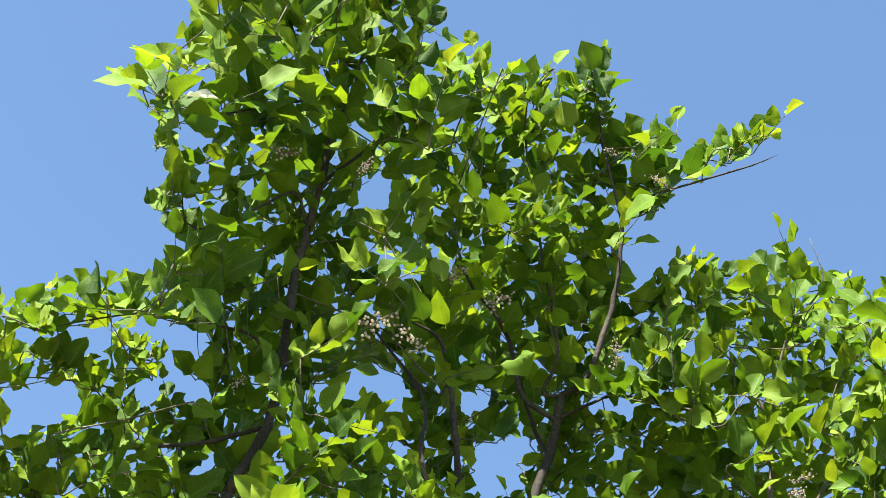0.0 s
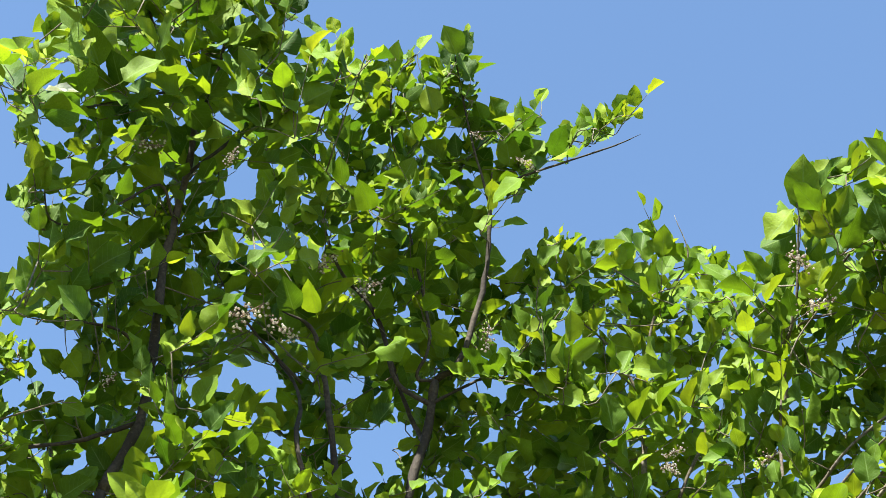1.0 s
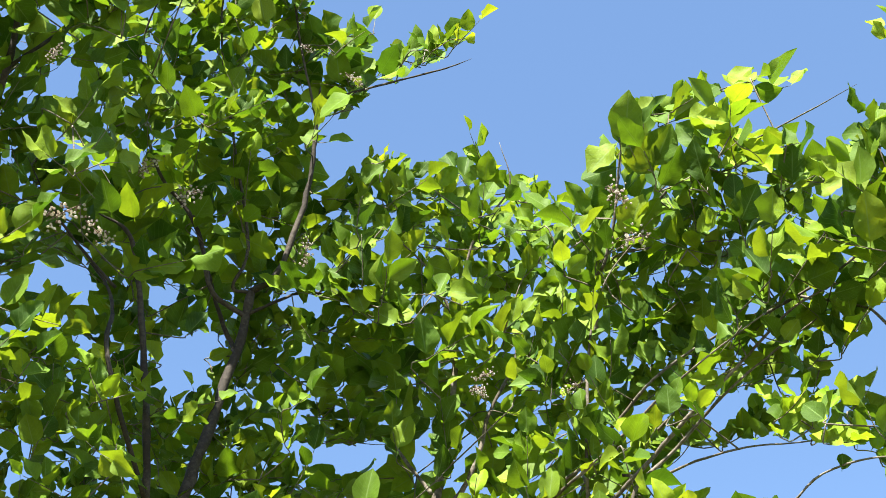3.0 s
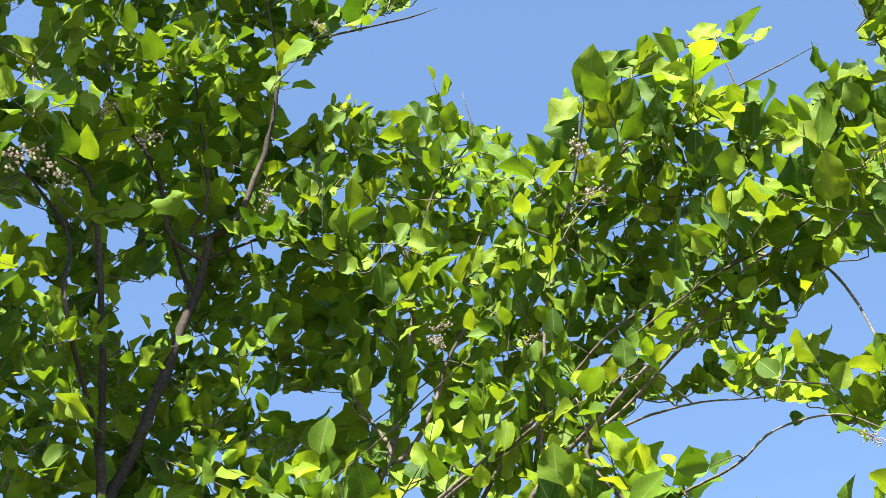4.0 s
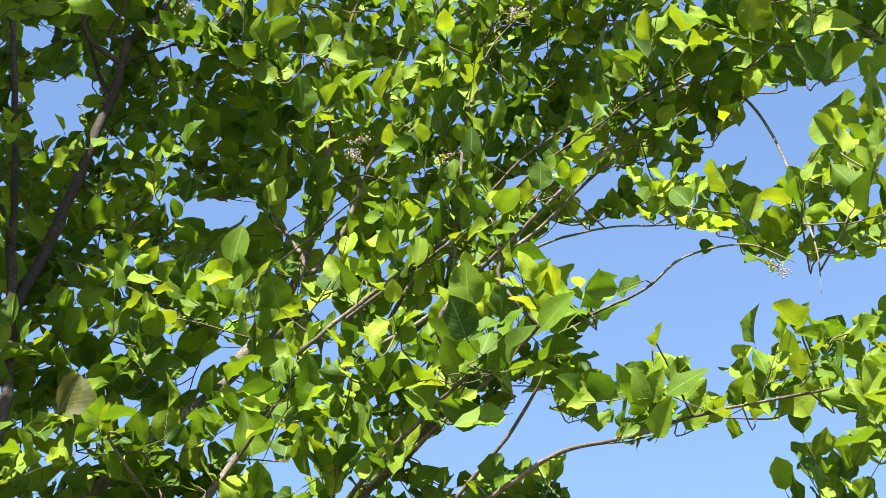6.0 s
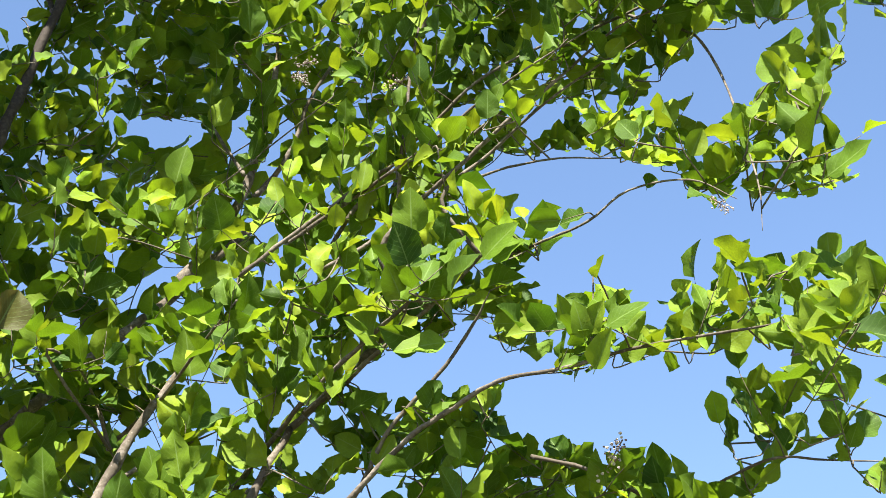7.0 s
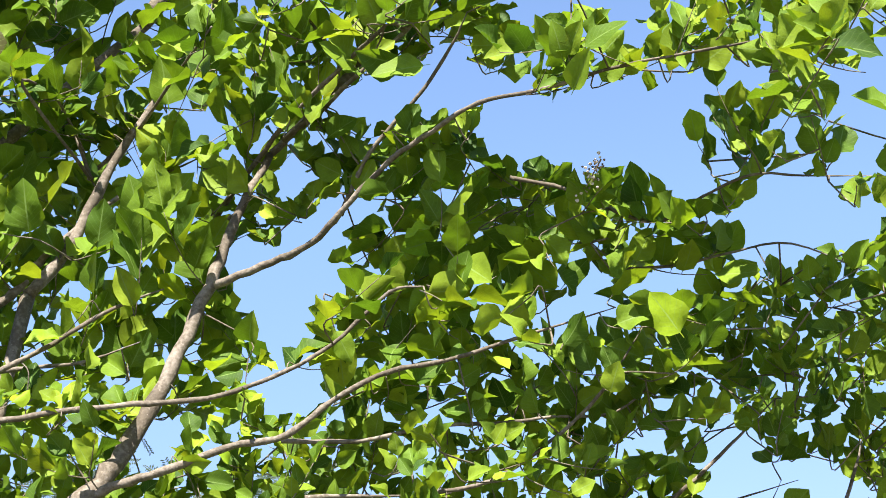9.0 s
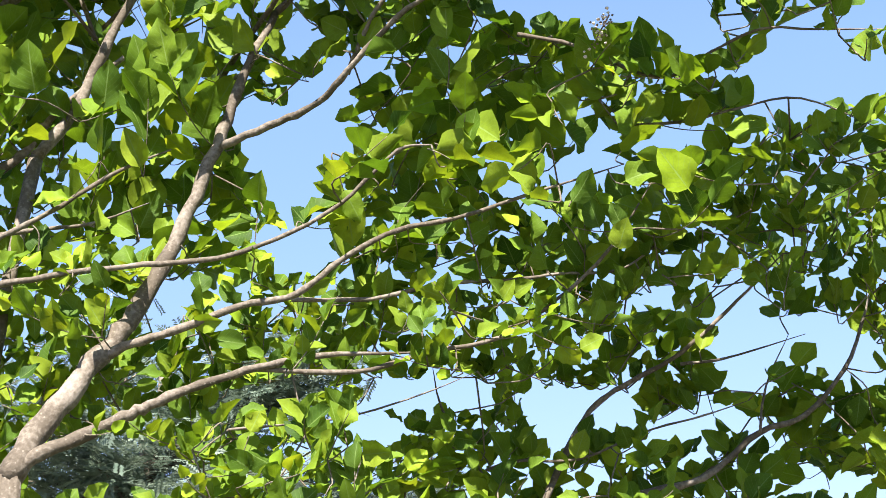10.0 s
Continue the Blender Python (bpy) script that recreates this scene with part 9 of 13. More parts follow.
shoot(tree_d, (1.55, 4.62, 2.6), (1.68, 4.46, 2.57), 6, 0.100, 81)
shoot(tree_a, (-1.64, 3.62, 4.73), (-1.78, 3.63, 4.92), 7, 0.104, 764)
shoot(tree_c, (-0.28, 4.3, 3.38), (-0.32, 4.27, 3.53), 3, 0.142, 848)
shoot(tree_c, (-0.72, 4.33, 3.06), (-0.74, 4.23, 3.01), 4, 0.084, 196)
shoot(tree_b, (-1.08, 4.12, 5.12), (-1.06, 4.14, 5.2), 2, 0.103, 315, 1)
shoot(tree_c, (0.23, 4.25, 4.43), (0.16, 4.25, 4.55), 3, 0.129, 299)
shoot(tree_d, (1.6, 4.68, 2.52), (1.53, 4.67, 2.48), 2, 0.100, 391)
shoot(tree_c, (0.09, 4.16, 3.53), (0.03, 4.23, 3.58), 3, 0.095, 20)
shoot(tree_c, (0.5, 3.54, 4.34), (0.53, 3.55, 4.47), 5, 0.074, 54)
shoot(tree_c, (-0.06, 4.37, 3.77), (-0.09, 4.34, 4.01), 7, 0.106, 985)
shoot(tree_c, (1, 3.72, 3.35), (1.1, 3.83, 3.32), 4, 0.101, 106)
shoot(tree_b, (-0.44, 4.55, 4.57), (-0.4, 4.48, 4.78), 6, 0.115, 436)
shoot(tree_c, (-1.33, 4.4, 4.44), (-1.21, 4.43, 4.45), 3, 0.113, 704)
shoot(tree_c, (-0.23, 4.24, 2.57), (-0.23, 4.15, 2.72), 8, 0.065, 298)
shoot(tree_c, (-0.07, 4, 2.91), (-0.04, 4.07, 2.96), 4, 0.067, 337)
shoot(tree_b, (-0.3, 4.08, 5.8), (-0.14, 3.95, 5.79), 7, 0.091, 710)
shoot(tree_c, (0.58, 3.89, 5.02), (0.67, 3.72, 5.07), 6, 0.101, 4)
shoot(tree_c, (0.75, 3.31, 3.59), (0.84, 3.33, 3.56), 3, 0.089, 641)
shoot(tree_c, (0.4, 3.87, 3.22), (0.55, 3.94, 3.05), 8, 0.088, 593, 2)
shoot(tree_c, (0.95, 3.74, 3.31), (0.97, 3.62, 3.25), 4, 0.096, 156)
shoot(tree_a, (-2.22, 3.3, 4.55), (-2.17, 3.3, 4.5), 2, 0.084, 766)
shoot(tree_d, (0.73, 4.45, 2.26), (0.79, 4.52, 2.31), 4, 0.079, 670)
shoot(tree_c, (-0.04, 3.68, 2.32), (0.06, 3.7, 2.38), 5, 0.070, 111, 1)
shoot(tree_c, (0.66, 3.44, 5.14), (0.7, 3.71, 5.16), 8, 0.106, 233)
shoot(tree_c, (-0.64, 4.19, 2.24), (-0.63, 4.18, 2.3), 2, 0.074, 432)
shoot(tree_c, (0.65, 3.51, 3.58), (0.67, 3.45, 3.61), 2, 0.088, 29)
shoot(tree_b, (-0.96, 3.82, 6.17), (-0.98, 3.81, 6.3), 4, 0.097, 616)
shoot(tree_c, (1.05, 3.49, 3.73), (1.11, 3.42, 3.82), 4, 0.095, 126)
shoot(tree_a, (-1.48, 3.27, 6.04), (-1.62, 3.25, 6.11), 3, 0.143, 765)
shoot(tree_b, (-1.33, 4.13, 4.61), (-1.21, 4.34, 4.72), 8, 0.104, 540)
shoot(tree_b, (-0.87, 3.71, 5.86), (-0.66, 3.66, 5.92), 8, 0.088, 756)
shoot(tree_c, (0.34, 3.62, 5.13), (0.28, 3.54, 5.19), 3, 0.101, 968)
shoot(tree_b, (-0.65, 4.49, 4.87), (-0.69, 4.47, 5.02), 5, 0.094, 682, 1)
shoot(tree_b, (-1.02, 3.75, 6.08), (-0.79, 3.81, 6.18), 9, 0.092, 607)
shoot(tree_b, (-1.49, 3.78, 5.73), (-1.55, 3.75, 5.8), 2, 0.109, 660)
shoot(tree_b, (-0.08, 4.04, 4.39), (-0.18, 4.29, 4.42), 8, 0.103, 508)
shoot(tree_b, (-0.68, 4.17, 5.87), (-0.79, 4.22, 5.92), 3, 0.124, 318, 2)
shoot(tree_c, (1.02, 3.7, 4.51), (0.96, 3.68, 4.55), 2, 0.096, 795)
shoot(tree_c, (-0.16, 4.15, 2.51), (-0.15, 4.09, 2.56), 3, 0.064, 495)
shoot(tree_b, (-0.83, 4.41, 4.86), (-0.89, 4.48, 4.92), 3, 0.096, 501)
shoot(tree_c, (-0.4, 4.45, 2.99), (-0.35, 4.44, 3.07), 3, 0.086, 858)
shoot(tree_a, (-1.34, 3.07, 6.42), (-1.56, 3.18, 6.72), 8, 0.149, 411)
shoot(tree_c, (-0.61, 4.2, 2.65), (-0.58, 4.16, 2.75), 5, 0.068, 403)
shoot(tree_c, (-0.39, 4.89, 5.68), (-0.29, 5.02, 5.9), 6, 0.136, 107, 2)
shoot(tree_b, (-0.73, 4.45, 4.92), (-0.71, 4.41, 5.01), 3, 0.094, 563, 1)
shoot(tree_c, (-0.44, 4.01, 2.77), (-0.42, 3.92, 2.86), 5, 0.070, 96)
shoot(tree_d, (0.94, 4.57, 2.81), (0.96, 4.54, 2.85), 2, 0.075, 896)
shoot(tree_d, (1.28, 4.59, 2.35), (1.2, 4.5, 2.36), 4, 0.082, 390)
shoot(tree_d, (1.22, 4.41, 2.34), (1.25, 4.34, 2.31), 3, 0.080, 343)
shoot(tree_c, (-0.91, 4.87, 4.26), (-0.93, 5.03, 4.3), 4, 0.121, 352, 2)
shoot(tree_c, (-0.12, 4.38, 6.06), (-0.01, 4.48, 6.2), 6, 0.102, 70)
shoot(tree_c, (0.08, 4.41, 5.55), (0.05, 4.49, 5.61), 3, 0.098, 785)
shoot(tree_a, (-1.58, 3.08, 5.76), (-1.63, 3.16, 5.88), 3, 0.132, 505)
shoot(tree_c, (-0.46, 4.44, 3.95), (-0.38, 4.66, 3.88), 5, 0.146, 996)
shoot(tree_b, (-0.93, 4.28, 5.55), (-0.83, 4.33, 5.66), 4, 0.110, 712)
shoot(tree_a, (-1.97, 3.43, 4.59), (-1.82, 3.36, 4.69), 7, 0.083, 210)
shoot(tree_c, (-0.01, 4.34, 5.53), (-0.07, 4.19, 5.56), 5, 0.095, 800, 1)
shoot(tree_b, (-1.12, 4.58, 5), (-1.11, 4.57, 5.24), 8, 0.095, 752)
shoot(tree_c, (1.45, 4.06, 3.19), (1.28, 4.16, 3.29), 9, 0.077, 669, 1)
shoot(tree_b, (-0.42, 4.11, 6.37), (-0.4, 4.17, 6.52), 4, 0.118, 672)
shoot(tree_a, (-2, 3.47, 4.34), (-2.1, 3.64, 4.45), 8, 0.088, 940)
shoot(tree_a, (-1.59, 3.4, 5.05), (-1.59, 3.27, 5.19), 5, 0.115, 467)
shoot(tree_c, (0.13, 3.71, 3.05), (0.26, 3.61, 3.13), 6, 0.095, 464, 2)
shoot(tree_b, (-1.3, 3.31, 5.53), (-1.33, 3.42, 5.62), 4, 0.101, 303)
shoot(tree_c, (1.15, 3.16, 4.96), (1.25, 3.26, 5.19), 7, 0.116, 91)
shoot(tree_a, (-1.65, 2.84, 5.71), (-1.7, 2.82, 5.9), 4, 0.140, 304)
shoot(tree_a, (-1.52, 3.66, 5.47), (-1.56, 3.66, 5.33), 4, 0.108, 934)
shoot(tree_c, (0.63, 3.43, 5.42), (0.66, 3.53, 5.56), 4, 0.126, 546)
shoot(tree_c, (0.02, 4.2, 4.47), (0.13, 4.14, 4.54), 4, 0.107, 879)
shoot(tree_c, (0.58, 4.13, 2.73), (0.57, 4.13, 2.85), 5, 0.069, 846)
shoot(tree_c, (1.45, 2.94, 4.72), (1.3, 2.9, 4.7), 4, 0.110, 700)
shoot(tree_c, (-0.7, 4.55, 3.3), (-0.73, 4.64, 3.45), 6, 0.093, 933)
shoot(tree_c, (0.34, 3.91, 3.63), (0.33, 3.99, 3.64), 2, 0.100, 682)
shoot(tree_c, (0.31, 4.02, 3.08), (0.37, 3.89, 3.12), 4, 0.103, 816, 2)
shoot(tree_c, (1.59, 4.11, 3.03), (1.63, 4.01, 3), 5, 0.065, 141)
shoot(tree_c, (-0.94, 4.42, 3.26), (-1.03, 4.57, 3.37), 6, 0.106, 442)
shoot(tree_b, (-1.08, 4.45, 4.91), (-1.13, 4.39, 4.9), 2, 0.098, 459)
shoot(tree_c, (0.22, 4.24, 3.87), (0.29, 4.23, 3.83), 2, 0.097, 800)
shoot(tree_c, (0.72, 3.24, 5.06), (0.8, 3.29, 5.18), 4, 0.108, 624, 1)
shoot(tree_b, (-0.35, 4.35, 5.66), (-0.22, 4.36, 5.61), 4, 0.101, 210)
shoot(tree_b, (-0.87, 3.28, 6.19), (-0.82, 3.24, 6.15), 2, 0.094, 921, 1)
shoot(tree_c, (-0.09, 3.94, 2.3), (-0.05, 3.85, 2.27), 4, 0.073, 700)
shoot(tree_c, (1.09, 3.97, 2.95), (1.07, 4.05, 3.01), 4, 0.071, 201)
shoot(tree_c, (0.2, 4.2, 2.94), (0.25, 4.32, 3.1), 7, 0.091, 791)
shoot(tree_c, (0.29, 3.93, 3.92), (0.27, 4, 4.05), 4, 0.108, 958)
shoot(tree_c, (1.19, 2.84, 5.23), (1.19, 2.71, 5.29), 4, 0.105, 927)
shoot(tree_b, (-0.03, 3.84, 6.42), (-0.19, 3.87, 6.32), 6, 0.096, 899)
shoot(tree_b, (-1, 3.51, 6.55), (-1.12, 3.56, 6.67), 4, 0.125, 484, 1)
shoot(tree_c, (-0.01, 4.23, 4.24), (0.12, 4.33, 4.35), 6, 0.101, 844)
shoot(tree_b, (-0.89, 4.1, 6.02), (-0.95, 4.13, 6.18), 5, 0.107, 264)
shoot(tree_b, (-1.04, 3.65, 5.76), (-1.05, 3.66, 5.67), 2, 0.108, 36)
shoot(tree_c, (1.24, 3.84, 3.53), (1.29, 3.79, 3.6), 3, 0.091, 135)
shoot(tree_b, (-0.71, 4.01, 6.96), (-0.68, 3.97, 7.11), 4, 0.109, 472)
shoot(tree_a, (-2, 3.02, 4.98), (-2.03, 3.06, 5.05), 2, 0.108, 657)
shoot(tree_c, (0.11, 3.73, 2.14), (0.07, 3.92, 2.17), 8, 0.072, 437)
shoot(tree_c, (0.44, 3.83, 4.04), (0.36, 3.8, 4.07), 2, 0.112, 722)
shoot(tree_c, (-0.62, 4.23, 4.21), (-0.64, 4.32, 4.47), 8, 0.105, 437)
shoot(tree_c, (-0.82, 4.31, 2.65), (-0.84, 4.28, 2.7), 2, 0.077, 586)
shoot(tree_a, (-1.91, 3.27, 5.24), (-2, 3.34, 5.22), 3, 0.106, 933)
shoot(tree_b, (-1.3, 4.37, 4.17), (-1.2, 4.33, 4.32), 5, 0.111, 316)
shoot(tree_c, (0.63, 4.1, 3.06), (0.68, 4.11, 2.97), 4, 0.078, 61)
shoot(tree_a, (-2.29, 3.22, 4.82), (-2.3, 3.19, 4.88), 2, 0.088, 443)
shoot(tree_c, (0.29, 3.52, 3.8), (0.37, 3.47, 3.85), 3, 0.104, 754)
shoot(tree_b, (-0.62, 3.65, 6.56), (-0.59, 3.83, 6.77), 8, 0.104, 471)
shoot(tree_d, (1.09, 4.6, 2.82), (1.18, 4.52, 2.88), 5, 0.077, 734)
shoot(tree_a, (-1.88, 3.67, 4.8), (-1.91, 3.82, 5.03), 8, 0.104, 753)
shoot(tree_c, (-0.22, 4.14, 2.47), (-0.26, 4.07, 2.49), 4, 0.060, 720)
shoot(tree_b, (-1.15, 4.05, 5.13), (-1.11, 4.35, 5.04), 9, 0.107, 816, 1)
shoot(tree_c, (-0.15, 4.43, 3.65), (-0.25, 4.57, 3.76), 4, 0.149, 47)
shoot(tree_b, (-0.87, 3.96, 6.63), (-0.81, 4.01, 6.66), 2, 0.101, 437, 1)
shoot(tree_c, (0.01, 4.08, 5.71), (0.18, 4.1, 5.62), 6, 0.097, 456)
shoot(tree_b, (-1.06, 3.8, 6.32), (-1.06, 3.74, 6.38), 2, 0.102, 587)
shoot(tree_c, (-0.18, 3.99, 3.95), (-0.16, 3.87, 4.03), 5, 0.090, 132)
shoot(tree_a, (-1.93, 3.33, 4.88), (-2.01, 3.31, 4.94), 4, 0.073, 925)
shoot(tree_d, (0.85, 4.51, 2.52), (0.81, 4.68, 2.52), 7, 0.077, 598)
shoot(tree_d, (0.54, 4.22, 2.34), (0.49, 4.22, 2.44), 4, 0.077, 26)
shoot(tree_c, (0.28, 3.78, 4.49), (0.25, 3.74, 4.56), 3, 0.078, 35)
shoot(tree_c, (1.19, 3.79, 3.39), (1.21, 3.89, 3.42), 3, 0.100, 207, 1)
shoot(tree_b, (-1.14, 4.31, 3.75), (-1.18, 4.34, 3.82), 2, 0.112, 860)
shoot(tree_c, (-0.11, 4.29, 2.51), (-0.08, 4.33, 2.58), 3, 0.078, 648)
shoot(tree_d, (0.97, 4.46, 2.39), (1.03, 4.52, 2.42), 3, 0.078, 562)
shoot(tree_c, (0.26, 4.29, 2.78), (0.14, 4.22, 2.83), 7, 0.066, 817)
shoot(tree_b, (-1.15, 4.32, 6.28), (-1.04, 4.17, 6.21), 4, 0.142, 93, 1)
shoot(tree_c, (-0.53, 4.2, 2.76), (-0.56, 4.24, 2.84), 4, 0.070, 82)
shoot(tree_c, (0.82, 3.68, 3.09), (0.9, 3.7, 3.2), 4, 0.096, 485)
shoot(tree_c, (0.67, 4.16, 2.67), (0.72, 4.23, 2.67), 3, 0.069, 486)
shoot(tree_c, (-0.06, 4.1, 2.69), (-0.04, 4.05, 2.79), 5, 0.062, 867)
shoot(tree_a, (-1.51, 3.31, 6.06), (-1.61, 3.41, 6.19), 4, 0.139, 118)
shoot(tree_a, (-1.38, 3.6, 5.18), (-1.44, 3.63, 5.27), 3, 0.105, 287, 2)
shoot(tree_c, (0.06, 4.52, 5.32), (0.08, 4.62, 5.38), 3, 0.105, 312)
shoot(tree_c, (-0.18, 3.84, 2.33), (-0.22, 3.77, 2.36), 4, 0.058, 166)
shoot(tree_d, (0.41, 4.61, 2.6), (0.44, 4.64, 2.68), 3, 0.076, 39)
shoot(tree_c, (-0.48, 4.58, 5.16), (-0.33, 4.58, 5.13), 4, 0.113, 591)
shoot(tree_d, (1.42, 4.37, 2.69), (1.46, 4.43, 2.7), 2, 0.088, 451, 2)
shoot(tree_c, (1.05, 3.05, 3.9), (1.07, 3.03, 4.01), 4, 0.081, 167)
shoot(tree_c, (0.72, 4.16, 3.55), (0.83, 4.31, 3.67), 7, 0.099, 599)
shoot(tree_c, (-0.52, 4.42, 3.51), (-0.38, 4.47, 3.55), 3, 0.140, 425)
shoot(tree_b, (-0.9, 4.39, 4.86), (-0.87, 4.65, 4.88), 8, 0.100, 424)
shoot(tree_c, (0.51, 3.81, 3.55), (0.53, 3.9, 3.66), 4, 0.100, 137)
shoot(tree_c, (1.43, 3.19, 5.34), (1.54, 3.23, 5.63), 8, 0.120, 171)
shoot(tree_a, (-1.61, 3.01, 5), (-1.69, 3.01, 5.13), 4, 0.110, 719)
shoot(tree_c, (1.28, 3.95, 2.78), (1.29, 3.87, 2.88), 7, 0.060, 971)
shoot(tree_c, (1.5, 3.23, 5.44), (1.57, 3.18, 5.47), 2, 0.120, 735)
shoot(tree_c, (1.38, 3.15, 4.3), (1.39, 3.17, 4.38), 2, 0.105, 322)
shoot(tree_c, (-0.44, 4.09, 2.68), (-0.37, 4.1, 2.66), 3, 0.066, 900)
shoot(tree_c, (0.27, 4.09, 3.96), (0.41, 4.07, 3.98), 4, 0.103, 691)
shoot(tree_a, (-1.64, 3.24, 6.38), (-1.72, 3.16, 6.44), 2, 0.159, 663)
shoot(tree_c, (0.79, 3.74, 4.63), (0.9, 3.78, 4.71), 6, 0.072, 119)
shoot(tree_c, (-0.35, 4.2, 5.75), (-0.16, 4.26, 5.9), 8, 0.096, 891)
shoot(tree_c, (0.03, 4.46, 5.1), (0.1, 4.49, 5.11), 2, 0.095, 920)
shoot(tree_c, (1.61, 3.56, 3.11), (1.59, 3.47, 3.12), 3, 0.077, 196)
shoot(tree_a, (-1.61, 2.97, 6.65), (-1.63, 2.91, 6.8), 3, 0.153, 4)
shoot(tree_a, (-1.07, 2.92, 6.52), (-1.13, 2.99, 6.46), 2, 0.134, 155)
shoot(tree_c, (0.67, 3.79, 5.38), (0.63, 3.79, 5.5), 3, 0.118, 786)
shoot(tree_c, (-0.26, 4.36, 4.2), (-0.52, 4.45, 4.07), 9, 0.105, 748)
shoot(tree_a, (-2.16, 3.13, 4.56), (-2.15, 3.11, 4.45), 4, 0.082, 24)
shoot(tree_c, (1.32, 3.17, 4.29), (1.29, 3.22, 4.38), 3, 0.100, 541)
shoot(tree_b, (-0.98, 4.55, 4.99), (-1.06, 4.47, 4.91), 4, 0.098, 574)
shoot(tree_c, (-0.37, 4.13, 2.7), (-0.39, 4.29, 2.84), 9, 0.073, 306)
shoot(tree_b, (-0.92, 4.57, 5.13), (-0.87, 4.43, 5.18), 5, 0.092, 421)
shoot(tree_c, (-0.67, 4.09, 2.64), (-0.67, 4.16, 2.61), 3, 0.069, 426)
shoot(tree_c, (0.97, 3.23, 4.03), (0.94, 3.2, 4.09), 2, 0.095, 198)
shoot(tree_c, (-0.28, 4.24, 2.99), (-0.19, 4.26, 3.09), 4, 0.097, 399)
shoot(tree_b, (-0.81, 3.66, 6.5), (-0.78, 3.68, 6.32), 6, 0.095, 149)
shoot(tree_b, (-0.47, 4.25, 5.55), (-0.63, 4.19, 5.67), 6, 0.107, 574)
shoot(tree_a, (-1.63, 3.64, 4.62), (-1.72, 3.66, 4.68), 3, 0.101, 713)
shoot(tree_c, (0.1, 4.15, 4.04), (0.2, 4.22, 4.1), 4, 0.100, 399)
shoot(tree_c, (1.08, 3.64, 4.37), (1.14, 3.62, 4.42), 2, 0.110, 562)
shoot(tree_c, (0.84, 4.36, 2.83), (0.82, 4.42, 2.88), 3, 0.074, 41)
shoot(tree_c, (-0.29, 4.07, 2.36), (-0.22, 4.07, 2.27), 5, 0.067, 220)
shoot(tree_c, (0.51, 3.79, 4.74), (0.55, 3.89, 4.94), 9, 0.080, 985)
shoot(tree_c, (1.33, 3.58, 3.08), (1.42, 3.62, 3.05), 4, 0.073, 282)
shoot(tree_d, (1.03, 4.5, 2.45), (1.11, 4.38, 2.51), 6, 0.077, 280)
shoot(tree_c, (0.51, 3.89, 4.72), (0.46, 4.05, 4.84), 8, 0.082, 0)
shoot(tree_a, (-1.7, 3.78, 4.7), (-1.84, 3.84, 4.79), 5, 0.105, 354)
shoot(tree_c, (0.99, 3.51, 3.74), (1.01, 3.58, 3.85), 4, 0.096, 476)
shoot(tree_c, (-0.02, 4.1, 2.91), (0.06, 4.13, 2.94), 4, 0.067, 590)
shoot(tree_c, (0.23, 3.63, 5.05), (0.3, 3.69, 5.25), 7, 0.097, 392)
shoot(tree_c, (1.06, 2.92, 3.51), (1.02, 2.95, 3.47), 2, 0.081, 944)
shoot(tree_c, (-0.16, 4.65, 4.23), (-0.26, 4.62, 4.35), 4, 0.109, 235)
shoot(tree_c, (-0.03, 4.03, 2.71), (-0.14, 4.16, 2.74), 8, 0.064, 66)
shoot(tree_c, (1.08, 3.34, 4.65), (1.13, 3.45, 4.77), 4, 0.118, 579)
shoot(tree_c, (-0.25, 4.16, 5.31), (-0.29, 4.24, 5.44), 5, 0.095, 343)
shoot(tree_c, (0.35, 4.15, 3.59), (0.32, 4.27, 3.81), 7, 0.109, 455)
shoot(tree_c, (-0.13, 4.31, 5.26), (0.06, 4.31, 5.51), 8, 0.121, 947)
shoot(tree_d, (1.58, 4.13, 2.4), (1.52, 3.9, 2.47), 9, 0.085, 717)
shoot(tree_c, (-0.63, 4.54, 3.46), (-0.65, 4.55, 3.61), 3, 0.136, 864)
shoot(tree_c, (-0.01, 4.48, 5.17), (-0.08, 4.4, 5.07), 4, 0.106, 328)
shoot(tree_b, (-0.97, 4.03, 5.7), (-0.9, 4.09, 5.63), 3, 0.111, 181)
shoot(tree_a, (-1.98, 3.12, 5.02), (-1.99, 3.22, 5.08), 3, 0.108, 597)
shoot(tree_c, (1.14, 3.19, 4.14), (1.21, 3.25, 4.26), 5, 0.088, 514)
shoot(tree_a, (-1.41, 3.6, 4.41), (-1.46, 3.51, 4.44), 3, 0.094, 875)
shoot(tree_c, (1.15, 3.24, 4.89), (1.2, 3.23, 4.96), 2, 0.112, 534)
shoot(tree_a, (-1.05, 2.96, 6.5), (-1.17, 2.96, 6.59), 3, 0.136, 282)
shoot(tree_c, (-0.68, 4.2, 2.49), (-0.63, 4.25, 2.54), 3, 0.072, 368)
shoot(tree_b, (-1.39, 4.15, 4.54), (-1.49, 4.06, 4.6), 4, 0.101, 899)
shoot(tree_d, (1.89, 4.64, 3.08), (1.87, 4.74, 3.15), 5, 0.074, 76)
shoot(tree_c, (-0.14, 4.4, 3.36), (-0.17, 4.4, 3.52), 3, 0.143, 857)
shoot(tree_d, (1.27, 4.5, 3.02), (1.27, 4.51, 3.08), 2, 0.076, 173)
shoot(tree_c, (0.98, 3.56, 5.15), (0.96, 3.63, 5.31), 4, 0.122, 564)
shoot(tree_a, (-2.07, 3.11, 4.75), (-2.08, 3.16, 4.8), 2, 0.084, 258)
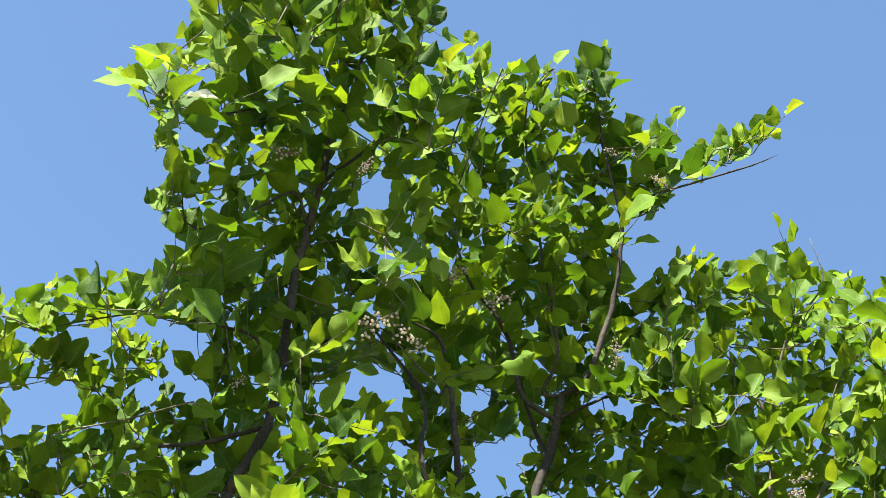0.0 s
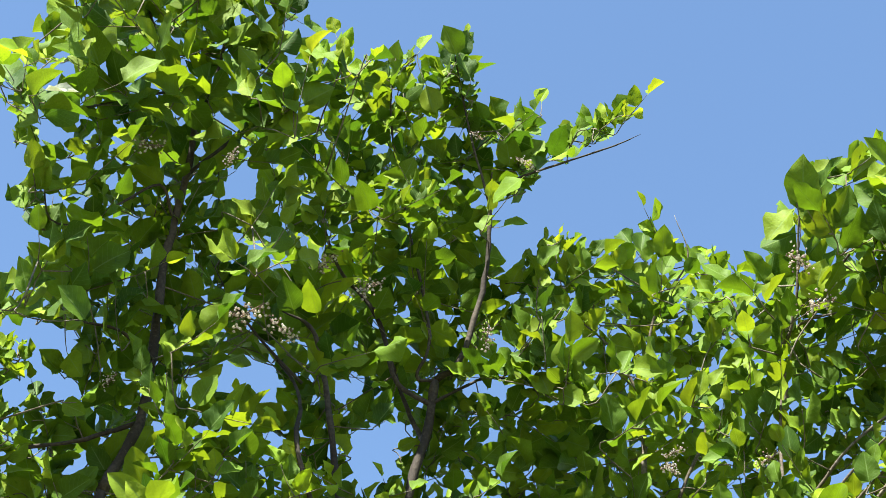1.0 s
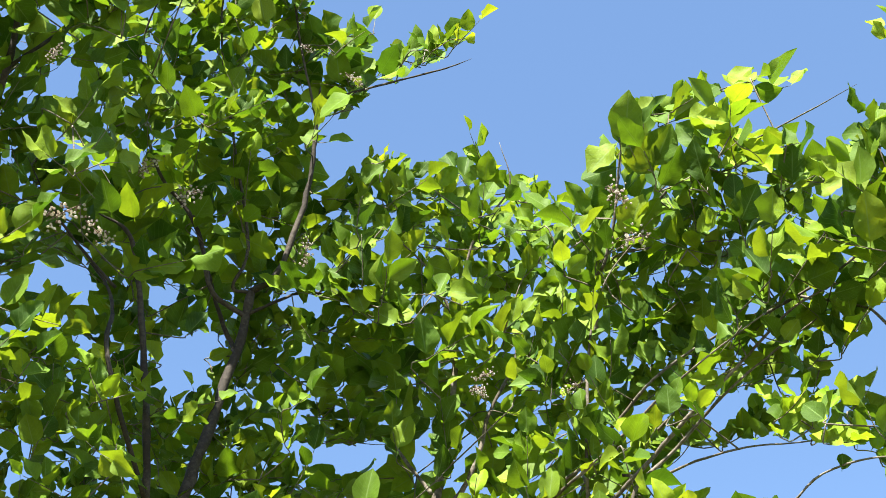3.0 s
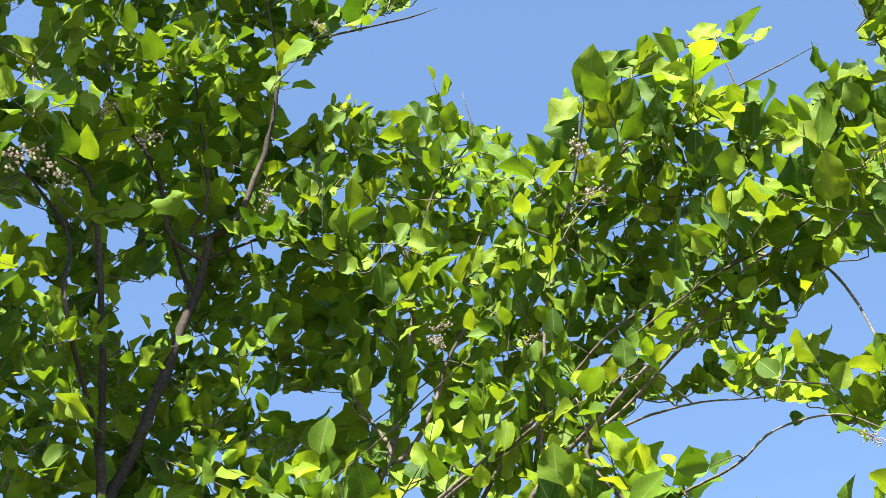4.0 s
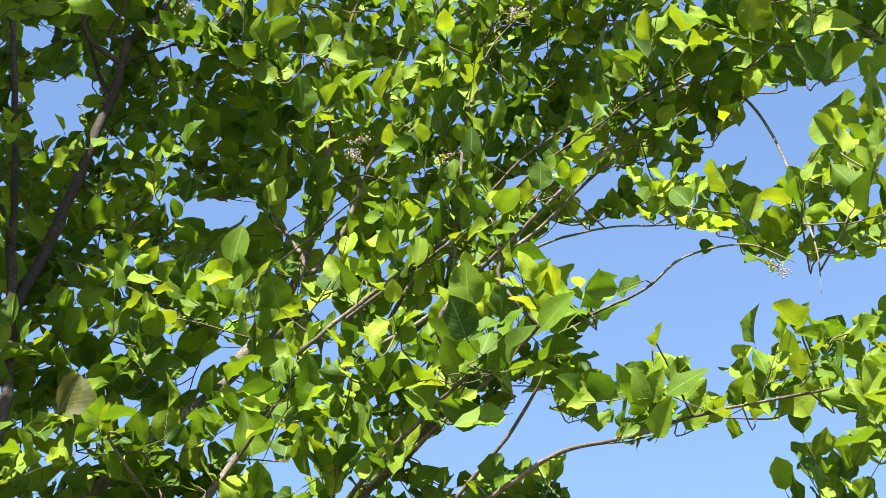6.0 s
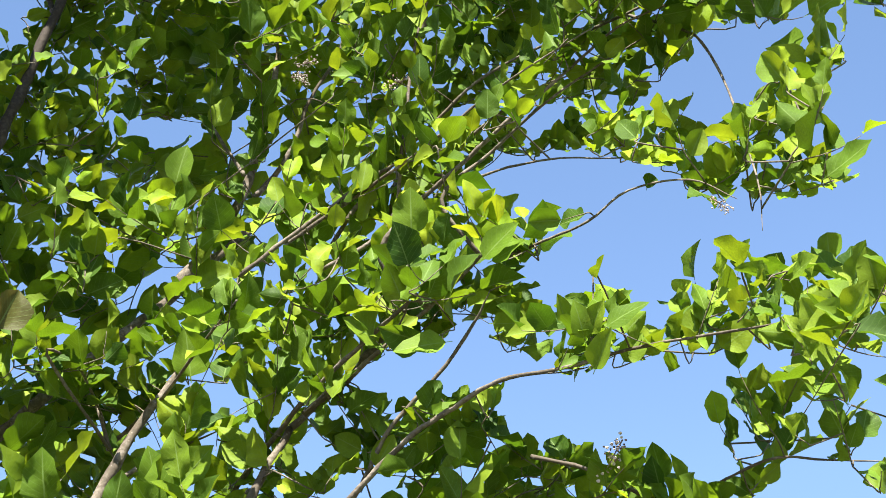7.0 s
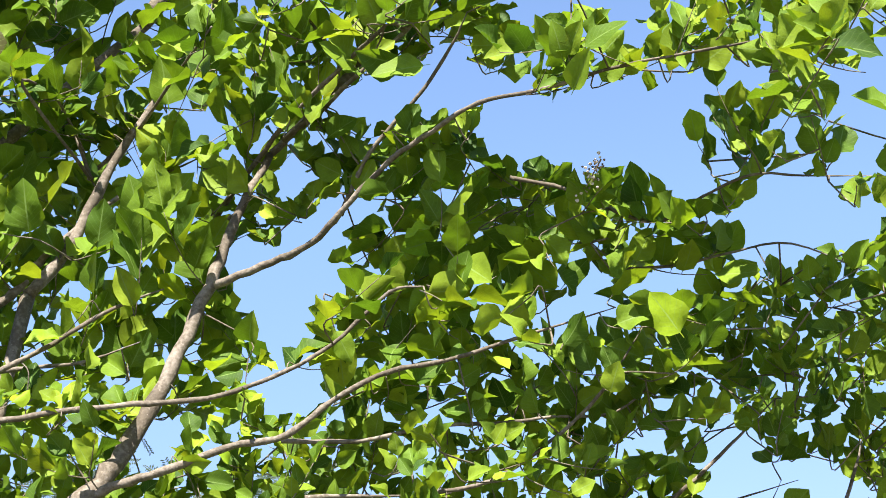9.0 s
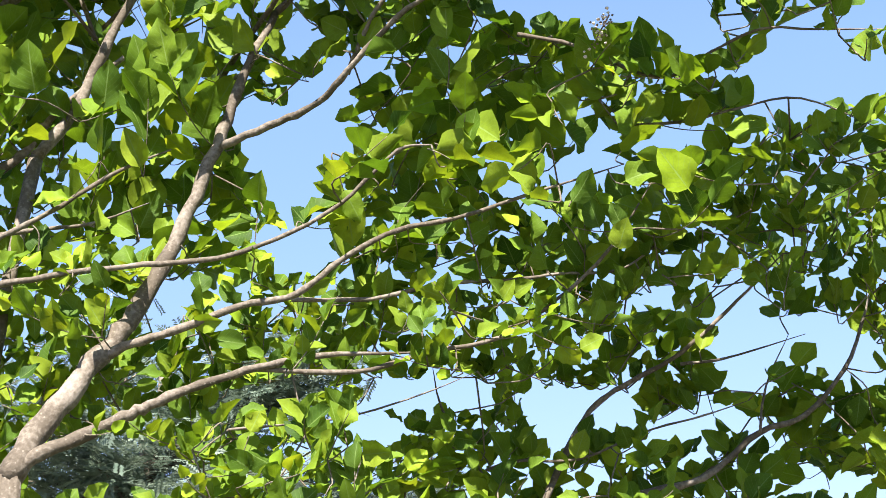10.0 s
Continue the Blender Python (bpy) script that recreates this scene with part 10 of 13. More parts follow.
shoot(tree_b, (-0.16, 4.39, 4.82), (-0.08, 4.33, 4.88), 3, 0.107, 263)
shoot(tree_a, (-2.15, 3.3, 4.45), (-2.12, 3.27, 4.53), 3, 0.083, 877)
shoot(tree_b, (-0.8, 4.04, 5.82), (-0.79, 4.14, 5.9), 3, 0.116, 29, 2)
shoot(tree_a, (-1.6, 3.03, 5.86), (-1.7, 3.03, 5.9), 2, 0.144, 376)
shoot(tree_d, (0.99, 4.53, 2.83), (1.02, 4.62, 2.88), 4, 0.075, 934, 1)
shoot(tree_a, (-1.47, 3.34, 4.3), (-1.38, 3.5, 4.3), 6, 0.091, 883)
shoot(tree_c, (0.83, 3.19, 4.05), (0.86, 3.25, 4.17), 5, 0.086, 103, 1)
shoot(tree_c, (0.34, 4.18, 3.17), (0.3, 4.27, 3.24), 3, 0.106, 51, 2)
shoot(tree_c, (0.23, 4.29, 2.35), (0.38, 4.14, 2.47), 9, 0.086, 810, 2)
shoot(tree_c, (0.59, 3.56, 4.4), (0.63, 3.54, 4.43), 2, 0.073, 71)
shoot(tree_c, (1.25, 3.1, 5.17), (1.35, 3.13, 5.24), 3, 0.114, 888)
shoot(tree_c, (-0.91, 4.39, 3.08), (-0.97, 4.31, 2.99), 4, 0.092, 665)
shoot(tree_c, (-0.27, 4.14, 2.75), (-0.21, 4.19, 2.9), 7, 0.070, 915)
shoot(tree_c, (0.29, 3.79, 2.7), (0.32, 3.75, 2.78), 4, 0.066, 83)
shoot(tree_a, (-1.53, 3.98, 5.6), (-1.55, 4.08, 5.68), 3, 0.117, 729, 2)
shoot(tree_a, (-1.45, 3.59, 5.57), (-1.48, 3.52, 5.66), 3, 0.104, 319)
shoot(tree_b, (-0.96, 4.27, 5.51), (-0.88, 4.33, 5.57), 3, 0.107, 575)
shoot(tree_c, (-0.14, 4.48, 6.03), (-0.18, 4.64, 6.07), 5, 0.102, 728, 1)
shoot(tree_c, (0.67, 3.58, 3.63), (0.73, 3.46, 3.7), 5, 0.090, 770)
shoot(tree_c, (1.24, 3.83, 3.57), (1.19, 3.83, 3.69), 4, 0.092, 893)
shoot(tree_c, (0.14, 3.69, 2.25), (0.16, 3.66, 2.34), 4, 0.069, 764)
shoot(tree_c, (0.78, 4.36, 2.8), (0.68, 4.33, 2.81), 4, 0.071, 91, 1)
shoot(tree_c, (1.28, 3.09, 4.79), (1.18, 3.04, 4.83), 3, 0.113, 658)
shoot(tree_c, (0.72, 3.37, 5.15), (0.85, 3.48, 5.24), 5, 0.114, 690, 1)
shoot(tree_b, (-1.26, 3.85, 5.37), (-1.26, 3.9, 5.48), 3, 0.118, 857)
shoot(tree_b, (-1.07, 4.13, 4.87), (-1.18, 4.17, 4.95), 4, 0.098, 270)
shoot(tree_c, (-0.7, 4.66, 5.59), (-0.74, 4.55, 5.8), 7, 0.106, 460)
shoot(tree_c, (1.26, 2.95, 3.32), (1.13, 2.96, 3.37), 4, 0.096, 159)
shoot(tree_b, (-1.42, 3.87, 5.5), (-1.49, 3.83, 5.52), 2, 0.115, 467, 2)
shoot(tree_c, (0.68, 3.73, 3.3), (0.7, 3.69, 3.19), 3, 0.105, 102, 2)
shoot(tree_b, (-0.71, 4.31, 5.41), (-0.86, 4.45, 5.52), 7, 0.099, 738)
shoot(tree_b, (-1.17, 4.6, 3.96), (-1.1, 4.69, 4.08), 4, 0.118, 719)
shoot(tree_b, (-0.42, 4.67, 5.63), (-0.33, 4.81, 5.71), 4, 0.131, 436, 2)
shoot(tree_b, (-0.63, 4.1, 4.91), (-0.53, 4.04, 4.93), 4, 0.082, 544)
shoot(tree_b, (-1.12, 4.25, 4.69), (-1.18, 4.32, 4.76), 3, 0.105, 71)
shoot(tree_c, (-0.83, 4.46, 4.34), (-0.78, 4.35, 4.34), 3, 0.113, 951)
shoot(tree_b, (-0.39, 4.04, 6.49), (-0.43, 4, 6.57), 2, 0.118, 161)
shoot(tree_d, (1.22, 4.46, 2.49), (1.36, 4.43, 2.53), 5, 0.081, 18)
shoot(tree_c, (0.66, 3.98, 4.59), (0.56, 3.97, 4.62), 3, 0.094, 762)
shoot(tree_c, (-0.43, 4.5, 5.07), (-0.54, 4.46, 5.11), 3, 0.107, 968)
shoot(tree_a, (-1.29, 3.73, 4.48), (-1.23, 3.66, 4.57), 4, 0.092, 740)
shoot(tree_a, (-2.08, 2.87, 4.66), (-2.21, 2.9, 4.71), 5, 0.082, 549, 1)
shoot(tree_c, (-0, 4.24, 3.51), (-0.01, 4.35, 3.55), 3, 0.102, 547)
shoot(tree_a, (-1.4, 3.32, 6.08), (-1.45, 3.44, 6.22), 4, 0.136, 337)
shoot(tree_c, (-0.03, 4.69, 4.25), (0.04, 4.73, 4.33), 3, 0.102, 648)
shoot(tree_c, (0.41, 3.88, 4.02), (0.54, 3.89, 3.94), 4, 0.108, 276)
shoot(tree_c, (0, 4.61, 4.95), (0.08, 4.56, 5.06), 4, 0.102, 341)
shoot(tree_c, (0.21, 4.28, 3.21), (0.15, 4.18, 3.21), 3, 0.103, 614, 2)
shoot(tree_b, (-0.33, 4.84, 5.61), (-0.49, 4.88, 5.68), 4, 0.128, 557, 2)
shoot(tree_a, (-1.1, 4.01, 5.33), (-1.14, 4.01, 5.4), 2, 0.107, 619)
shoot(tree_a, (-1.29, 3.55, 6.14), (-1.26, 3.69, 6.29), 5, 0.122, 730)
shoot(tree_c, (0.35, 3.69, 4.37), (0.38, 3.68, 4.43), 2, 0.085, 672)
shoot(tree_c, (0.37, 3.82, 5.38), (0.51, 3.89, 5.4), 4, 0.114, 294)
shoot(tree_d, (0.73, 4.46, 2.39), (0.74, 4.56, 2.41), 4, 0.078, 628)
shoot(tree_a, (-1.51, 3.33, 5.2), (-1.56, 3.33, 5.3), 3, 0.104, 49)
shoot(tree_b, (-1.1, 3.32, 5.27), (-1.06, 3.39, 5.35), 2, 0.131, 29)
shoot(tree_c, (0.39, 3.88, 2.66), (0.43, 3.86, 2.72), 3, 0.065, 16)
shoot(tree_b, (-0.72, 3.83, 6.51), (-0.64, 3.95, 6.62), 5, 0.104, 269, 1)
shoot(tree_b, (-1.04, 4.19, 4.45), (-0.94, 4.5, 4.51), 9, 0.115, 862)
shoot(tree_c, (-0.02, 3.96, 3.93), (-0.04, 3.99, 4.05), 4, 0.092, 776, 1)
shoot(tree_c, (0.64, 4.03, 2.82), (0.68, 4.19, 2.94), 9, 0.072, 579)
shoot(tree_b, (-1.19, 3.95, 5.13), (-1.21, 4.13, 5.39), 9, 0.110, 883)
shoot(tree_c, (1.44, 3.1, 3.78), (1.42, 3.05, 3.87), 3, 0.100, 671)
shoot(tree_c, (-0.91, 4.85, 4.19), (-0.8, 4.84, 4.16), 3, 0.108, 440, 2)
shoot(tree_a, (-1.57, 3.61, 5.4), (-1.57, 3.51, 5.46), 3, 0.107, 775)
shoot(tree_b, (-0.91, 3.91, 6.5), (-0.92, 3.98, 6.59), 3, 0.099, 609)
shoot(tree_d, (1.75, 4.13, 3.01), (1.88, 4.2, 2.99), 6, 0.073, 756)
shoot(tree_b, (-1.06, 3.64, 5.9), (-1.11, 3.69, 5.97), 3, 0.094, 666)
shoot(tree_c, (-0.69, 4.36, 2.86), (-0.77, 4.34, 2.76), 5, 0.074, 578)
shoot(tree_c, (-0.02, 4.28, 5.57), (0.09, 4.26, 5.65), 4, 0.096, 873)
shoot(tree_c, (-0.82, 4.4, 2.62), (-0.8, 4.45, 2.63), 2, 0.078, 563)
shoot(tree_d, (0.53, 4.07, 2.33), (0.45, 4.15, 2.27), 5, 0.075, 380)
shoot(tree_a, (-1.15, 3.18, 6.19), (-1.11, 3.11, 6.27), 2, 0.133, 710)
shoot(tree_d, (0.5, 4.39, 2.27), (0.59, 4.28, 2.12), 8, 0.081, 571)
shoot(tree_d, (1.38, 4.08, 3.05), (1.4, 3.95, 3.03), 6, 0.064, 456)
shoot(tree_a, (-1.46, 3.05, 6.22), (-1.53, 3.12, 6.3), 2, 0.152, 221, 1)
shoot(tree_c, (0.4, 3.96, 2.94), (0.44, 3.98, 3.01), 3, 0.074, 645)
shoot(tree_c, (0.22, 3.91, 4.53), (0.14, 3.93, 4.47), 3, 0.086, 176)
shoot(tree_c, (1.08, 3.13, 4.75), (0.99, 3.06, 4.78), 3, 0.106, 30)
shoot(tree_c, (1.13, 3.32, 3.55), (1.15, 3.34, 3.62), 2, 0.092, 166)
shoot(tree_c, (0.99, 4.1, 2.94), (0.95, 3.99, 2.94), 4, 0.083, 406)
shoot(tree_a, (-1.71, 2.82, 5.76), (-1.8, 2.83, 5.82), 2, 0.142, 443)
shoot(tree_c, (0.04, 4, 4.29), (-0.05, 4.01, 4.4), 4, 0.098, 632)
shoot(tree_b, (-1.12, 4.54, 6.05), (-1.18, 4.41, 6.04), 3, 0.131, 352, 2)
shoot(tree_c, (0.27, 3.96, 4.79), (0.34, 3.87, 4.82), 4, 0.086, 685)
shoot(tree_c, (0.97, 3.83, 3.02), (1.06, 3.88, 3.07), 3, 0.103, 691)
shoot(tree_c, (1, 3.49, 4.57), (1.08, 3.57, 4.66), 4, 0.106, 275)
shoot(tree_b, (-1.49, 3.77, 5.7), (-1.46, 3.74, 5.62), 2, 0.108, 743)
shoot(tree_c, (0.31, 4.06, 5.15), (0.38, 4.14, 5.38), 8, 0.096, 269)
shoot(tree_b, (-1.46, 3.75, 5.66), (-1.33, 3.87, 5.72), 4, 0.131, 288)
shoot(tree_c, (0.71, 3.64, 4.81), (0.73, 3.63, 4.94), 4, 0.095, 868)
shoot(tree_d, (1.65, 4.2, 2.87), (1.74, 4.22, 2.9), 4, 0.068, 4)
shoot(tree_a, (-1.37, 3.79, 4.94), (-1.27, 3.73, 5.01), 4, 0.097, 818)
shoot(tree_c, (-0.65, 4.31, 4.26), (-0.59, 4.47, 4.34), 5, 0.113, 64)
shoot(tree_a, (-1.48, 3.62, 6.08), (-1.41, 3.64, 6.14), 2, 0.116, 779)
shoot(tree_c, (0.69, 3.46, 4.53), (0.7, 3.4, 4.56), 2, 0.086, 220)
shoot(tree_d, (0.91, 4.1, 2.32), (0.98, 4.08, 2.35), 3, 0.071, 174)
shoot(tree_c, (-0.02, 3.64, 2.32), (0.09, 3.61, 2.35), 5, 0.069, 665)
shoot(tree_b, (-0.84, 4.39, 5.25), (-0.78, 4.44, 5.31), 3, 0.091, 988)
shoot(tree_c, (-0.89, 4.55, 3.61), (-0.77, 4.46, 3.65), 3, 0.135, 823)
shoot(tree_c, (-0.55, 4.25, 4), (-0.54, 4.23, 4.08), 2, 0.100, 663)
shoot(tree_c, (0.09, 4.18, 5.21), (-0.04, 4.14, 5.06), 6, 0.103, 848)
shoot(tree_c, (0.28, 4.13, 2.2), (0.32, 4.09, 2.2), 2, 0.078, 954)
shoot(tree_c, (0.31, 4.32, 2.49), (0.36, 4.46, 2.6), 7, 0.083, 983, 2)
shoot(tree_d, (0.62, 4.66, 2.67), (0.68, 4.8, 2.63), 6, 0.076, 370)
shoot(tree_d, (1.19, 4.58, 2.75), (1.16, 4.46, 2.78), 5, 0.075, 458)
shoot(tree_c, (0.48, 3.84, 4.12), (0.57, 3.89, 4.05), 3, 0.112, 703)
shoot(tree_c, (-0.35, 4.08, 5.41), (-0.44, 4.19, 5.58), 7, 0.097, 436)
shoot(tree_b, (-0.17, 4.37, 5.51), (-0.01, 4.37, 5.7), 7, 0.105, 551)
shoot(tree_c, (1.17, 3.02, 4.55), (1.16, 3.15, 4.78), 7, 0.113, 198)
shoot(tree_b, (-0.7, 4.2, 6.26), (-0.95, 4.26, 6.24), 7, 0.110, 727, 2)
shoot(tree_c, (-0.94, 4.39, 4.18), (-0.81, 4.35, 4.24), 4, 0.110, 196)
shoot(tree_a, (-1.77, 3.51, 4.51), (-1.8, 3.48, 4.57), 2, 0.093, 876)
shoot(tree_c, (1.25, 3.12, 3.57), (1.18, 3.14, 3.58), 2, 0.098, 910)
shoot(tree_c, (1.37, 3.37, 3.26), (1.39, 3.46, 3.25), 3, 0.082, 961)
shoot(tree_c, (-0.17, 4.57, 4.77), (-0.29, 4.61, 4.81), 3, 0.120, 238)
shoot(tree_b, (-1.12, 4.15, 4.47), (-1.19, 4.06, 4.45), 3, 0.104, 1)
shoot(tree_b, (-0.5, 4.17, 5.95), (-0.39, 4.19, 5.96), 3, 0.097, 34)
shoot(tree_a, (-1.07, 3.18, 5.9), (-1.02, 3.23, 6.04), 4, 0.118, 457)
shoot(tree_c, (0.49, 3.75, 5.21), (0.62, 3.81, 5.25), 4, 0.104, 28)
shoot(tree_b, (-0.87, 4.52, 5.04), (-0.99, 4.64, 5.25), 9, 0.094, 707)
shoot(tree_b, (-0.82, 4.4, 5.93), (-0.71, 4.27, 5.96), 4, 0.128, 800)
shoot(tree_d, (0.96, 4.48, 2.43), (0.91, 4.4, 2.47), 4, 0.076, 416)
shoot(tree_b, (-0.85, 4.38, 5), (-0.71, 4.36, 4.93), 5, 0.093, 131)
shoot(tree_c, (-0.79, 4.46, 3.44), (-0.76, 4.51, 3.52), 2, 0.110, 75)
shoot(tree_c, (-0.82, 4.41, 2.6), (-0.76, 4.48, 2.66), 4, 0.077, 620)
shoot(tree_a, (-2.01, 3.24, 4.53), (-2.07, 3.3, 4.62), 4, 0.083, 739)
shoot(tree_a, (-1.84, 3.23, 5.45), (-1.84, 3.2, 5.59), 4, 0.102, 329)
shoot(tree_b, (-0.66, 4.06, 6.38), (-0.72, 4.04, 6.52), 4, 0.107, 32)
shoot(tree_a, (-1.61, 3.53, 5.82), (-1.73, 3.56, 5.88), 4, 0.099, 398)
shoot(tree_c, (0.14, 4.09, 2.65), (0.2, 3.96, 2.71), 8, 0.063, 604)
shoot(tree_c, (0.7, 4.23, 3.02), (0.78, 4.22, 3.07), 3, 0.085, 986)
shoot(tree_c, (0.63, 4.07, 2.93), (0.57, 4.12, 3.06), 6, 0.075, 311)
shoot(tree_a, (-1.87, 3.17, 4.86), (-1.84, 3.21, 4.84), 2, 0.069, 157, 1)
shoot(tree_a, (-1.48, 3.1, 6.79), (-1.37, 3.13, 6.92), 3, 0.149, 665)
shoot(tree_c, (0.83, 3.92, 4.59), (0.84, 3.91, 4.74), 6, 0.074, 763)
shoot(tree_c, (0.15, 4.15, 5.23), (0.18, 4.24, 5.37), 5, 0.096, 716)
shoot(tree_c, (1.6, 3.8, 2.99), (1.72, 3.64, 3.07), 9, 0.074, 920)
shoot(tree_c, (0.59, 3.68, 5.1), (0.61, 3.82, 5.11), 4, 0.102, 695)
shoot(tree_d, (0.94, 4.51, 2.91), (0.95, 4.51, 2.96), 2, 0.075, 678)
shoot(tree_c, (0.66, 3.8, 2.84), (0.62, 3.82, 2.93), 4, 0.073, 789)
shoot(tree_b, (-0.52, 4.22, 5.97), (-0.6, 4.26, 5.97), 2, 0.107, 194)
shoot(tree_b, (-0.86, 3.88, 6.36), (-0.76, 3.84, 6.45), 4, 0.096, 675, 1)
shoot(tree_a, (-2.11, 3.64, 4.73), (-2.09, 3.72, 4.82), 4, 0.091, 440)
shoot(tree_a, (-2.24, 3.28, 4.48), (-2.22, 3.38, 4.54), 4, 0.085, 169)
shoot(tree_b, (-1.16, 4.01, 5.4), (-1.14, 4.01, 5.52), 3, 0.112, 260)
shoot(tree_c, (0.03, 4.38, 6.13), (-0.11, 4.57, 6.11), 7, 0.102, 400)
shoot(tree_d, (1.1, 4.64, 2.68), (1.06, 4.48, 2.72), 7, 0.075, 934)
shoot(tree_d, (0.69, 4.61, 2.26), (0.78, 4.66, 2.23), 4, 0.083, 759)
shoot(tree_c, (0.85, 3.75, 3.35), (0.82, 3.67, 3.38), 3, 0.083, 899)
shoot(tree_c, (0.52, 4.03, 4.3), (0.6, 4.07, 4.41), 3, 0.127, 945, 1)
shoot(tree_b, (-1.21, 4.22, 5.91), (-1.26, 4.14, 5.99), 2, 0.154, 477, 1)
shoot(tree_a, (-1.43, 3.38, 4.98), (-1.4, 3.44, 5.14), 5, 0.100, 121)
shoot(tree_a, (-1.86, 2.93, 5.54), (-1.89, 3, 5.62), 3, 0.106, 356)
shoot(tree_a, (-1.78, 2.81, 5.72), (-1.85, 2.84, 5.8), 2, 0.142, 571, 1)
shoot(tree_b, (-0.9, 3.28, 6.1), (-0.88, 3.41, 6.34), 9, 0.095, 47, 1)
shoot(tree_b, (-0.43, 4.54, 4.62), (-0.31, 4.54, 4.67), 3, 0.114, 570)
shoot(tree_b, (-0.49, 4.08, 6.31), (-0.45, 4.16, 6.44), 4, 0.117, 466)
shoot(tree_a, (-1.17, 3.12, 6.24), (-1.23, 2.99, 6.26), 3, 0.133, 888)
shoot(tree_c, (1.65, 3.82, 3.15), (1.69, 3.88, 3.3), 6, 0.083, 766)
shoot(tree_b, (-0.96, 4.36, 4.65), (-1.04, 4.42, 4.78), 4, 0.116, 555)
shoot(tree_d, (1.13, 4.49, 2.67), (1.07, 4.65, 2.66), 7, 0.075, 160)
shoot(tree_b, (-1.39, 3.83, 4.87), (-1.16, 3.83, 4.92), 7, 0.102, 967, 1)
shoot(tree_c, (0.11, 4.29, 2.85), (0.08, 4.27, 2.91), 3, 0.064, 919)
shoot(tree_c, (0.59, 3.81, 4.78), (0.75, 3.84, 4.77), 6, 0.084, 883)
shoot(tree_d, (0.91, 4.56, 2.77), (1.06, 4.62, 2.88), 8, 0.075, 841)
shoot(tree_a, (-1.54, 3.24, 6.3), (-1.46, 3.35, 6.46), 4, 0.151, 326, 1)
shoot(tree_c, (1.44, 3.04, 5.44), (1.49, 2.98, 5.65), 6, 0.115, 733)
shoot(tree_c, (-0.89, 4.38, 2.42), (-0.87, 4.34, 2.49), 3, 0.081, 507)
shoot(tree_d, (0.84, 4.54, 2.74), (0.77, 4.56, 2.78), 3, 0.075, 366)
shoot(tree_c, (-0.01, 4.11, 2.91), (-0.07, 4.12, 2.94), 3, 0.067, 992)
shoot(tree_c, (-0.62, 4.16, 2.34), (-0.66, 4.14, 2.4), 3, 0.072, 641)
shoot(tree_a, (-1.71, 3.2, 5.06), (-1.72, 3.15, 5.21), 4, 0.117, 724)
shoot(tree_c, (-0.19, 4.19, 5.47), (-0.24, 4.26, 5.54), 3, 0.097, 877)
shoot(tree_b, (-1.42, 3.73, 4.84), (-1.47, 3.95, 4.78), 7, 0.101, 903)
shoot(tree_c, (0.85, 3.47, 3.67), (0.81, 3.47, 3.73), 2, 0.092, 331)
shoot(tree_c, (-0.64, 4.37, 4.24), (-0.75, 4.42, 4.22), 3, 0.111, 529)
shoot(tree_c, (0.18, 4.1, 2.87), (0.17, 4.17, 2.83), 4, 0.061, 149)
shoot(tree_d, (1.24, 4.17, 3.11), (1.26, 4.14, 3.2), 4, 0.074, 36)
shoot(tree_c, (0.44, 3.88, 2.62), (0.42, 3.92, 2.62), 2, 0.063, 565)
shoot(tree_a, (-1.48, 3.74, 4.99), (-1.43, 3.71, 5.04), 2, 0.099, 23)
shoot(tree_c, (-0.73, 4.09, 2.96), (-0.66, 4.12, 3), 3, 0.080, 631)
shoot(tree_c, (1.23, 3.43, 4.17), (1.24, 3.35, 4.27), 4, 0.092, 149)
shoot(tree_c, (-0.46, 4.05, 2.78), (-0.65, 3.97, 2.84), 9, 0.074, 323)
shoot(tree_b, (-0.91, 3.82, 6.55), (-1.05, 3.73, 6.66), 6, 0.100, 209, 1)
shoot(tree_d, (1.55, 4.49, 2.65), (1.5, 4.59, 2.66), 3, 0.094, 260, 2)
shoot(tree_c, (1.49, 4.04, 2.95), (1.49, 3.96, 2.98), 4, 0.061, 103)
shoot(tree_a, (-1.7, 3.19, 6.32), (-1.76, 3.29, 6.62), 6, 0.163, 29)
shoot(tree_a, (-1.67, 3, 5.77), (-1.56, 3.01, 5.76), 2, 0.138, 950)
shoot(tree_c, (-0.27, 4.6, 5.32), (-0.4, 4.6, 5.32), 3, 0.119, 15, 2)
shoot(tree_c, (1.23, 2.94, 3.41), (1.26, 2.75, 3.49), 7, 0.088, 151)
shoot(tree_a, (-1.69, 3.57, 5.11), (-1.67, 3.53, 5.22), 3, 0.109, 414)
shoot(tree_b, (-0.14, 3.98, 6.45), (-0.1, 4.03, 6.54), 3, 0.099, 307)
shoot(tree_c, (0.52, 3.93, 3.22), (0.59, 3.93, 3.27), 2, 0.113, 567, 2)
shoot(tree_c, (-0.29, 4.53, 5.12), (-0.29, 4.48, 5.28), 4, 0.116, 609, 2)
shoot(tree_b, (-0.87, 3.73, 5.93), (-0.84, 3.79, 6.01), 3, 0.096, 556)
shoot(tree_c, (-0.51, 4.44, 3.62), (-0.66, 4.48, 3.76), 4, 0.147, 83)
shoot(tree_c, (0.38, 3.79, 4.05), (0.32, 3.76, 4.25), 5, 0.120, 513, 1)
shoot(tree_c, (0.08, 3.98, 4), (0.07, 4.05, 4.02), 2, 0.094, 213)
shoot(tree_c, (-0.46, 4.38, 2.69), (-0.44, 4.46, 2.74), 4, 0.071, 222)
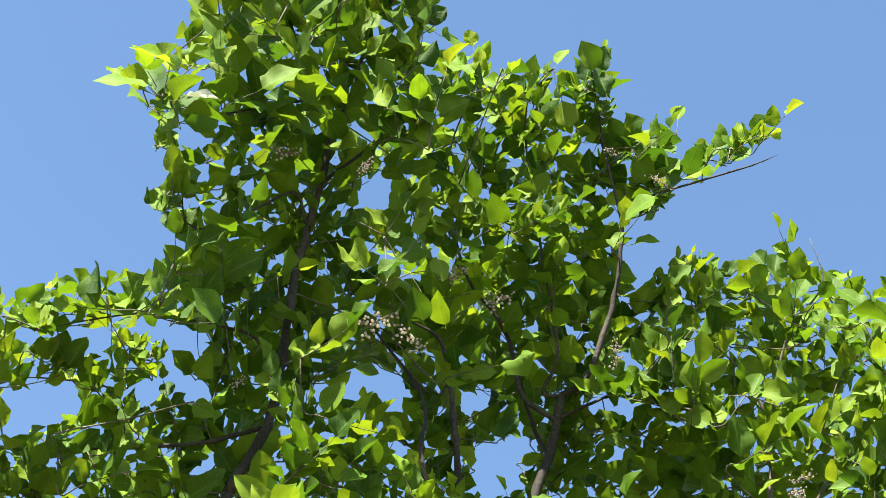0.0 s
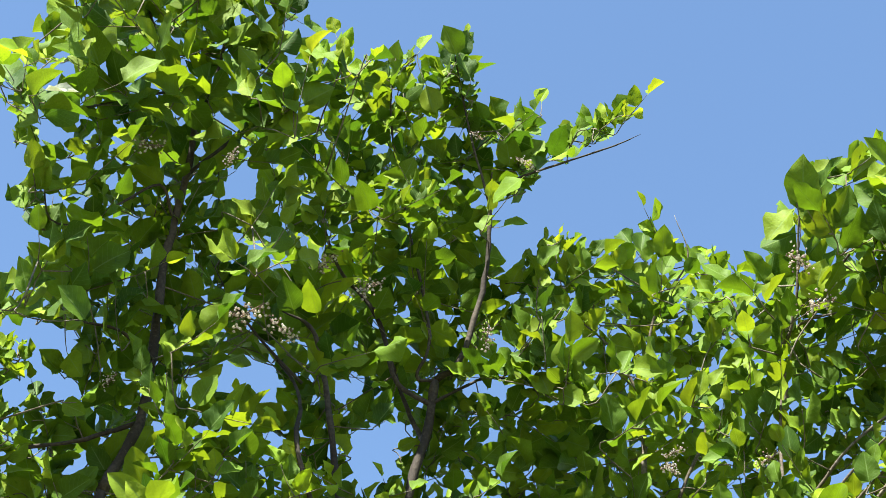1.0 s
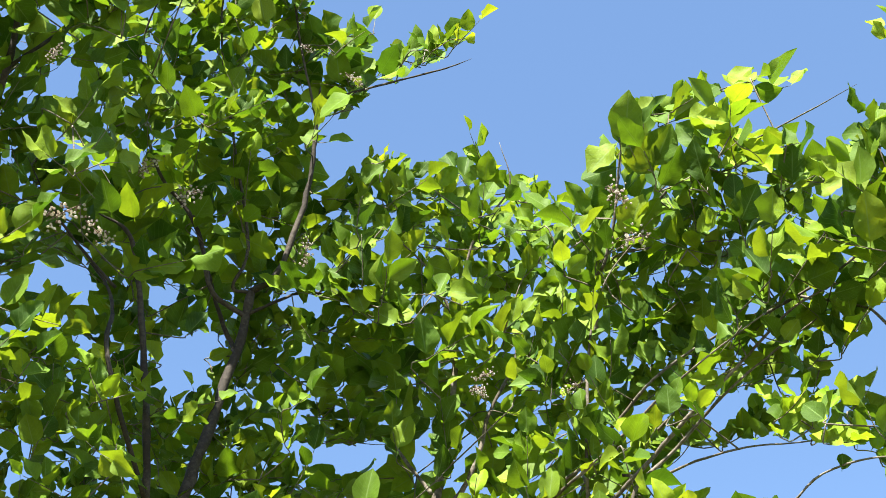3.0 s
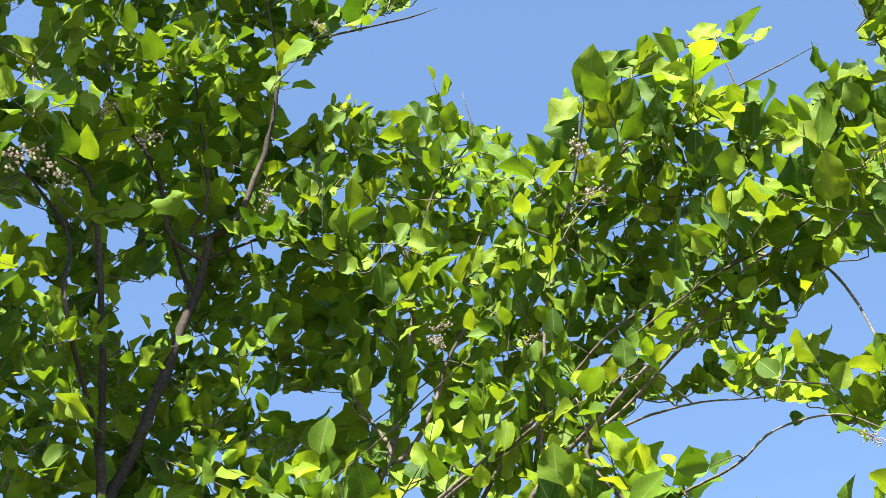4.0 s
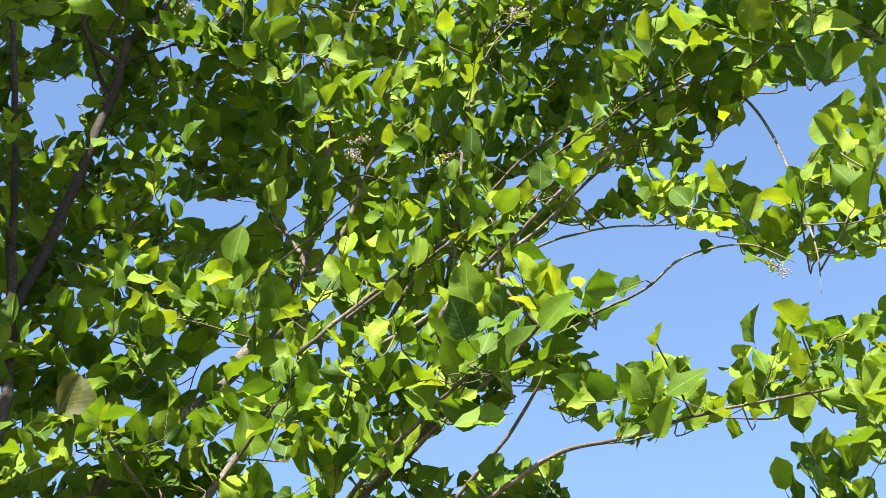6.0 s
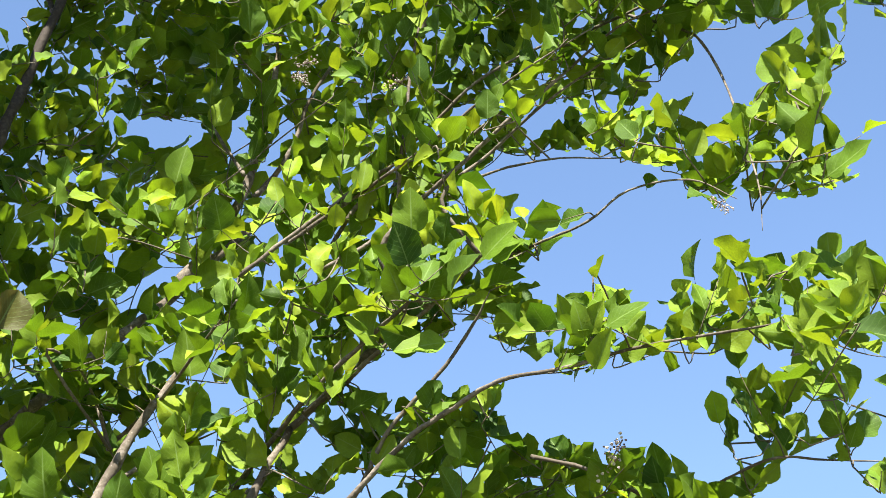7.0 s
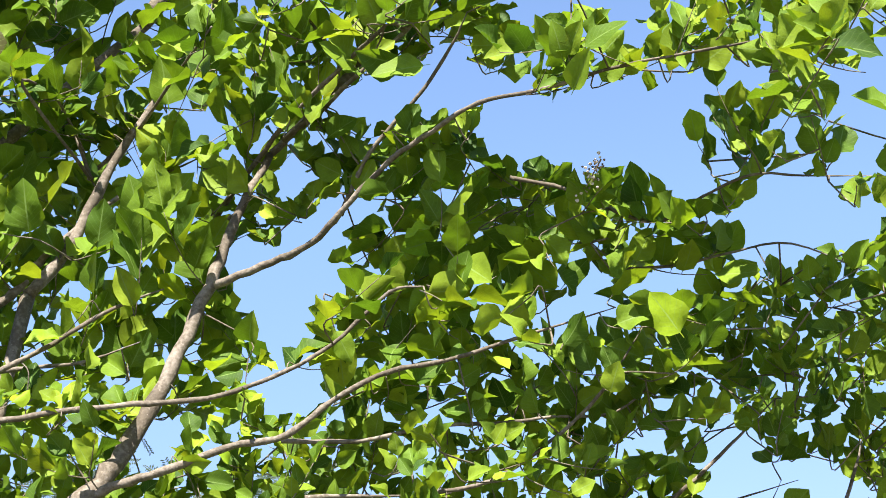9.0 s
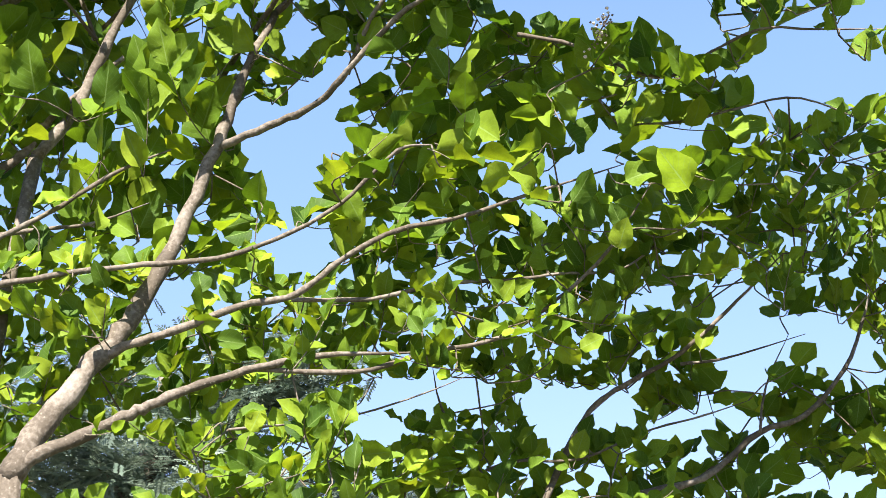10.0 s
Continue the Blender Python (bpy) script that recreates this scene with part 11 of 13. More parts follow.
shoot(tree_a, (-1.93, 3.47, 4.3), (-1.84, 3.4, 4.32), 4, 0.086, 469)
shoot(tree_c, (-1.06, 4.2, 4.14), (-0.97, 4.27, 4.09), 3, 0.108, 837)
shoot(tree_c, (0.64, 3.67, 5.23), (0.73, 3.68, 5.3), 3, 0.106, 506)
shoot(tree_c, (0.14, 4.17, 4.02), (0.11, 4.24, 4.14), 4, 0.098, 805)
shoot(tree_c, (0.48, 3.86, 3.46), (0.43, 3.88, 3.39), 2, 0.108, 250, 2)
shoot(tree_c, (0.26, 3.99, 3.16), (0.22, 4.11, 3.15), 4, 0.096, 878, 2)
shoot(tree_a, (-1.43, 3.55, 5.72), (-1.47, 3.53, 5.79), 2, 0.105, 501)
shoot(tree_c, (1.48, 3.71, 3.52), (1.46, 3.78, 3.51), 2, 0.092, 332)
shoot(tree_c, (0.99, 3.3, 3.62), (1.06, 3.3, 3.65), 2, 0.092, 258)
shoot(tree_c, (0.62, 3.55, 5.55), (0.72, 3.46, 5.5), 3, 0.127, 100)
shoot(tree_d, (1.17, 4.38, 2.71), (1.2, 4.43, 2.62), 4, 0.076, 670)
shoot(tree_c, (0.44, 3.86, 3.37), (0.44, 3.81, 3.47), 3, 0.106, 140)
shoot(tree_c, (0.25, 3.88, 4.09), (0.25, 4.02, 4.18), 4, 0.122, 531, 1)
shoot(tree_b, (-1.25, 4.11, 4.24), (-1.22, 4.12, 4.35), 3, 0.105, 206)
shoot(tree_c, (0.86, 3.8, 2.92), (0.82, 3.84, 3.02), 4, 0.080, 257)
shoot(tree_c, (0.12, 3.88, 4.39), (0.13, 3.77, 4.51), 6, 0.084, 689)
shoot(tree_b, (-1.24, 4.17, 5.88), (-1.17, 4.09, 5.93), 2, 0.151, 203, 1)
shoot(tree_a, (-1.87, 3.49, 4.89), (-1.92, 3.54, 4.95), 3, 0.082, 83)
shoot(tree_a, (-1.57, 3.5, 5.71), (-1.5, 3.54, 5.7), 2, 0.101, 661, 1)
shoot(tree_c, (0.94, 3.15, 4.65), (1.01, 3.41, 4.86), 9, 0.118, 632)
shoot(tree_a, (-1.34, 2.9, 6.17), (-1.39, 3.04, 6.16), 3, 0.139, 441)
shoot(tree_d, (0.84, 4.5, 2.41), (0.83, 4.49, 2.35), 2, 0.078, 36)
shoot(tree_b, (-0.73, 4.37, 4.81), (-0.69, 4.49, 4.79), 4, 0.098, 372)
shoot(tree_b, (-0.4, 4.21, 5.95), (-0.33, 4.15, 6.07), 5, 0.094, 951)
shoot(tree_b, (-0.61, 4.18, 5.69), (-0.53, 4.21, 5.81), 4, 0.108, 361)
shoot(tree_b, (-0.71, 4.35, 6.53), (-0.89, 4.33, 6.65), 6, 0.108, 836, 2)
shoot(tree_c, (-0.97, 4.53, 2.88), (-0.92, 4.58, 2.95), 3, 0.087, 803)
shoot(tree_a, (-2.31, 3.19, 4.39), (-2.4, 3.26, 4.44), 4, 0.086, 835)
shoot(tree_d, (1.87, 4.57, 3.13), (1.91, 4.54, 3.22), 4, 0.077, 272)
shoot(tree_c, (-0.76, 4.5, 2.88), (-0.82, 4.49, 2.97), 4, 0.081, 159)
shoot(tree_c, (0.28, 3.95, 4.74), (0.37, 3.91, 4.73), 3, 0.084, 678)
shoot(tree_d, (1.21, 4.53, 2.97), (1.15, 4.54, 3.06), 4, 0.079, 467)
shoot(tree_b, (-1.07, 4.03, 5.49), (-0.99, 4.11, 5.46), 3, 0.107, 89)
shoot(tree_c, (0.98, 3.47, 4.48), (0.99, 3.36, 4.47), 3, 0.099, 172)
shoot(tree_c, (1.36, 3.25, 4.76), (1.35, 3.35, 4.72), 2, 0.125, 681)
shoot(tree_c, (0.63, 3.8, 5.02), (0.56, 3.84, 4.99), 2, 0.099, 436)
shoot(tree_b, (-0.99, 3.83, 6.2), (-1.02, 3.73, 6.23), 3, 0.098, 386)
shoot(tree_c, (1.39, 3.28, 5.59), (1.32, 3.3, 5.66), 2, 0.122, 672)
shoot(tree_c, (0.38, 4.15, 3.34), (0.49, 4.14, 3.47), 4, 0.119, 609, 2)
shoot(tree_c, (-0.1, 3.97, 2.26), (-0.05, 3.94, 2.26), 2, 0.074, 4)
shoot(tree_b, (-1.03, 3.73, 6.19), (-1, 3.66, 6.21), 2, 0.098, 978)
shoot(tree_c, (1.27, 3.78, 3.21), (1.21, 3.86, 3.17), 4, 0.080, 773, 1)
shoot(tree_c, (-0.17, 4.62, 4.28), (-0.18, 4.84, 4.4), 7, 0.109, 664)
shoot(tree_c, (0.58, 4.48, 3.03), (0.58, 4.54, 3.03), 2, 0.076, 546)
shoot(tree_a, (-1.66, 3.44, 5.52), (-1.67, 3.49, 5.41), 3, 0.114, 333)
shoot(tree_d, (1.68, 4.06, 2.89), (1.66, 4.06, 2.82), 3, 0.067, 469)
shoot(tree_c, (-0.63, 4.17, 2.64), (-0.53, 4.26, 2.69), 6, 0.069, 480)
shoot(tree_d, (1.58, 4.14, 2.37), (1.64, 4.07, 2.37), 3, 0.087, 306)
shoot(tree_b, (-1.05, 4.23, 6.08), (-0.93, 4.2, 6.35), 8, 0.116, 286)
shoot(tree_c, (0.57, 4.07, 3.47), (0.64, 4.16, 3.53), 3, 0.115, 766, 2)
shoot(tree_a, (-1.5, 3.65, 5.15), (-1.61, 3.66, 5.13), 3, 0.103, 857)
shoot(tree_b, (-1.18, 4.19, 4.91), (-1.11, 4.31, 4.99), 5, 0.098, 925)
shoot(tree_c, (0.38, 3.85, 5.22), (0.34, 3.82, 5.32), 3, 0.099, 214)
shoot(tree_c, (-0.27, 4.04, 2.36), (-0.16, 4.21, 2.31), 9, 0.072, 688)
shoot(tree_a, (-1.98, 2.87, 4.68), (-2.1, 3.01, 4.83), 9, 0.083, 529)
shoot(tree_c, (0.24, 4, 3.96), (0.25, 4.05, 4.07), 3, 0.107, 268)
shoot(tree_b, (-1.05, 4.26, 4.16), (-1.13, 4.3, 4.16), 2, 0.110, 893)
shoot(tree_a, (-1.17, 3.17, 6.1), (-1.18, 3.21, 6.28), 4, 0.134, 272)
shoot(tree_b, (-1.22, 4.37, 4.02), (-1.23, 4.27, 3.94), 3, 0.112, 681)
shoot(tree_c, (0.01, 4.5, 6.3), (-0.04, 4.49, 6.41), 3, 0.108, 210)
shoot(tree_c, (0.83, 4, 2.88), (0.82, 4, 2.94), 2, 0.083, 66)
shoot(tree_c, (1.06, 3.63, 3.25), (1.01, 3.57, 3.25), 2, 0.097, 35)
shoot(tree_c, (-0.55, 4.48, 5.07), (-0.69, 4.46, 5.09), 5, 0.087, 929)
shoot(tree_c, (1.48, 4.07, 3.19), (1.54, 4.06, 3.24), 3, 0.073, 966)
shoot(tree_d, (1.63, 4.49, 2.92), (1.67, 4.51, 2.98), 3, 0.069, 267)
shoot(tree_c, (0.29, 4.08, 2.78), (0.33, 4.04, 2.79), 2, 0.069, 722)
shoot(tree_b, (-1.29, 4.48, 4.13), (-1.31, 4.59, 4.18), 3, 0.117, 914)
shoot(tree_c, (0.43, 3.89, 3.13), (0.47, 3.84, 3.06), 3, 0.085, 76, 2)
shoot(tree_c, (0.6, 3.59, 4.44), (0.58, 3.64, 4.51), 3, 0.076, 153)
shoot(tree_c, (0.48, 3.93, 4.01), (0.47, 4.01, 4.05), 2, 0.110, 729)
shoot(tree_c, (0.3, 4.61, 5.16), (0.26, 4.56, 5.12), 2, 0.097, 500)
shoot(tree_c, (-0.05, 4.67, 4.13), (-0.01, 4.56, 4.13), 3, 0.102, 889)
shoot(tree_c, (0.38, 4.16, 3.12), (0.39, 4.27, 3.15), 3, 0.104, 646)
shoot(tree_c, (0.21, 4.03, 5.48), (0.17, 3.98, 5.56), 3, 0.096, 508)
shoot(tree_d, (1.28, 4.45, 2.4), (1.37, 4.52, 2.37), 4, 0.084, 903)
shoot(tree_b, (-1.06, 3.99, 5.46), (-1.06, 3.98, 5.55), 2, 0.115, 784, 2)
shoot(tree_a, (-1.1, 3.72, 4.68), (-1.14, 3.67, 4.77), 3, 0.098, 809, 1)
shoot(tree_b, (-1.07, 3.64, 5.8), (-1.04, 3.69, 5.92), 4, 0.093, 832)
shoot(tree_c, (0.55, 4.15, 2.67), (0.56, 4.21, 2.76), 5, 0.070, 850)
shoot(tree_a, (-2.33, 3.4, 4.69), (-2.37, 3.45, 4.73), 2, 0.089, 833)
shoot(tree_c, (-0.26, 4.31, 3.36), (-0.3, 4.41, 3.39), 2, 0.142, 923)
shoot(tree_c, (0.76, 3.63, 5.08), (0.73, 3.71, 5.06), 2, 0.099, 601, 1)
shoot(tree_c, (-0.65, 3.96, 2.21), (-0.62, 4.08, 2.23), 5, 0.072, 459)
shoot(tree_c, (-0.72, 4.12, 2.33), (-0.74, 4.17, 2.39), 3, 0.075, 458)
shoot(tree_c, (-0.1, 3.94, 2.44), (-0.08, 3.93, 2.49), 2, 0.071, 437)
shoot(tree_b, (-1.19, 4.48, 4.14), (-1.16, 4.42, 4.24), 3, 0.114, 619)
shoot(tree_c, (0.97, 3.62, 4.76), (1.08, 3.66, 4.82), 3, 0.116, 511)
shoot(tree_c, (0.94, 3.73, 3.35), (0.89, 3.73, 3.42), 3, 0.081, 801, 1)
shoot(tree_c, (0.8, 4.06, 2.75), (0.79, 3.92, 2.79), 7, 0.066, 779)
shoot(tree_a, (-2.23, 3.28, 4.31), (-2.17, 3.29, 4.29), 2, 0.083, 16)
shoot(tree_a, (-2.17, 3.67, 4.69), (-2.07, 3.74, 4.7), 4, 0.091, 405)
shoot(tree_a, (-1.81, 3.51, 5.07), (-1.87, 3.56, 5.17), 4, 0.088, 519)
shoot(tree_c, (-0.89, 4.58, 3.61), (-0.8, 4.61, 3.63), 2, 0.133, 750)
shoot(tree_b, (-1.24, 3.97, 4.37), (-1.17, 4.01, 4.44), 3, 0.099, 138)
shoot(tree_c, (1.42, 3, 3.54), (1.48, 3.01, 3.58), 2, 0.093, 69)
shoot(tree_b, (0.09, 4.18, 4.93), (0.17, 4.14, 5.05), 5, 0.088, 399)
shoot(tree_c, (0.48, 3.82, 4.88), (0.43, 3.93, 4.92), 4, 0.088, 402)
shoot(tree_c, (0.79, 3.38, 5.33), (0.75, 3.27, 5.36), 3, 0.110, 158, 1)
shoot(tree_b, (-0.67, 4.5, 4.67), (-0.51, 4.59, 4.69), 5, 0.108, 575)
shoot(tree_c, (-0.37, 4.23, 5.47), (-0.37, 4.32, 5.53), 3, 0.099, 422)
shoot(tree_d, (1.9, 4.51, 2.82), (1.99, 4.5, 2.89), 4, 0.083, 486)
shoot(tree_d, (1.4, 4.16, 3.11), (1.34, 4.17, 3.21), 5, 0.068, 629)
shoot(tree_b, (-1.23, 4.09, 4.06), (-1.24, 4.05, 4.17), 3, 0.104, 482)
shoot(tree_b, (-0.73, 4.31, 5.67), (-0.79, 4.2, 5.71), 3, 0.121, 653)
shoot(tree_c, (-0.17, 4.33, 2.49), (-0.21, 4.36, 2.5), 2, 0.070, 318)
shoot(tree_d, (1.33, 4.33, 3.04), (1.33, 4.41, 3.11), 4, 0.070, 675)
shoot(tree_a, (-1.55, 3.5, 5.45), (-1.57, 3.55, 5.51), 2, 0.104, 245)
shoot(tree_c, (0.09, 3.66, 3.93), (0.01, 3.71, 3.92), 3, 0.087, 634)
shoot(tree_d, (1.38, 4.27, 3.12), (1.37, 4.29, 3.19), 3, 0.066, 45)
shoot(tree_a, (-1.59, 3.53, 5.72), (-1.48, 3.54, 5.55), 6, 0.101, 678, 1)
shoot(tree_c, (1.28, 3.25, 4.14), (1.29, 3.34, 4.19), 3, 0.098, 227, 1)
shoot(tree_d, (1.07, 4.4, 2.37), (1.04, 4.41, 2.42), 2, 0.077, 375)
shoot(tree_b, (-1.32, 3.91, 6.24), (-1.33, 3.78, 6.35), 4, 0.121, 225)
shoot(tree_c, (1.2, 2.93, 3.42), (1.14, 2.98, 3.53), 4, 0.094, 251)
shoot(tree_c, (0.5, 3.61, 5.51), (0.5, 3.75, 5.63), 4, 0.129, 696)
shoot(tree_c, (0.96, 3.79, 5.37), (1.06, 3.79, 5.39), 2, 0.127, 497)
shoot(tree_b, (-0.41, 3.91, 6.46), (-0.45, 4.11, 6.74), 9, 0.119, 289)
shoot(tree_a, (-1.82, 3.52, 4.5), (-1.89, 3.66, 4.65), 7, 0.094, 482)
shoot(tree_c, (0.9, 3.91, 3.33), (0.93, 3.86, 3.38), 2, 0.099, 9, 1)
shoot(tree_c, (-0.5, 4.57, 5.14), (-0.48, 4.69, 5.24), 4, 0.111, 936)
shoot(tree_b, (-1.03, 4.21, 4.92), (-0.98, 4.26, 5.01), 4, 0.083, 398)
shoot(tree_d, (0.6, 4.29, 2.38), (0.64, 4.25, 2.44), 3, 0.072, 18)
shoot(tree_a, (-1.44, 3.44, 6.22), (-1.48, 3.38, 6.3), 2, 0.140, 447)
shoot(tree_d, (0.9, 4.12, 2.21), (0.86, 4.03, 2.28), 5, 0.072, 365)
shoot(tree_d, (0.63, 4.65, 2.66), (0.63, 4.59, 2.68), 2, 0.075, 368)
shoot(tree_c, (1.29, 3.83, 3.56), (1.28, 3.81, 3.63), 2, 0.092, 587)
shoot(tree_c, (1.49, 3.09, 4.76), (1.53, 3.17, 4.85), 3, 0.118, 879)
shoot(tree_b, (-1.27, 4.02, 5.66), (-1.12, 4.02, 5.63), 3, 0.139, 559)
shoot(tree_a, (-1.97, 3.31, 4.99), (-1.92, 3.38, 5.05), 4, 0.073, 160, 1)
shoot(tree_c, (0.72, 3.39, 4.55), (0.66, 3.45, 4.51), 3, 0.086, 274)
shoot(tree_c, (1.18, 3.51, 3.82), (1.28, 3.58, 3.89), 4, 0.098, 814)
shoot(tree_c, (1.09, 3.17, 4.88), (1.18, 3.2, 5.12), 7, 0.112, 141)
shoot(tree_a, (-2.23, 3.08, 4.91), (-2.25, 3.05, 4.82), 3, 0.086, 874, 1)
shoot(tree_c, (0.25, 3.84, 4.88), (0.32, 3.87, 4.95), 3, 0.090, 807)
shoot(tree_c, (0.63, 4.12, 3.29), (0.57, 4.09, 3.39), 3, 0.119, 692, 2)
shoot(tree_c, (0.44, 3.88, 3.37), (0.49, 3.85, 3.27), 3, 0.111, 823, 2)
shoot(tree_c, (1.59, 3.55, 4.87), (1.49, 3.51, 5.02), 4, 0.134, 595)
shoot(tree_c, (1.5, 3.13, 5.27), (1.53, 3.04, 5.29), 2, 0.116, 686)
shoot(tree_c, (1.43, 3.91, 3.29), (1.53, 4.07, 3.29), 7, 0.082, 337)
shoot(tree_c, (-0.55, 4.09, 2.95), (-0.52, 4.14, 2.94), 2, 0.074, 227)
shoot(tree_d, (0.76, 4.5, 2.84), (0.78, 4.48, 2.89), 2, 0.074, 789)
shoot(tree_c, (1.38, 3.28, 5.13), (1.36, 3.31, 5.26), 3, 0.120, 256)
shoot(tree_c, (0.76, 3.89, 3.32), (0.68, 3.87, 3.29), 2, 0.110, 508, 2)
shoot(tree_b, (-1.19, 3.98, 4.55), (-1.31, 4.08, 4.67), 6, 0.097, 342)
shoot(tree_c, (-0.85, 4.65, 3.49), (-0.74, 4.58, 3.59), 4, 0.113, 911)
shoot(tree_b, (-0.8, 4.33, 5.28), (-0.75, 4.27, 5.38), 4, 0.096, 379)
shoot(tree_c, (0.2, 4.31, 3.85), (0.23, 4.37, 3.89), 2, 0.100, 257)
shoot(tree_c, (1.72, 3.87, 3.16), (1.74, 3.81, 3.22), 3, 0.082, 648)
shoot(tree_b, (-0.49, 4.23, 5.96), (-0.43, 4.33, 6.04), 4, 0.101, 648)
shoot(tree_c, (-0.29, 4.74, 4.85), (-0.18, 4.76, 4.93), 3, 0.124, 299)
shoot(tree_b, (-0.99, 4.4, 4.61), (-0.9, 4.34, 4.68), 3, 0.115, 636)
shoot(tree_c, (1.21, 3.01, 3.82), (1.25, 3.1, 3.87), 3, 0.093, 187, 1)
shoot(tree_c, (0.21, 4.08, 5.5), (0.25, 4.04, 5.33), 6, 0.091, 26)
shoot(tree_a, (-1.48, 3.75, 5.04), (-1.43, 3.78, 5.09), 2, 0.100, 717)
shoot(tree_a, (-1.56, 3.1, 5.7), (-1.61, 3.17, 5.73), 2, 0.113, 297)
shoot(tree_c, (0.09, 4.48, 2.44), (0.14, 4.38, 2.44), 4, 0.083, 936)
shoot(tree_d, (1.15, 4.51, 2.74), (1.11, 4.48, 2.81), 3, 0.075, 226)
shoot(tree_b, (-0.79, 3.65, 6.69), (-0.84, 3.73, 6.75), 3, 0.101, 635)
shoot(tree_a, (-2.3, 3.2, 4.8), (-2.25, 3.19, 4.84), 2, 0.087, 493)
shoot(tree_b, (-1.16, 3.39, 5.4), (-1.1, 3.34, 5.45), 2, 0.118, 577)
shoot(tree_a, (-1.45, 3.44, 4.67), (-1.32, 3.43, 4.68), 4, 0.094, 563)
shoot(tree_c, (1.47, 3.74, 2.97), (1.48, 3.82, 2.98), 4, 0.061, 995)
shoot(tree_c, (-0.09, 4.17, 2.83), (-0.11, 4.34, 2.84), 8, 0.066, 268)
shoot(tree_d, (1.55, 4.48, 3.14), (1.55, 4.45, 3.19), 2, 0.070, 203)
shoot(tree_b, (-0.77, 3.81, 6.29), (-0.78, 3.9, 6.35), 3, 0.094, 254)
shoot(tree_a, (-2.1, 3.27, 4.38), (-2.04, 3.26, 4.35), 2, 0.082, 637)
shoot(tree_d, (0.63, 4.17, 2.24), (0.66, 4.12, 2.24), 2, 0.073, 487)
shoot(tree_c, (1.44, 3.04, 3.47), (1.37, 2.94, 3.42), 4, 0.092, 487)
shoot(tree_d, (1.73, 4.41, 2.85), (1.72, 4.35, 2.88), 2, 0.075, 945)
shoot(tree_b, (-1.34, 3.81, 4.1), (-1.44, 4.02, 4.25), 9, 0.097, 624)
shoot(tree_c, (-0.63, 4.9, 5.16), (-0.73, 4.92, 5.23), 3, 0.110, 618)
shoot(tree_c, (-0.83, 4.9, 5.37), (-0.83, 4.87, 5.51), 4, 0.103, 58)
shoot(tree_c, (1.08, 3.44, 4.23), (1.07, 3.57, 4.36), 5, 0.106, 713)
shoot(tree_b, (-1.4, 4.14, 4.49), (-1.57, 4.34, 4.65), 9, 0.105, 291)
shoot(tree_d, (1.39, 4.43, 2.67), (1.49, 4.48, 2.73), 4, 0.089, 947, 2)
shoot(tree_b, (-1.38, 4.19, 4.44), (-1.3, 4.24, 4.51), 3, 0.105, 569)
shoot(tree_c, (-0.12, 4.21, 5.97), (-0.2, 4.26, 6.02), 3, 0.098, 874)
shoot(tree_c, (-0.71, 4.86, 4.04), (-0.8, 4.82, 4.22), 6, 0.105, 151)
shoot(tree_b, (-0.91, 3.77, 6.56), (-0.78, 3.78, 6.53), 4, 0.098, 286)
shoot(tree_c, (0.37, 4.12, 3.55), (0.42, 4.15, 3.66), 3, 0.115, 77)
shoot(tree_d, (1.42, 4.49, 2.54), (1.49, 4.42, 2.52), 3, 0.095, 492, 2)
shoot(tree_a, (-1.32, 3.7, 4.67), (-1.32, 3.65, 4.72), 2, 0.095, 908)
shoot(tree_a, (-1.83, 2.87, 4.79), (-1.85, 2.95, 4.94), 5, 0.103, 570)
shoot(tree_d, (1.59, 4.41, 2.46), (1.55, 4.47, 2.53), 3, 0.097, 564, 2)
shoot(tree_a, (-2.25, 3.21, 4.25), (-2.17, 3.18, 4.16), 4, 0.082, 680)
shoot(tree_d, (1.29, 4.21, 3.15), (1.18, 4.12, 3.14), 6, 0.073, 935)
shoot(tree_c, (0.42, 4.14, 2.16), (0.44, 4.19, 2.23), 3, 0.079, 140)
shoot(tree_a, (-2.12, 3.3, 4.42), (-2.21, 3.24, 4.46), 4, 0.083, 980)
shoot(tree_c, (0.16, 4.1, 2.81), (0.21, 4.17, 2.87), 5, 0.062, 724)
shoot(tree_d, (1.54, 4.1, 2.96), (1.53, 4.1, 3.03), 3, 0.062, 613)
shoot(tree_a, (-1.37, 3.57, 5.17), (-1.32, 3.55, 5.24), 2, 0.107, 473)
shoot(tree_c, (-0.05, 4.43, 5.17), (0, 4.56, 5.13), 4, 0.107, 658)
shoot(tree_d, (1.27, 4.35, 2.29), (1.34, 4.35, 2.3), 2, 0.082, 395)
shoot(tree_d, (1.81, 4.28, 2.98), (1.87, 4.3, 2.94), 3, 0.073, 714)
shoot(tree_a, (-1.39, 3.47, 4.53), (-1.31, 3.54, 4.55), 3, 0.094, 930)
shoot(tree_c, (-0.93, 4.58, 2.59), (-0.87, 4.58, 2.6), 2, 0.083, 914)
shoot(tree_c, (-0.68, 4.24, 2.32), (-0.68, 4.26, 2.38), 2, 0.075, 39)
shoot(tree_c, (0.75, 3.4, 4.22), (0.82, 3.27, 4.22), 7, 0.065, 68, 1)
shoot(tree_a, (-1.43, 3.45, 4.84), (-1.43, 3.39, 4.93), 3, 0.096, 85)
shoot(tree_b, (-0.79, 4.36, 6.61), (-0.77, 4.47, 6.76), 5, 0.112, 946, 2)
shoot(tree_c, (-0.1, 4.06, 2.18), (-0.14, 4.01, 2.19), 2, 0.073, 977)
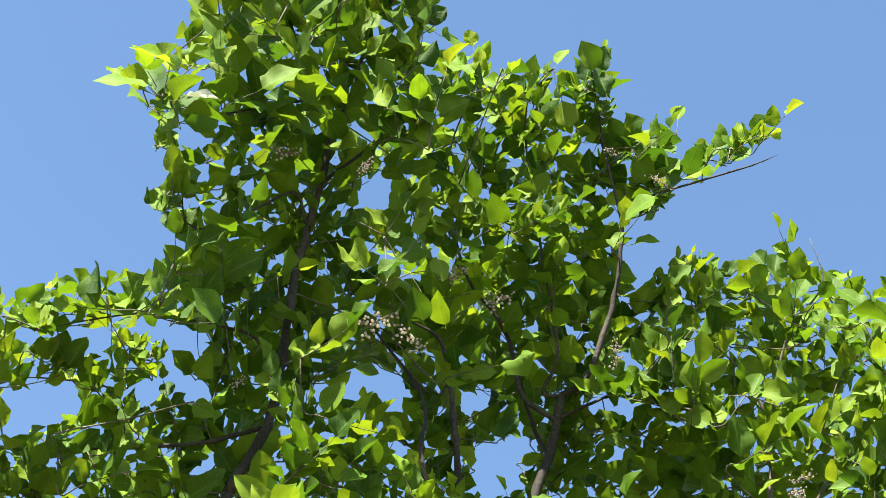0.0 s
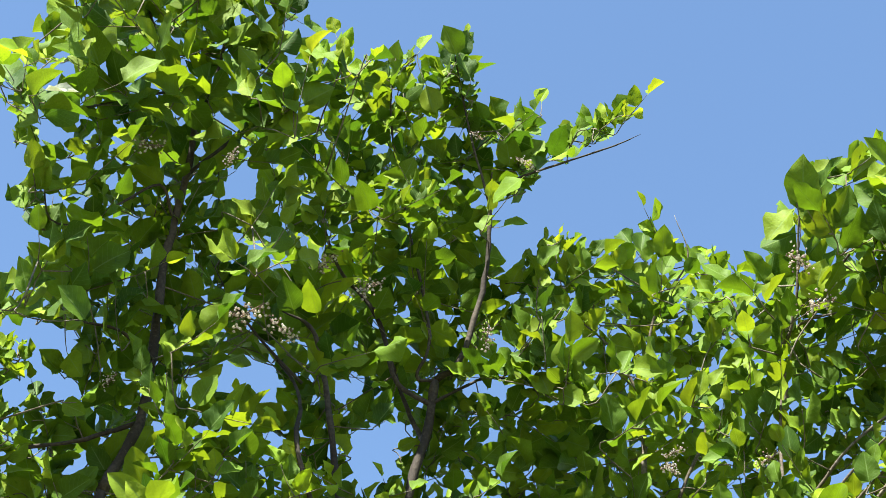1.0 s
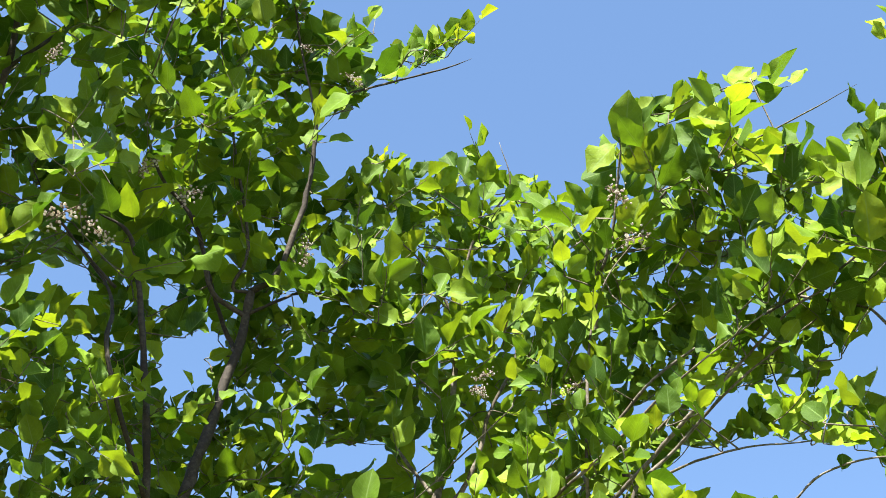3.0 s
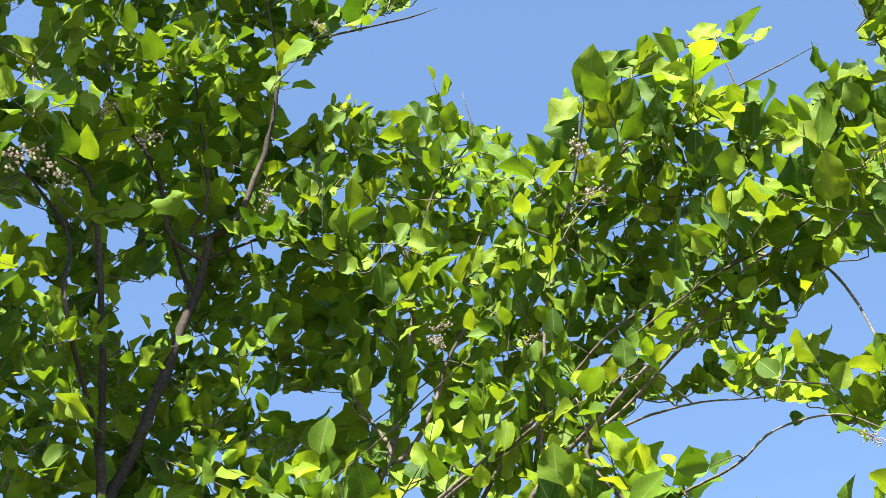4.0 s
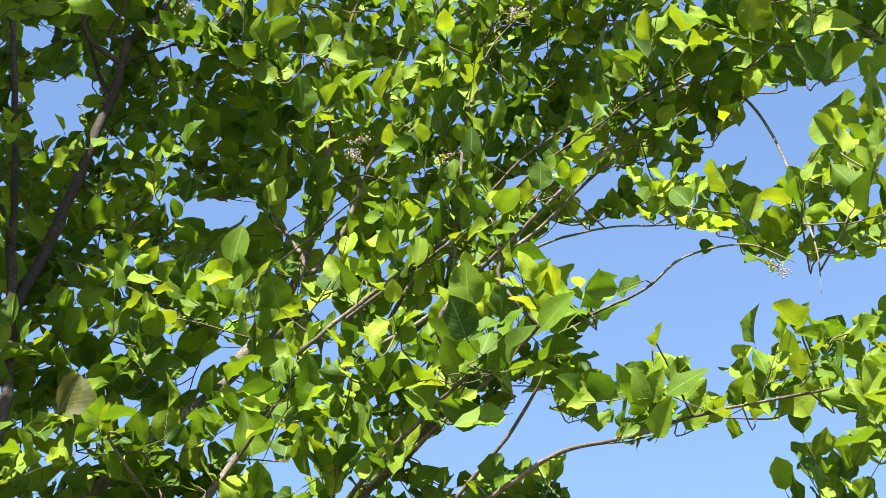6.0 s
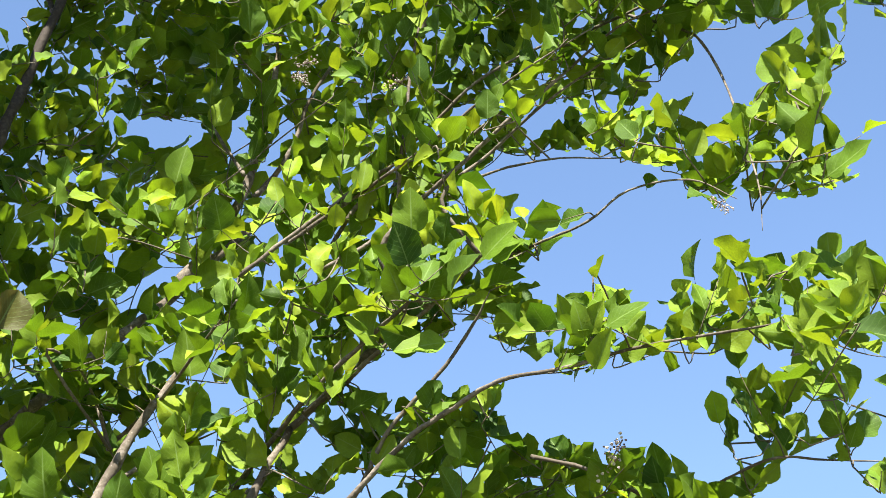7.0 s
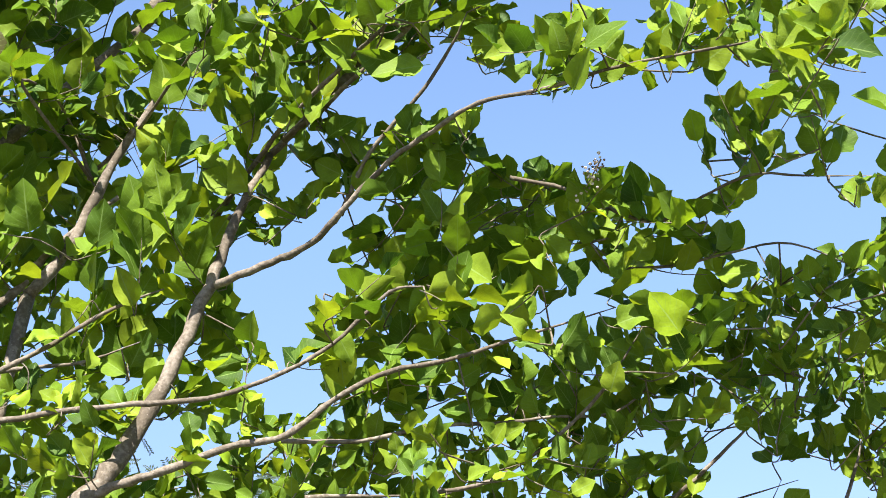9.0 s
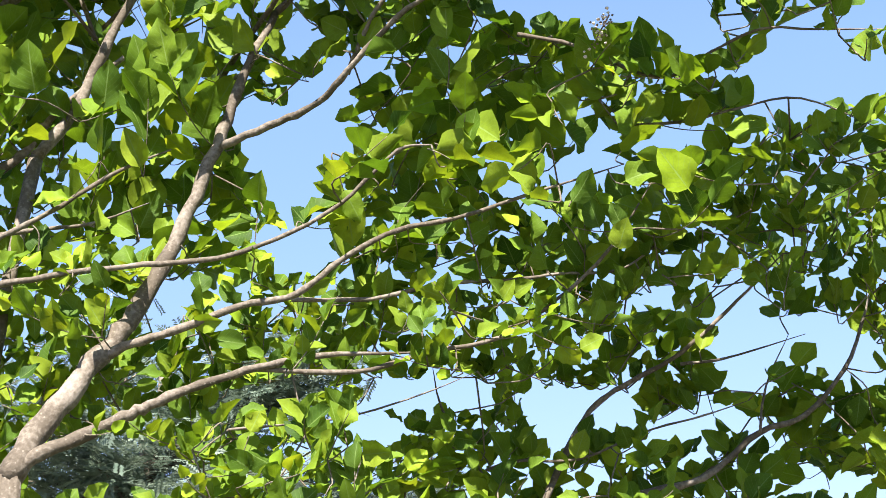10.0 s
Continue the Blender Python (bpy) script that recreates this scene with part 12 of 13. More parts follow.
shoot(tree_c, (0.37, 3.76, 3.16), (0.42, 3.71, 3.11), 2, 0.105, 86, 2)
shoot(tree_c, (-0.5, 4.12, 2.54), (-0.55, 4.09, 2.55), 2, 0.067, 497)
shoot(tree_c, (-0.11, 3.87, 2.35), (-0.07, 3.83, 2.36), 2, 0.072, 333)
shoot(tree_d, (1.85, 4.46, 3.2), (1.81, 4.44, 3.29), 4, 0.077, 933)
shoot(tree_c, (0.18, 4.01, 2.33), (0.23, 4.08, 2.35), 3, 0.077, 732)
shoot(tree_c, (1.06, 3.32, 3.99), (1.09, 3.37, 4.01), 2, 0.086, 68)
shoot(tree_b, (-1.16, 4.09, 5.84), (-1.26, 3.96, 5.84), 3, 0.149, 718, 1)
shoot(tree_a, (-1.69, 2.74, 6.21), (-1.73, 2.62, 6.37), 4, 0.144, 924)
shoot(tree_c, (0.82, 3.35, 5.26), (0.89, 3.5, 5.35), 5, 0.113, 552, 1)
shoot(tree_c, (0.09, 4.59, 4.88), (0.02, 4.66, 5), 4, 0.111, 655, 1)
shoot(tree_c, (0.18, 4.02, 4.42), (0.25, 4.06, 4.47), 2, 0.120, 406)
shoot(tree_c, (0.3, 4.17, 4.61), (0.31, 4.26, 4.73), 4, 0.109, 909)
shoot(tree_c, (-0.56, 4.97, 5.16), (-0.46, 4.98, 5.08), 3, 0.123, 990, 2)
shoot(tree_a, (-1.55, 3.19, 6.41), (-1.43, 3.28, 6.77), 8, 0.152, 546)
shoot(tree_b, (-0.15, 4, 6.46), (-0.21, 4, 6.51), 2, 0.100, 286)
shoot(tree_a, (-1.68, 3.07, 5.46), (-1.51, 2.99, 5.53), 6, 0.100, 460)
shoot(tree_c, (0.52, 3.4, 5.21), (0.55, 3.4, 5.34), 3, 0.123, 796)
shoot(tree_c, (-0.4, 4.48, 3.19), (-0.39, 4.62, 3.27), 4, 0.114, 162)
shoot(tree_a, (-1.34, 2.92, 6.39), (-1.4, 2.83, 6.5), 3, 0.140, 435)
shoot(tree_a, (-1.48, 3.64, 4.45), (-1.46, 3.7, 4.49), 2, 0.096, 750)
shoot(tree_b, (-0.87, 4.66, 4.7), (-0.9, 4.71, 4.78), 2, 0.118, 554)
shoot(tree_a, (-2.38, 3.28, 4.41), (-2.42, 3.38, 4.47), 4, 0.087, 697)
shoot(tree_c, (-0.49, 4.37, 3.25), (-0.48, 4.34, 3.39), 3, 0.127, 297)
shoot(tree_b, (-0.74, 4.51, 4.68), (-0.8, 4.45, 4.76), 3, 0.110, 429)
shoot(tree_a, (-2.25, 3.69, 4.49), (-2.38, 3.84, 4.63), 8, 0.095, 941)
shoot(tree_a, (-2.21, 3.14, 4.76), (-2.27, 3.16, 4.78), 2, 0.086, 156)
shoot(tree_b, (-0.87, 4.1, 5.82), (-0.89, 4.19, 5.92), 3, 0.124, 513, 2)
shoot(tree_b, (-0.84, 3.87, 6.61), (-0.81, 3.81, 6.67), 2, 0.099, 123)
shoot(tree_d, (1.56, 4.24, 3.12), (1.53, 4.23, 3.19), 3, 0.067, 716)
shoot(tree_b, (-0.83, 4.41, 4.8), (-0.78, 4.52, 4.88), 4, 0.098, 862)
shoot(tree_c, (-0.25, 4.17, 2.25), (-0.26, 4.24, 2.23), 3, 0.072, 975)
shoot(tree_c, (-0.03, 4.29, 3.59), (-0.09, 4.39, 3.67), 4, 0.100, 277, 1)
shoot(tree_b, (-0.56, 4.6, 4.64), (-0.55, 4.66, 4.71), 2, 0.109, 214, 1)
shoot(tree_b, (-0.56, 4.57, 4.9), (-0.67, 4.82, 5.08), 9, 0.111, 0)
shoot(tree_b, (-1.26, 4.01, 4.96), (-1.33, 3.97, 5.04), 3, 0.105, 297, 1)
shoot(tree_b, (-1.09, 3.76, 6.27), (-0.99, 3.72, 6.25), 3, 0.099, 378)
shoot(tree_d, (1.59, 4.73, 2.54), (1.59, 4.68, 2.45), 3, 0.101, 455, 2)
shoot(tree_c, (0.37, 4.42, 3.62), (0.28, 4.5, 3.55), 3, 0.128, 778, 2)
shoot(tree_c, (0.62, 3.95, 3.51), (0.73, 3.92, 3.48), 3, 0.107, 567)
shoot(tree_c, (0.96, 3.55, 5.13), (1.01, 3.73, 5.34), 7, 0.122, 136)
shoot(tree_d, (0.33, 4.76, 2.51), (0.39, 4.77, 2.56), 2, 0.097, 727, 2)
shoot(tree_c, (-0.18, 4.11, 2.35), (-0.07, 4.27, 2.38), 8, 0.076, 270)
shoot(tree_c, (-0.57, 4.17, 2.93), (-0.51, 4.19, 2.99), 3, 0.075, 981)
shoot(tree_c, (0.12, 4.02, 2.39), (0.1, 3.99, 2.35), 2, 0.075, 221)
shoot(tree_a, (-1.34, 3.64, 4.66), (-1.39, 3.68, 4.68), 2, 0.097, 60)
shoot(tree_d, (1.55, 3.92, 2.54), (1.55, 3.93, 2.61), 2, 0.080, 791)
shoot(tree_a, (-1.44, 3.68, 4.58), (-1.42, 3.65, 4.51), 2, 0.096, 467)
shoot(tree_c, (0.26, 4.42, 2.49), (0.24, 4.49, 2.49), 2, 0.086, 234, 2)
shoot(tree_d, (1.74, 4.05, 3.01), (1.81, 4.11, 3.06), 4, 0.073, 4)
shoot(tree_c, (0.11, 4.44, 5.64), (0.08, 4.53, 5.82), 6, 0.099, 772)
shoot(tree_c, (0.4, 3.69, 4.38), (0.33, 3.71, 4.44), 3, 0.084, 376)
shoot(tree_b, (-0.66, 4.52, 4.66), (-0.74, 4.48, 4.54), 4, 0.109, 342)
shoot(tree_b, (-1.42, 4.09, 4.56), (-1.41, 4.03, 4.65), 3, 0.099, 699)
shoot(tree_c, (-0.65, 4.2, 3.01), (-0.59, 4.2, 3.07), 3, 0.081, 679)
shoot(tree_b, (-1, 4.59, 3.98), (-0.89, 4.6, 4.04), 3, 0.115, 904)
shoot(tree_c, (-0.73, 4.08, 2.48), (-0.63, 4.07, 2.55), 5, 0.070, 48)
shoot(tree_c, (-0.8, 4.25, 4.02), (-0.82, 4.24, 4.17), 4, 0.107, 342)
shoot(tree_c, (-0.37, 4.13, 2.98), (-0.38, 4.06, 2.93), 3, 0.079, 381)
shoot(tree_d, (0.37, 4.62, 2.29), (0.51, 4.63, 2.26), 5, 0.088, 203)
shoot(tree_c, (0.99, 3.33, 3.62), (1.07, 3.42, 3.67), 4, 0.093, 299)
shoot(tree_c, (1.18, 3.1, 3.99), (1.24, 3.04, 4.05), 3, 0.096, 317)
shoot(tree_a, (-1.14, 3.21, 5.82), (-1.11, 3.21, 5.91), 2, 0.121, 727)
shoot(tree_c, (1.23, 2.99, 3.81), (1.18, 3.08, 3.84), 3, 0.092, 808, 1)
shoot(tree_c, (0.03, 3.83, 4.28), (0.09, 3.89, 4.28), 2, 0.099, 857)
shoot(tree_c, (0.27, 4.14, 4.55), (0.19, 4.14, 4.45), 3, 0.123, 971)
shoot(tree_c, (0.37, 4.45, 3.62), (0.34, 4.54, 3.64), 2, 0.130, 299, 2)
shoot(tree_c, (0.76, 3.47, 5.16), (0.79, 3.51, 5.24), 2, 0.115, 388)
shoot(tree_a, (-1.29, 3.49, 4.57), (-1.22, 3.42, 4.61), 3, 0.090, 60)
shoot(tree_a, (-1.14, 3.16, 6.02), (-1.27, 3.24, 6.18), 5, 0.132, 929)
shoot(tree_c, (0.82, 3.22, 4.02), (0.86, 3.29, 4.07), 3, 0.080, 478, 1)
shoot(tree_c, (-0.54, 4.31, 2.78), (-0.59, 4.51, 2.77), 9, 0.071, 889)
shoot(tree_d, (1.66, 4.42, 2.46), (1.52, 4.53, 2.54), 6, 0.097, 857, 2)
shoot(tree_a, (-1.11, 2.98, 6.52), (-1.22, 2.92, 6.66), 4, 0.136, 368)
shoot(tree_c, (1.1, 3.43, 4.78), (1.17, 3.54, 4.78), 3, 0.121, 514)
shoot(tree_a, (-2.01, 3.21, 4.78), (-2.07, 3.18, 4.84), 3, 0.084, 51)
shoot(tree_c, (0.52, 3.83, 4.78), (0.48, 3.86, 4.86), 3, 0.083, 182)
shoot(tree_b, (-0.93, 4.15, 4.18), (-0.89, 4.21, 4.24), 2, 0.107, 404)
shoot(tree_a, (-1.89, 3.72, 4.73), (-1.89, 3.74, 4.83), 3, 0.101, 268)
shoot(tree_d, (1.49, 4.33, 2.63), (1.44, 4.41, 2.61), 3, 0.090, 228, 2)
shoot(tree_c, (-0.76, 4.57, 2.83), (-0.84, 4.47, 2.82), 5, 0.078, 521)
shoot(tree_a, (-2.32, 2.99, 4.77), (-2.26, 3.03, 4.83), 3, 0.086, 195)
shoot(tree_b, (-0.75, 4.38, 4.73), (-0.68, 4.27, 4.7), 4, 0.095, 932)
shoot(tree_c, (-0.6, 4.49, 3.98), (-0.52, 4.53, 4.06), 3, 0.108, 189)
shoot(tree_c, (-0.43, 4.14, 5.44), (-0.44, 4.14, 5.55), 3, 0.098, 476)
shoot(tree_c, (1.58, 3.98, 3.29), (1.6, 4.03, 3.33), 2, 0.086, 12)
shoot(tree_c, (-0.03, 4.58, 3.79), (0.06, 4.69, 3.83), 4, 0.104, 28)
shoot(tree_c, (0.75, 3.92, 3.4), (0.82, 3.95, 3.36), 2, 0.102, 290)
shoot(tree_c, (1.61, 3.42, 4.79), (1.51, 3.42, 4.88), 3, 0.126, 68)
shoot(tree_c, (-1.02, 4.58, 3.54), (-1.02, 4.71, 3.52), 3, 0.119, 923)
shoot(tree_c, (1.07, 4.51, 2.89), (1.12, 4.46, 2.94), 3, 0.077, 464)
shoot(tree_d, (1.1, 4.45, 2.2), (1.05, 4.45, 2.27), 3, 0.080, 713)
shoot(tree_c, (0.97, 4.1, 3.21), (1.02, 4.17, 3.19), 2, 0.112, 619)
shoot(tree_a, (-1.64, 3.17, 4.65), (-1.58, 3.16, 4.63), 2, 0.083, 393)
shoot(tree_d, (1.75, 4.55, 2.85), (1.82, 4.58, 2.96), 5, 0.078, 215)
shoot(tree_a, (-1.67, 3.15, 4.97), (-1.7, 3.27, 4.94), 3, 0.109, 621)
shoot(tree_c, (1.25, 3.46, 3.37), (1.22, 3.5, 3.42), 2, 0.087, 608)
shoot(tree_c, (0.82, 4.06, 2.76), (0.89, 4.06, 2.79), 3, 0.067, 914, 1)
shoot(tree_c, (-0.03, 4.67, 4.27), (-0.09, 4.6, 4.33), 3, 0.102, 921)
shoot(tree_d, (1.64, 4.39, 2.6), (1.72, 4.43, 2.5), 4, 0.094, 509, 2)
shoot(tree_c, (1.58, 3.28, 4.63), (1.64, 3.36, 4.71), 3, 0.117, 35)
shoot(tree_c, (-0.69, 4.08, 2.62), (-0.64, 4.1, 2.6), 2, 0.069, 333)
shoot(tree_d, (1.82, 4.33, 2.75), (1.85, 4.41, 2.76), 3, 0.084, 184)
shoot(tree_c, (1.32, 3.22, 3.96), (1.29, 3.3, 4.03), 3, 0.099, 512, 1)
shoot(tree_c, (0.26, 4.17, 2.31), (0.32, 4.15, 2.34), 2, 0.083, 878)
shoot(tree_a, (-1.39, 3.29, 6.3), (-1.3, 3.23, 6.33), 2, 0.138, 690)
shoot(tree_b, (-0.58, 4.42, 4.57), (-0.55, 4.56, 4.6), 4, 0.105, 224)
shoot(tree_c, (1.36, 3.2, 4.33), (1.35, 3.16, 4.4), 2, 0.107, 233)
shoot(tree_c, (-0.07, 4.04, 2.65), (-0, 4.02, 2.65), 3, 0.064, 251)
shoot(tree_c, (-0.46, 4.36, 3.29), (-0.35, 4.42, 3.35), 3, 0.130, 768)
shoot(tree_c, (0.18, 3.94, 4.93), (0.11, 3.97, 5.03), 4, 0.095, 151)
shoot(tree_c, (-0.33, 4.31, 4.46), (-0.34, 4.31, 4.58), 3, 0.109, 874)
shoot(tree_c, (0.98, 4.1, 2.92), (0.95, 4.16, 2.9), 2, 0.079, 404)
shoot(tree_c, (1.35, 3.6, 5.05), (1.29, 3.62, 5.14), 2, 0.133, 632)
shoot(tree_d, (1.41, 4.64, 2.26), (1.41, 4.62, 2.33), 2, 0.089, 790)
shoot(tree_a, (-1.79, 3.75, 4.45), (-1.87, 3.74, 4.52), 3, 0.097, 978)
shoot(tree_c, (1.49, 3.22, 5.04), (1.49, 3.16, 5.16), 3, 0.119, 660)
shoot(tree_c, (0.7, 3.63, 5.24), (0.69, 3.8, 5.27), 5, 0.104, 590)
shoot(tree_c, (0.6, 4.11, 5.24), (0.7, 4.08, 5.29), 3, 0.107, 885)
shoot(tree_c, (-0.77, 4.14, 3.5), (-0.7, 4.23, 3.42), 3, 0.128, 873)
shoot(tree_c, (0.06, 3.82, 2.43), (0.01, 3.8, 2.45), 2, 0.072, 735)
shoot(tree_a, (-1.86, 3.5, 5.66), (-1.78, 3.79, 5.6), 7, 0.131, 629)
shoot(tree_d, (1.24, 4.44, 2.48), (1.26, 4.5, 2.49), 2, 0.081, 900)
shoot(tree_b, (-1.2, 3.95, 4.75), (-1.14, 3.9, 4.76), 2, 0.096, 406)
shoot(tree_a, (-1.87, 3.41, 4.34), (-1.87, 3.39, 4.43), 3, 0.085, 346)
shoot(tree_c, (1.19, 3.05, 3.48), (1.23, 2.99, 3.51), 2, 0.098, 510)
shoot(tree_b, (-0.99, 4.36, 4.65), (-1.08, 4.29, 4.72), 3, 0.114, 83)
shoot(tree_c, (-0.04, 4.69, 4.32), (-0.06, 4.79, 4.38), 3, 0.105, 34)
shoot(tree_c, (0.36, 4.15, 3.15), (0.38, 4.1, 3.22), 2, 0.108, 805, 2)
shoot(tree_c, (0.23, 4.03, 4.87), (0.26, 4.09, 4.97), 4, 0.086, 443)
shoot(tree_c, (-0.52, 4.24, 2.82), (-0.48, 4.27, 2.86), 2, 0.075, 151)
shoot(tree_d, (1.82, 4.21, 2.58), (1.8, 4.21, 2.7), 4, 0.083, 979)
shoot(tree_a, (-1.28, 3.78, 4.6), (-1.27, 3.85, 4.71), 4, 0.095, 156)
shoot(tree_a, (-2.13, 3.35, 4.19), (-2.15, 3.32, 4.3), 4, 0.084, 852)
shoot(tree_d, (1.68, 4.44, 2.56), (1.68, 4.49, 2.61), 2, 0.095, 373, 2)
shoot(tree_c, (-0.23, 4.04, 2.28), (-0.19, 3.94, 2.25), 5, 0.069, 213)
shoot(tree_d, (1.84, 4.26, 2.97), (1.86, 4.23, 3.04), 3, 0.074, 180)
shoot(tree_c, (-0.09, 3.85, 2.25), (-0.06, 3.78, 2.27), 3, 0.071, 219)


lone_leaf(tree_b, (-0.395, 3.758, 6.039), (-0.506, 3.788, 5.975), 0.95, LEAF, 0, "broad dark green leaf hanging at the crown's edge")
lone_leaf(tree_b, (-0.472, 3.837, 5.889), (-0.388, 3.818, 5.888), 0.60, LEAF, 5)
lone_leaf(tree_a, (-1.633, 2.639, 5.369), (-1.536, 2.663, 5.367), 0.35, PALE, 10, "curled leaf with a pale sheen in its colour")
lone_leaf(tree_a, (-1.395, 3.033, 5.989), (-1.341, 2.939, 6.045), 0.60, YOUNG, 15, "bright yellow leaf with dark specks")
lone_leaf(tree_a, (-1.635, 2.512, 5.357), (-1.727, 2.428, 5.346), 0.55, YOUNG, 20)
lone_leaf(tree_a, (-1.702, 2.545, 5.305), (-1.826, 2.459, 5.278), 0.50, YOUNG, 1)
lone_leaf(tree_b, (-0.997, 3.419, 5.134), (-1.004, 3.325, 5.193), 0.62, YOUNG, 6)
lone_leaf(tree_b, (-1.143, 4.005, 5.737), (-1.013, 3.911, 5.831), 0.45, YOUNG, 11)
lone_leaf(tree_a, (-1.485, 2.956, 5.975), (-1.536, 2.838, 6.011), 0.80, LEAF, 16)
lone_leaf(tree_a, (-1.477, 2.984, 5.996), (-1.412, 2.884, 6.058), 0.80, LEAF, 21)
lone_leaf(tree_a, (-1.616, 2.806, 5.718), (-1.700, 2.718, 5.717), 0.75, LEAF, 2)
lone_leaf(tree_a, (-1.492, 2.926, 4.709), (-1.542, 2.828, 4.746), 0.90, LEAF, 7)
lone_leaf(tree_c, (0.478, 3.307, 5.232), (0.482, 3.185, 5.312), 0.80, LEAF, 12, "large upright green leaf")
lone_leaf(tree_c, (0.530, 3.271, 5.257), (0.591, 3.187, 5.295), 0.55, LEAF, 17)
lone_leaf(tree_c, (0.730, 3.252, 5.283), (0.667, 3.170, 5.339), 0.70, LEAF, 22)
lone_leaf(tree_b, (-1.063, 3.397, 5.136), (-1.079, 3.306, 5.189), 0.80, LEAF, 3)
lone_leaf(tree_c, (-0.341, 4.179, 3.512), (-0.379, 4.092, 3.641), 0.60, LEAF, 8, "large dark green leaf with a pale midrib")
lone_leaf(tree_c, (-0.342, 4.289, 3.563), (-0.210, 4.206, 3.708), 0.55, LEAF, 13, "large dark green leaf with a pale midrib")
lone_leaf(tree_c, (0.963, 3.567, 2.970), (0.890, 3.529, 3.058), 0.85, YOUNG, 18, "large yellow-green leaf")
lone_leaf(tree_c, (0.793, 3.609, 2.838), (0.809, 3.562, 2.898), 0.80, LEAF, 23)
lone_leaf(tree_c, (1.185, 2.908, 3.762), (1.270, 2.820, 3.795), 0.60, LEAF, 4)
lone_leaf(tree_c, (0.279, 3.394, 3.804), (0.233, 3.322, 3.881), 0.90, LEAF, 9, "broad green leaf in full sun")
lone_leaf(tree_c, (0.503, 3.516, 3.902), (0.588, 3.461, 3.928), 0.75, LEAF, 14)
lone_leaf(tree_c, (0.481, 3.516, 3.907), (0.557, 3.435, 3.974), 0.60, LEAF, 19)
lone_leaf(tree_c, (0.389, 3.614, 3.715), (0.254, 3.616, 3.693), 0.60, LEAF, 0)
lone_leaf(tree_c, (1.172, 3.070, 4.530), (1.280, 2.997, 4.530), 0.70, LEAF, 5)
lone_leaf(tree_c, (1.197, 3.151, 4.447), (1.132, 3.086, 4.513), 0.80, LEAF, 10)
lone_leaf(tree_c, (1.238, 3.135, 4.447), (1.313, 3.048, 4.477), 0.60, LEAF, 15)
lone_leaf(tree_c, (0.673, 3.194, 3.502), (0.696, 3.133, 3.555), 0.70, LEAF, 20)
lone_leaf(tree_c, (0.713, 3.190, 3.520), (0.793, 3.123, 3.559), 0.60, LEAF, 1)
lone_leaf(tree_c, (0.677, 3.181, 3.403), (0.709, 3.111, 3.472), 0.60, LEAF, 6)
lone_leaf(tree_c, (0.661, 3.201, 3.495), (0.638, 3.144, 3.558), 0.70, LEAF, 11)
lone_leaf(tree_c, (-0.219, 4.079, 4.348), (-0.244, 4.000, 4.426), 0.85, LEAF, 16)

limb(tree_c, "branch", [(0.376, 3.899, 3.993), (0.237, 3.850, 4.113), (0.317, 3.776, 4.233), (0.449, 3.677, 4.319), (0.565, 3.586, 4.402), (0.707, 3.508, 4.503), (0.864, 3.414, 4.618), (0.996, 3.363, 4.665)], [0.0094, 0.0085, 0.0075, 0.0064, 0.0054, 0.0043, 0.0033, 0.0022])
limb(tree_c, "branch", [(-0.028, 3.964, 4.244), (-0.014, 4.016, 4.277), (0.133, 3.922, 4.343), (0.233, 3.844, 4.379), (0.361, 3.705, 4.407), (0.510, 3.597, 4.495), (0.640, 3.458, 4.518), (0.779, 3.353, 4.558)], [0.0072, 0.0065, 0.0057, 0.0049, 0.0042, 0.0034, 0.0026, 0.0018])
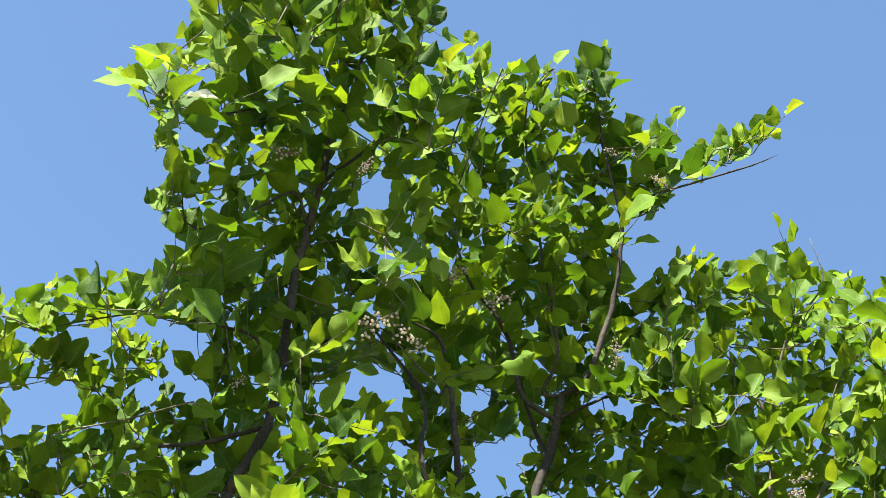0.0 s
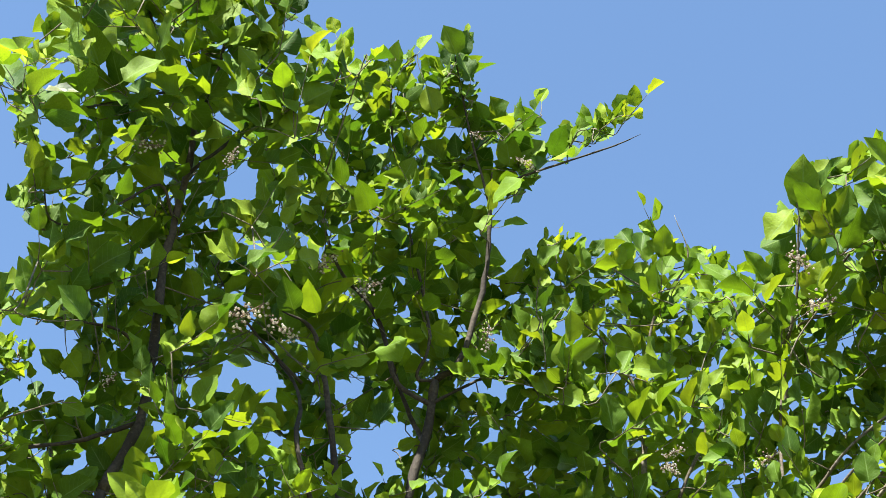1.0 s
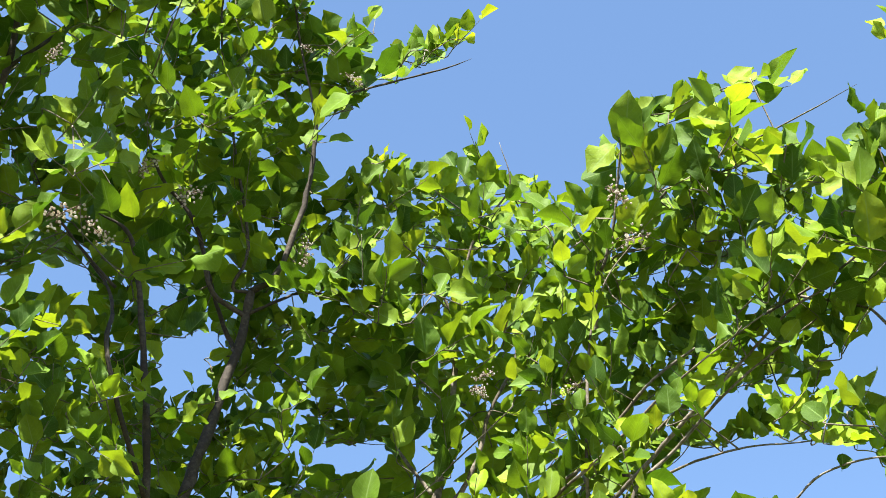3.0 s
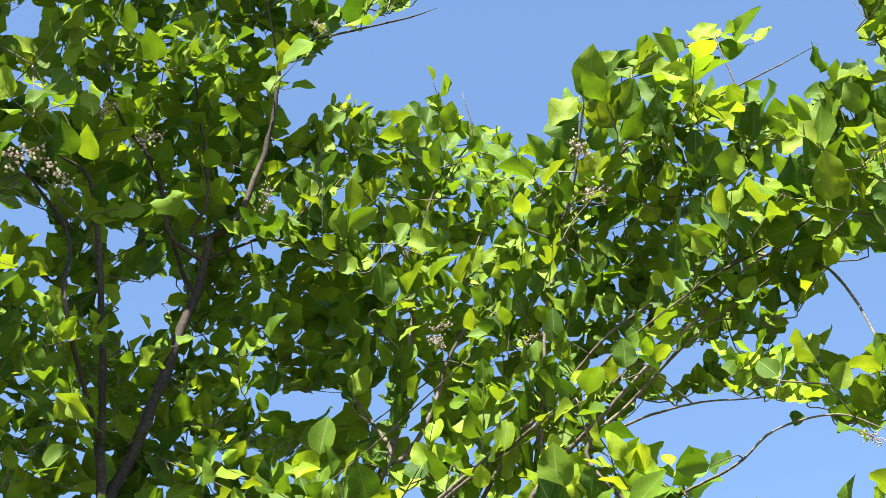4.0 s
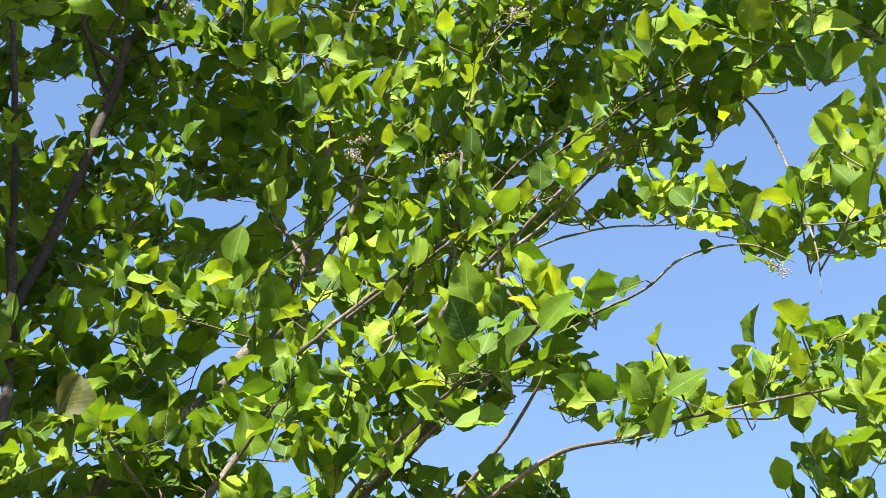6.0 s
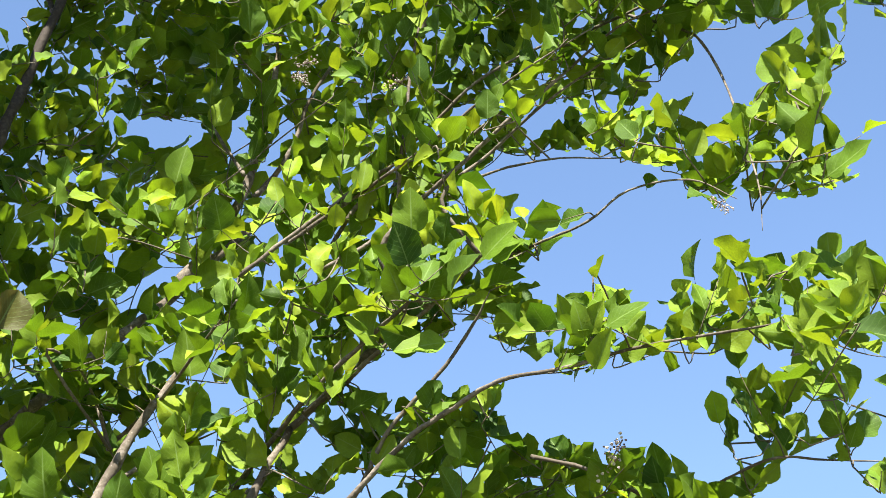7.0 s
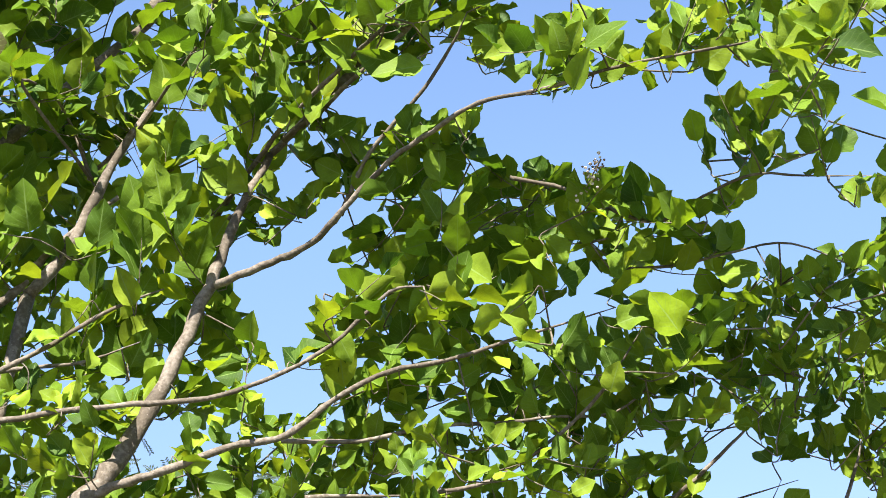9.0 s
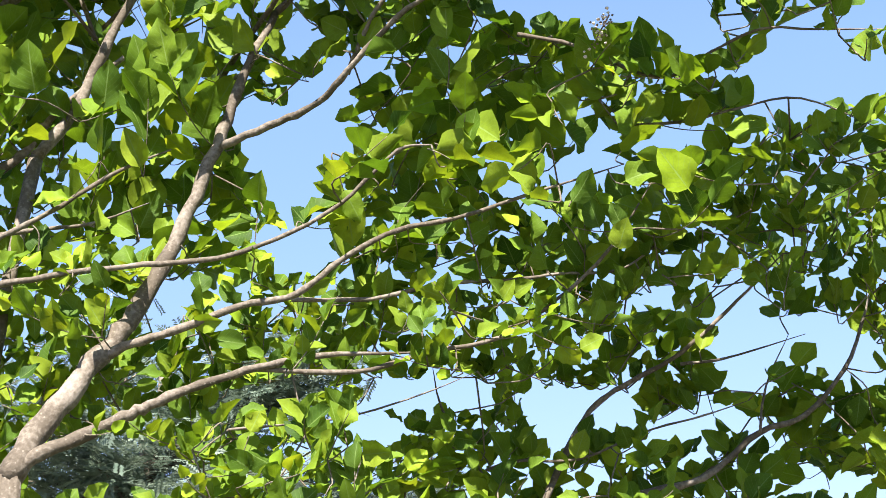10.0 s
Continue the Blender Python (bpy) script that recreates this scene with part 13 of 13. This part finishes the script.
limb(tree_c, "branch", [(0.064, 3.960, 4.134), (0.264, 3.911, 4.268), (0.297, 3.801, 4.472), (0.324, 3.790, 4.737), (0.364, 3.814, 4.984), (0.419, 3.752, 5.098), (0.509, 3.715, 5.203)], [0.0068, 0.0062, 0.0054, 0.0045, 0.0037, 0.0028, 0.0020])
limb(tree_c, "branch", [(0.508, 3.772, 4.083), (0.400, 3.723, 4.237), (0.542, 3.695, 4.386), (0.677, 3.560, 4.460), (0.826, 3.504, 4.557), (0.941, 3.452, 4.615)], [0.0066, 0.0060, 0.0049, 0.0039, 0.0028, 0.0018])
limb(tree_c, "branch", [(-0.088, 4.228, 3.583), (-0.153, 4.390, 3.647), (-0.034, 4.244, 3.765), (0.081, 3.996, 3.797), (0.220, 3.818, 3.857), (0.296, 3.606, 3.826)], [0.0099, 0.0090, 0.0080, 0.0070, 0.0060, 0.0050])
limb(tree_c, "branch", [(-0.524, 4.455, 3.809), (-0.534, 4.605, 3.905), (-0.379, 4.386, 3.947), (-0.264, 4.156, 3.991), (-0.155, 3.909, 4.002)], [0.0077, 0.0070, 0.0057, 0.0043, 0.0030])
limb(tree_c, "branch", [(-0.524, 4.455, 3.809), (-0.692, 4.167, 3.961), (-0.618, 4.271, 3.984), (-0.571, 4.416, 3.941), (-0.531, 4.577, 3.891)], [0.0055, 0.0050, 0.0042, 0.0033, 0.0025])
limb(tree_b, "branch", [(-0.965, 4.016, 5.749), (-0.926, 4.113, 5.616), (-0.892, 4.245, 5.491), (-0.851, 4.284, 5.389), (-0.811, 4.203, 5.259)], [0.0050, 0.0063, 0.0077, 0.0090, 0.0099])
limb(tree_b, "branch", [(-1.308, 3.898, 5.499), (-1.202, 3.924, 5.341), (-1.159, 3.885, 5.176), (-1.119, 3.777, 4.891), (-1.033, 4.101, 4.583)], [0.0040, 0.0053, 0.0067, 0.0080, 0.0088])

for owner in (tree_a, tree_b, tree_c, tree_d):
    leaf_out(owner)

far_tree("distant feathery grey-green tree behind the limbs", (-1.255, 15.951, 0), 7.4, 3.0, 4, 14400)
